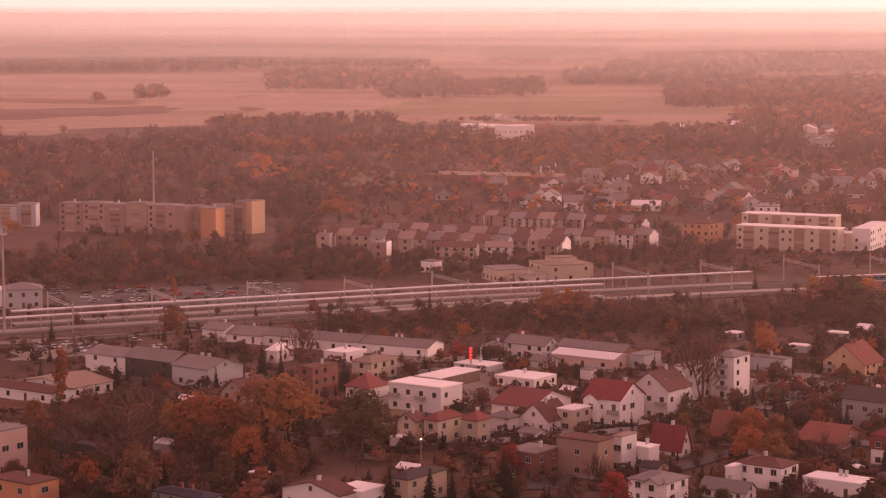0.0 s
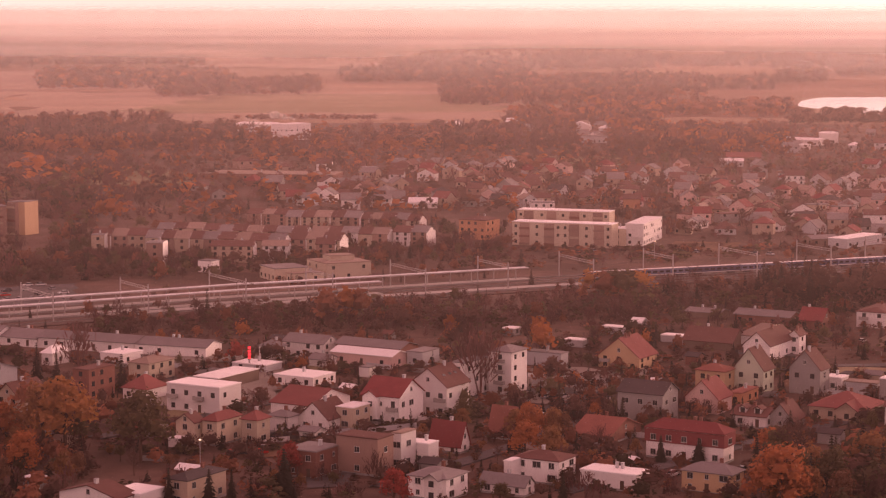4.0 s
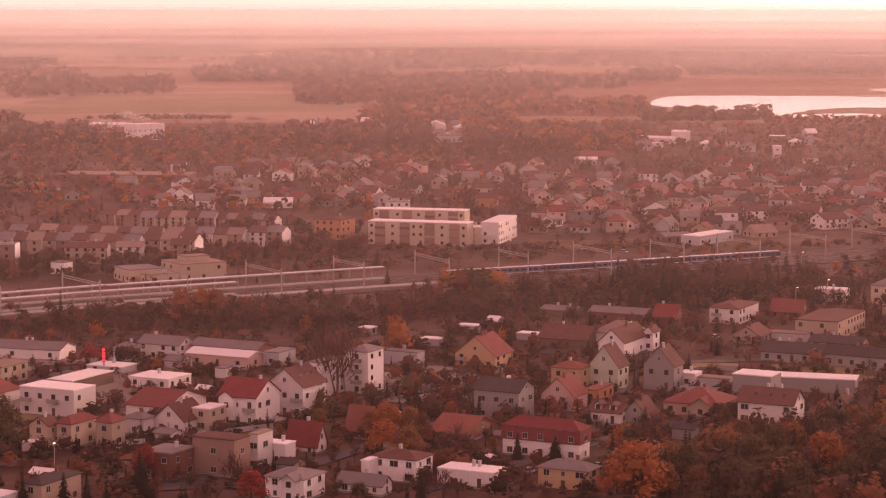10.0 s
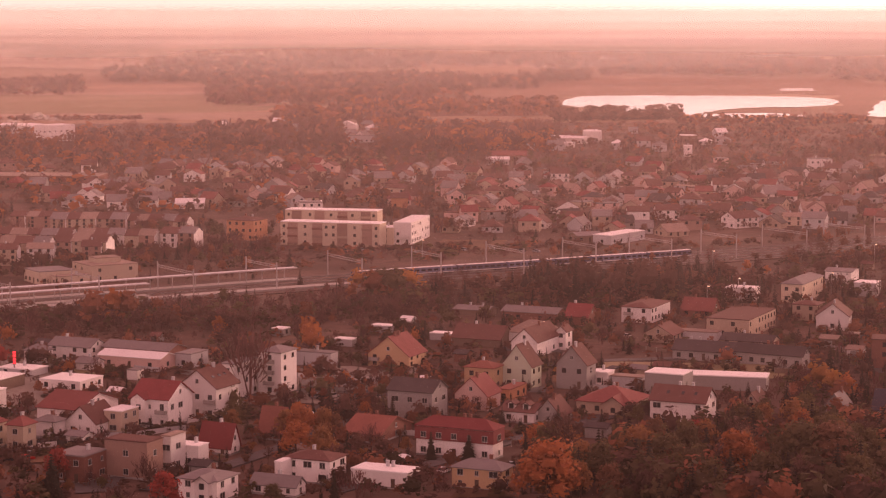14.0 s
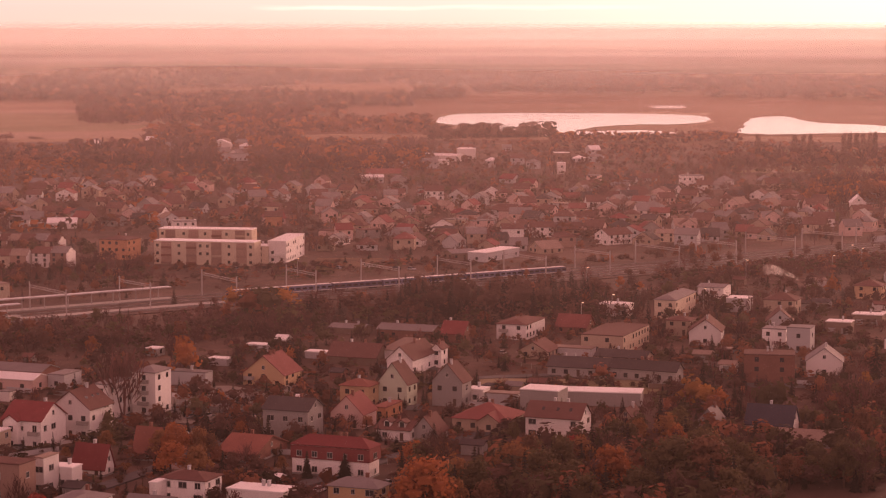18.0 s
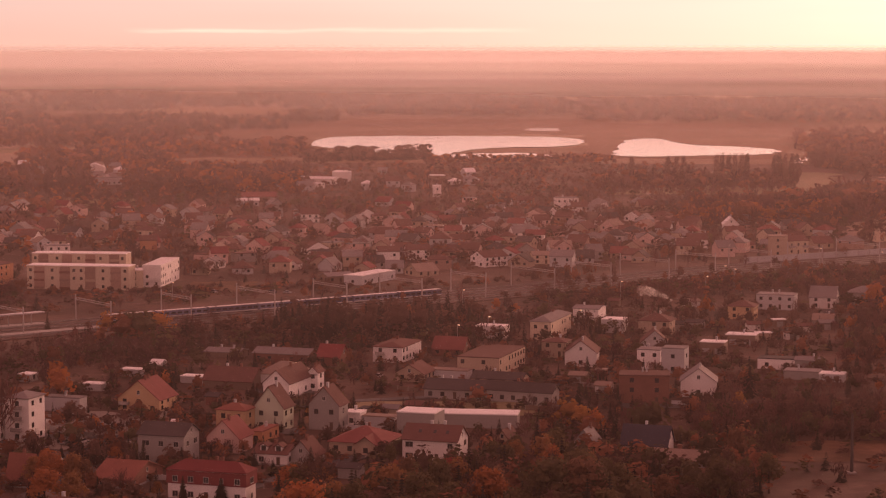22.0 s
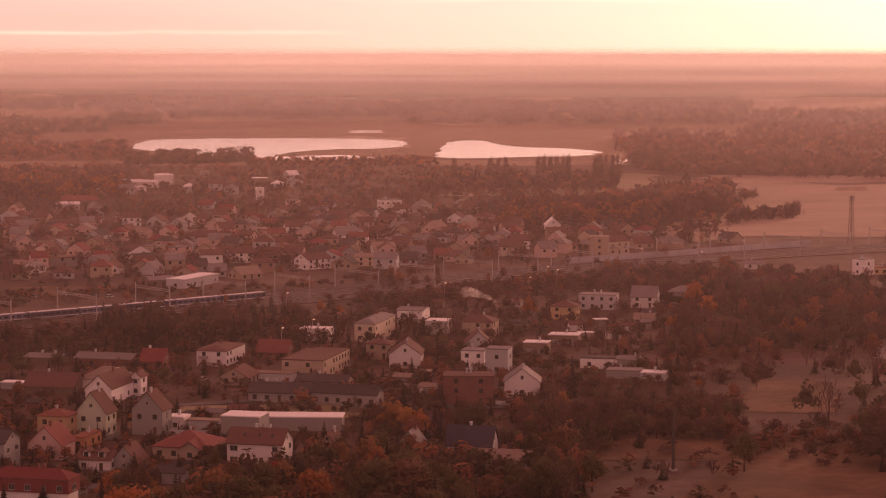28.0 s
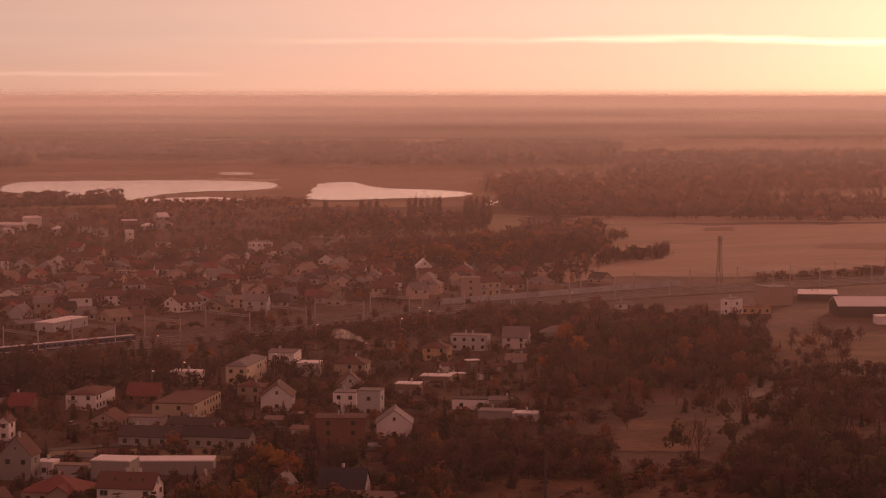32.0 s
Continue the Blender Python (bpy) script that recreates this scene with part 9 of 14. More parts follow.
tree(36, 554, "bare", 6.1, 1.07)
tree(210, 515, "olive", 9.6, 1.19)
tree(32, 555, "shrub_rust", 2.7, 1.12)
tree(-45, 555, "rust", 17.6, 1.20)
tree(28, 557, "shrub_olive", 2.0, 1.14)
tree(-104, 548, "brown", 7.2, 0.85)
tree(205, 519, "conifer", 7.0, 0.94)
tree(221, 513, "olive", 7.2, 1.19)
tree(-56, 555, "orange", 13.2, 1.20)
tree(-36, 557, "olive", 9.6, 0.86)
tree(72, 554, "bare", 4.3, 1.06)
tree(-83, 553, "olive", 10.3, 0.87)
tree(-66, 556, "shrub_brown", 2.2, 1.13)
tree(-96, 552, "shrub_brown", 3.8, 0.93)
tree(-110, 549, "bare", 8.9, 1.15)
tree(41, 559, "conifer", 3.2)
tree(244, 504, "olive", 9.6, 0.88)
tree(75, 555, "rust", 8.8)
tree(192, 527, "rust", 10.0)
tree(-51, 560, "brown", 7.2, 0.88)
tree(-91, 555, "shrub_brown", 3.5)
tree(-79, 558, "bare", 9.9)
tree(86, 557, "rust", 6.7)
tree(-66, 560, "bare", 8.6, 1.14)
tree(-110, 553, "shrub_brown", 3.1)
tree(202, 527, "rust", 11.6, 1.13)
tree(194, 530, "brown", 8.4, 0.86)
tree(-10, 565, "shrub_rust", 2.8, 1.10)
tree(206, 526, "brown", 8.1, 0.92)
tree(-77, 559, "rust", 11.0, 1.06)
tree(255, 504, "olive", 7.8)
tree(105, 555, "shrub_brown", 2.7, 1.19)
tree(-35, 564, "shrub_brown", 2.7)
tree(52, 563, "rust", 3.8, 1.06)
tree(-51, 564, "brown", 7.5, 1.04)
tree(88, 559, "bare", 5.1, 1.10)
tree(-72, 562, "brown", 11.2)
tree(191, 534, "olive", 10.1, 1.11)
tree(1, 567, "shrub_brown", 2.5, 0.91)
tree(-103, 558, "orange", 8.3, 1.09)
tree(-68, 564, "rust", 8.0, 0.93)
tree(-65, 565, "rust", 8.2, 0.95)
tree(80, 564, "conifer", 4.1, 1.10)
tree(-2, 570, "conifer", 3.5, 1.13)
tree(208, 531, "conifer", 8.6, 0.95)
tree(35, 570, "shrub_olive", 2.5, 0.92)
tree(-87, 565, "bare", 8.0, 0.94)
tree(-26, 571, "brown", 5.0, 1.05)
tree(-32, 571, "shrub_olive", 2.7, 0.89)
tree(63, 570, "rust", 6.4, 1.12)
tree(75, 569, "rust", 6.8, 0.92)
tree(131, 559, "shrub_rust", 3.5, 0.88)
tree(187, 543, "shrub_brown", 1.9, 0.86)
tree(198, 540, "olive", 3.9)
tree(105, 565, "conifer", 9.1)
tree(209, 536, "rust", 11.6, 1.16)
tree(101, 566, "bare", 7.8, 1.05)
tree(83, 570, "rust", 5.9, 0.92)
tree(192, 544, "brown", 7.5, 0.92)
tree(260, 515, "bare", 11.6)
tree(200, 542, "rust", 8.0, 1.15)
tree(209, 539, "shrub_brown", 1.8, 1.09)
tree(-56, 576, "olive", 8.2, 1.17)
tree(-78, 574, "bare", 12.1, 1.16)
tree(169, 554, "orange", 6.6, 0.90)
tree(-107, 569, "rust", 10.1)
tree(116, 568, "shrub_brown", 2.2, 1.15)
tree(64, 577, "olive", 7.5, 1.10)
tree(90, 574, "shrub_olive", 2.6)
tree(123, 568, "shrub_brown", 3.7)
tree(221, 538, "brown", 3.1, 0.87)
tree(-36, 581, "bare", 7.5)
tree(194, 549, "brown", 6.3)
tree(298, 499, "rust", 10.6)
tree(-85, 577, "olive", 11.9)
tree(-17, 583, "shrub_brown", 3.3, 1.08)
tree(256, 524, "brown", 11.6, 0.91)
tree(263, 521, "conifer", 8.5, 1.10)
tree(21, 584, "shrub_rust", 3.2, 1.11)
tree(222, 541, "shrub_brown", 3.7, 1.10)
tree(266, 521, "bare", 8.0, 0.86)
tree(298, 505, "rust", 3.1, 0.95)
tree(-61, 583, "olive", 7.7, 1.17)
tree(100, 578, "orange", 5.5, 1.09)
tree(169, 562, "bare", 3.8, 1.08)
stand(-24, 587, "shrub_olive", 2.4, 0.88)
stand(95, 581, "brown", 7.7, 1.12)
stand(339, 482, "bare", 12.0, 0.95)
stand(321, 495, "shrub_brown", 3.0)
stand(175, 564, "bare", 5.1)
stand(-66, 587, "shrub_brown", 3.3, 1.09)
stand(-82, 586, "brown", 11.6)
stand(335, 488, "conifer", 7.8)
stand(305, 508, "shrub_brown", 3.0, 0.95)
stand(-54, 590, "shrub_brown", 3.6, 1.13)
stand(358, 473, "brown", 8.2, 0.86)
stand(212, 555, "conifer", 4.4)
stand(-74, 589, "shrub_brown", 3.3, 0.88)
stand(111, 584, "shrub_brown", 2.8, 0.95)
stand(169, 570, "shrub_brown", 2.3, 1.17)
stand(147, 576, "conifer", 3.4)
stand(101, 586, "rust", 3.3, 1.17)
stand(322, 500, "shrub_brown", 2.3, 1.11)
stand(328, 496, "shrub_brown", 3.0)
stand(351, 480, "brown", 9.4)
stand(338, 490, "bare", 12.0)
stand(96, 588, "conifer", 7.8, 0.80)
stand(92, 589, "conifer", 7.1, 0.80)
stand(248, 542, "conifer", 6.9, 1.16)
stand(-79, 591, "brown", 9.5, 0.91)
stand(-52, 595, "rust", 12.5)
stand(356, 480, "brown", 12.1, 1.13)
stand(224, 555, "shrub_rust", 2.6, 1.07)
stand(-105, 589, "olive", 7.1, 1.08)
stand(323, 505, "brown", 5.4, 0.88)
stand(66, 596, "olive", 7.8)
stand(261, 540, "conifer", 7.6)
stand(319, 509, "shrub_brown", 2.6, 1.12)
stand(366, 477, "olive", 11.1, 0.88)
stand(348, 490, "brown", 11.8)
stand(362, 482, "brown", 10.9, 1.07)
stand(-87, 597, "brown", 9.6, 1.07)
stand(11, 603, "brown", 7.6)
stand(313, 517, "shrub_brown", 2.0, 0.95)
stand(334, 505, "rust", 4.1, 0.94)
stand(215, 566, "conifer", 6.1, 1.10)
stand(-52, 604, "shrub_brown", 2.4, 0.94)
stand(240, 557, "conifer", 9.2, 0.89)
stand(315, 520, "shrub_brown", 1.9, 1.17)
stand(277, 542, "olive", 9.3, 1.06)
stand(337, 507, "shrub_brown", 3.7)
stand(109, 599, "shrub_brown", 2.6, 0.87)
stand(12, 609, "bare", 4.4)
stand(349, 500, "brown", 12.2, 1.15)
stand(320, 519, "brown", 4.6, 1.12)
stand(217, 570, "conifer", 9.3, 0.90)
stand(49, 608, "shrub_rust", 2.8)
stand(366, 489, "olive", 8.0, 0.94)
stand(276, 545, "conifer", 5.8, 1.05)
stand(77, 607, "conifer", 3.5)
stand(238, 564, "conifer", 11.2)
stand(117, 601, "shrub_brown", 3.8, 1.06)
stand(162, 591, "brown", 6.0, 1.14)
stand(345, 507, "brown", 14.0)
stand(224, 571, "brown", 8.0, 1.07)
stand(360, 497, "bare", 12.8)
stand(241, 564, "bare", 10.2, 0.92)
stand(-33, 613, "brown", 6.1, 0.95)
stand(-97, 606, "shrub_brown", 2.6)
stand(232, 569, "rust", 8.9, 1.17)
stand(218, 575, "olive", 3.2)
stand(330, 519, "shrub_brown", 2.6)
stand(347, 508, "conifer", 8.0, 1.19)
stand(6, 615, "shrub_rust", 3.2, 0.88)
stand(245, 564, "brown", 12.8, 0.91)
stand(85, 610, "olive", 3.9, 0.90)
stand(64, 613, "rust", 5.2, 0.88)
stand(357, 502, "brown", 11.0, 1.18)
stand(87, 611, "shrub_brown", 3.6, 1.09)
stand(73, 613, "bare", 20.9, 1.10)
stand(148, 599, "shrub_olive", 2.0, 1.11)
stand(101, 609, "shrub_rust", 2.8, 1.05)
stand(368, 496, "bare", 8.2, 1.05)
stand(250, 565, "olive", 12.9, 1.14)
stand(107, 609, "shrub_rust", 2.7, 0.89)
stand(379, 489, "brown", 13.5)
stand(237, 572, "conifer", 5.5)
stand(91, 613, "rust", 3.8, 0.95)
stand(189, 590, "olive", 3.8, 1.17)
stand(40, 618, "shrub_brown", 3.7)
stand(-61, 617, "conifer", 5.8, 1.17)
stand(-2, 620, "orange", 5.7, 1.15)
stand(279, 554, "olive", 7.9, 0.93)
stand(351, 511, "olive", 12.0, 1.18)
stand(-10, 621, "olive", 6.8, 1.11)
stand(250, 568, "conifer", 7.0, 1.06)
stand(108, 612, "rust", 4.6)
stand(202, 588, "orange", 3.0, 1.14)
stand(116, 611, "olive", 6.8, 1.09)
stand(242, 574, "brown", 5.6, 1.05)
stand(64, 620, "shrub_rust", 2.2)
stand(378, 496, "conifer", 7.5, 1.15)
stand(55, 621, "shrub_rust", 3.3, 1.17)
stand(2, 624, "rust", 5.8, 0.94)
stand(105, 615, "shrub_olive", 3.0, 1.06)
stand(361, 510, "olive", 12.9)
stand(91, 618, "conifer", 5.1, 0.95)
stand(125, 612, "shrub_brown", 3.4, 0.92)
stand(122, 613, "shrub_brown", 2.2, 0.90)
stand(187, 596, "rust", 4.0)
stand(372, 502, "conifer", 9.1, 1.10)
stand(349, 519, "brown", 11.7)
stand(-108, 616, "gold_poplar", 18.1)
stand(332, 530, "shrub_brown", 2.3)
stand(58, 625, "conifer", 5.7, 1.05)
stand(361, 513, "conifer", 6.3, 1.14)
stand(327, 536, "brown", 4.2, 1.17)
stand(268, 568, "olive", 5.8, 1.20)
stand(243, 580, "bare", 5.4, 1.08)
stand(91, 622, "shrub_olive", 2.7, 0.89)
stand(271, 567, "bare", 5.6, 1.12)
stand(301, 553, "bare", 5.2, 0.96)
stand(-31, 629, "conifer", 3.5, 1.05)
stand(137, 614, "rust", 4.2)
stand(375, 506, "olive", 9.9, 0.94)
stand(113, 620, "rust", 5.6, 1.14)
stand(133, 616, "conifer", 6.5, 1.16)
stand(236, 584, "yellow", 9.6, 1.20)
stand(240, 583, "orange", 8.2, 1.10)
stand(311, 548, "brown", 6.3, 0.86)
stand(320, 544, "rust", 7.8, 1.04)
stand(315, 547, "rust", 5.1)
stand(64, 628, "shrub_rust", 2.3, 0.91)
stand(97, 624, "rust", 6.3, 1.18)
stand(331, 538, "brown", 3.8, 0.96)
stand(359, 520, "brown", 12.8, 1.10)
stand(56, 630, "bare", 5.1, 0.89)
stand(270, 572, "rust", 6.9, 0.86)
stand(349, 528, "orange", 5.6)
stand(238, 586, "orange", 9.0)
stand(283, 566, "brown", 6.6, 1.16)
stand(90, 627, "shrub_rust", 2.2, 1.06)
stand(354, 525, "conifer", 8.5, 1.09)
stand(376, 511, "conifer", 7.8, 1.16)
stand(171, 611, "conifer", 3.2, 0.95)
stand(320, 548, "olive", 6.2)
stand(297, 561, "olive", 7.4, 1.19)
stand(50, 633, "bare", 7.8, 0.89)
stand(72, 631, "bare", 18.2)
stand(95, 628, "shrub_rust", 2.2, 0.89)
stand(271, 576, "bare", 6.6, 1.11)
stand(30, 635, "shrub_brown", 3.7, 0.94)
stand(103, 628, "orange", 6.1, 0.93)
stand(-80, 631, "rust", 4.6, 1.14)
stand(15, 636, "rust", 4.8, 1.07)
stand(28, 636, "shrub_rust", 2.5, 1.16)
stand(155, 617, "shrub_brown", 2.7)
stand(161, 616, "shrub_olive", 2.6, 1.15)
stand(235, 592, "yellow", 10.2, 1.30)
stand(42, 636, "brown", 3.4)
stand(112, 628, "bare", 5.6, 1.05)
stand(344, 538, "shrub_brown", 3.1, 0.95)
stand(75, 634, "bare", 17.5)
stand(226, 598, "brown", 3.4, 0.88)
stand(137, 624, "shrub_olive", 2.5, 0.85)
stand(278, 576, "bare", 7.0)
stand(316, 557, "bare", 6.9, 1.13)
stand(336, 545, "brown", 5.7, 0.88)
stand(107, 632, "shrub_rust", 2.9, 0.88)
stand(256, 588, "bare", 7.9, 0.93)
stand(-29, 641, "conifer", 11.1, 1.10)
stand(381, 516, "olive", 10.1)
stand(323, 555, "bare", 6.1, 1.10)
stand(305, 565, "olive", 5.6, 1.11)
stand(93, 636, "rust", 7.0, 1.20)
stand(-26, 642, "rust", 5.8, 0.89)
stand(120, 632, "rust", 7.0)
stand(-12, 643, "bare", 4.7, 1.14)
stand(234, 599, "conifer", 3.2, 1.07)
stand(380, 520, "bare", 8.3)
stand(275, 583, "bare", 5.0)
stand(313, 563, "brown", 6.0, 0.88)
stand(317, 562, "brown", 8.0, 0.89)
stand(104, 637, "shrub_brown", 2.6, 0.90)
stand(292, 576, "bare", 9.0)
stand(77, 641, "brown", 6.8, 0.90)
stand(244, 598, "conifer", 7.6, 1.19)
stand(338, 550, "rust", 3.3, 1.18)
stand(281, 581, "olive", 7.9, 0.89)
stand(-67, 643, "conifer", 6.7)
stand(361, 536, "bare", 9.0, 0.91)
stand(369, 531, "conifer", 7.9)
stand(366, 533, "bare", 9.6)
stand(-36, 646, "shrub_brown", 2.3, 1.05)
stand(102, 639, "shrub_brown", 2.6, 1.06)
stand(332, 556, "brown", 4.4)
stand(168, 625, "yellow", 7.5, 1.20)
stand(-93, 641, "conifer", 7.4, 1.20)
stand(139, 633, "rust", 3.8, 0.89)
stand(123, 636, "bare", 3.2, 0.85)
stand(-96, 641, "conifer", 8.4, 1.20)
stand(322, 563, "rust", 6.4, 0.88)
stand(239, 603, "bare", 6.0)
stand(116, 638, "shrub_brown", 2.4, 0.86)
stand(-2, 649, "shrub_rust", 3.5, 1.06)
stand(-33, 648, "conifer", 7.7, 0.86)
stand(236, 605, "bare", 7.3)
stand(260, 595, "shrub_brown", 1.8, 0.93)
stand(66, 646, "shrub_olive", 2.2)
stand(314, 569, "rust", 6.5, 1.20)
stand(100, 642, "conifer", 4.8)
stand(307, 574, "brown", 5.3, 0.90)
stand(127, 638, "shrub_olive", 2.1, 1.06)
stand(310, 572, "brown", 7.9)
stand(395, 518, "brown", 9.0, 1.09)
stand(385, 525, "conifer", 9.4)
stand(70, 647, "shrub_brown", 3.5, 0.90)
stand(220, 613, "rust", 4.4, 1.19)
stand(252, 601, "rust", 6.1, 1.09)
stand(240, 607, "orange", 6.1)
stand(202, 620, "orange", 4.8)
stand(-56, 651, "rust", 3.4, 1.11)
stand(41, 652, "shrub_olive", 1.8, 0.86)
stand(287, 587, "bare", 7.6, 1.19)
stand(280, 591, "brown", 6.5, 0.94)
stand(143, 638, "orange", 5.3, 1.07)
stand(382, 531, "brown", 11.2, 1.07)
stand(266, 598, "shrub_brown", 2.2, 1.14)
stand(275, 594, "rust", 6.0, 0.95)
stand(385, 530, "olive", 11.7, 1.19)
stand(88, 649, "shrub_brown", 2.9, 1.11)
stand(222, 617, "shrub_brown", 3.8, 1.04)
stand(296, 585, "bare", 6.2, 0.88)
stand(390, 527, "olive", 9.5)
stand(309, 579, "bare", 6.4, 1.15)
stand(326, 569, "rust", 5.7, 0.95)
stand(98, 649, "shrub_brown", 3.2, 0.95)
stand(399, 522, "bare", 9.2, 1.04)
stand(95, 650, "shrub_brown", 2.3, 0.86)
stand(380, 536, "brown", 13.4, 0.86)
stand(315, 577, "rust", 6.8, 0.95)
stand(383, 536, "bare", 9.3, 0.95)
stand(330, 570, "bare", 5.9, 1.09)
stand(235, 616, "rust", 4.3, 0.89)
stand(278, 598, "rust", 7.3)
stand(212, 625, "bare", 6.1)
stand(334, 569, "brown", 7.3)
stand(368, 547, "conifer", 9.5, 0.89)
stand(78, 655, "shrub_brown", 3.6, 1.15)
stand(93, 654, "shrub_rust", 2.6, 1.09)
stand(-49, 659, "conifer", 9.7)
stand(319, 579, "brown", 6.4, 1.20)
stand(243, 615, "shrub_rust", 2.2, 0.95)
stand(98, 654, "shrub_brown", 2.8, 1.17)
stand(-29, 661, "shrub_brown", 2.3, 0.95)
stand(380, 543, "brown", 13.5)
stand(290, 596, "orange", 5.0)
stand(375, 547, "brown", 10.3)
stand(329, 576, "rust", 6.9)
stand(-55, 661, "conifer", 11.8)
stand(399, 530, "brown", 10.5, 1.07)
stand(145, 647, "shrub_rust", 2.2, 1.09)
stand(316, 583, "bare", 6.1, 0.85)
stand(298, 593, "brown", 5.4)
stand(121, 653, "conifer", 3.8, 1.16)
stand(260, 611, "conifer", 4.5, 0.96)
stand(390, 538, "brown", 8.6, 0.85)
stand(331, 576, "brown", 6.9, 0.96)
stand(126, 653, "shrub_brown", 3.0)
stand(289, 600, "brown", 7.5, 0.87)
stand(357, 562, "brown", 12.4, 0.80)
stand(388, 541, "bare", 13.1, 1.14)
stand(340, 573, "brown", 5.6)
stand(326, 581, "rust", 4.8, 1.14)
stand(184, 641, "conifer", 6.9, 1.06)
stand(363, 559, "bare", 12.1)
stand(311, 590, "brown", 7.0, 1.16)
stand(316, 587, "bare", 7.9, 1.08)
stand(-61, 664, "brown", 3.2, 1.07)
stand(329, 581, "brown", 7.6)
stand(158, 649, "shrub_brown", 3.4, 1.07)
stand(41, 667, "bare", 3.8, 0.93)
stand(293, 602, "bare", 5.8, 1.10)
stand(407, 532, "bare", 8.2, 0.88)
stand(309, 595, "bare", 7.5, 0.88)
stand(194, 643, "shrub_brown", 3.2, 0.88)
stand(25, 671, "orange", 5.3, 1.08)
stand(169, 650, "conifer", 4.8, 1.08)
stand(336, 581, "shrub_brown", 2.1, 1.15)
stand(322, 590, "bare", 6.1, 0.87)
stand(401, 539, "bare", 13.5, 1.12)
stand(76, 668, "bare", 6.0, 1.11)
stand(387, 550, "conifer", 9.6)
stand(130, 660, "shrub_brown", 2.4)
stand(-43, 672, "bare", 15.0, 1.30)
stand(307, 599, "bare", 7.5, 1.06)
stand(121, 662, "brown", 3.4, 1.18)
stand(227, 634, "shrub_rust", 2.8, 1.05)
stand(284, 611, "rust", 5.3, 0.86)
stand(396, 545, "conifer", 8.7, 0.89)
stand(214, 639, "shrub_brown", 3.7, 1.17)
stand(41, 673, "shrub_brown", 3.1, 1.11)
stand(21, 674, "shrub_rust", 2.7, 1.10)
stand(242, 629, "shrub_olive", 3.7, 1.09)
stand(297, 606, "yellow", 7.0)
stand(316, 596, "brown", 5.5, 0.95)
stand(218, 638, "rust", 3.1)
stand(232, 634, "shrub_olive", 2.3, 1.15)
stand(108, 667, "brown", 5.0, 0.92)
stand(383, 557, "bare", 9.2, 0.94)
stand(295, 609, "rust", 5.6)
stand(309, 602, "brown", 6.4, 0.89)
stand(174, 654, "shrub_brown", 2.0, 0.88)
stand(214, 643, "olive", 4.2)
stand(378, 563, "conifer", 8.2, 1.15)
stand(264, 625, "shrub_brown", 1.8)
stand(342, 586, "brown", 5.6, 1.16)
stand(196, 649, "shrub_rust", 1.8, 1.15)
stand(206, 648, "shrub_brown", 3.3, 1.14)
stand(309, 605, "brown", 7.5, 0.85)
stand(320, 600, "bare", 7.0, 1.18)
stand(129, 668, "shrub_brown", 1.9, 0.91)
stand(254, 631, "conifer", 7.9, 1.17)
stand(312, 605, "bare", 7.9, 1.14)
stand(330, 595, "brown", 4.4)
stand(-13, 681, "olive", 5.0, 0.89)
stand(326, 598, "brown", 5.1, 0.90)
stand(-21, 680, "bare", 5.6)
stand(116, 671, "shrub_brown", 3.7, 0.88)
stand(391, 558, "conifer", 9.4, 1.15)
stand(250, 634, "shrub_brown", 2.9, 1.07)
stand(112, 673, "bare", 3.7, 1.11)
stand(5, 682, "red", 8.6, 1.20)
stand(332, 596, "conifer", 5.6, 0.89)
stand(334, 596, "bare", 6.9, 1.07)
stand(319, 604, "olive", 7.1, 1.18)
stand(77, 679, "shrub_brown", 3.0)
stand(306, 612, "shrub_brown", 2.2, 1.19)
stand(100, 677, "orange", 14.2)
stand(295, 617, "olive", 5.3, 0.87)
stand(-4, 685, "shrub_brown", 3.0)
stand(118, 675, "brown", 3.5)
stand(300, 616, "bare", 7.6, 1.06)
stand(340, 596, "bare", 6.9)
stand(394, 561, "conifer", 7.2, 0.86)
stand(159, 668, "brown", 5.9, 1.17)
stand(310, 613, "brown", 7.1, 1.17)
stand(408, 555, "conifer", 6.6, 0.93)
stand(383, 572, "brown", 10.2, 1.15)
stand(114, 679, "shrub_olive", 3.4, 0.94)
stand(338, 601, "bare", 6.9, 0.89)
stand(321, 610, "bare", 7.2, 0.96)
stand(351, 594, "rust", 7.9, 1.18)
stand(342, 599, "olive", 5.8, 1.12)
stand(328, 608, "shrub_brown", 3.1)
stand(8, 693, "shrub_olive", 3.2, 1.10)
stand(-45, 691, "shrub_brown", 3.3, 1.14)
stand(181, 668, "rust", 3.3, 1.16)
stand(156, 675, "shrub_brown", 3.3, 0.89)
stand(185, 669, "brown", 6.0, 1.18)
stand(348, 601, "shrub_brown", 3.8, 0.88)
stand(135, 681, "conifer", 5.7, 1.07)
stand(331, 611, "bare", 7.3, 1.08)
stand(408, 564, "conifer", 9.9, 1.08)
stand(74, 692, "conifer", 3.2, 1.18)
stand(79, 692, "shrub_rust", 2.7, 1.05)
stand(120, 687, "shrub_brown", 2.4, 1.13)
stand(258, 648, "shrub_brown", 3.7, 1.17)
stand(413, 562, "brown", 11.4, 0.86)
stand(318, 621, "brown", 6.2)
stand(408, 567, "olive", 12.9, 1.09)
stand(135, 687, "shrub_brown", 2.8, 1.14)
stand(262, 649, "olive", 4.7)
stand(148, 684, "brown", 3.6, 1.04)
stand(145, 685, "shrub_brown", 3.8, 1.10)
stand(428, 556, "conifer", 9.0, 1.19)
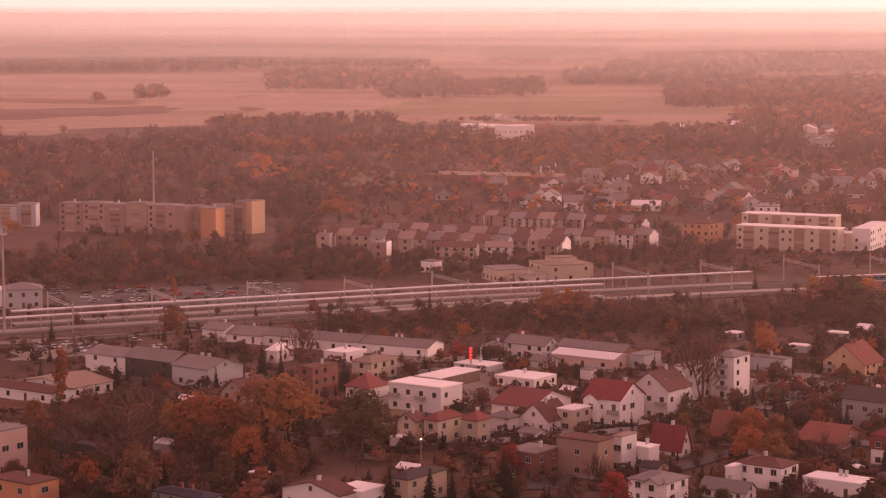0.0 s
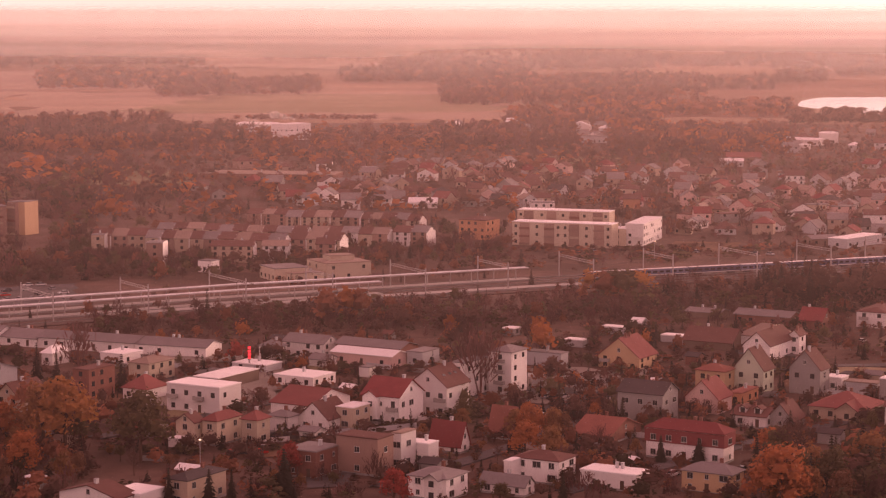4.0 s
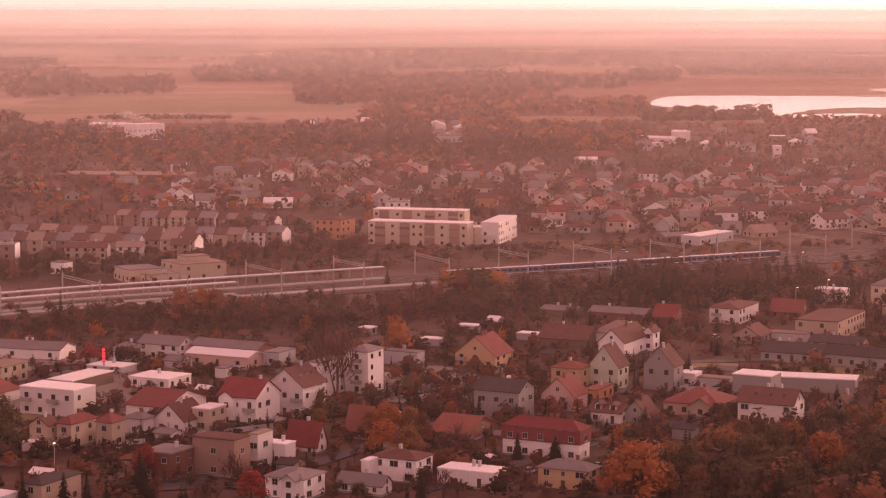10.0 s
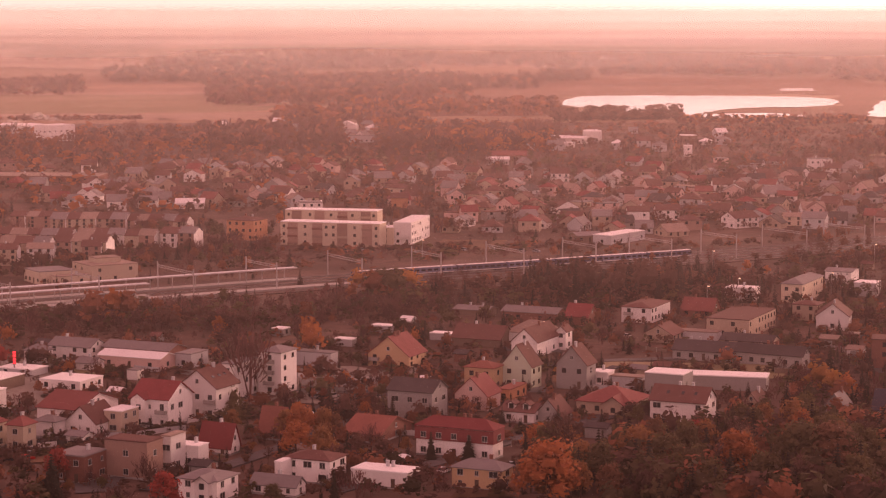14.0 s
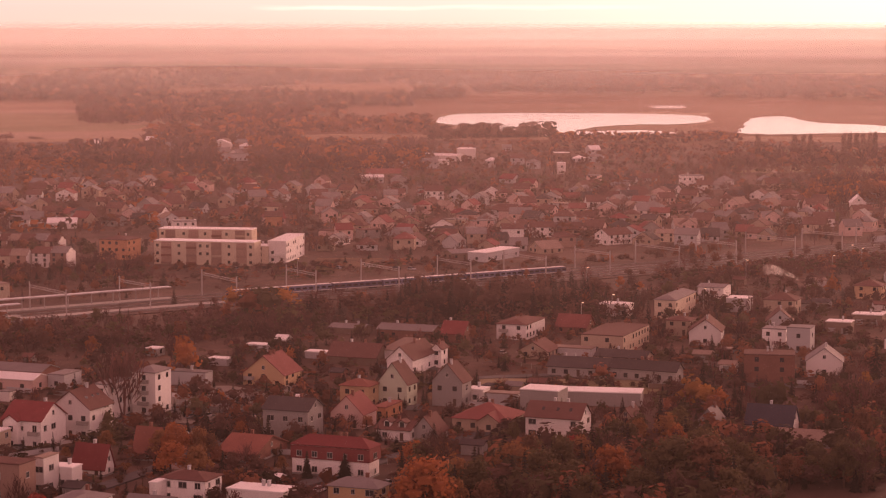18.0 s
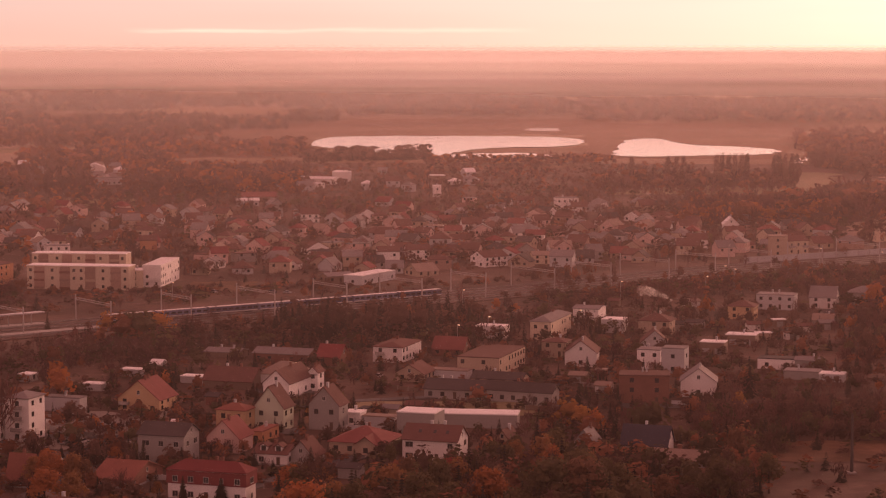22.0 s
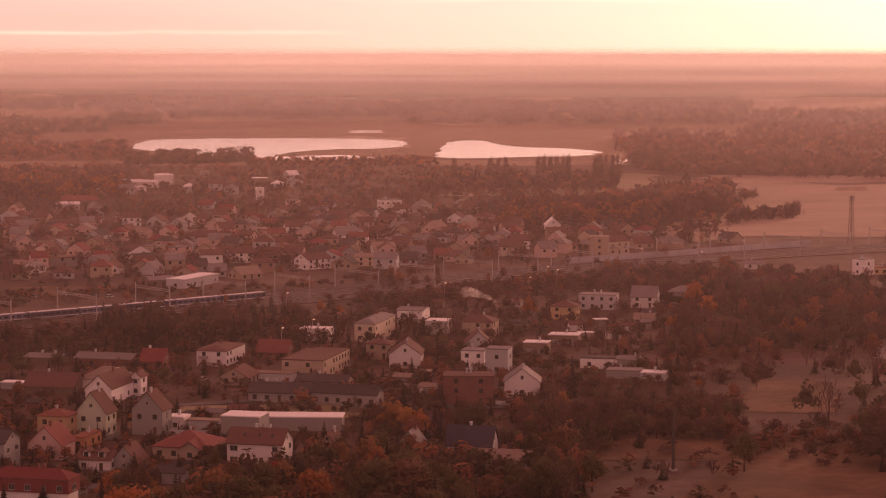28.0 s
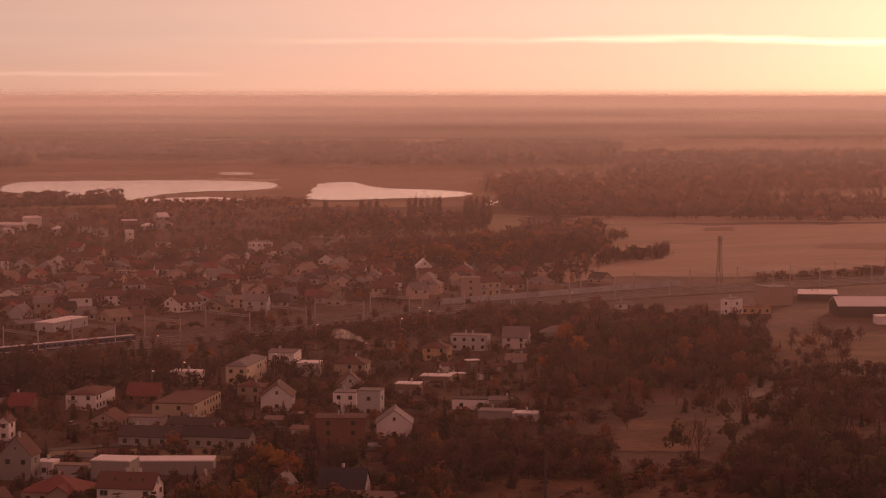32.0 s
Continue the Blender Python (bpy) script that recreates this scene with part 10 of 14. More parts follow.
stand(21, 701, "shrub_rust", 2.5, 0.91)
stand(-89, 696, "shrub_brown", 3.2, 0.89)
stand(184, 678, "shrub_olive", 2.9, 1.13)
stand(312, 630, "conifer", 13.7, 1.10)
stand(-77, 699, "brown", 4.2, 0.90)
stand(-83, 699, "orange", 3.1, 1.14)
stand(135, 693, "rust", 5.7, 0.93)
stand(91, 701, "bare", 3.8)
stand(147, 693, "rust", 6.6, 0.92)
stand(102, 703, "bare", 4.1, 0.94)
stand(255, 663, "shrub_brown", 3.7, 0.94)
stand(280, 653, "brown", 7.4, 1.14)
stand(26, 711, "conifer", 7.5)
stand(41, 710, "shrub_rust", 2.1)
stand(136, 699, "shrub_rust", 3.6, 1.14)
stand(59, 710, "shrub_olive", 2.4, 1.17)
stand(167, 693, "shrub_brown", 3.7, 0.86)
stand(233, 675, "shrub_brown", 3.0, 0.90)
stand(89, 708, "shrub_rust", 2.0, 1.09)
stand(-119, 704, "bare", 5.6)
stand(148, 699, "rust", 6.0)
stand(110, 707, "brown", 3.9, 1.15)
stand(77, 712, "shrub_olive", 3.3)
stand(280, 659, "rust", 9.1)
stand(83, 712, "rust", 5.1, 1.08)
stand(274, 662, "shrub_olive", 3.7, 1.14)
stand(146, 702, "shrub_rust", 2.1, 1.05)
stand(202, 689, "rust", 5.3, 1.19)
stand(26, 718, "rust", 7.6, 0.88)
stand(104, 711, "orange", 11.3)
stand(139, 707, "orange", 6.3, 0.96)
stand(62, 717, "shrub_rust", 3.6, 1.04)
stand(280, 664, "shrub_brown", 2.0)
stand(375, 616, "brown", 11.4, 1.17)
stand(46, 720, "rust", 7.1, 0.86)
stand(357, 627, "orange", 4.6, 0.90)
stand(299, 656, "shrub_brown", 3.4, 1.06)
stand(112, 713, "shrub_olive", 3.2, 1.18)
stand(58, 719, "shrub_brown", 3.3)
stand(48, 720, "conifer", 6.4, 0.94)
stand(-89, 717, "rust", 15.9)
stand(73, 720, "shrub_olive", 3.5, 0.88)
stand(359, 629, "bare", 4.8, 0.94)
stand(365, 626, "brown", 5.2, 0.87)
stand(375, 621, "bare", 7.1, 1.14)
stand(-0, 726, "bare", 7.5, 0.89)
stand(292, 665, "orange", 4.8, 0.93)
stand(143, 713, "shrub_brown", 2.4, 1.18)
stand(283, 670, "shrub_rust", 2.5, 1.10)
stand(-144, 713, "shrub_rust", 2.4)
stand(302, 663, "rust", 6.8, 0.93)
stand(225, 693, "shrub_rust", 2.4, 1.11)
stand(27, 728, "orange", 4.6)
stand(265, 679, "shrub_rust", 2.6, 0.88)
stand(269, 678, "conifer", 3.0, 0.96)
stand(414, 600, "olive", 12.0, 1.09)
stand(102, 722, "bare", 7.9, 1.16)
stand(137, 717, "conifer", 7.2, 0.88)
stand(141, 716, "olive", 6.2, 1.14)
stand(-113, 721, "olive", 3.9, 1.12)
stand(76, 726, "bare", 6.9)
stand(323, 655, "rust", 6.1, 1.14)
stand(135, 720, "brown", 4.0, 0.88)
stand(-132, 721, "shrub_brown", 2.7, 1.09)
stand(7, 733, "orange", 7.9, 1.08)
stand(-20, 733, "orange", 5.3)
stand(125, 722, "shrub_brown", 2.9, 0.93)
stand(406, 610, "brown", 11.1)
stand(422, 600, "rust", 9.2, 1.07)
stand(322, 659, "conifer", 3.1, 0.86)
stand(93, 728, "shrub_brown", 3.4)
stand(208, 704, "shrub_olive", 3.0)
stand(447, 583, "bare", 9.1, 0.91)
stand(138, 722, "rust", 5.1)
stand(358, 642, "shrub_brown", 2.0, 1.15)
stand(199, 708, "olive", 7.0, 1.18)
stand(436, 593, "brown", 9.8, 0.87)
stand(83, 732, "bare", 3.6, 1.18)
stand(414, 610, "bare", 13.9, 0.95)
stand(116, 728, "shrub_brown", 3.8)
stand(312, 668, "conifer", 6.6, 1.11)
stand(77, 734, "orange", 5.1, 1.08)
stand(69, 735, "bare", 3.2, 0.92)
stand(-8, 738, "rust", 5.7, 1.08)
stand(-117, 729, "shrub_olive", 3.6, 0.90)
stand(365, 643, "shrub_brown", 3.7)
stand(438, 595, "brown", 5.6, 0.90)
stand(29, 739, "bare", 7.4)
stand(370, 641, "bare", 6.9)
stand(379, 635, "brown", 7.8)
stand(-94, 735, "conifer", 5.7, 1.16)
stand(-1, 741, "orange", 3.4, 1.12)
stand(431, 604, "brown", 5.2, 0.93)
stand(-15, 742, "shrub_rust", 3.4, 1.17)
stand(417, 614, "conifer", 9.0, 1.06)
stand(88, 738, "shrub_rust", 2.4, 1.16)
stand(265, 695, "brown", 7.2, 0.90)
stand(104, 736, "bare", 5.1, 1.14)
stand(383, 637, "bare", 13.7)
stand(54, 742, "brown", 6.0)
stand(290, 685, "shrub_brown", 1.8, 1.06)
stand(406, 624, "brown", 13.0, 1.06)
stand(148, 729, "shrub_olive", 3.7, 0.88)
stand(208, 715, "olive", 3.8, 1.12)
stand(139, 732, "bare", 3.5)
stand(452, 594, "rust", 6.5)
stand(78, 743, "orange", 7.8)
stand(147, 733, "olive", 5.5, 0.92)
stand(366, 651, "brown", 6.2)
stand(-132, 736, "conifer", 7.8, 1.17)
stand(192, 723, "brown", 3.4, 1.04)
stand(195, 723, "rust", 3.3, 0.90)
stand(361, 656, "brown", 7.6)
stand(265, 701, "brown", 6.4, 0.92)
stand(273, 697, "conifer", 4.1, 0.95)
stand(182, 727, "shrub_brown", 2.2, 1.05)
stand(436, 609, "conifer", 3.8)
stand(423, 619, "rust", 7.3, 1.15)
stand(453, 598, "bare", 9.1, 1.11)
stand(167, 732, "shrub_rust", 3.8, 0.90)
stand(359, 660, "conifer", 7.2, 0.96)
stand(287, 694, "rust", 4.8, 1.18)
stand(444, 607, "conifer", 7.0, 1.20)
stand(232, 716, "brown", 7.4, 1.07)
stand(182, 731, "shrub_olive", 2.9, 1.08)
stand(237, 715, "shrub_rust", 2.0, 1.13)
stand(448, 606, "bare", 5.4, 1.17)
stand(436, 615, "brown", 7.1, 1.06)
stand(-14, 754, "brown", 5.5, 0.89)
stand(373, 655, "rust", 5.0, 1.09)
stand(163, 737, "olive", 4.4, 1.18)
stand(365, 661, "conifer", 4.1, 1.15)
stand(148, 741, "brown", 5.9, 1.09)
stand(209, 726, "shrub_brown", 1.8, 1.14)
stand(293, 696, "shrub_brown", 3.0, 1.19)
stand(-41, 755, "olive", 5.5, 1.05)
stand(218, 725, "olive", 3.9, 1.17)
stand(55, 755, "shrub_brown", 3.8, 1.17)
stand(63, 755, "brown", 8.2, 1.12)
stand(-88, 753, "conifer", 6.9, 1.14)
stand(335, 681, "shrub_brown", 2.2, 0.90)
stand(25, 759, "bare", 5.6, 1.05)
stand(380, 658, "shrub_brown", 2.2, 1.10)
stand(78, 756, "brown", 7.1, 1.08)
stand(-42, 760, "brown", 5.3, 0.94)
stand(88, 756, "brown", 8.1, 1.17)
stand(253, 719, "rust", 4.8, 0.91)
stand(258, 719, "shrub_brown", 2.0)
stand(65, 761, "rust", 8.5, 0.91)
stand(37, 763, "rust", 15.5, 1.20)
stand(329, 690, "rust", 5.2)
stand(-30, 764, "bare", 8.7, 0.94)
stand(52, 763, "brown", 6.0, 1.19)
stand(386, 661, "bare", 7.9)
stand(213, 735, "bare", 7.6, 0.94)
stand(247, 725, "shrub_brown", 3.4)
stand(84, 761, "brown", 7.5, 1.14)
stand(374, 669, "shrub_brown", 2.5, 0.88)
stand(210, 737, "rust", 6.9, 0.86)
stand(-1, 767, "brown", 5.6, 0.87)
stand(2, 767, "rust", 8.3, 0.95)
stand(266, 720, "conifer", 3.1, 0.87)
stand(-10, 767, "bare", 6.0, 0.93)
stand(414, 647, "conifer", 5.7, 1.18)
stand(377, 669, "bare", 9.0, 1.07)
stand(295, 710, "shrub_brown", 3.2, 0.89)
stand(16, 769, "bare", 7.6, 1.09)
stand(451, 623, "bare", 9.4, 1.13)
stand(13, 769, "bare", 5.7, 1.13)
stand(141, 756, "conifer", 3.3)
stand(-27, 769, "rust", 6.9, 0.88)
stand(61, 768, "brown", 8.1, 1.14)
stand(52, 769, "brown", 6.2, 0.93)
stand(32, 770, "brown", 8.4)
stand(120, 762, "rust", 4.0, 1.19)
stand(44, 770, "orange", 14.9, 1.20)
stand(116, 763, "bare", 6.1, 1.18)
stand(49, 770, "rust", 14.1, 1.10)
stand(83, 767, "bare", 7.6, 0.85)
stand(-31, 772, "rust", 6.1, 0.95)
stand(244, 732, "shrub_brown", 3.8, 0.89)
stand(111, 764, "rust", 9.0, 1.05)
stand(-128, 762, "rust", 6.4, 1.08)
stand(-92, 767, "shrub_olive", 3.0, 1.17)
stand(-44, 773, "bare", 7.1, 1.11)
stand(383, 673, "shrub_brown", 3.3, 1.14)
stand(471, 615, "rust", 5.6, 0.85)
stand(113, 766, "olive", 8.5, 0.88)
stand(56, 773, "rust", 5.7, 1.16)
stand(-61, 773, "conifer", 3.6, 0.94)
stand(142, 762, "shrub_brown", 3.6, 1.16)
stand(108, 768, "olive", 8.4, 0.89)
stand(407, 661, "rust", 8.2, 1.10)
stand(268, 729, "rust", 6.0, 1.15)
stand(260, 732, "brown", 7.6)
stand(66, 774, "brown", 5.4, 0.87)
stand(110, 770, "bare", 6.5, 1.12)
stand(130, 767, "bare", 6.3, 1.08)
stand(403, 666, "conifer", 10.2)
stand(80, 775, "shrub_brown", 2.6)
stand(224, 746, "shrub_rust", 2.9, 1.14)
stand(38, 778, "bare", 6.1, 1.09)
stand(-127, 769, "olive", 3.5, 1.13)
stand(285, 726, "shrub_rust", 2.8)
stand(429, 652, "bare", 10.8, 1.13)
stand(-42, 780, "shrub_brown", 3.1)
stand(380, 683, "conifer", 6.1, 0.91)
stand(114, 773, "bare", 5.6, 1.15)
stand(272, 733, "brown", 8.5, 1.16)
stand(-6, 782, "bare", 5.5, 0.87)
stand(391, 678, "shrub_brown", 3.5)
stand(76, 779, "bare", 5.7)
stand(-1, 783, "brown", 8.3, 0.87)
stand(398, 674, "rust", 7.9, 1.12)
stand(355, 698, "brown", 4.2, 0.91)
stand(141, 771, "shrub_brown", 3.7, 1.19)
stand(-122, 774, "brown", 7.5)
stand(145, 770, "bare", 8.3, 1.13)
stand(109, 776, "bare", 7.7, 1.06)
stand(238, 747, "shrub_brown", 3.2, 1.08)
stand(35, 784, "rust", 5.9, 0.85)
stand(476, 624, "bare", 7.6, 1.08)
stand(457, 638, "bare", 6.5)
stand(135, 773, "brown", 8.2, 0.88)
stand(147, 771, "bare", 5.0, 1.09)
stand(354, 701, "conifer", 6.1, 1.19)
stand(421, 663, "bare", 9.8, 0.90)
stand(314, 720, "bare", 4.2, 0.95)
stand(-93, 780, "bare", 5.4, 0.89)
stand(67, 783, "rust", 6.6)
stand(122, 777, "orange", 4.0)
stand(324, 717, "brown", 9.4)
stand(-10, 788, "shrub_brown", 3.6, 0.96)
stand(297, 730, "shrub_rust", 3.7)
stand(70, 785, "bare", 8.0, 1.19)
stand(-47, 787, "rust", 8.3, 0.88)
stand(280, 738, "bare", 7.6, 0.90)
stand(30, 788, "brown", 6.6, 1.12)
stand(84, 785, "shrub_brown", 3.4, 0.90)
stand(456, 645, "bare", 5.7)
stand(339, 713, "shrub_brown", 2.5, 1.16)
stand(410, 675, "rust", 10.9, 1.19)
stand(244, 751, "brown", 4.4, 0.88)
stand(-147, 776, "brown", 5.5, 0.94)
stand(-7, 790, "bare", 6.0, 1.15)
stand(161, 774, "brown", 5.2)
stand(18, 791, "bare", 5.5)
stand(270, 745, "bare", 5.5, 0.92)
stand(-17, 792, "conifer", 5.0, 0.87)
stand(-115, 785, "bare", 6.4, 0.87)
stand(122, 785, "brown", 8.1, 1.18)
stand(389, 693, "brown", 13.2)
stand(61, 792, "rust", 8.7, 0.91)
stand(96, 790, "shrub_brown", 2.6, 0.93)
stand(401, 687, "rust", 6.1, 1.19)
stand(184, 774, "brown", 5.2, 0.94)
stand(43, 794, "bare", 6.4, 1.11)
stand(153, 782, "brown", 8.0)
stand(140, 784, "conifer", 3.8)
stand(307, 735, "shrub_brown", 2.3, 1.18)
stand(-68, 794, "conifer", 5.2, 1.10)
stand(-37, 796, "bare", 7.8)
stand(-41, 797, "olive", 5.5, 1.19)
stand(406, 687, "conifer", 6.0, 0.86)
stand(-82, 794, "brown", 4.6, 0.93)
stand(484, 634, "brown", 5.4, 1.18)
stand(447, 661, "rust", 11.3, 1.05)
stand(-26, 798, "shrub_brown", 1.9, 0.93)
stand(57, 797, "bare", 6.0, 0.95)
stand(297, 742, "olive", 6.5, 0.94)
stand(-20, 799, "bare", 5.3, 1.17)
stand(16, 799, "shrub_brown", 2.6, 0.95)
stand(479, 641, "conifer", 6.8, 1.16)
stand(66, 797, "shrub_brown", 2.8, 0.91)
stand(477, 645, "brown", 9.7)
stand(183, 781, "conifer", 7.2)
stand(123, 793, "shrub_brown", 2.7)
stand(281, 752, "conifer", 11.4)
stand(416, 687, "bare", 7.2, 0.96)
stand(373, 711, "rust", 7.1)
stand(27, 803, "brown", 5.5, 0.88)
stand(439, 673, "conifer", 6.3, 1.05)
stand(-127, 794, "conifer", 3.8, 0.86)
stand(128, 794, "brown", 8.0, 0.92)
stand(312, 741, "brown", 4.2, 0.88)
stand(37, 803, "bare", 6.9, 0.93)
stand(117, 796, "bare", 7.0, 0.88)
stand(164, 787, "olive", 6.7)
stand(76, 801, "bare", 7.4, 1.04)
stand(225, 773, "conifer", 7.3, 0.95)
stand(330, 734, "shrub_brown", 2.4, 1.08)
stand(-9, 805, "brown", 6.2, 1.15)
stand(89, 801, "bare", 8.5, 1.10)
stand(395, 703, "bare", 9.1, 1.11)
stand(10, 806, "shrub_brown", 2.3, 1.16)
stand(-158, 791, "olive", 4.3)
stand(-5, 806, "conifer", 8.4, 1.08)
stand(-1, 807, "shrub_brown", 3.6)
stand(265, 762, "conifer", 9.4)
stand(141, 795, "brown", 7.6)
stand(376, 715, "conifer", 5.6)
stand(-131, 797, "brown", 3.3, 1.15)
stand(149, 794, "brown", 8.7)
stand(400, 702, "rust", 8.5)
stand(78, 804, "shrub_brown", 2.3, 1.15)
stand(411, 696, "conifer", 9.4, 1.18)
stand(145, 796, "bare", 6.7, 1.14)
stand(35, 809, "bare", 5.5, 1.07)
stand(87, 805, "shrub_brown", 3.1, 1.09)
stand(100, 804, "shrub_brown", 2.2)
stand(480, 653, "conifer", 4.7)
stand(241, 774, "brown", 5.7, 1.19)
stand(-151, 797, "bare", 5.1, 0.90)
stand(46, 811, "rust", 6.3, 0.91)
stand(59, 811, "shrub_brown", 3.2)
stand(-23, 812, "brown", 5.3, 1.20)
stand(305, 753, "conifer", 6.5, 1.19)
stand(314, 750, "shrub_brown", 1.9, 1.11)
stand(12, 814, "bare", 5.2, 1.09)
stand(283, 763, "shrub_brown", 2.3, 0.92)
stand(274, 767, "conifer", 3.3, 0.93)
stand(173, 796, "conifer", 4.3, 1.13)
stand(-48, 813, "brown", 5.5, 1.13)
stand(349, 736, "brown", 4.2, 0.85)
stand(87, 810, "olive", 8.6, 1.10)
stand(137, 804, "shrub_brown", 3.7, 0.91)
stand(375, 724, "brown", 4.9, 1.14)
stand(58, 814, "shrub_brown", 2.7, 0.90)
stand(71, 813, "conifer", 6.6, 1.17)
stand(299, 760, "conifer", 3.8, 0.86)
stand(276, 770, "shrub_brown", 2.6, 1.07)
stand(313, 757, "shrub_brown", 1.9)
stand(489, 659, "brown", 8.1, 1.14)
stand(412, 711, "bare", 8.1, 0.93)
stand(417, 710, "shrub_brown", 2.9)
stand(411, 714, "rust", 8.8, 1.05)
stand(272, 778, "shrub_brown", 2.5, 1.10)
stand(126, 814, "shrub_brown", 1.8, 0.95)
stand(117, 816, "shrub_brown", 3.5, 1.09)
stand(144, 812, "rust", 14.0, 1.50)
stand(402, 721, "brown", 11.4, 1.05)
stand(150, 812, "olive", 14.8, 1.50)
stand(155, 811, "brown", 5.1, 0.95)
stand(132, 815, "rust", 5.3, 1.06)
stand(355, 747, "shrub_brown", 2.3, 1.17)
stand(136, 816, "rust", 7.6, 1.04)
stand(170, 809, "olive", 5.7, 1.19)
stand(306, 769, "bare", 4.2, 1.08)
stand(449, 695, "conifer", 7.9, 1.17)
stand(144, 815, "olive", 9.1, 1.07)
stand(97, 823, "conifer", 7.7)
stand(219, 799, "conifer", 15.1, 1.30)
stand(203, 804, "shrub_brown", 2.5, 1.05)
stand(263, 787, "brown", 7.4, 1.10)
stand(234, 796, "brown", 13.8, 1.30)
stand(395, 730, "shrub_brown", 2.2)
stand(148, 817, "conifer", 5.9, 1.19)
stand(447, 700, "bare", 9.4, 1.17)
stand(406, 724, "rust", 7.4, 1.07)
stand(187, 810, "shrub_brown", 3.1, 1.16)
stand(133, 821, "bare", 7.9, 0.89)
stand(250, 793, "conifer", 12.5, 1.30)
stand(209, 805, "brown", 7.5)
stand(401, 730, "conifer", 3.7, 1.16)
stand(295, 779, "shrub_brown", 2.2, 0.95)
stand(450, 702, "conifer", 6.1)
stand(312, 773, "bare", 6.2, 0.94)
stand(215, 807, "brown", 13.9, 1.30)
stand(365, 751, "conifer", 5.2, 1.04)
stand(464, 694, "brown", 12.0, 1.16)
stand(309, 776, "brown", 5.9, 0.91)
stand(298, 780, "shrub_brown", 3.1, 1.04)
stand(231, 803, "conifer", 12.6, 1.30)
stand(150, 823, "olive", 6.5)
stand(318, 774, "shrub_brown", 3.1, 0.91)
stand(250, 799, "bare", 7.2)
stand(247, 800, "brown", 16.5, 1.30)
stand(417, 726, "conifer", 4.7, 1.07)
stand(409, 731, "conifer", 7.4, 0.91)
stand(260, 797, "conifer", 15.2, 1.30)
stand(403, 737, "rust", 6.4, 1.12)
stand(181, 821, "conifer", 7.1, 0.89)
stand(212, 814, "conifer", 12.7, 1.30)
stand(372, 754, "shrub_brown", 3.0, 1.19)
stand(227, 811, "brown", 16.6, 1.30)
stand(243, 808, "conifer", 15.3, 1.30)
stand(461, 707, "olive", 9.6, 1.06)
stand(133, 833, "conifer", 6.4, 1.08)
stand(450, 714, "orange", 10.9, 1.20)
stand(258, 805, "brown", 14.0, 1.30)
stand(486, 693, "brown", 5.6, 1.14)
stand(234, 814, "brown", 6.0)
stand(429, 731, "brown", 8.8, 1.09)
stand(130, 838, "brown", 6.3, 0.88)
stand(228, 819, "conifer", 5.8)
stand(437, 730, "conifer", 9.2, 1.07)
stand(439, 729, "brown", 10.9, 0.88)
stand(315, 792, "shrub_brown", 2.7, 1.13)
stand(478, 705, "bare", 9.5, 1.07)
stand(512, 682, "conifer", 4.4, 0.92)
stand(-104, 847, "gold_poplar", 8.8)
stand(250, 818, "conifer", 4.0)
stand(256, 817, "brown", 6.1, 1.09)
stand(337, 788, "bare", 7.6)
stand(130, 847, "shrub_brown", 2.1, 1.16)
stand(525, 678, "bare", 6.7, 0.95)
stand(271, 815, "shrub_brown", 3.5)
stand(225, 830, "rust", 5.7)
stand(418, 753, "shrub_brown", 3.4, 0.93)
stand(454, 731, "rust", 8.0)
stand(469, 722, "brown", 13.8, 1.20)
stand(483, 715, "rust", 11.7)
stand(283, 815, "shrub_brown", 2.7, 1.18)
stand(207, 839, "brown", 8.0, 0.94)
stand(301, 811, "bare", 8.6, 0.90)
stand(297, 814, "conifer", 6.9, 0.90)
stand(429, 753, "brown", 5.3)
stand(343, 796, "conifer", 3.5, 1.18)
stand(280, 822, "rust", 7.3, 1.12)
stand(311, 811, "brown", 5.7, 1.05)
stand(196, 848, "rust", 7.3, 1.14)
stand(281, 825, "shrub_brown", 2.4, 0.91)
stand(393, 778, "rust", 6.2)
stand(205, 847, "rust", 5.2, 1.18)
stand(466, 737, "brown", 12.4, 0.89)
stand(531, 692, "bare", 6.1, 0.86)
stand(272, 829, "bare", 7.7, 1.13)
stand(506, 711, "bare", 6.3, 0.95)
stand(479, 730, "bare", 9.4, 0.92)
stand(501, 715, "bare", 5.6, 0.96)
stand(139, 863, "brown", 5.2, 0.89)
stand(424, 764, "gold_poplar", 7.8, 1.40)
stand(470, 738, "rust", 12.1)
stand(423, 766, "orange", 7.3)
stand(388, 786, "shrub_brown", 2.0, 1.17)
stand(379, 790, "rust", 5.3, 1.11)
stand(263, 837, "rust", 10.0, 0.91)
stand(289, 829, "conifer", 5.4)
stand(433, 763, "bare", 9.8, 0.92)
stand(243, 844, "brown", 8.1)
stand(291, 829, "bare", 4.3, 1.13)
stand(188, 858, "bare", 8.6, 1.11)
stand(510, 716, "bare", 5.3, 0.86)
stand(377, 795, "rust", 4.1, 1.13)
stand(466, 746, "bare", 7.9, 0.89)
stand(437, 764, "brown", 9.8, 1.11)
stand(426, 771, "brown", 4.1, 0.86)
stand(210, 855, "bare", 7.9, 0.85)
stand(532, 702, "conifer", 5.2, 0.90)
stand(447, 761, "bare", 5.1, 1.17)
stand(458, 756, "brown", 11.8, 0.90)
stand(408, 785, "brown", 8.7, 0.92)
stand(125, 876, "conifer", 7.3, 1.15)
stand(511, 724, "brown", 5.8, 1.09)
stand(279, 841, "shrub_brown", 1.9, 1.06)
stand(320, 827, "brown", 7.7)
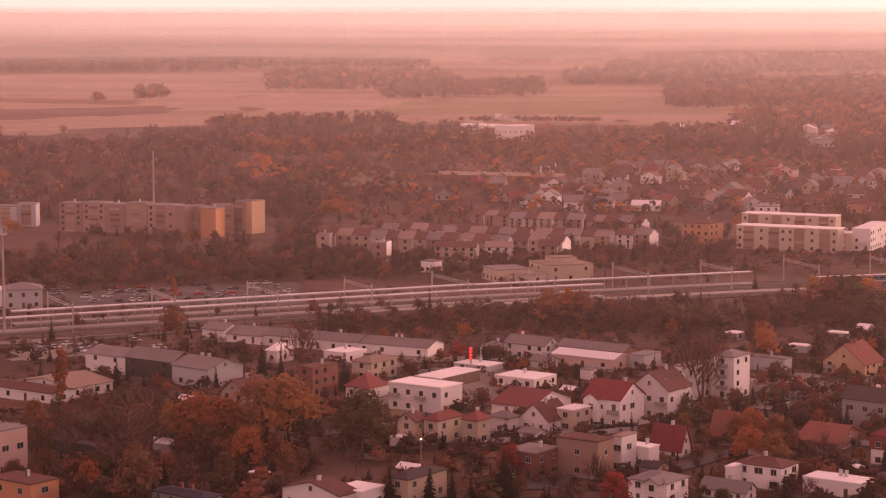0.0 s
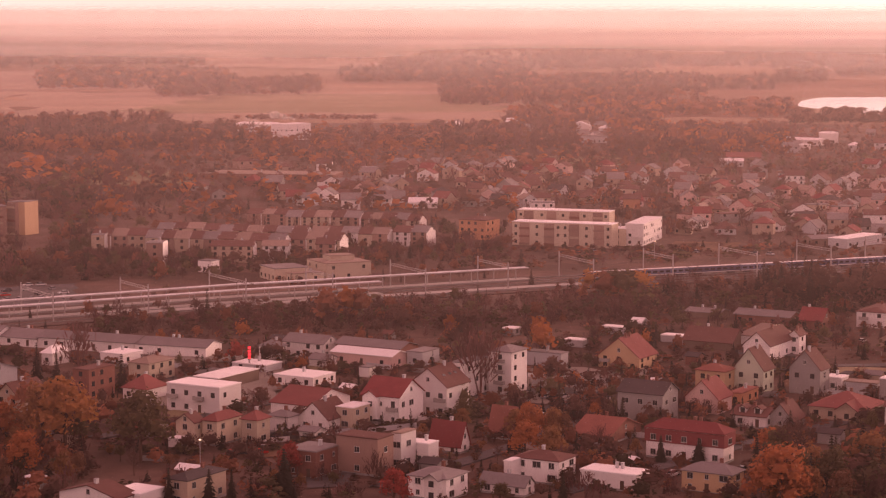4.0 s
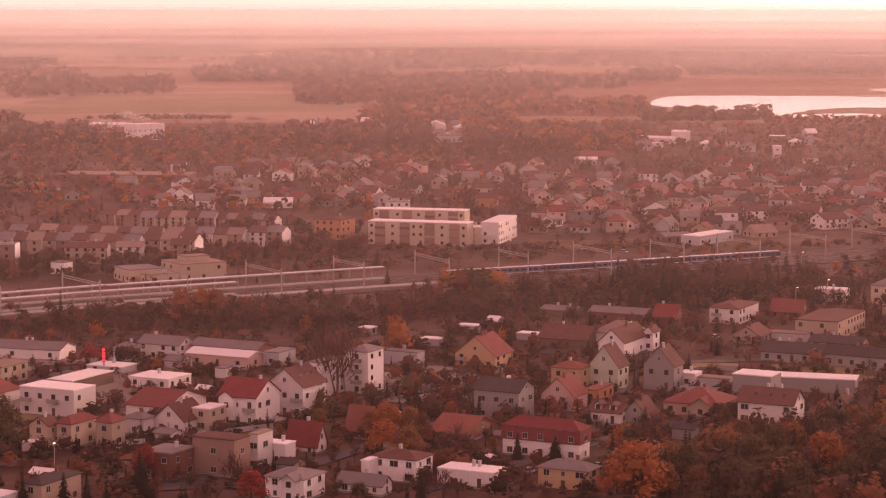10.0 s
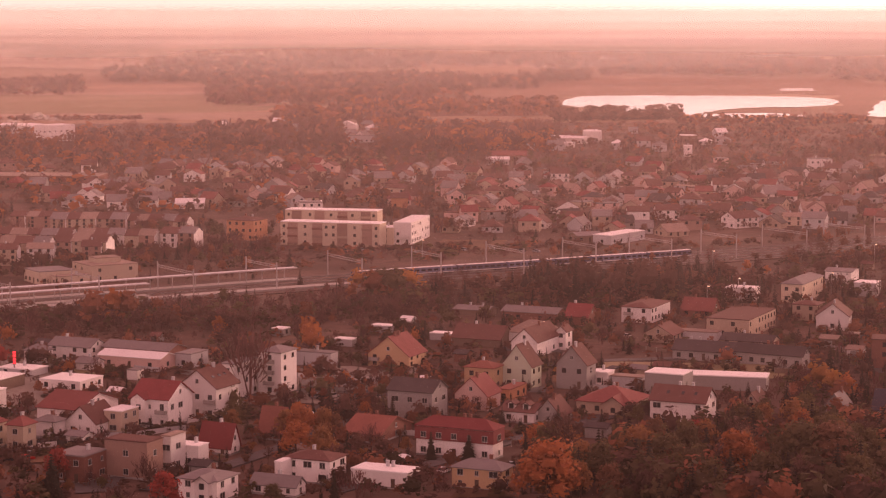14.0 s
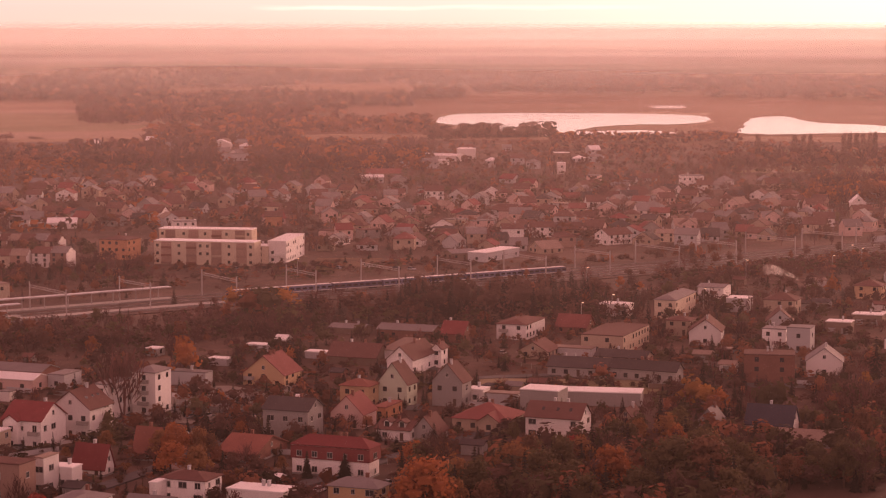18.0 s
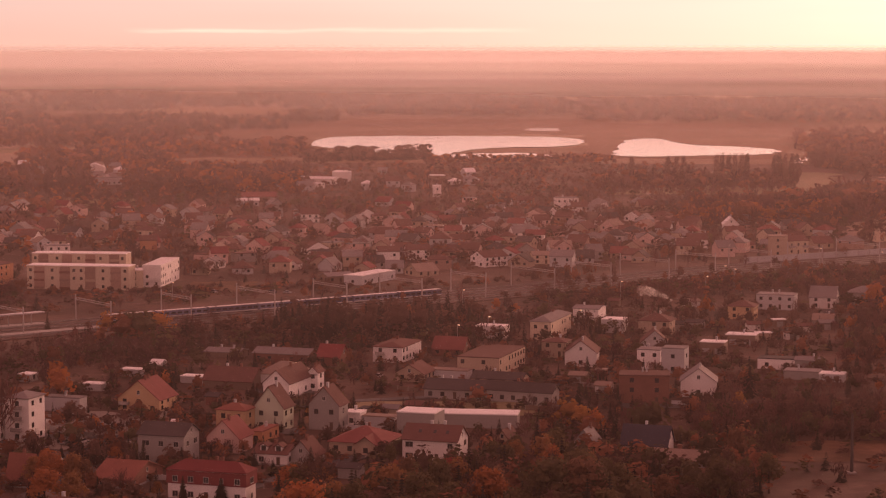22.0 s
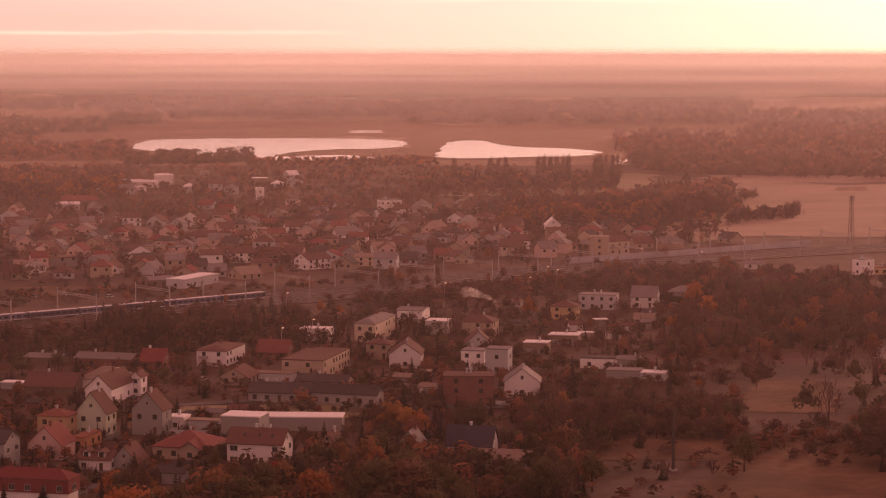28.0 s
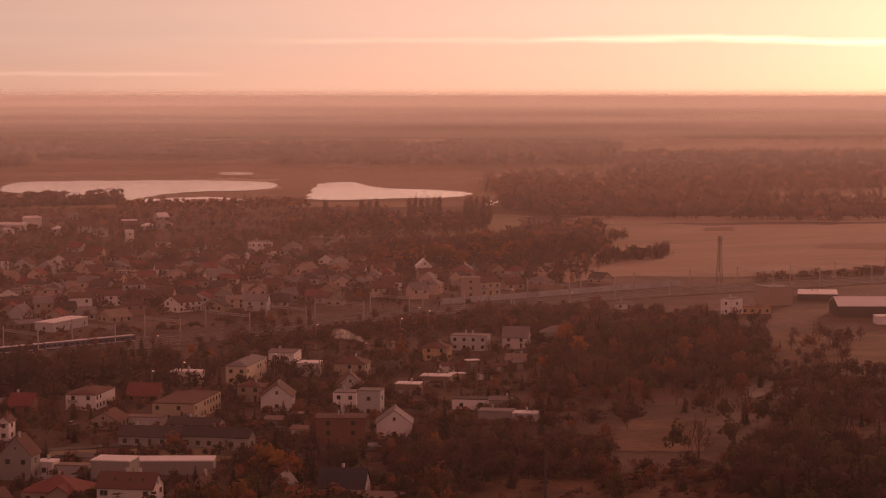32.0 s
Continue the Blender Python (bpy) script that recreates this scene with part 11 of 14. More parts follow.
stand(371, 806, "brown", 8.8)
stand(410, 787, "shrub_brown", 1.9)
stand(249, 853, "rust", 8.4, 0.96)
stand(319, 830, "olive", 9.9, 1.18)
stand(171, 873, "conifer", 4.9)
stand(466, 758, "conifer", 5.7)
stand(394, 798, "shrub_brown", 3.6, 1.08)
stand(535, 712, "brown", 6.1, 1.11)
stand(378, 807, "brown", 6.9, 1.11)
stand(444, 773, "rust", 11.4)
stand(355, 818, "brown", 4.7, 0.94)
stand(505, 736, "olive", 7.1, 0.92)
stand(521, 724, "brown", 8.0)
stand(363, 816, "conifer", 6.7, 1.12)
stand(239, 861, "olive", 5.1, 1.18)
stand(264, 854, "conifer", 6.8, 1.08)
stand(244, 861, "bare", 5.1, 0.89)
stand(437, 782, "shrub_brown", 3.4, 0.87)
stand(286, 853, "bare", 5.6, 0.89)
stand(341, 834, "conifer", 3.4, 0.91)
stand(485, 759, "rust", 12.9, 0.90)
stand(351, 830, "conifer", 3.5, 0.87)
stand(409, 803, "brown", 5.1, 1.13)
stand(-24, 902, "rust", 9.0, 1.14)
stand(384, 817, "brown", 6.1, 0.86)
stand(536, 726, "conifer", 3.9, 1.05)
stand(330, 841, "conifer", 4.1, 0.94)
stand(450, 784, "orange", 12.7, 1.10)
stand(464, 776, "bare", 9.3, 0.95)
stand(321, 846, "shrub_brown", 2.8, 1.11)
stand(340, 839, "bare", 9.9, 1.11)
stand(533, 732, "brown", 8.6, 1.18)
stand(375, 824, "bare", 5.6, 0.87)
stand(458, 781, "brown", 7.2)
stand(-36, 905, "brown", 5.0, 0.87)
stand(5, 906, "brown", 8.5, 1.08)
stand(473, 773, "rust", 8.0)
stand(-83, 903, "bare", 9.7, 0.86)
stand(417, 806, "shrub_brown", 2.7, 1.11)
stand(382, 824, "brown", 6.2, 1.07)
stand(533, 735, "bare", 7.0, 0.88)
stand(337, 844, "brown", 9.8, 1.12)
stand(-97, 904, "bare", 7.5, 0.94)
stand(543, 730, "bare", 9.1, 1.13)
stand(445, 794, "conifer", 4.5)
stand(109, 904, "brown", 5.3, 1.13)
stand(504, 758, "rust", 12.5, 0.92)
stand(286, 865, "brown", 5.8, 0.85)
stand(389, 826, "orange", 9.8, 0.89)
stand(546, 732, "brown", 8.2, 0.92)
stand(468, 785, "rust", 10.1, 1.16)
stand(-83, 910, "olive", 7.9, 1.13)
stand(-94, 910, "bare", 8.9, 1.18)
stand(-48, 914, "brown", 8.9, 0.88)
stand(-86, 913, "bare", 11.7, 1.05)
stand(440, 805, "rust", 7.0, 1.19)
stand(-58, 916, "olive", 7.1, 1.11)
stand(-137, 908, "bare", 8.3, 0.96)
stand(-75, 916, "brown", 11.8, 1.10)
stand(342, 853, "brown", 9.2)
stand(92, 915, "brown", 6.3, 0.87)
stand(500, 772, "conifer", 6.8, 1.15)
stand(423, 817, "shrub_brown", 2.8)
stand(514, 763, "rust", 13.8)
stand(323, 863, "bare", 4.1)
stand(319, 864, "orange", 5.5)
stand(-67, 919, "conifer", 8.9, 1.15)
stand(-158, 909, "bare", 8.3, 1.12)
stand(504, 773, "rust", 11.3, 1.09)
stand(-169, 907, "olive", 8.4)
stand(-87, 919, "bare", 10.3, 1.13)
stand(514, 767, "brown", 10.2, 0.91)
stand(403, 832, "brown", 9.5)
stand(415, 826, "shrub_brown", 2.8, 1.20)
stand(376, 845, "conifer", 4.8, 1.08)
stand(14, 925, "brown", 5.5, 1.19)
stand(-41, 924, "brown", 8.2, 0.90)
stand(437, 818, "conifer", 5.2)
stand(396, 838, "brown", 8.5, 0.85)
stand(-47, 926, "conifer", 6.8)
stand(458, 807, "shrub_brown", 2.3, 0.85)
stand(352, 859, "brown", 7.5)
stand(314, 874, "orange", 6.7)
stand(540, 756, "brown", 5.5, 0.96)
stand(-60, 927, "brown", 10.3, 0.88)
stand(319, 874, "bare", 7.1, 1.12)
stand(533, 763, "rust", 6.4, 0.88)
stand(372, 854, "shrub_brown", 2.9)
stand(36, 931, "brown", 8.0, 1.07)
stand(-137, 921, "conifer", 6.7, 1.11)
stand(441, 821, "shrub_brown", 2.3)
stand(-47, 931, "olive", 8.5, 0.89)
stand(-112, 927, "brown", 9.2, 0.92)
stand(451, 817, "rust", 5.8, 1.10)
stand(318, 878, "shrub_brown", 2.9, 1.11)
stand(-148, 923, "brown", 10.2, 1.11)
stand(307, 883, "conifer", 6.9, 1.08)
stand(110, 928, "rust", 7.0)
stand(-87, 932, "olive", 11.5, 1.16)
stand(-54, 935, "olive", 7.6, 0.89)
stand(482, 803, "olive", 8.0, 1.19)
stand(85, 933, "bare", 8.4, 1.13)
stand(461, 817, "conifer", 6.3, 1.09)
stand(-50, 937, "brown", 8.2, 0.91)
stand(487, 802, "olive", 7.1)
stand(515, 785, "rust", 13.1, 1.08)
stand(-68, 937, "brown", 7.2, 1.15)
stand(110, 934, "bare", 9.8, 1.06)
stand(531, 777, "conifer", 7.2, 1.16)
stand(-169, 925, "brown", 7.8, 1.11)
stand(473, 814, "brown", 13.6, 0.96)
stand(58, 941, "bare", 8.3, 0.92)
stand(-93, 939, "brown", 11.7, 0.88)
stand(561, 759, "brown", 8.3, 0.96)
stand(557, 762, "bare", 5.8, 1.05)
stand(443, 834, "brown", 4.1, 0.92)
stand(-47, 943, "brown", 5.8, 1.10)
stand(34, 945, "bare", 8.1, 0.91)
stand(-108, 940, "rust", 7.1, 0.86)
stand(-137, 937, "olive", 11.8, 0.85)
stand(61, 946, "rust", 5.9, 0.88)
stand(306, 897, "bare", 9.5, 1.06)
stand(-145, 937, "bare", 10.7)
stand(420, 851, "shrub_brown", 3.1)
stand(471, 825, "brown", 7.3, 0.91)
stand(364, 878, "brown", 6.3)
stand(490, 815, "brown", 12.8, 0.94)
stand(-155, 938, "brown", 10.1, 1.05)
stand(465, 831, "shrub_brown", 2.9, 1.15)
stand(558, 773, "rust", 9.6, 1.11)
stand(69, 951, "rust", 7.6, 1.08)
stand(18, 954, "brown", 8.1, 0.95)
stand(326, 897, "conifer", 4.8, 0.90)
stand(25, 954, "brown", 6.2, 0.85)
stand(470, 831, "orange", 12.3, 1.20)
stand(-14, 955, "bare", 8.3, 0.86)
stand(366, 882, "bare", 8.1, 1.06)
stand(-28, 955, "rust", 5.2, 1.15)
stand(439, 849, "conifer", 6.5, 1.11)
stand(-49, 954, "bare", 9.7)
stand(488, 823, "brown", 5.4, 0.93)
stand(-151, 945, "bare", 7.5, 0.89)
stand(71, 956, "rust", 7.1)
stand(304, 909, "conifer", 7.4)
stand(-144, 947, "bare", 9.8, 1.10)
stand(479, 830, "olive", 9.9)
stand(299, 911, "brown", 5.6, 1.08)
stand(410, 867, "shrub_brown", 2.1)
stand(513, 810, "conifer", 6.8, 1.08)
stand(574, 768, "bare", 9.1, 1.08)
stand(-118, 952, "brown", 9.5, 1.17)
stand(-48, 958, "conifer", 7.0, 0.88)
stand(-57, 958, "conifer", 8.0)
stand(556, 784, "bare", 6.0)
stand(389, 879, "bare", 6.6, 1.18)
stand(358, 893, "brown", 5.7)
stand(372, 887, "brown", 7.9, 1.17)
stand(254, 928, "shrub_brown", 2.5)
stand(-12, 962, "brown", 6.6, 0.93)
stand(-160, 949, "olive", 11.5, 1.20)
stand(103, 957, "rust", 5.4, 1.14)
stand(494, 826, "brown", 9.1, 1.15)
stand(-36, 963, "bare", 8.5, 0.92)
stand(97, 959, "rust", 5.9, 0.87)
stand(505, 822, "olive", 13.3, 1.05)
stand(287, 921, "rust", 5.7, 0.86)
stand(-172, 949, "conifer", 6.5, 1.05)
stand(550, 794, "bare", 6.7)
stand(-58, 965, "bare", 8.6, 0.88)
stand(576, 777, "brown", 10.0, 1.14)
stand(489, 835, "brown", 6.7)
stand(516, 819, "conifer", 5.4, 0.89)
stand(333, 909, "shrub_brown", 2.0, 0.85)
stand(-12, 969, "brown", 8.6, 0.91)
stand(259, 934, "shrub_brown", 3.2, 0.95)
stand(77, 967, "bare", 8.9, 1.07)
stand(480, 843, "brown", 6.8, 1.20)
stand(557, 794, "conifer", 4.3, 0.87)
stand(254, 937, "shrub_brown", 2.1, 1.06)
stand(365, 900, "shrub_brown", 2.2, 1.12)
stand(-154, 959, "brown", 9.3, 1.15)
stand(445, 864, "shrub_brown", 3.6, 1.15)
stand(-5, 972, "bare", 6.9, 0.89)
stand(538, 810, "brown", 10.4)
stand(-47, 972, "bare", 7.1, 1.16)
stand(-145, 962, "brown", 7.6, 0.86)
stand(529, 818, "brown", 9.4, 1.08)
stand(-39, 974, "brown", 6.0)
stand(334, 917, "brown", 4.4)
stand(375, 901, "brown", 6.5)
stand(60, 975, "bare", 8.3, 1.07)
stand(249, 945, "rust", 7.0, 0.87)
stand(492, 845, "brown", 8.2)
stand(270, 941, "shrub_brown", 3.5, 1.16)
stand(373, 905, "shrub_brown", 2.6)
stand(103, 977, "bare", 6.3, 1.09)
stand(-140, 972, "rust", 11.2, 0.94)
stand(532, 826, "brown", 9.4)
stand(460, 869, "bare", 6.5, 1.08)
stand(518, 836, "brown", 9.0)
stand(417, 891, "bare", 8.1)
stand(454, 872, "brown", 8.0)
stand(277, 944, "rust", 4.7)
stand(583, 793, "bare", 8.4, 1.16)
stand(-177, 968, "bare", 10.4, 1.17)
stand(342, 923, "shrub_brown", 3.7, 1.10)
stand(557, 812, "conifer", 5.5, 1.06)
stand(488, 855, "bare", 6.4, 1.19)
stand(-149, 974, "olive", 11.9, 1.05)
stand(-143, 976, "bare", 8.7)
stand(591, 790, "brown", 8.6, 0.92)
stand(523, 837, "bare", 7.8)
stand(512, 844, "bare", 8.5)
stand(-101, 983, "brown", 11.2, 1.13)
stand(98, 983, "bare", 5.8, 0.92)
stand(-53, 987, "brown", 7.5, 0.91)
stand(304, 941, "brown", 5.1, 1.14)
stand(502, 852, "bare", 5.7, 1.15)
stand(459, 877, "brown", 7.9, 1.19)
stand(518, 845, "brown", 8.6)
stand(338, 932, "shrub_brown", 3.5, 0.90)
stand(509, 851, "bare", 8.0, 0.94)
stand(575, 809, "bare", 7.1, 1.20)
stand(-73, 990, "bare", 11.4)
stand(-164, 979, "bare", 9.2, 0.85)
stand(490, 865, "rust", 9.4, 1.20)
stand(400, 910, "bare", 8.6, 1.15)
stand(71, 991, "bare", 6.3)
stand(484, 868, "brown", 7.1)
stand(519, 848, "bare", 13.2)
stand(76, 992, "brown", 7.6)
stand(-123, 988, "conifer", 6.7)
stand(482, 872, "brown", 7.2)
stand(465, 882, "bare", 8.0, 0.86)
stand(503, 861, "conifer", 10.0, 0.88)
stand(-105, 993, "brown", 8.6, 1.12)
stand(296, 955, "rust", 5.3, 1.05)
stand(589, 809, "bare", 8.6, 1.14)
stand(604, 799, "bare", 6.8, 0.93)
stand(516, 859, "bare", 7.0, 0.90)
stand(406, 916, "brown", 7.8, 1.07)
stand(-142, 992, "bare", 11.9, 0.88)
stand(502, 869, "olive", 9.6, 1.07)
stand(569, 827, "brown", 9.5)
stand(410, 917, "brown", 5.1)
stand(392, 924, "bare", 5.4, 1.12)
stand(594, 810, "bare", 6.1, 0.92)
stand(521, 859, "brown", 6.4, 1.14)
stand(509, 867, "brown", 9.5)
stand(497, 874, "brown", 9.1, 1.19)
stand(97, 1001, "bare", 5.7, 0.88)
stand(-103, 1001, "rust", 10.1, 0.91)
stand(234, 979, "shrub_brown", 1.8, 0.89)
stand(127, 999, "brown", 6.5, 1.07)
stand(-99, 1002, "bare", 7.9)
stand(550, 844, "bare", 6.7, 1.18)
stand(-70, 1005, "brown", 7.4, 1.05)
stand(488, 881, "brown", 8.3, 1.14)
stand(547, 847, "conifer", 9.0)
stand(-138, 1000, "bare", 9.3, 1.11)
stand(524, 863, "conifer", 6.0, 0.87)
stand(369, 941, "bare", 8.6, 0.93)
stand(605, 810, "conifer", 6.0, 1.20)
stand(444, 909, "rust", 5.3)
stand(596, 817, "bare", 5.8, 0.90)
stand(91, 1008, "brown", 5.3, 0.95)
stand(374, 941, "brown", 7.4)
stand(-90, 1008, "bare", 9.5, 1.08)
stand(-99, 1008, "conifer", 8.5, 1.09)
stand(-127, 1005, "bare", 11.2, 0.89)
stand(524, 867, "conifer", 6.3, 1.18)
stand(-144, 1003, "bare", 9.3, 1.17)
stand(-61, 1012, "olive", 9.3, 1.16)
stand(409, 934, "brown", 5.0, 0.94)
stand(252, 988, "shrub_brown", 2.3, 1.04)
stand(433, 924, "shrub_brown", 3.4, 1.08)
stand(529, 872, "brown", 7.9, 1.17)
stand(486, 897, "brown", 8.5, 0.94)
stand(41, 1020, "bare", 5.8, 1.08)
stand(-124, 1013, "bare", 10.8, 1.15)
stand(524, 879, "brown", 7.2, 1.17)
stand(491, 898, "bare", 6.1)
stand(-64, 1022, "brown", 9.2, 1.18)
stand(243, 995, "shrub_brown", 2.9, 1.12)
stand(-170, 1010, "conifer", 8.8, 0.87)
stand(482, 904, "shrub_brown", 3.2, 0.88)
stand(489, 901, "rust", 8.3, 1.20)
stand(509, 891, "rust", 8.7)
stand(388, 951, "rust", 7.5, 0.88)
stand(-96, 1023, "brown", 8.7, 1.12)
stand(583, 848, "brown", 7.6, 0.92)
stand(-166, 1016, "brown", 9.0, 0.88)
stand(-160, 1017, "conifer", 5.3, 1.11)
stand(44, 1028, "brown", 5.1, 0.92)
stand(130, 1022, "brown", 6.1)
stand(514, 893, "conifer", 9.4, 1.14)
stand(415, 943, "shrub_brown", 2.5, 1.11)
stand(518, 892, "conifer", 9.0, 0.96)
stand(371, 962, "shrub_brown", 3.3, 1.11)
stand(548, 874, "rust", 8.4, 1.14)
stand(344, 973, "rust", 5.8, 1.05)
stand(401, 952, "brown", 7.0, 0.87)
stand(467, 922, "brown", 6.6, 0.92)
stand(366, 967, "brown", 9.0, 0.85)
stand(557, 872, "rust", 7.6, 1.12)
stand(541, 882, "brown", 8.4, 1.17)
stand(-142, 1026, "bare", 10.7)
stand(559, 873, "brown", 8.9, 1.05)
stand(-116, 1030, "bare", 9.0, 1.04)
stand(517, 899, "rust", 8.1, 1.17)
stand(393, 960, "rust", 6.2, 0.86)
stand(387, 963, "bare", 5.5, 1.17)
stand(399, 960, "brown", 6.7, 0.95)
stand(526, 899, "rust", 6.4)
stand(457, 936, "rust", 7.2, 0.92)
stand(387, 968, "rust", 9.0, 0.91)
stand(384, 969, "brown", 7.6)
stand(338, 986, "shrub_brown", 3.2, 1.18)
stand(589, 862, "conifer", 7.7, 0.92)
stand(-135, 1036, "brown", 9.7, 1.12)
stand(-70, 1042, "bare", 9.9, 0.87)
stand(-77, 1042, "rust", 7.9, 1.17)
stand(-108, 1039, "brown", 8.7, 0.93)
stand(566, 879, "brown", 7.9)
stand(-141, 1036, "bare", 9.9, 1.12)
stand(-72, 1044, "rust", 11.9, 0.91)
stand(357, 984, "brown", 4.1, 1.19)
stand(389, 973, "brown", 6.4, 0.95)
stand(-181, 1033, "bare", 8.3, 0.90)
stand(373, 981, "rust", 7.7)
stand(-95, 1045, "conifer", 8.1, 1.11)
stand(508, 919, "brown", 8.1, 1.17)
stand(-121, 1044, "rust", 7.5, 1.17)
stand(-71, 1049, "olive", 11.3, 1.06)
stand(-65, 1049, "brown", 11.6, 0.96)
stand(525, 911, "rust", 7.4, 0.93)
stand(438, 956, "shrub_brown", 1.8, 1.15)
stand(366, 988, "shrub_brown", 2.6)
stand(-121, 1047, "brown", 7.4, 0.86)
stand(276, 1019, "shrub_brown", 2.9, 0.89)
stand(523, 918, "brown", 9.8)
stand(382, 985, "rust", 7.2, 1.12)
stand(458, 954, "bare", 5.8, 1.11)
stand(433, 966, "rust", 5.4, 0.91)
stand(455, 958, "rust", 5.0, 1.07)
stand(-127, 1053, "brown", 7.7, 1.12)
stand(427, 972, "shrub_brown", 2.5, 0.89)
stand(379, 993, "brown", 8.5)
stand(442, 968, "brown", 7.9, 0.91)
stand(580, 893, "bare", 8.1)
stand(-134, 1057, "bare", 7.6, 1.06)
stand(-79, 1063, "olive", 10.8)
stand(580, 898, "conifer", 7.0)
stand(464, 964, "shrub_brown", 1.9, 0.95)
stand(411, 988, "shrub_brown", 2.0)
stand(532, 929, "rust", 8.6, 1.06)
stand(524, 935, "bare", 7.9, 1.20)
stand(568, 909, "brown", 6.6, 1.13)
stand(556, 918, "rust", 7.6, 1.19)
stand(406, 997, "rust", 7.9, 1.17)
stand(-70, 1074, "bare", 7.9, 0.86)
stand(586, 903, "bare", 7.7, 1.19)
stand(397, 1002, "rust", 7.3)
stand(532, 939, "rust", 8.6, 0.91)
stand(502, 956, "brown", 9.2)
stand(391, 1006, "shrub_brown", 2.6, 1.16)
stand(395, 1005, "brown", 5.3, 1.09)
stand(419, 995, "brown", 4.6, 0.95)
stand(-168, 1067, "brown", 8.5, 1.09)
stand(546, 932, "brown", 9.1, 0.91)
stand(307, 1036, "conifer", 4.6, 0.90)
stand(564, 923, "brown", 9.6, 1.07)
stand(-141, 1073, "bare", 7.0, 1.12)
stand(-154, 1071, "brown", 7.6, 0.93)
stand(499, 961, "rust", 6.5)
stand(-73, 1080, "olive", 11.1, 0.95)
stand(-70, 1081, "rust", 8.5, 1.20)
stand(408, 1006, "rust", 4.1, 1.18)
stand(557, 932, "brown", 6.3, 1.12)
stand(534, 945, "bare", 5.1, 0.95)
stand(265, 1053, "shrub_brown", 3.3, 1.09)
stand(-172, 1073, "bare", 7.9, 0.95)
stand(421, 1002, "brown", 6.2, 0.89)
stand(503, 963, "brown", 5.8, 0.87)
stand(390, 1015, "brown", 5.0)
stand(595, 910, "conifer", 9.5)
stand(596, 914, "rust", 7.9)
stand(321, 1043, "brown", 6.1)
stand(363, 1029, "shrub_brown", 2.3, 1.06)
stand(206, 1072, "bare", 9.2)
stand(226, 1069, "rust", 8.5, 0.91)
stand(351, 1036, "rust", 6.1, 1.09)
stand(229, 1070, "brown", 8.7, 1.16)
stand(295, 1054, "bare", 6.0, 0.93)
stand(-79, 1093, "rust", 7.5)
stand(-63, 1095, "brown", 9.9, 0.87)
stand(555, 946, "rust", 7.5, 1.19)
stand(528, 962, "shrub_brown", 2.6, 1.12)
stand(545, 953, "brown", 7.9, 1.19)
stand(142, 1090, "brown", 7.3, 0.86)
stand(513, 972, "brown", 7.2, 1.15)
stand(490, 985, "brown", 5.8)
stand(303, 1058, "rust", 5.5, 1.14)
stand(508, 976, "rust", 9.3)
stand(557, 950, "conifer", 8.4, 0.87)
stand(-162, 1089, "conifer", 5.5, 1.19)
stand(532, 965, "brown", 6.3, 0.91)
stand(472, 996, "brown", 6.0, 1.14)
stand(419, 1020, "rust", 4.1, 0.91)
stand(485, 993, "shrub_brown", 2.0, 1.06)
stand(-214, 1087, "yellow", 10.1, 1.50)
stand(-129, 1101, "brown", 7.2)
stand(336, 1063, "conifer", 3.8, 0.91)
stand(563, 966, "rust", 8.6, 1.09)
stand(526, 990, "bare", 6.5, 1.06)
stand(514, 998, "rust", 6.5)
stand(423, 1041, "conifer", 3.8, 1.10)
stand(149, 1114, "orange", 9.1, 0.88)
stand(500, 1016, "bare", 7.4)
stand(475, 1031, "bare", 10.5, 0.95)
stand(460, 1038, "bare", 7.5, 0.93)
stand(210, 1117, "rust", 8.6, 0.90)
stand(484, 1030, "bare", 6.0, 0.88)
stand(519, 1020, "brown", 5.6, 1.18)
stand(310, 1102, "conifer", 4.6, 1.20)
stand(205, 1131, "rust", 5.1, 1.16)
stand(530, 1020, "shrub_brown", 2.7, 1.07)
stand(484, 1043, "rust", 8.0, 0.92)
stand(9, 1152, "bare", 8.9, 1.11)
stand(209, 1135, "brown", 9.3, 1.13)
stand(-107, 1154, "orange", 11.8)
stand(387, 1095, "rust", 5.1, 1.18)
stand(475, 1060, "rust", 9.2, 1.11)
stand(492, 1053, "brown", 10.8, 1.05)
stand(-57, 1161, "orange", 13.8, 1.30)
stand(-62, 1161, "orange", 13.2, 1.20)
stand(207, 1146, "brown", 7.6, 0.88)
stand(490, 1058, "brown", 8.1, 0.87)
stand(-55, 1165, "conifer", 8.8)
stand(-97, 1167, "conifer", 8.4)
stand(-8, 1171, "conifer", 7.7, 0.89)
stand(9, 1172, "orange", 8.9, 0.92)
stand(482, 1070, "bare", 9.4, 1.05)
stand(-214, 1154, "brown", 13.1, 1.11)
stand(497, 1065, "conifer", 6.6, 1.18)
stand(211, 1157, "bare", 8.0, 1.13)
stand(221, 1156, "bare", 5.8, 1.10)
stand(-146, 1171, "brown", 10.0)
stand(12, 1181, "brown", 7.5, 1.15)
stand(206, 1165, "rust", 7.2, 1.19)
stand(529, 1059, "conifer", 6.5, 1.15)
stand(485, 1083, "rust", 6.2, 1.10)
stand(-143, 1178, "brown", 13.8, 1.11)
stand(295, 1157, "conifer", 6.9, 0.95)
stand(-121, 1188, "rust", 8.7)
stand(287, 1162, "bare", 5.5)
stand(-112, 1192, "brown", 9.2)
stand(-108, 1193, "brown", 12.8)
stand(578, 1054, "rust", 6.4, 1.15)
stand(-196, 1189, "brown", 10.1, 0.87)
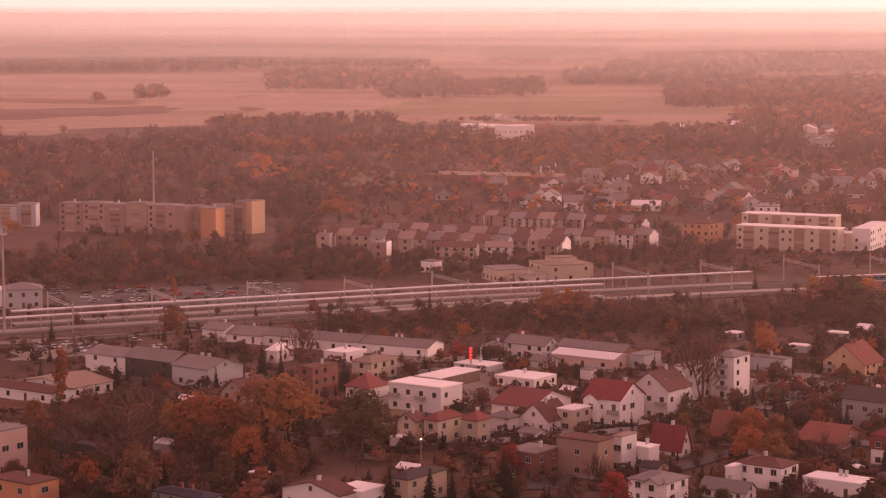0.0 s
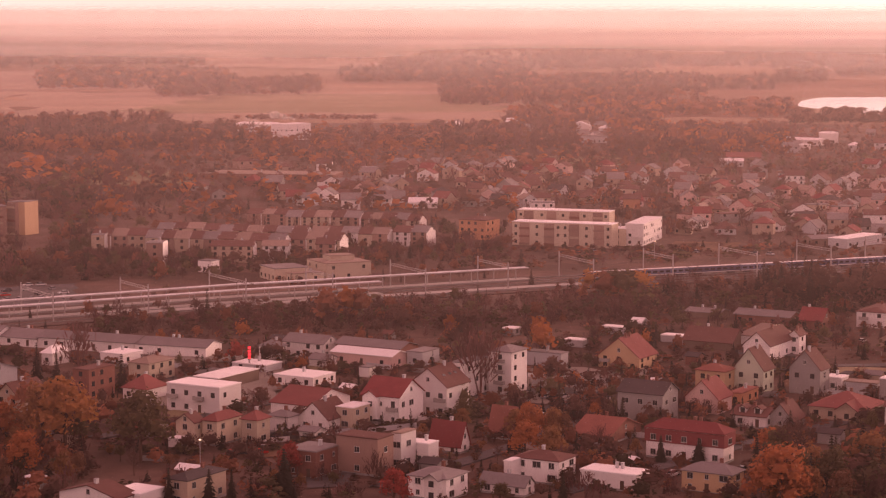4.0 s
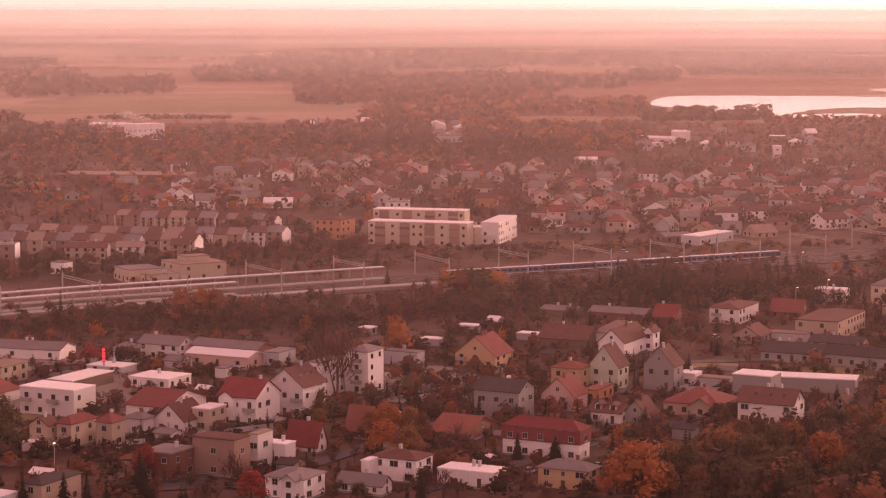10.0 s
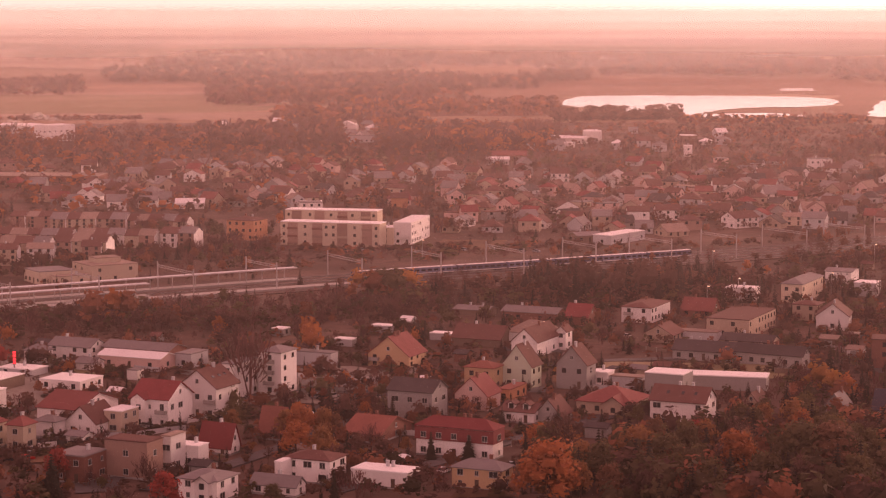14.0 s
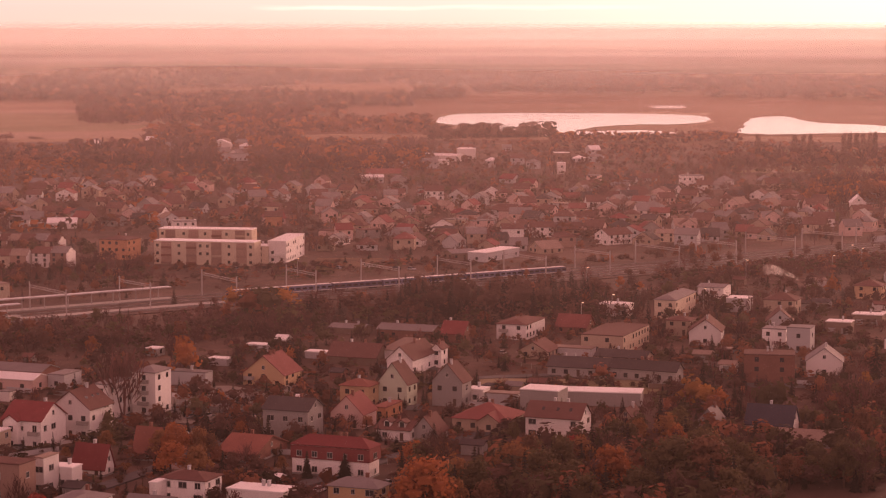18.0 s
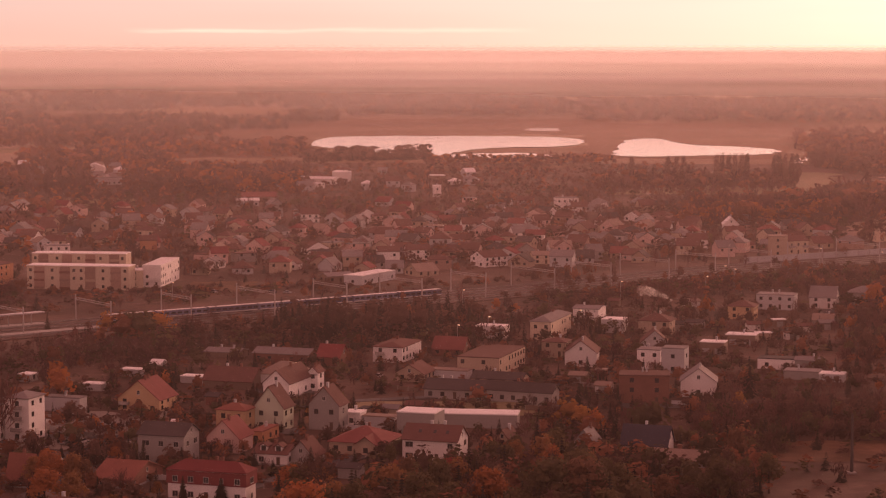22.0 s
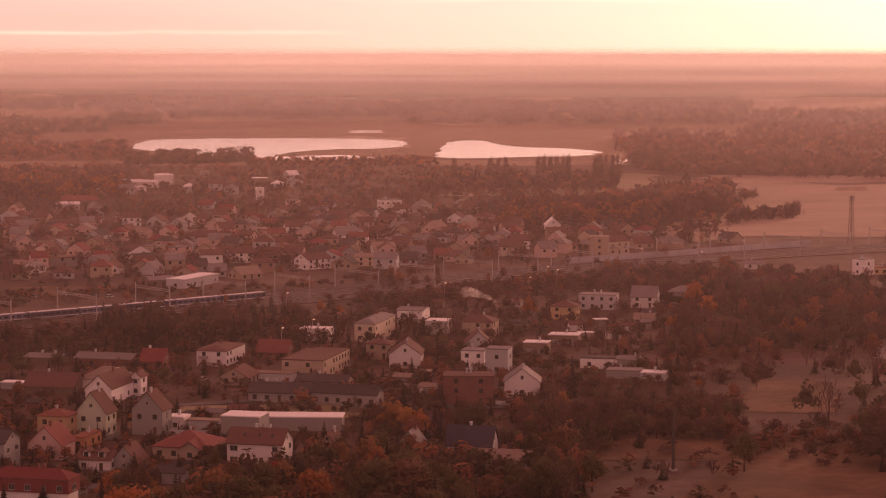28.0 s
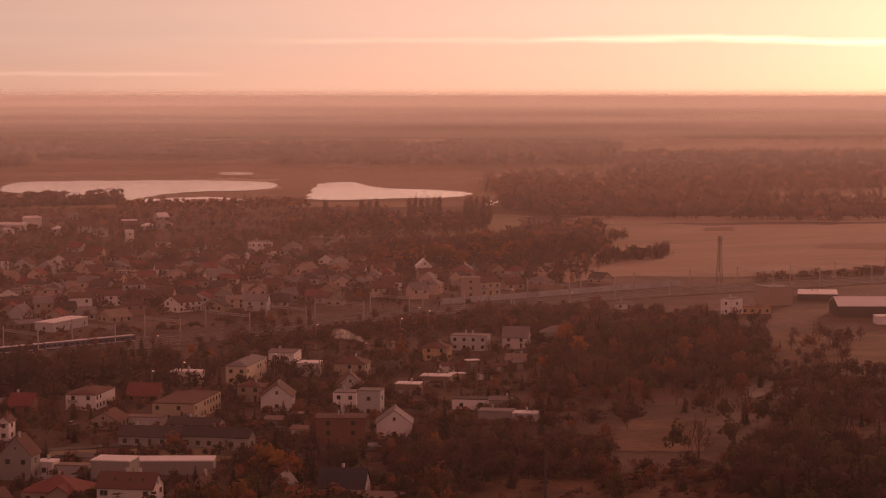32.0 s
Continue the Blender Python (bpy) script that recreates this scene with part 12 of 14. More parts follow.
stand(526, 1086, "brown", 9.3, 1.09)
stand(235, 1184, "rust", 9.1)
stand(213, 1189, "conifer", 6.3, 1.19)
stand(246, 1184, "conifer", 6.6, 0.87)
stand(239, 1186, "bare", 11.2, 1.09)
stand(-90, 1209, "conifer", 7.7, 0.95)
stand(-104, 1214, "brown", 11.8, 0.86)
stand(77, 1219, "rust", 8.4, 1.04)
stand(-50, 1230, "bare", 13.6, 1.18)
stand(-152, 1222, "conifer", 8.0, 1.19)
stand(16, 1234, "conifer", 8.3)
stand(297, 1202, "brown", 5.6, 0.91)
stand(-173, 1227, "rust", 10.0, 0.94)
stand(-18, 1247, "conifer", 9.8, 0.86)
stand(-132, 1240, "brown", 9.9, 1.14)
stand(615, 1087, "conifer", 7.5, 0.86)
stand(387, 1192, "conifer", 5.9, 0.91)
stand(200, 1237, "rust", 8.6, 1.14)
stand(371, 1198, "rust", 7.8, 0.85)
stand(137, 1250, "brown", 11.5, 0.88)
stand(316, 1221, "brown", 9.8, 1.13)
stand(-196, 1247, "brown", 10.9, 0.87)
stand(244, 1241, "bare", 10.2)
stand(-208, 1250, "bare", 12.2, 1.08)
stand(116, 1263, "brown", 10.1, 1.17)
stand(466, 1188, "conifer", 4.9, 1.08)
stand(384, 1218, "conifer", 5.5, 1.13)
stand(-220, 1263, "rust", 13.8, 1.17)
stand(244, 1259, "brown", 8.4, 0.93)
stand(108, 1280, "bare", 7.2, 1.11)
stand(381, 1229, "rust", 6.5, 1.05)
stand(640, 1116, "bare", 7.8)
stand(637, 1118, "rust", 7.6, 0.89)
stand(528, 1176, "brown", 7.9)
stand(634, 1125, "conifer", 6.0)
stand(243, 1269, "brown", 5.8, 1.13)
stand(-191, 1280, "bare", 13.6, 0.93)
stand(558, 1179, "conifer", 7.7)
stand(234, 1283, "conifer", 4.2)
stand(533, 1191, "bare", 9.4)
stand(-127, 1299, "rust", 13.5)
stand(249, 1284, "brown", 7.5)
stand(87, 1313, "rust", 8.5, 1.14)
stand(-51, 1316, "rust", 10.7, 1.10)
stand(-155, 1309, "bare", 10.3, 1.08)
stand(666, 1144, "brown", 6.4, 1.19)
stand(-207, 1309, "rust", 8.3, 0.86)
stand(49, 1325, "brown", 7.8, 0.90)
stand(-221, 1313, "bare", 13.5)
stand(-254, 1310, "conifer", 6.6, 1.12)
stand(262, 1310, "conifer", 5.5, 0.86)
stand(663, 1163, "brown", 11.0, 1.15)
stand(442, 1264, "brown", 7.4, 0.95)
stand(605, 1197, "rust", 9.2)
stand(393, 1284, "conifer", 4.8, 0.96)
stand(-231, 1323, "orange", 10.6)
stand(663, 1174, "conifer", 4.6, 1.18)
stand(676, 1169, "bare", 8.4, 0.93)
stand(209, 1335, "bare", 7.0, 0.87)
stand(-197, 1344, "bare", 13.6, 1.05)
stand(-221, 1342, "bare", 11.7)
stand(502, 1270, "conifer", 6.4, 0.91)
stand(668, 1191, "bare", 10.2, 0.90)
stand(558, 1249, "brown", 10.0, 1.06)
stand(677, 1189, "bare", 7.4)
stand(-31, 1371, "brown", 9.4)
stand(239, 1352, "conifer", 6.5, 1.12)
stand(645, 1213, "conifer", 7.7)
stand(274, 1349, "bare", 9.6)
stand(-116, 1372, "conifer", 7.2, 1.10)
stand(534, 1271, "brown", 5.3, 1.05)
stand(620, 1234, "brown", 7.1, 1.08)
stand(-158, 1373, "brown", 13.1, 1.05)
stand(497, 1290, "conifer", 4.9, 1.11)
stand(-175, 1372, "bare", 8.5, 1.11)
stand(101, 1381, "brown", 8.4, 1.18)
stand(-60, 1384, "brown", 11.8, 1.19)
stand(256, 1362, "rust", 8.9)
stand(649, 1227, "bare", 7.5, 0.96)
stand(524, 1288, "conifer", 6.2)
stand(341, 1349, "brown", 5.3, 1.15)
stand(703, 1201, "bare", 7.7, 0.88)
stand(-116, 1388, "orange", 22.2, 1.90)
stand(-274, 1370, "orange", 14.0)
stand(509, 1303, "conifer", 5.4, 0.87)
stand(-264, 1377, "brown", 13.6, 1.09)
stand(-239, 1385, "conifer", 8.7)
stand(663, 1241, "brown", 9.9, 0.94)
stand(705, 1223, "rust", 10.5, 0.86)
stand(-59, 1411, "brown", 12.8)
stand(-156, 1408, "rust", 10.4, 0.93)
stand(-27, 1416, "rust", 8.7, 1.17)
stand(467, 1338, "bare", 9.6, 1.09)
stand(663, 1254, "brown", 6.9)
stand(259, 1399, "conifer", 3.9, 0.91)
stand(326, 1387, "conifer", 7.0, 0.94)
stand(464, 1348, "conifer", 5.5, 1.16)
stand(536, 1321, "bare", 7.6)
stand(263, 1403, "conifer", 3.8, 1.10)
stand(87, 1427, "brown", 11.5)
stand(708, 1243, "rust", 10.7, 0.85)
stand(431, 1365, "conifer", 6.8)
stand(260, 1408, "brown", 6.6)
stand(380, 1382, "conifer", 4.5)
stand(402, 1377, "conifer", 6.3, 1.19)
stand(707, 1249, "brown", 9.3, 0.91)
stand(650, 1281, "rust", 10.7, 1.14)
stand(286, 1407, "brown", 7.6)
stand(715, 1246, "brown", 6.3, 1.06)
stand(-204, 1422, "brown", 9.5, 0.89)
stand(-171, 1428, "bare", 13.4, 1.09)
stand(411, 1381, "rust", 6.3, 0.88)
stand(542, 1335, "conifer", 5.9, 0.88)
stand(443, 1373, "rust", 8.7, 1.13)
stand(406, 1386, "brown", 9.2, 1.14)
stand(-66, 1444, "bare", 10.9, 1.18)
stand(618, 1307, "conifer", 6.1, 1.08)
stand(441, 1379, "brown", 10.4)
stand(-50, 1450, "rust", 9.4, 0.93)
stand(290, 1423, "rust", 5.2, 0.95)
stand(387, 1400, "bare", 7.5, 0.90)
stand(406, 1396, "conifer", 7.3)
stand(532, 1353, "brown", 7.1)
stand(613, 1318, "rust", 8.6)
stand(439, 1390, "conifer", 5.9, 0.94)
stand(111, 1453, "rust", 11.8)
stand(-168, 1449, "brown", 9.6, 1.17)
stand(-47, 1461, "brown", 12.4, 1.19)
stand(572, 1347, "brown", 10.0)
stand(722, 1273, "rust", 6.7, 0.86)
stand(113, 1462, "brown", 9.9, 1.15)
stand(613, 1335, "brown", 6.2)
stand(682, 1302, "brown", 7.2, 1.13)
stand(593, 1345, "conifer", 5.8, 1.12)
stand(343, 1430, "bare", 9.1, 0.94)
stand(299, 1440, "bare", 5.7, 0.88)
stand(-40, 1471, "bare", 9.2, 1.11)
stand(574, 1356, "brown", 7.4, 1.19)
stand(-257, 1458, "brown", 10.0, 1.16)
stand(531, 1383, "bare", 10.2, 0.89)
stand(411, 1423, "brown", 7.1)
stand(641, 1336, "bare", 8.5, 1.18)
stand(736, 1289, "conifer", 7.1, 1.06)
stand(455, 1414, "brown", 8.5, 0.91)
stand(322, 1451, "bare", 9.4)
stand(459, 1414, "conifer", 4.9)
stand(463, 1414, "brown", 10.5, 1.08)
stand(421, 1429, "rust", 10.9)
stand(368, 1446, "brown", 7.8, 1.11)
stand(-159, 1485, "orange", 10.2, 0.95)
stand(85, 1492, "rust", 9.5, 1.13)
stand(330, 1458, "bare", 9.9)
stand(386, 1446, "bare", 5.7)
stand(341, 1458, "bare", 6.5, 1.07)
stand(584, 1379, "brown", 9.4, 1.12)
stand(474, 1423, "conifer", 6.6, 1.18)
stand(677, 1344, "brown", 8.3, 1.12)
stand(764, 1299, "bare", 7.8, 1.14)
stand(-45, 1508, "bare", 10.2, 1.18)
stand(260, 1487, "brown", 7.8, 1.17)
stand(471, 1435, "brown", 8.6)
stand(749, 1311, "conifer", 6.7)
stand(251, 1489, "rust", 7.1, 1.14)
stand(659, 1360, "brown", 9.4, 1.05)
stand(94, 1509, "bare", 7.5)
stand(630, 1374, "rust", 6.8)
stand(-103, 1509, "conifer", 8.8, 0.96)
stand(546, 1416, "brown", 6.9, 1.12)
stand(-77, 1516, "brown", 13.1, 1.19)
stand(745, 1325, "brown", 7.2, 1.08)
stand(224, 1506, "rust", 8.0, 1.05)
stand(-226, 1506, "rust", 11.1)
stand(-263, 1503, "brown", 8.3, 1.06)
stand(328, 1492, "conifer", 4.8, 1.07)
stand(595, 1407, "conifer", 4.8, 1.10)
stand(435, 1466, "rust", 6.5, 1.17)
stand(239, 1514, "brown", 8.5, 1.13)
stand(280, 1509, "rust", 11.3, 1.06)
stand(543, 1437, "conifer", 5.8, 1.15)
stand(-57, 1535, "conifer", 6.5, 0.95)
stand(222, 1523, "rust", 11.0, 1.09)
stand(-55, 1542, "bare", 11.5, 0.93)
stand(-227, 1528, "brown", 12.9, 0.89)
stand(437, 1482, "brown", 6.5, 1.08)
stand(513, 1458, "conifer", 5.1)
stand(673, 1396, "rust", 10.9, 1.13)
stand(742, 1362, "brown", 6.5, 0.90)
stand(262, 1529, "brown", 9.1, 0.92)
stand(271, 1528, "brown", 10.8, 0.91)
stand(288, 1525, "bare", 9.6, 0.95)
stand(-81, 1553, "rust", 13.7, 0.89)
stand(673, 1402, "bare", 10.5, 1.19)
stand(290, 1530, "brown", 6.2, 1.04)
stand(698, 1393, "bare", 7.9)
stand(-257, 1537, "bare", 14.0, 0.92)
stand(675, 1405, "brown", 9.1, 0.85)
stand(642, 1421, "bare", 8.5, 1.15)
stand(-57, 1559, "conifer", 7.7, 1.09)
stand(605, 1440, "brown", 6.1, 0.94)
stand(587, 1448, "brown", 10.5, 0.93)
stand(-154, 1555, "bare", 12.4, 1.18)
stand(492, 1485, "brown", 8.8, 0.95)
stand(708, 1397, "bare", 10.0, 1.13)
stand(194, 1555, "brown", 8.5, 0.88)
stand(243, 1551, "orange", 7.8, 1.07)
stand(6, 1570, "brown", 9.4)
stand(259, 1548, "rust", 6.7)
stand(763, 1372, "rust", 7.8, 1.19)
stand(756, 1378, "brown", 8.0, 0.91)
stand(469, 1501, "brown", 6.2, 0.89)
stand(563, 1469, "brown", 10.7)
stand(-166, 1565, "conifer", 9.0, 1.12)
stand(-140, 1569, "brown", 8.7, 0.93)
stand(75, 1576, "rust", 11.6, 0.96)
stand(424, 1520, "brown", 5.8)
stand(-93, 1576, "bare", 11.5, 0.95)
stand(-122, 1575, "bare", 13.1, 1.10)
stand(346, 1543, "brown", 9.6, 1.17)
stand(408, 1529, "brown", 6.6, 1.07)
stand(126, 1577, "orange", 10.7, 1.18)
stand(-262, 1562, "brown", 12.2, 0.94)
stand(670, 1435, "conifer", 7.9, 1.04)
stand(442, 1523, "brown", 8.7)
stand(580, 1477, "brown", 5.4, 1.11)
stand(80, 1585, "rust", 11.8, 1.13)
stand(672, 1438, "conifer", 7.0, 0.86)
stand(453, 1523, "conifer", 6.7, 1.13)
stand(757, 1400, "brown", 6.3, 1.15)
stand(751, 1403, "conifer", 5.8, 1.16)
stand(612, 1472, "bare", 5.4)
stand(723, 1422, "brown", 7.1, 0.86)
stand(533, 1505, "bare", 8.9, 1.11)
stand(-189, 1586, "bare", 10.8, 0.92)
stand(87, 1596, "brown", 10.5)
stand(620, 1475, "brown", 7.5)
stand(610, 1481, "conifer", 4.4, 0.93)
stand(305, 1573, "brown", 9.5)
stand(783, 1398, "rust", 6.1, 1.11)
stand(808, 1384, "rust", 8.9, 1.18)
stand(27, 1604, "orange", 11.7, 1.08)
stand(542, 1511, "rust", 10.5, 0.93)
stand(262, 1585, "brown", 10.7, 1.19)
stand(472, 1536, "brown", 8.9, 1.06)
stand(600, 1491, "brown", 10.0, 1.13)
stand(553, 1510, "brown", 6.2, 0.86)
stand(449, 1545, "rust", 8.7, 1.19)
stand(511, 1527, "brown", 9.3, 1.17)
stand(487, 1536, "conifer", 5.5, 0.95)
stand(359, 1573, "brown", 6.4)
stand(445, 1553, "brown", 9.0)
stand(784, 1413, "rust", 10.1, 1.15)
stand(208, 1603, "orange", 7.2, 1.14)
stand(337, 1582, "conifer", 6.4, 1.10)
stand(614, 1498, "brown", 9.2, 1.20)
stand(682, 1469, "brown", 8.9, 0.86)
stand(667, 1477, "conifer", 7.6)
stand(734, 1450, "bare", 8.5, 1.15)
stand(427, 1568, "bare", 7.2)
stand(817, 1407, "brown", 7.5, 1.11)
stand(527, 1541, "rust", 8.4, 0.87)
stand(578, 1523, "brown", 10.6, 1.18)
stand(251, 1611, "conifer", 5.4, 1.12)
stand(520, 1546, "brown", 5.4, 1.08)
stand(-272, 1609, "bare", 10.7)
stand(578, 1527, "bare", 10.7, 0.95)
stand(705, 1473, "rust", 9.1)
stand(556, 1536, "conifer", 7.9)
stand(686, 1483, "bare", 7.1, 1.12)
stand(799, 1427, "bare", 7.1, 1.06)
stand(817, 1417, "conifer", 4.9, 0.94)
stand(622, 1514, "brown", 7.7, 1.14)
stand(305, 1609, "brown", 11.1)
stand(793, 1433, "rust", 10.7, 1.18)
stand(-294, 1613, "brown", 12.5, 1.04)
stand(27, 1641, "rust", 11.1)
stand(760, 1456, "brown", 8.1, 1.19)
stand(634, 1516, "bare", 9.7)
stand(542, 1552, "brown", 6.6, 0.88)
stand(527, 1558, "rust", 9.2, 0.94)
stand(322, 1614, "rust", 7.0, 1.17)
stand(759, 1461, "bare", 10.3, 0.88)
stand(646, 1519, "bare", 8.4)
stand(795, 1447, "brown", 10.5)
stand(780, 1458, "brown", 7.0, 0.90)
stand(319, 1623, "rust", 11.2, 1.11)
stand(759, 1473, "brown", 8.1, 0.93)
stand(269, 1636, "rust", 10.1, 1.18)
stand(473, 1591, "conifer", 5.9, 1.20)
stand(307, 1632, "orange", 8.0, 0.87)
stand(543, 1570, "conifer", 4.0)
stand(669, 1521, "rust", 6.6)
stand(288, 1636, "brown", 8.3, 1.11)
stand(282, 1639, "brown", 6.9, 1.16)
stand(612, 1547, "brown", 7.7, 1.09)
stand(480, 1594, "brown", 8.2)
stand(147, 1660, "rust", 7.9)
stand(371, 1626, "rust", 6.5)
stand(366, 1628, "rust", 6.0, 1.14)
stand(535, 1582, "brown", 8.7, 0.90)
stand(634, 1545, "conifer", 6.6)
stand(116, 1667, "rust", 10.6)
stand(618, 1556, "bare", 7.8, 1.10)
stand(-64, 1673, "brown", 13.6, 1.20)
stand(271, 1654, "bare", 10.5, 1.14)
stand(86, 1675, "brown", 9.1, 0.95)
stand(701, 1525, "brown", 7.3)
stand(109, 1677, "rust", 7.1)
stand(-24, 1680, "bare", 10.8, 0.95)
stand(-214, 1669, "brown", 9.5, 1.12)
stand(-83, 1681, "rust", 9.9, 1.09)
stand(29, 1684, "bare", 11.3, 1.12)
stand(680, 1541, "bare", 10.1, 0.93)
stand(626, 1564, "rust", 7.8, 1.11)
stand(761, 1503, "brown", 9.9)
stand(745, 1512, "rust", 10.5, 0.91)
stand(635, 1561, "conifer", 5.5)
stand(769, 1500, "conifer", 5.8, 1.14)
stand(653, 1554, "bare", 9.1)
stand(376, 1644, "brown", 6.6)
stand(699, 1535, "conifer", 4.7, 0.88)
stand(558, 1593, "brown", 7.6, 0.93)
stand(722, 1526, "bare", 8.6, 1.11)
stand(484, 1618, "conifer", 7.7, 1.07)
stand(603, 1579, "conifer", 5.4, 1.16)
stand(793, 1493, "conifer", 6.5)
stand(676, 1549, "brown", 8.8)
stand(310, 1662, "conifer", 7.6)
stand(40, 1691, "rust", 10.6, 1.18)
stand(300, 1666, "brown", 6.4)
stand(71, 1691, "bare", 8.4, 1.13)
stand(521, 1611, "brown", 6.7, 0.86)
stand(-299, 1669, "conifer", 8.9, 0.95)
stand(479, 1627, "bare", 6.4, 0.94)
stand(473, 1629, "conifer", 5.4, 1.15)
stand(295, 1671, "brown", 8.6, 1.16)
stand(637, 1574, "rust", 8.2)
stand(831, 1481, "bare", 7.5, 1.18)
stand(603, 1589, "conifer", 7.8, 0.93)
stand(697, 1550, "brown", 9.3, 1.05)
stand(118, 1696, "conifer", 8.8, 1.04)
stand(707, 1547, "brown", 8.5, 1.05)
stand(524, 1620, "rust", 9.9, 0.95)
stand(133, 1700, "orange", 7.1, 1.05)
stand(-222, 1692, "brown", 11.8, 1.06)
stand(660, 1576, "brown", 10.1, 1.07)
stand(810, 1505, "rust", 6.1, 1.14)
stand(347, 1674, "rust", 8.9, 1.14)
stand(-22, 1714, "rust", 11.4)
stand(337, 1682, "conifer", 4.6, 0.92)
stand(213, 1703, "conifer", 5.9, 0.96)
stand(625, 1601, "brown", 6.1, 0.87)
stand(-87, 1717, "rust", 9.9, 1.05)
stand(-324, 1692, "orange", 10.8, 0.94)
stand(287, 1699, "conifer", 8.7, 0.91)
stand(43, 1724, "orange", 10.3, 1.08)
stand(612, 1619, "bare", 6.3, 0.91)
stand(-103, 1728, "conifer", 6.3, 1.09)
stand(343, 1698, "bare", 6.1, 0.90)
stand(-160, 1725, "bare", 8.5)
stand(-151, 1727, "brown", 9.2, 0.92)
stand(115, 1731, "rust", 10.1, 0.96)
stand(546, 1649, "conifer", 4.8, 1.05)
stand(-145, 1732, "brown", 11.7, 0.93)
stand(171, 1730, "orange", 12.0, 1.10)
stand(603, 1631, "brown", 6.3)
stand(379, 1699, "brown", 6.6, 0.95)
stand(-281, 1720, "bare", 10.1, 1.17)
stand(-158, 1736, "rust", 12.2, 1.05)
stand(616, 1631, "brown", 9.1, 1.15)
stand(322, 1715, "brown", 9.3, 1.10)
stand(26, 1745, "brown", 10.3, 1.15)
stand(-225, 1733, "brown", 11.7, 1.08)
stand(314, 1722, "brown", 9.9, 1.16)
stand(-86, 1750, "rust", 12.8, 0.88)
stand(651, 1631, "conifer", 3.8, 1.15)
stand(342, 1723, "rust", 9.4, 1.14)
stand(479, 1691, "brown", 7.2, 0.86)
stand(-148, 1754, "rust", 13.8, 1.10)
stand(390, 1718, "brown", 10.8, 0.87)
stand(532, 1680, "brown", 5.8, 0.89)
stand(30, 1763, "bare", 7.6, 0.89)
stand(656, 1638, "bare", 8.5, 1.12)
stand(315, 1737, "brown", 10.2, 1.06)
stand(102, 1764, "brown", 11.2, 0.93)
stand(132, 1762, "bare", 8.0, 0.86)
stand(328, 1740, "bare", 11.3, 0.89)
stand(-288, 1748, "bare", 13.8)
stand(258, 1754, "conifer", 5.3)
stand(489, 1712, "brown", 7.4, 0.89)
stand(-304, 1755, "rust", 13.9, 1.11)
stand(626, 1669, "brown", 6.1, 1.16)
stand(348, 1749, "bare", 7.1, 1.07)
stand(679, 1650, "bare", 7.2, 1.14)
stand(-119, 1782, "bare", 8.3)
stand(423, 1735, "brown", 9.1, 1.16)
stand(319, 1764, "brown", 11.9, 0.85)
stand(363, 1756, "brown", 8.9, 1.15)
stand(42, 1793, "brown", 7.7, 1.07)
stand(332, 1777, "brown", 9.4, 0.90)
stand(87, 1810, "brown", 10.3, 0.86)
stand(400, 1770, "bare", 9.5, 1.14)
stand(348, 1783, "bare", 10.6, 1.07)
stand(432, 1765, "bare", 7.2, 1.15)
stand(-116, 1813, "orange", 11.3, 1.14)
stand(235, 1806, "orange", 8.1, 1.16)
stand(415, 1773, "brown", 6.8)
stand(-136, 1818, "orange", 8.7, 1.15)
stand(134, 1820, "rust", 11.7, 1.05)
stand(672, 1699, "conifer", 4.4)
stand(651, 1708, "bare", 8.5, 1.17)
stand(-298, 1804, "brown", 8.3, 0.91)
stand(560, 1742, "brown", 9.9, 1.18)
stand(384, 1790, "brown", 7.3, 0.95)
stand(404, 1787, "brown", 9.5, 1.15)
stand(393, 1790, "bare", 7.7, 1.07)
stand(668, 1713, "rust", 6.5, 1.07)
stand(383, 1800, "brown", 7.0, 1.04)
stand(639, 1727, "conifer", 6.3)
stand(-213, 1829, "brown", 12.6, 1.11)
stand(425, 1792, "rust", 6.2, 1.17)
stand(-363, 1807, "bare", 12.1, 1.13)
stand(711, 1701, "bare", 7.7)
stand(-177, 1838, "conifer", 6.5)
stand(427, 1798, "rust", 7.6, 1.11)
stand(36, 1848, "bare", 11.8, 0.86)
stand(370, 1811, "conifer", 6.4)
stand(702, 1712, "brown", 5.5)
stand(361, 1817, "rust", 10.4, 1.12)
stand(-362, 1820, "brown", 10.4)
stand(-23, 1855, "brown", 10.9)
stand(-22, 1858, "orange", 8.3, 0.89)
stand(696, 1723, "conifer", 7.2, 1.12)
stand(349, 1827, "rust", 11.7)
stand(-272, 1841, "bare", 8.1)
stand(-348, 1828, "brown", 12.8, 1.08)
stand(843, 1660, "poplar", 26.8, 1.10)
stand(847, 1658, "poplar", 26.8, 1.10)
stand(851, 1656, "poplar", 26.8, 1.10)
stand(856, 1654, "poplar", 26.8, 1.10)
stand(860, 1651, "poplar", 26.8, 1.10)
stand(775, 1693, "poplar", 24.9, 1.10)
stand(770, 1696, "poplar", 24.9, 1.10)
stand(763, 1699, "poplar", 24.9, 1.10)
stand(365, 1827, "bare", 9.4, 1.06)
stand(702, 1727, "conifer", 6.8, 1.05)
stand(736, 1713, "poplar", 24.9, 1.10)
stand(713, 1723, "brown", 10.1, 1.06)
stand(713, 1726, "bare", 5.9, 1.09)
stand(131, 1868, "brown", 10.2, 1.17)
stand(-180, 1868, "conifer", 9.7, 1.19)
stand(830, 1685, "poplar", 26.1, 1.10)
stand(826, 1687, "poplar", 26.1, 1.10)
stand(821, 1689, "poplar", 26.1, 1.10)
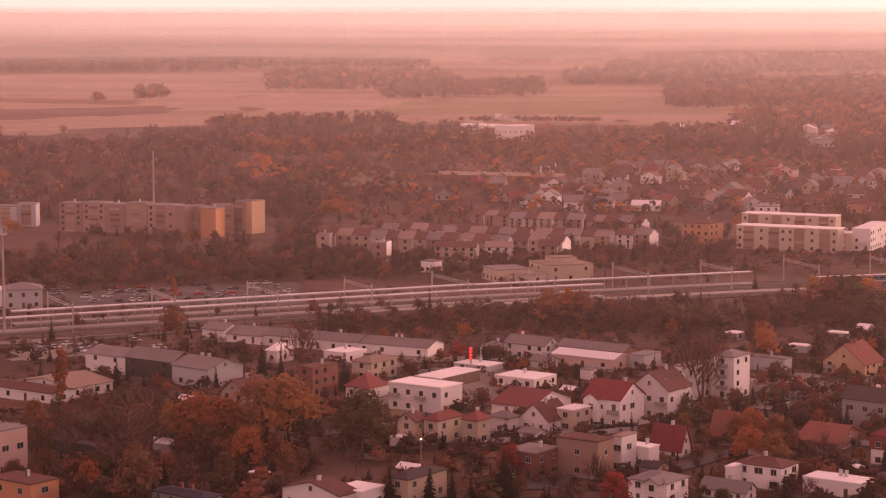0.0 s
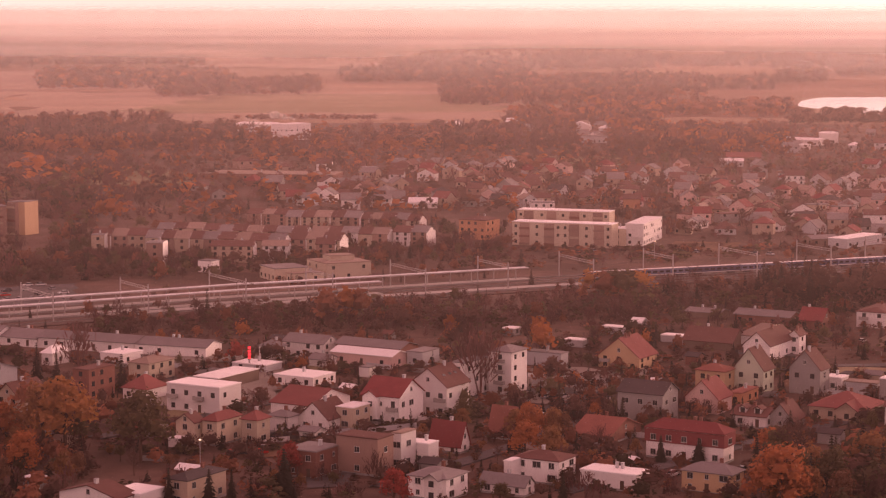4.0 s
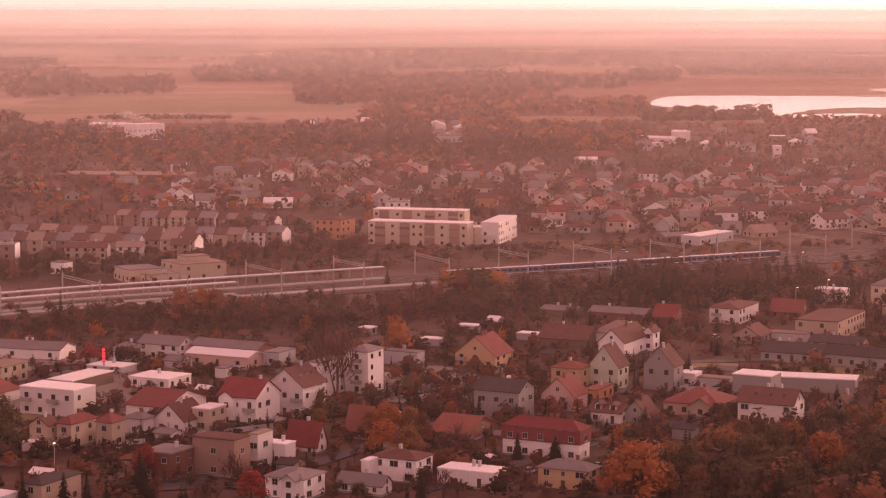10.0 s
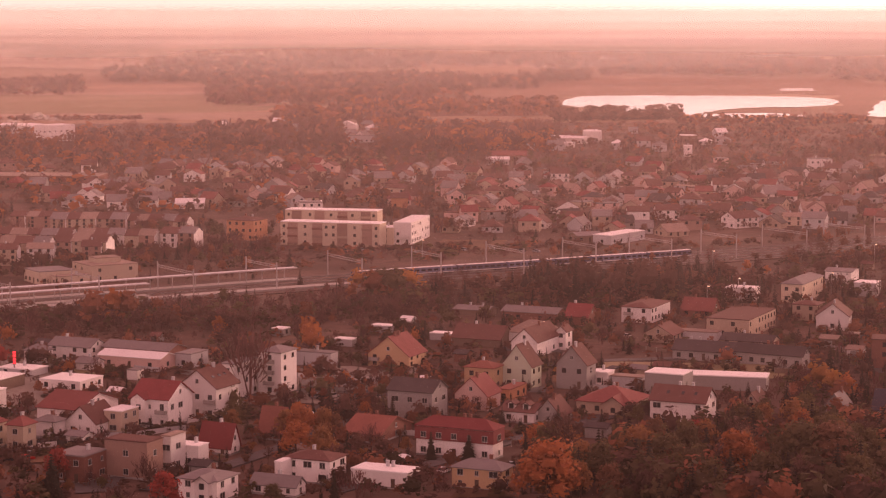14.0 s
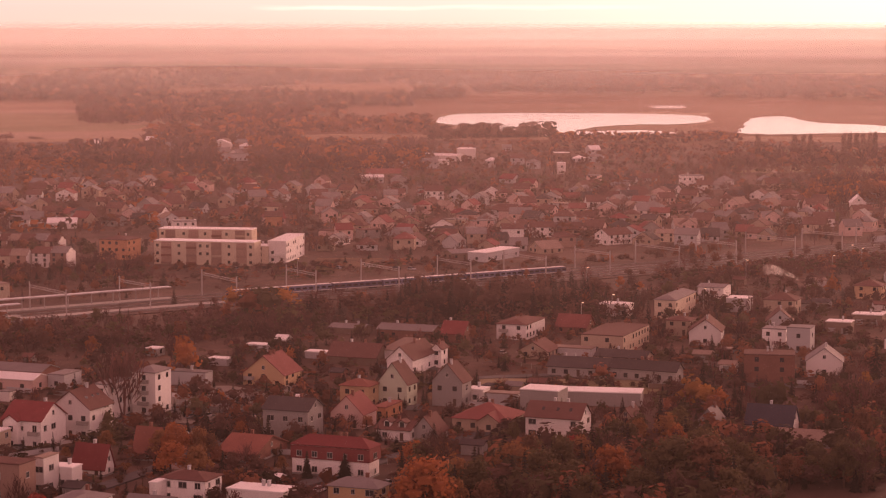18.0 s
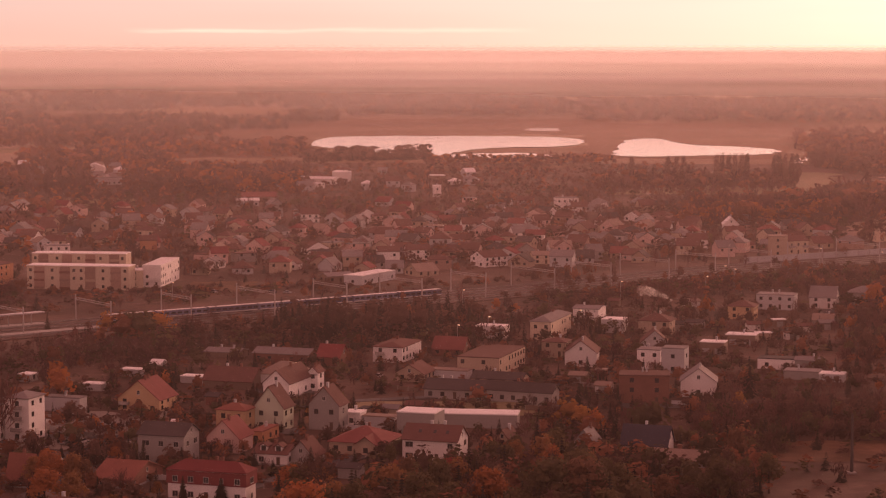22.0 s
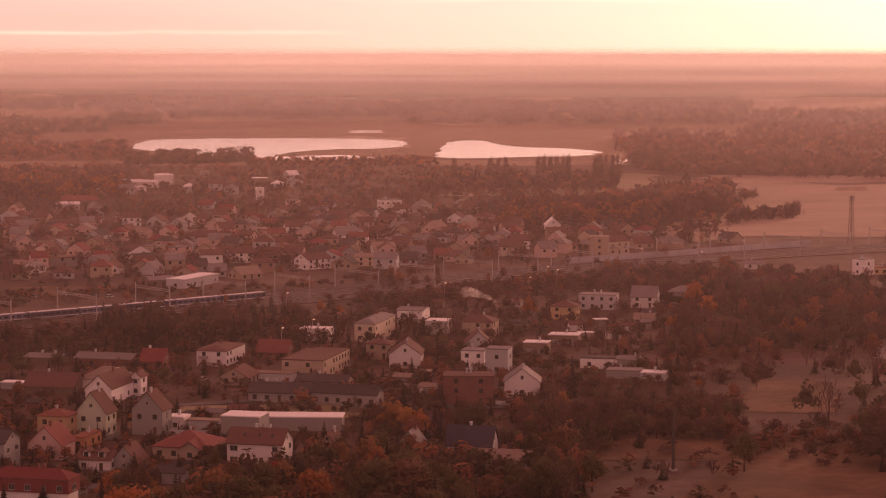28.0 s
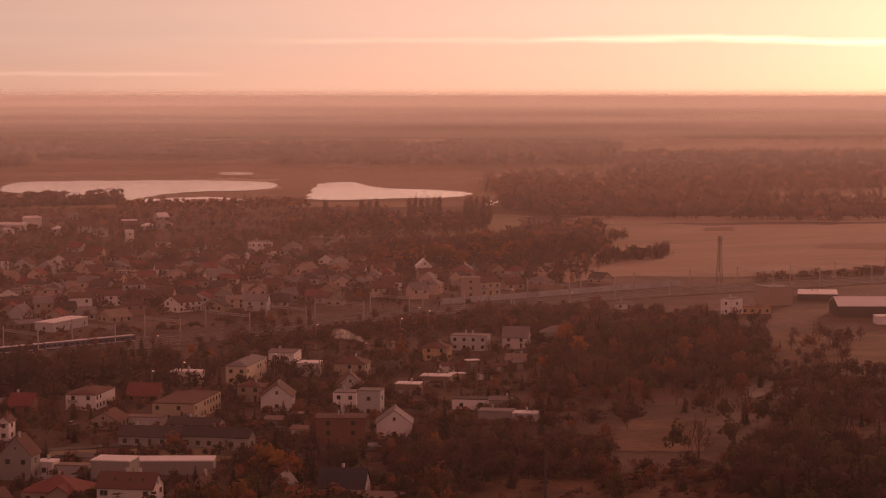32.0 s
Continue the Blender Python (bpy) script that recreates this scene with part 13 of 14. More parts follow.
stand(816, 1691, "poplar", 26.1, 1.10)
stand(811, 1694, "poplar", 26.1, 1.10)
stand(807, 1696, "poplar", 26.1, 1.10)
stand(666, 1756, "brown", 10.7, 0.86)
stand(426, 1831, "brown", 7.6)
stand(457, 1825, "conifer", 8.0, 1.11)
stand(653, 1768, "conifer", 7.7)
stand(670, 1763, "rust", 9.4, 0.95)
stand(420, 1839, "brown", 9.9)
stand(459, 1833, "brown", 5.2, 1.10)
stand(2, 1890, "brown", 11.2, 0.91)
stand(233, 1878, "bare", 11.1, 0.89)
stand(-276, 1872, "brown", 9.7, 0.91)
stand(365, 1859, "brown", 7.8, 1.19)
stand(-9, 1895, "conifer", 6.6, 1.14)
stand(-287, 1874, "conifer", 7.9)
stand(467, 1840, "conifer", 5.5, 1.17)
stand(400, 1857, "conifer", 8.2, 1.19)
stand(705, 1767, "brown", 5.4, 0.92)
stand(656, 1787, "rust", 9.8, 1.17)
stand(387, 1864, "conifer", 8.2, 1.11)
stand(460, 1848, "rust", 9.3, 0.91)
stand(694, 1778, "brown", 8.8, 0.86)
stand(583, 1819, "conifer", 7.0)
stand(735, 1765, "conifer", 4.4, 1.07)
stand(567, 1827, "brown", 9.7, 1.13)
stand(558, 1831, "conifer", 3.8, 0.94)
stand(169, 1907, "rust", 8.1)
stand(487, 1852, "bare", 8.0)
stand(722, 1777, "brown", 7.5, 1.05)
stand(386, 1880, "bare", 10.4, 1.07)
stand(-67, 1920, "conifer", 8.8)
stand(146, 1917, "conifer", 8.6, 0.94)
stand(656, 1809, "brown", 7.0, 0.88)
stand(738, 1777, "rust", 6.0, 0.89)
stand(545, 1852, "bare", 5.2, 1.14)
stand(514, 1866, "bare", 5.7, 1.04)
stand(-275, 1919, "rust", 12.4, 0.85)
stand(376, 1902, "rust", 7.6)
stand(355, 1909, "conifer", 7.9, 1.06)
stand(-108, 1941, "bare", 11.5, 0.86)
stand(-157, 1938, "rust", 11.2, 1.06)
stand(379, 1908, "bare", 9.5, 0.89)
stand(479, 1887, "conifer", 5.5, 0.88)
stand(-232, 1936, "bare", 10.2, 1.08)
stand(-83, 1953, "bare", 12.2, 1.06)
stand(366, 1921, "brown", 7.5, 0.87)
stand(85, 1956, "brown", 10.4, 1.19)
stand(676, 1840, "conifer", 5.8, 0.93)
stand(381, 1925, "brown", 10.5)
stand(525, 1891, "conifer", 4.5, 0.87)
stand(368, 1928, "brown", 5.2, 0.95)
stand(707, 1831, "brown", 8.8)
stand(453, 1911, "bare", 6.9, 1.10)
stand(608, 1869, "conifer", 6.8, 0.87)
stand(-118, 1962, "bare", 8.6, 0.87)
stand(370, 1937, "conifer", 8.4, 0.86)
stand(751, 1828, "conifer", 7.3, 0.85)
stand(70, 1981, "orange", 9.0, 0.87)
stand(-93, 1981, "conifer", 9.0, 1.05)
stand(11, 1984, "rust", 7.4)
stand(701, 1860, "bare", 6.4)
stand(113, 1986, "brown", 9.2, 1.17)
stand(66, 1991, "orange", 8.6, 1.12)
stand(115, 1996, "brown", 8.9, 1.12)
stand(-339, 1970, "bare", 11.7)
stand(-395, 1966, "rust", 12.6, 0.86)
stand(-341, 1984, "orange", 10.3, 0.88)
finish_stands()

# ---- woods of the plain ----
thicket(((-239, 1745), (21, 1819), (25, 2084), (-272, 1988)), 504, 14, ('conifer', 'conifer', 'conifer', 'brown'), "dark pine wood beyond the town", thin=4)
thicket(((-161, 1724), (-43, 1774), (-45, 1867), (-169, 1811)), 144, 13, ('rust', 'rust', 'brown', 'orange', 'bare'), "rust-coloured wood beside the pines", thin=4)
thicket(((-331, 1566), (-148, 1578), (-173, 1850), (-388, 1835)), 330, 11, ('brown', 'brown', 'bare', 'bare', 'rust'), "bare autumn wood on the plain", thin=8)
thicket(((-41, 1690), (184, 1724), (219, 2054), (-48, 2006)), 396, 11, ('rust', 'rust', 'brown', 'orange', 'bare'), "rust-coloured autumn wood", thin=4)
thicket(((-221, 2084), (-46, 2158), (-49, 2272), (-232, 2191)), 216, 12, ('brown', 'brown', 'bare', 'bare', 'rust'), "bare autumn wood on the plain", thin=8)
thicket(((-868, 4121), (-355, 4285), (-432, 5216), (-1048, 4976)), 432, 18, ('brown', 'brown', 'bare', 'bare', 'rust'), "bare autumn wood on the plain", thin=16)
thicket(((-257, 3202), (13, 3202), (16, 3933), (-316, 3933)), 468, 18, ('rust', 'rust', 'brown', 'orange', 'bare'), "rust-coloured wood in the meadows", thin=8)
thicket(((-77, 2881), (134, 2981), (153, 3405), (-87, 3275)), 324, 17, ('brown', 'brown', 'bare', 'bare', 'rust'), "bare autumn wood on the plain", thin=8)
thicket(((-1009, 5774), (-124, 5774), (-169, 7878), (-1376, 7878)), 432, 18, ('brown', 'brown', 'bare', 'bare', 'rust'), "bare autumn wood on the plain", thin=16)
thicket(((97, 4976), (997, 4976), (1295, 6465), (126, 6465)), 468, 13, ('brown', 'brown', 'bare', 'bare', 'rust'), "bare autumn wood on the plain", thin=16)
thicket(((-395, 2862), (-363, 2900), (-371, 2960), (-403, 2920)), 25, 18, ('rust', 'rust', 'brown', 'orange', 'bare'), "group of trees in the meadow", thin=8)
thicket(((-442, 2788), (-428, 2788), (-433, 2824), (-448, 2824)), 9, 13, ('rust', 'rust', 'brown', 'orange', 'bare'), "group of trees in the meadow", thin=8)
thicket(((191, 3460), (492, 3460), (564, 3969), (219, 3969)), 396, 18, ('brown', 'brown', 'bare', 'bare', 'rust'), "bare autumn wood on the plain", thin=8)
thicket(((266, 2618), (507, 2526), (615, 3066), (325, 3202)), 594, 16, ('brown', 'brown', 'bare', 'bare', 'rust'), "bare autumn wood on the plain", thin=8)
thicket(((272, 2054), (403, 2006), (469, 2334), (317, 2399)), 396, 13, ('rust', 'rust', 'brown', 'orange', 'bare'), "rust-coloured autumn wood", thin=8)
thicket(((15, 2272), (160, 2260), (162, 2296), (15, 2309)), 108, 5, ('brown', 'brown', 'bare', 'bare', 'rust'), "bare autumn wood on the plain", thin=8)
thicket(((285, 2794), (620, 2783), (773, 3473), (354, 3470)), 684, 18, ('brown', 'brown', 'bare', 'bare', 'rust'), "bare autumn wood on the plain", thin=8)
thicket(((409, 3077), (778, 3049), (852, 3341), (448, 3367)), 288, 18, ('brown', 'brown', 'bare', 'bare', 'rust'), "bare autumn wood on the plain", thin=8)
thicket(((391, 2307), (603, 2265), (676, 2541), (439, 2589)), 306, 13, ('rust', 'rust', 'brown', 'orange', 'bare'), "rust-coloured marsh scrub", thin=8)
thicket(((563, 2138), (699, 2157), (730, 2252), (587, 2229)), 342, 14, ('conifer', 'conifer', 'conifer', 'brown'), "dark trees on the bank of the pond", thin=8)
thicket(((664, 2050), (846, 2013), (881, 2097), (692, 2135)), 216, 9, ('rust', 'rust', 'brown', 'orange', 'bare'), "low scrub on the bank of the pond", thin=8)
thicket(((868, 3366), (937, 3352), (1002, 3583), (927, 3598)), 108, 18, ('brown', 'brown', 'bare', 'bare', 'rust'), "bare autumn wood on the plain", thin=8)
thicket(((1038, 3642), (1332, 3582), (1517, 4082), (1183, 4150)), 216, 16, ('brown', 'brown', 'bare', 'bare', 'rust'), "bare autumn wood on the plain", thin=8)
thicket(((300, 1666), (419, 1609), (496, 1904), (356, 1979)), 300, 17, ('rust', 'rust', 'brown', 'orange', 'bare'), "rust-coloured wood by the town", thin=4)
thicket(((167, 1728), (286, 1740), (326, 1985), (190, 1966)), 240, 15, ('brown', 'brown', 'bare', 'bare', 'rust'), "bare autumn wood on the plain", thin=8)
thicket(((1063, 3724), (1437, 3593), (1644, 4110), (1217, 4259)), 306, 16, ('brown', 'brown', 'bare', 'bare', 'rust'), "bare autumn wood on the plain", thin=8)
thicket(((1319, 3297), (1768, 2992), (2225, 3768), (1679, 4197)), 540, 18, ('brown', 'brown', 'bare', 'bare', 'rust'), "bare autumn wood on the plain", thin=8)
thicket(((2096, 5240), (2738, 5434), (3405, 6759), (2566, 6415)), 288, 18, ('brown', 'brown', 'bare', 'bare', 'rust'), "bare autumn wood on the plain", thin=16)
thicket(((665, 1615), (830, 1596), (890, 1710), (712, 1728)), 264, 12, ('brown', 'brown', 'bare', 'bare', 'rust'), "bare autumn wood on the plain", thin=8)
thicket(((987, 1863), (1032, 1745), (1173, 1984), (1129, 2132)), 432, 18, ('brown', 'brown', 'bare', 'bare', 'rust'), "bare autumn wood on the plain", thin=8)
thicket(((576, 1259), (689, 1268), (783, 1441), (652, 1424)), 280, 14, ('rust', 'rust', 'brown', 'orange', 'bare'), "rust-coloured wood by the estate", thin=4)
thicket(((973, 1762), (1198, 1550), (1384, 1791), (1132, 2051)), 396, 17, ('brown', 'brown', 'bare', 'bare', 'rust'), "bare autumn wood on the plain", thin=8)
thicket(((1140, 2197), (1589, 2057), (1880, 2434), (1342, 2585)), 540, 16, ('brown', 'brown', 'bare', 'bare', 'rust'), "bare autumn wood on the plain", thin=8)
thicket(((1464, 2206), (1690, 2187), (1934, 2504), (1668, 2515)), 324, 14, ('brown', 'brown', 'bare', 'bare', 'rust'), "bare autumn wood on the plain", thin=8)
thicket(((728, 1242), (800, 1274), (829, 1320), (753, 1285)), 70, 9, ('brown', 'brown', 'bare', 'bare', 'rust'), "bare autumn wood on the plain", thin=8)
thicket(((867, 1466), (881, 1460), (895, 1483), (881, 1490)), 16, 8, ('brown', 'brown', 'bare', 'bare', 'rust'), "group of trees in the meadow", thin=4)
thicket(((653, 1227), (767, 1308), (893, 1524), (751, 1410)), 160, 18, ('brown', 'brown', 'bare', 'bare', 'rust'), "bare autumn wood on the plain", thin=8)
thicket(((745, 1086), (850, 1099), (861, 1114), (755, 1100)), 80, 5, ('brown', 'brown', 'bare', 'bare', 'rust'), "bare autumn wood on the plain", thin=8)
thicket(((2196, 5022), (3413, 4420), (5520, 7151), (3553, 8125)), 594, 14, ('brown', 'brown', 'bare', 'bare', 'rust'), "bare autumn wood on the plain", thin=16)
thicket(((1108, 4319), (1761, 3762), (2479, 5297), (1594, 6211)), 468, 15, ('brown', 'brown', 'bare', 'bare', 'rust'), "bare autumn wood on the plain", thin=16)
thicket(((-2075, 9632), (1928, 9632), (2799, 13989), (-3013, 13989)), 594, 15, ('brown', 'brown', 'bare', 'bare', 'rust'), "bare autumn wood on the plain", thin=16)
thicket(((-102, 8119), (3234, 7443), (4351, 10014), (-137, 10922)), 594, 12, ('brown', 'brown', 'bare', 'bare', 'rust'), "bare autumn wood on the plain", thin=16)
thicket(((2465, 9796), (6271, 7914), (9236, 11657), (3631, 14429)), 594, 16, ('brown', 'brown', 'bare', 'bare', 'rust'), "bare autumn wood on the plain", thin=16)
thicket(((-3736, 17350), (3701, 17350), (8415, 39466), (-8495, 39466)), 594, 18, ('brown', 'brown', 'bare', 'bare', 'rust'), "bare autumn wood on the plain", thin=16)
thicket(((4554, 18095), (11667, 14578), (28644, 35795), (11185, 44430)), 594, 18, ('brown', 'brown', 'bare', 'bare', 'rust'), "bare autumn wood on the plain", thin=16)
thicket(((-101, 493), (99, 484), (154, 756), (-154, 756)), 900, 3.4, ('brown', 'brown', 'bare', 'olive', 'rust', 'conifer'), "low garden shrubs between houses", 0.5, 4, 1.0, 0)
thicket(((74, 485), (192, 452), (354, 839), (158, 879)), 700, 3.4, ('brown', 'brown', 'bare', 'olive', 'rust', 'conifer'), "low garden shrubs between houses", 0.5, 4, 1.0, 3)
thicket(((179, 506), (275, 462), (548, 925), (377, 985)), 700, 4.2, ('brown', 'brown', 'bare', 'olive', 'rust', 'conifer'), "low garden shrubs between houses", 0.5, 4, 1.0, 5)
thicket(((-51, 745), (154, 756), (168, 831), (-38, 805)), 520, 6.0, ('brown', 'bare', 'bare', 'brown', 'olive'), "brown scrub along the railway", 0.5, 4, 1.0, 0)
thicket(((152, 778), (333, 789), (362, 858), (162, 850)), 420, 7.5, ('brown', 'bare', 'conifer', 'conifer', 'olive', 'conifer', 'brown'), "brown scrub along the railway", 0.5, 4, 1.0, 0)
thicket(((334, 887), (548, 925), (592, 999), (354, 940)), 330, 6.5, ('brown', 'bare', 'bare', 'brown', 'olive', 'rust'), "brown scrub along the railway", 0.5, 4, 1.0, 0)
thicket(((-175, 865), (-52, 906), (-48, 1009), (-199, 986)), 340, 8.0, ('brown', 'bare', 'bare', 'brown', 'olive', 'rust'), "bare trees before the blocks", 0.5, 2, 1.0, 0)
thicket(((-52, 902), (128, 963), (136, 1021), (-57, 981)), 200, 5.5, ('brown', 'bare', 'bare', 'brown', 'olive'), "scrub behind the station", 0.5, 2, 1.0, 0)
thicket(((-231, 1145), (-67, 1161), (-58, 1566), (-327, 1626)), 620, 9.0, ('brown', 'bare', 'bare', 'brown', 'olive', 'rust', 'conifer'), "bare wood behind the blocks", 0.5, 4, 1.0, 0)
thicket(((-66, 1145), (250, 1239), (354, 1759), (-99, 1724)), 520, 6.0, ('brown', 'bare', 'bare', 'brown', 'olive', 'rust', 'rust', 'orange'), "garden trees of the far estate", 0.5, 4, 1.0, 0)
thicket(((178, 1088), (426, 1010), (706, 1678), (289, 1762)), 560, 6.0, ('brown', 'bare', 'bare', 'brown', 'olive', 'rust', 'conifer'), "garden trees of the far estate", 0.5, 4, 1.0, 0)
thicket(((357, 1050), (620, 1110), (804, 1404), (519, 1525)), 480, 6.0, ('brown', 'bare', 'bare', 'brown', 'olive', 'rust', 'conifer'), "garden trees of the far estate", 0.5, 4, 1.0, 0)
thicket(((241, 924), (391, 928), (426, 1010), (262, 1003)), 170, 4.0, ('brown', 'rust', 'brown'), "scrub beside the tracks", 0.5, 2, 1.0, 0)
thicket(((-59, 1019), (106, 1034), (122, 1197), (-32, 1210)), 150, 5.0, ('brown', 'bare', 'conifer', 'rust'), "garden trees between the terraces", 0.5, 4, 1.0, 0)
thicket(((200, 826), (285, 806), (300, 862), (222, 880)), 170, 11.0, ('conifer', 'conifer', 'conifer', 'brown'), "dark conifer grove by the railway", 0.5, 2, 1.0, 0)
thicket(((140, 843), (163, 839), (170, 874), (146, 878)), 16, 10.5, ('olive', 'olive', 'yellow'), "dull olive trees by the railway", 0.5, 1, 1.0, 0)
thicket(((198, 956), (296, 999), (323, 1087), (219, 1061)), 60, 4.0, ('brown', 'bare', 'conifer'), "scrub on the waste ground", 0.5, 2, 1.0, 0)
thicket(((73, 568), (129, 549), (145, 615), (81, 636)), 60, 6.5, ('conifer', 'conifer', 'brown', 'rust'), "dark garden conifers", 0.5, 2, 1.0, 0)
thicket(((132, 459), (194, 435), (232, 528), (158, 531)), 300, 11, ('olive', 'olive', 'conifer', 'brown', 'conifer', 'olive', 'rust'), "mixed autumn wood", 0.5, 2, 1.0, 0)
thicket(((-98, 479), (-28, 479), (-35, 595), (-91, 599)), 110, 8.0, ('brown', 'bare', 'rust', 'olive'), "bare autumn trees", 0.5, 2, 1.0, 0)
thicket(((398, 704), (475, 684), (619, 892), (490, 898)), 420, 10.0, ('brown', 'brown', 'conifer', 'bare', 'olive'), "dark mixed wood", 0.5, 2, 1.0, 0)
thicket(((325, 486), (372, 463), (435, 541), (386, 565)), 200, 10.0, ('brown', 'conifer', 'conifer', 'olive'), "dark mixed wood", 0.5, 2, 1.0, 0)
thicket(((265, 569), (321, 541), (350, 590), (286, 615)), 200, 6.5, ('brown', 'bare', 'brown'), "row of bare brown trees", 0.5, 2, 1.0, 0)
thicket(((422, 607), (465, 579), (567, 706), (500, 728)), 230, 7.0, ('brown', 'bare', 'brown', 'conifer'), "brown scrub", 0.5, 2, 1.0, 0)
thicket(((469, 881), (575, 856), (615, 941), (513, 975)), 160, 7.0, ('brown', 'bare', 'bare', 'brown', 'olive'), "bare trees by the railway", 0.5, 2, 1.0, 0)
thicket(((172, 494), (238, 471), (278, 550), (224, 560)), 180, 9.0, ('brown', 'conifer', 'olive', 'olive', 'rust'), "mixed autumn wood", 0.5, 2, 1.0, 0)
thicket(((305, 519), (338, 503), (370, 550), (331, 564)), 60, 4.5, ('brown', 'bare', 'rust'), "low scrub", 0.5, 2, 1.0, 0)
smoke(379, 839, 7.0, -12, 4.5, 2.8, "pale smoke drifting from a chimney")
smoke(71, 1952, 14.0, -24, 6, 5, "pale smoke over the works")
smoke(49, 2006, 6.0, -22, 5, 5, "pale smoke over the works")
thicket(((-1394, 6465), (-430, 6370), (-480, 7126), (-1562, 7245)), 396, 18, ('brown', 'brown', 'bare', 'bare', 'rust'), "dark belt of far woods in the mist", thin=16)
thicket(((-576, 4654), (-28, 4604), (-31, 5058), (-633, 5117)), 360, 17, ('brown', 'brown', 'bare', 'bare', 'rust'), "dark belt of far woods in the mist", thin=16)
thicket(((-370, 6465), (514, 6370), (575, 7126), (-414, 7245)), 396, 18, ('rust', 'rust', 'brown', 'orange', 'bare'), "dark belt of far woods in the mist", thin=16)
thicket(((218, 7343), (1446, 7221), (1606, 8025), (242, 8176)), 468, 18, ('conifer', 'conifer', 'conifer', 'brown'), "dark belt of far woods in the mist", thin=16)
thicket(((-1987, 9222), (-839, 9029), (-959, 10321), (-2278, 10573)), 360, 18, ('brown', 'brown', 'bare', 'bare', 'rust'), "dark belt of far woods in the mist", thin=16)
thicket(((-982, 10573), (569, 10321), (653, 11846), (-1131, 12179)), 432, 18, ('brown', 'brown', 'bare', 'bare', 'rust'), "dark belt of far woods in the mist", thin=16)
thicket(((367, 12388), (2410, 12044), (2799, 13989), (428, 14456)), 432, 18, ('brown', 'brown', 'bare', 'bare', 'rust'), "dark belt of far woods in the mist", thin=16)
thicket(((-2992, 14955), (-89, 14456), (-106, 17350), (-3615, 18074)), 432, 18, ('brown', 'brown', 'bare', 'bare', 'rust'), "dark belt of far woods in the mist", thin=16)
thicket(((318, 4201), (834, 4161), (931, 4644), (355, 4695)), 396, 18, ('brown', 'brown', 'bare', 'bare', 'rust'), "dark belt of far woods in the mist", thin=16)
thicket(((664, 6038), (1566, 5770), (1738, 6407), (738, 6714)), 468, 18, ('conifer', 'conifer', 'conifer', 'brown'), "dark belt of far woods in the mist", thin=16)
thicket(((1178, 5046), (2020, 4813), (2243, 5345), (1309, 5611)), 432, 18, ('brown', 'brown', 'bare', 'bare', 'rust'), "dark belt of far woods in the mist", thin=16)
thicket(((1054, 4133), (1665, 3967), (1814, 4321), (1149, 4506)), 360, 15, ('brown', 'brown', 'bare', 'bare', 'rust'), "dark belt of far woods in the mist", thin=16)
thicket(((1066, 10417), (2313, 9914), (2621, 11234), (1211, 11841)), 360, 18, ('brown', 'brown', 'bare', 'bare', 'rust'), "dark belt of far woods in the mist", thin=16)
thicket(((1979, 8890), (3518, 8387), (3922, 9351), (2212, 9935)), 432, 18, ('brown', 'brown', 'bare', 'bare', 'rust'), "dark belt of far woods in the mist", thin=16)
thicket(((624, 4515), (1217, 4259), (1368, 4791), (703, 5084)), 360, 18, ('brown', 'brown', 'bare', 'bare', 'rust'), "dark belt of far woods in the mist", thin=16)
thicket(((3773, 9434), (4476, 8942), (5363, 10715), (4542, 11357)), 360, 18, ('conifer', 'conifer', 'conifer', 'brown'), "dark belt of far woods in the mist", thin=16)
thicket(((1990, 7392), (3043, 6885), (3478, 7871), (2281, 8472)), 432, 18, ('brown', 'brown', 'bare', 'bare', 'rust'), "dark belt of far woods in the mist", thin=16)
thicket(((2991, 6767), (3760, 6368), (4181, 7082), (3332, 7541)), 396, 18, ('brown', 'brown', 'bare', 'bare', 'rust'), "dark belt of far woods in the mist", thin=16)
thicket(((2292, 4606), (2616, 4430), (2901, 4913), (2545, 5115)), 288, 18, ('brown', 'brown', 'bare', 'bare', 'rust'), "dark belt of far woods in the mist", thin=16)
thicket(((1652, 6182), (2423, 5700), (2703, 6358), (1846, 6908)), 396, 18, ('brown', 'brown', 'bare', 'bare', 'rust'), "dark belt of far woods in the mist", thin=16)
thicket(((3961, 9870), (4625, 9257), (5594, 11195), (4815, 11998)), 360, 18, ('conifer', 'conifer', 'conifer', 'brown'), "dark belt of far woods in the mist", thin=16)
thicket(((3109, 6386), (3845, 5894), (4452, 6825), (3610, 7414)), 468, 18, ('brown', 'brown', 'bare', 'bare', 'rust'), "dark belt of far woods in the mist", thin=16)
thicket(((3108, 4898), (3548, 4596), (4064, 5265), (3568, 5623)), 432, 18, ('brown', 'brown', 'bare', 'bare', 'rust'), "dark belt of far woods in the mist", thin=16)
thicket(((1637, 3236), (2242, 2903), (2492, 3227), (1822, 3600)), 540, 18, ('brown', 'brown', 'bare', 'bare', 'rust'), "dark belt of far woods in the mist", thin=8)
thicket(((1745, 4105), (2274, 3793), (2488, 4151), (1912, 4497)), 468, 16, ('brown', 'brown', 'bare', 'bare', 'rust'), "dark belt of far woods in the mist", thin=16)
thicket(((7591, 13038), (9063, 11743), (10904, 14128), (9198, 15799)), 396, 18, ('brown', 'brown', 'bare', 'bare', 'rust'), "dark belt of far woods in the mist", thin=16)
thicket(((3106, 12344), (4906, 11064), (5707, 12872), (3631, 14429)), 396, 18, ('brown', 'brown', 'bare', 'bare', 'rust'), "dark belt of far woods in the mist", thin=16)
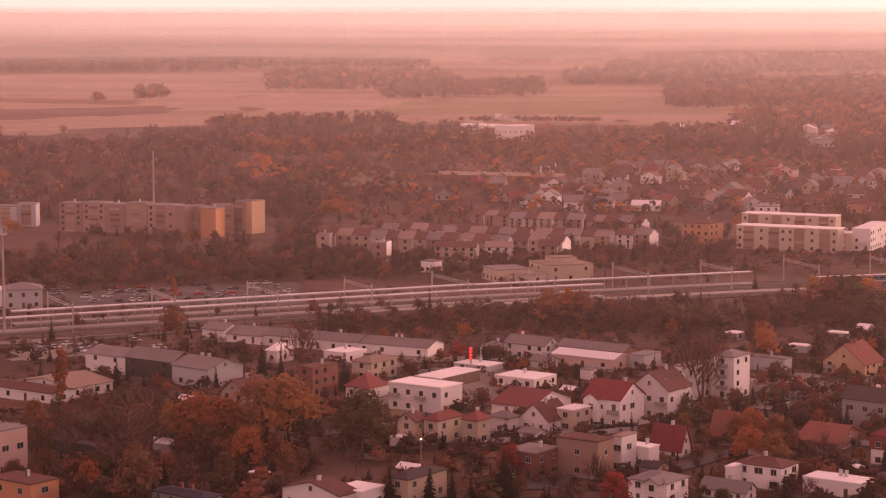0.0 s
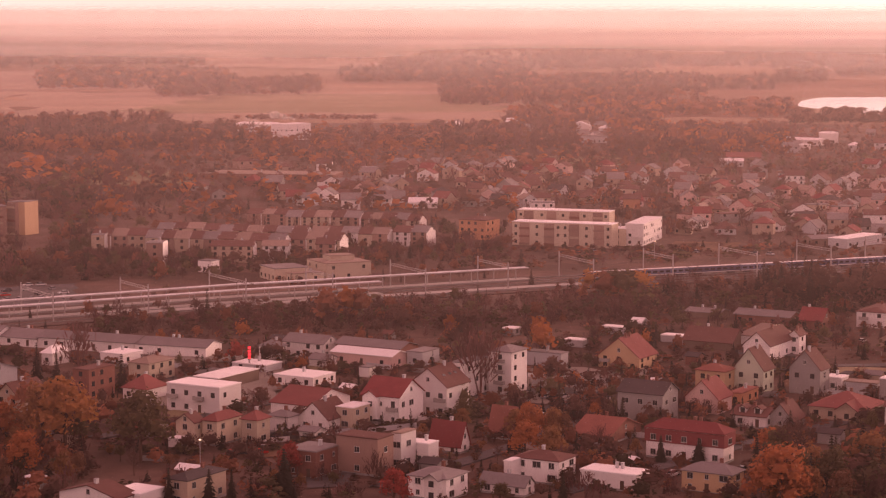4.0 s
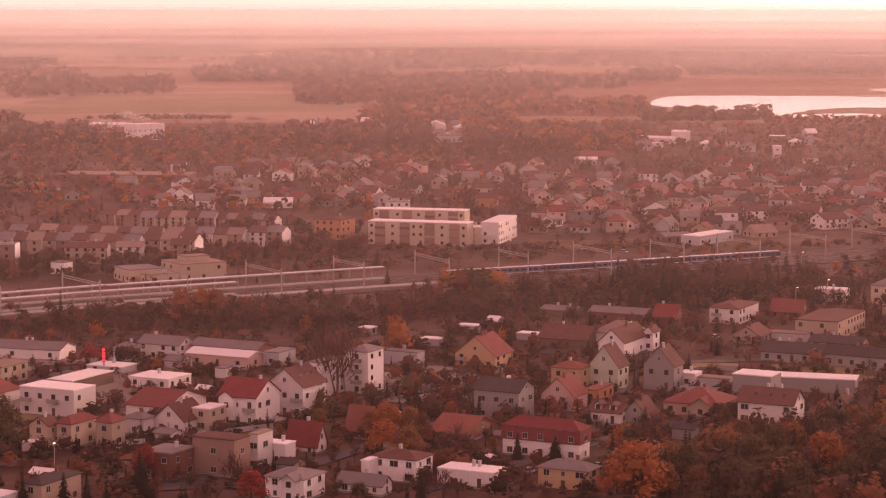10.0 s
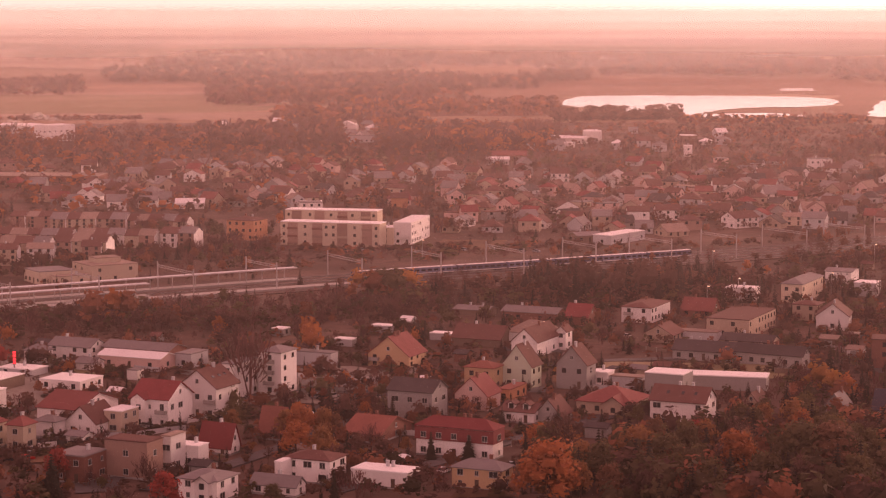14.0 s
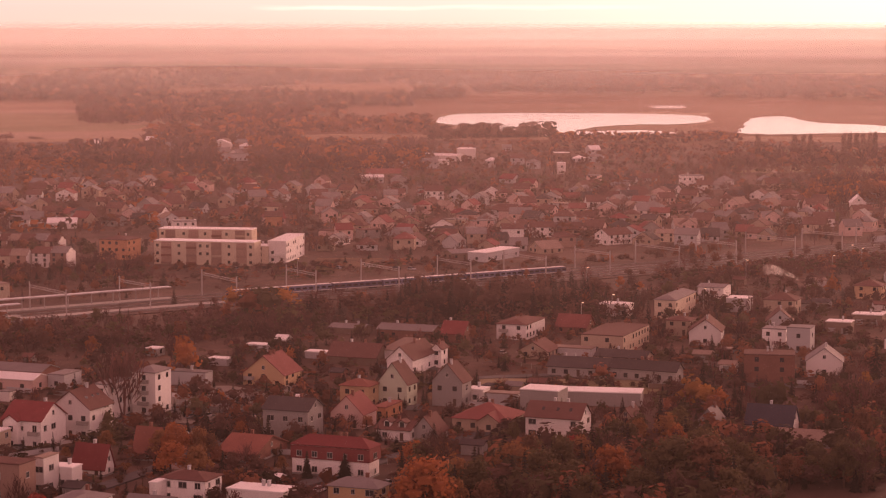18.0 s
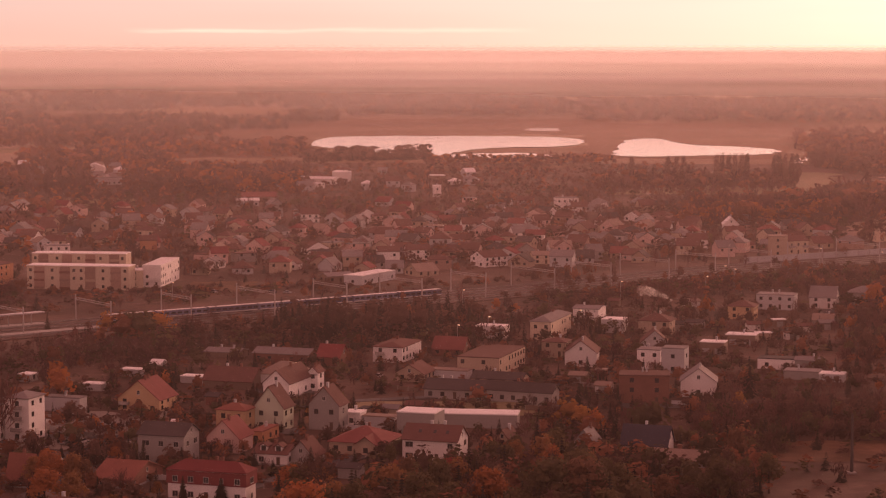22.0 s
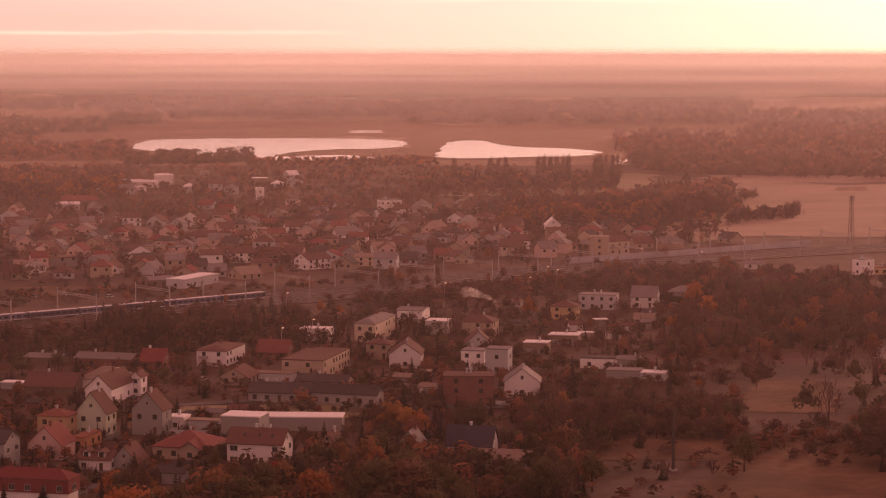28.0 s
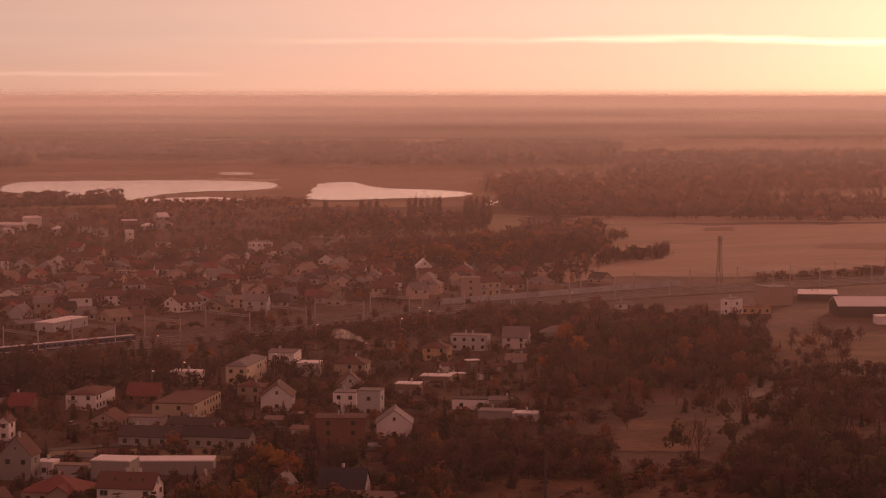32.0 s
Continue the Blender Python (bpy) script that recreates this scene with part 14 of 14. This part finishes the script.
thicket(((1337, 4636), (1690, 4404), (1888, 4921), (1496, 5187)), 288, 18, ('brown', 'brown', 'bare', 'bare', 'rust'), "dark belt of far woods in the mist", thin=16)
thicket(((1513, 2523), (1816, 2351), (2013, 2606), (1678, 2799)), 396, 18, ('brown', 'brown', 'bare', 'bare', 'rust'), "dark belt of far woods in the mist", thin=8)
thicket(((33, 663), (44, 672), (44, 676), (33, 667)), 26, 3.0, ('conifer', 'conifer', 'olive'), "clipped dark garden hedge", 0.8, 4, 0.6, 0)
thicket(((-71, 715), (-63, 708), (-64, 713), (-72, 720)), 14, 3.2, ('conifer', 'conifer', 'olive'), "clipped dark garden hedge", 0.8, 4, 0.6, 0)
thicket(((92, 591), (103, 595), (104, 599), (92, 594)), 26, 5.0, ('conifer',), "clipped dark garden hedge", 0.8, 4, 0.6, 0)
thicket(((38, 571), (52, 577), (52, 580), (38, 574)), 24, 2.4, ('conifer', 'conifer', 'olive'), "clipped dark garden hedge", 0.8, 4, 0.6, 0)
thicket(((-21, 548), (-6, 544), (-6, 547), (-21, 551)), 24, 2.6, ('conifer', 'conifer', 'olive'), "clipped dark garden hedge", 0.8, 4, 0.6, 0)
thicket(((60, 585), (78, 593), (79, 597), (61, 588)), 28, 3.6, ('conifer', 'conifer', 'olive'), "clipped dark garden hedge", 0.8, 4, 0.6, 0)
thicket(((12, 547), (30, 558), (30, 561), (12, 550)), 30, 2.4, ('conifer', 'conifer', 'olive'), "clipped dark garden hedge", 0.8, 4, 0.6, 0)
thicket(((-34, 579), (-14, 585), (-14, 588), (-34, 582)), 24, 3, ('conifer', 'conifer', 'olive'), "clipped dark garden hedge", 0.8, 4, 0.6, 0)
thicket(((197, 725), (209, 710), (210, 715), (199, 731)), 24, 3.0, ('conifer', 'conifer', 'olive'), "clipped dark garden hedge", 0.8, 4, 0.6, 0)
thicket(((95, 582), (106, 575), (107, 578), (96, 586)), 26, 4.4, ('conifer',), "clipped dark garden hedge", 0.8, 4, 0.6, 0)
thicket(((134, 552), (152, 553), (153, 556), (134, 555)), 30, 2.8, ('conifer', 'conifer', 'olive'), "clipped dark garden hedge", 0.8, 4, 0.6, 0)
thicket(((129, 641), (140, 643), (141, 647), (130, 645)), 18, 3.0, ('conifer', 'conifer', 'olive'), "clipped dark garden hedge", 0.8, 4, 0.6, 0)
thicket(((174, 586), (178, 571), (179, 575), (175, 589)), 20, 4.4, ('conifer', 'olive'), "clipped dark garden hedge", 0.8, 4, 0.6, 0)
thicket(((193, 641), (217, 632), (218, 636), (194, 645)), 34, 2.0, ('brown', 'olive'), "clipped dark garden hedge", 0.8, 4, 0.6, 0)
thicket(((236, 616), (251, 608), (253, 612), (237, 620)), 28, 3.4, ('brown', 'conifer'), "clipped dark garden hedge", 0.8, 4, 0.6, 0)
thicket(((283, 616), (346, 583), (348, 586), (284, 620)), 70, 3.8, ('brown', 'bare'), "clipped dark garden hedge", 0.8, 4, 0.6, 0)
thicket(((308, 650), (327, 638), (329, 643), (310, 654)), 30, 4.0, ('brown', 'conifer'), "clipped dark garden hedge", 0.8, 4, 0.6, 0)
thicket(((304, 721), (309, 712), (311, 717), (306, 727)), 12, 3, ('conifer', 'conifer', 'olive'), "clipped dark garden hedge", 0.8, 4, 0.6, 0)
thicket(((-101, 493), (99, 484), (140, 720), (-140, 720)), 420, 6.5, ("bare", "brown", "olive", "conifer", "rust", "brown"), "garden trees between the houses", 0.5, 2, 0.95, 11)
thicket(((74, 485), (192, 452), (340, 800), (150, 780)), 420, 6.5, ("bare", "brown", "olive", "conifer", "rust", "conifer"), "garden trees between the houses", 0.5, 2, 0.95, 12)
thicket(((230, 560), (290, 530), (500, 860), (340, 880)), 300, 6.5, ("bare", "brown", "olive", "conifer", "brown"), "garden trees between the houses", 0.5, 2, 0.95, 13)
thicket(((-60, 900), (130, 930), (140, 1130), (-80, 1130)), 260, 8.0, ("bare", "brown", "rust", "olive", "conifer"), "trees between the terraces", 0.5, 2, 0.95, 14)
thicket(((200, 1060), (640, 1120), (900, 1500), (260, 1700)), 1300, 8.5, ("bare", "brown", "rust", "conifer", "bare", "brown", "olive"), "garden trees of the far estate", 0.4, 4, 0.6, 15)
thicket(((-100, 1180), (220, 1200), (330, 1780), (-140, 1780)), 800, 9.0, ("bare", "brown", "rust", "conifer", "orange", "brown"), "garden trees of the far estate", 0.4, 8, 0.6, 16)
thicket(((-216, 1569), (-179, 1569), (-203, 1762), (-240, 1763)), 60, 15, ("conifer", "conifer", "brown"), "dark conifers behind the blocks", 0.6, 4, 0.8, 21)
thicket(((-98, 1240), (-72, 1232), (-77, 1316), (-103, 1325)), 50, 12, ("conifer", "olive", "brown"), "dark trees by the terraces", 0.6, 4, 0.8, 22)
thicket(((430, 1680), (760, 1560), (900, 1940), (520, 2090)), 700, 7.5, ("rust", "brown", "bare", "brown", "conifer"), "autumn trees before the ponds", 0.4, 8, 1.0, 31)
thicket(((95, 925), (230, 955), (260, 1010), (120, 990)), 130, 5.0, ("brown", "olive", "rust", "bare"), "shrubs on the waste ground by the blocks", 0.4, 4, 1.0, 32)
thicket(((-60, 930), (60, 950), (70, 985), (-60, 990)), 70, 8.0, ("brown", "olive", "bare", "conifer"), "trees before the terraces", 0.5, 2, 0.9, 33)
thicket(((-70, 985), (50, 962), (60, 978), (-60, 1000)), 60, 7.0, ("brown", "bare", "rust", "conifer"), "trees before the terraces", 0.5, 2, 0.7, 41)
thicket(((120, 1000), (215, 985), (222, 1000), (126, 1018)), 40, 4.0, ("brown", "olive", "rust", "bare"), "shrubs before the apartment blocks", 0.5, 2, 0.5, 42)
gardens()
finish_thickets()
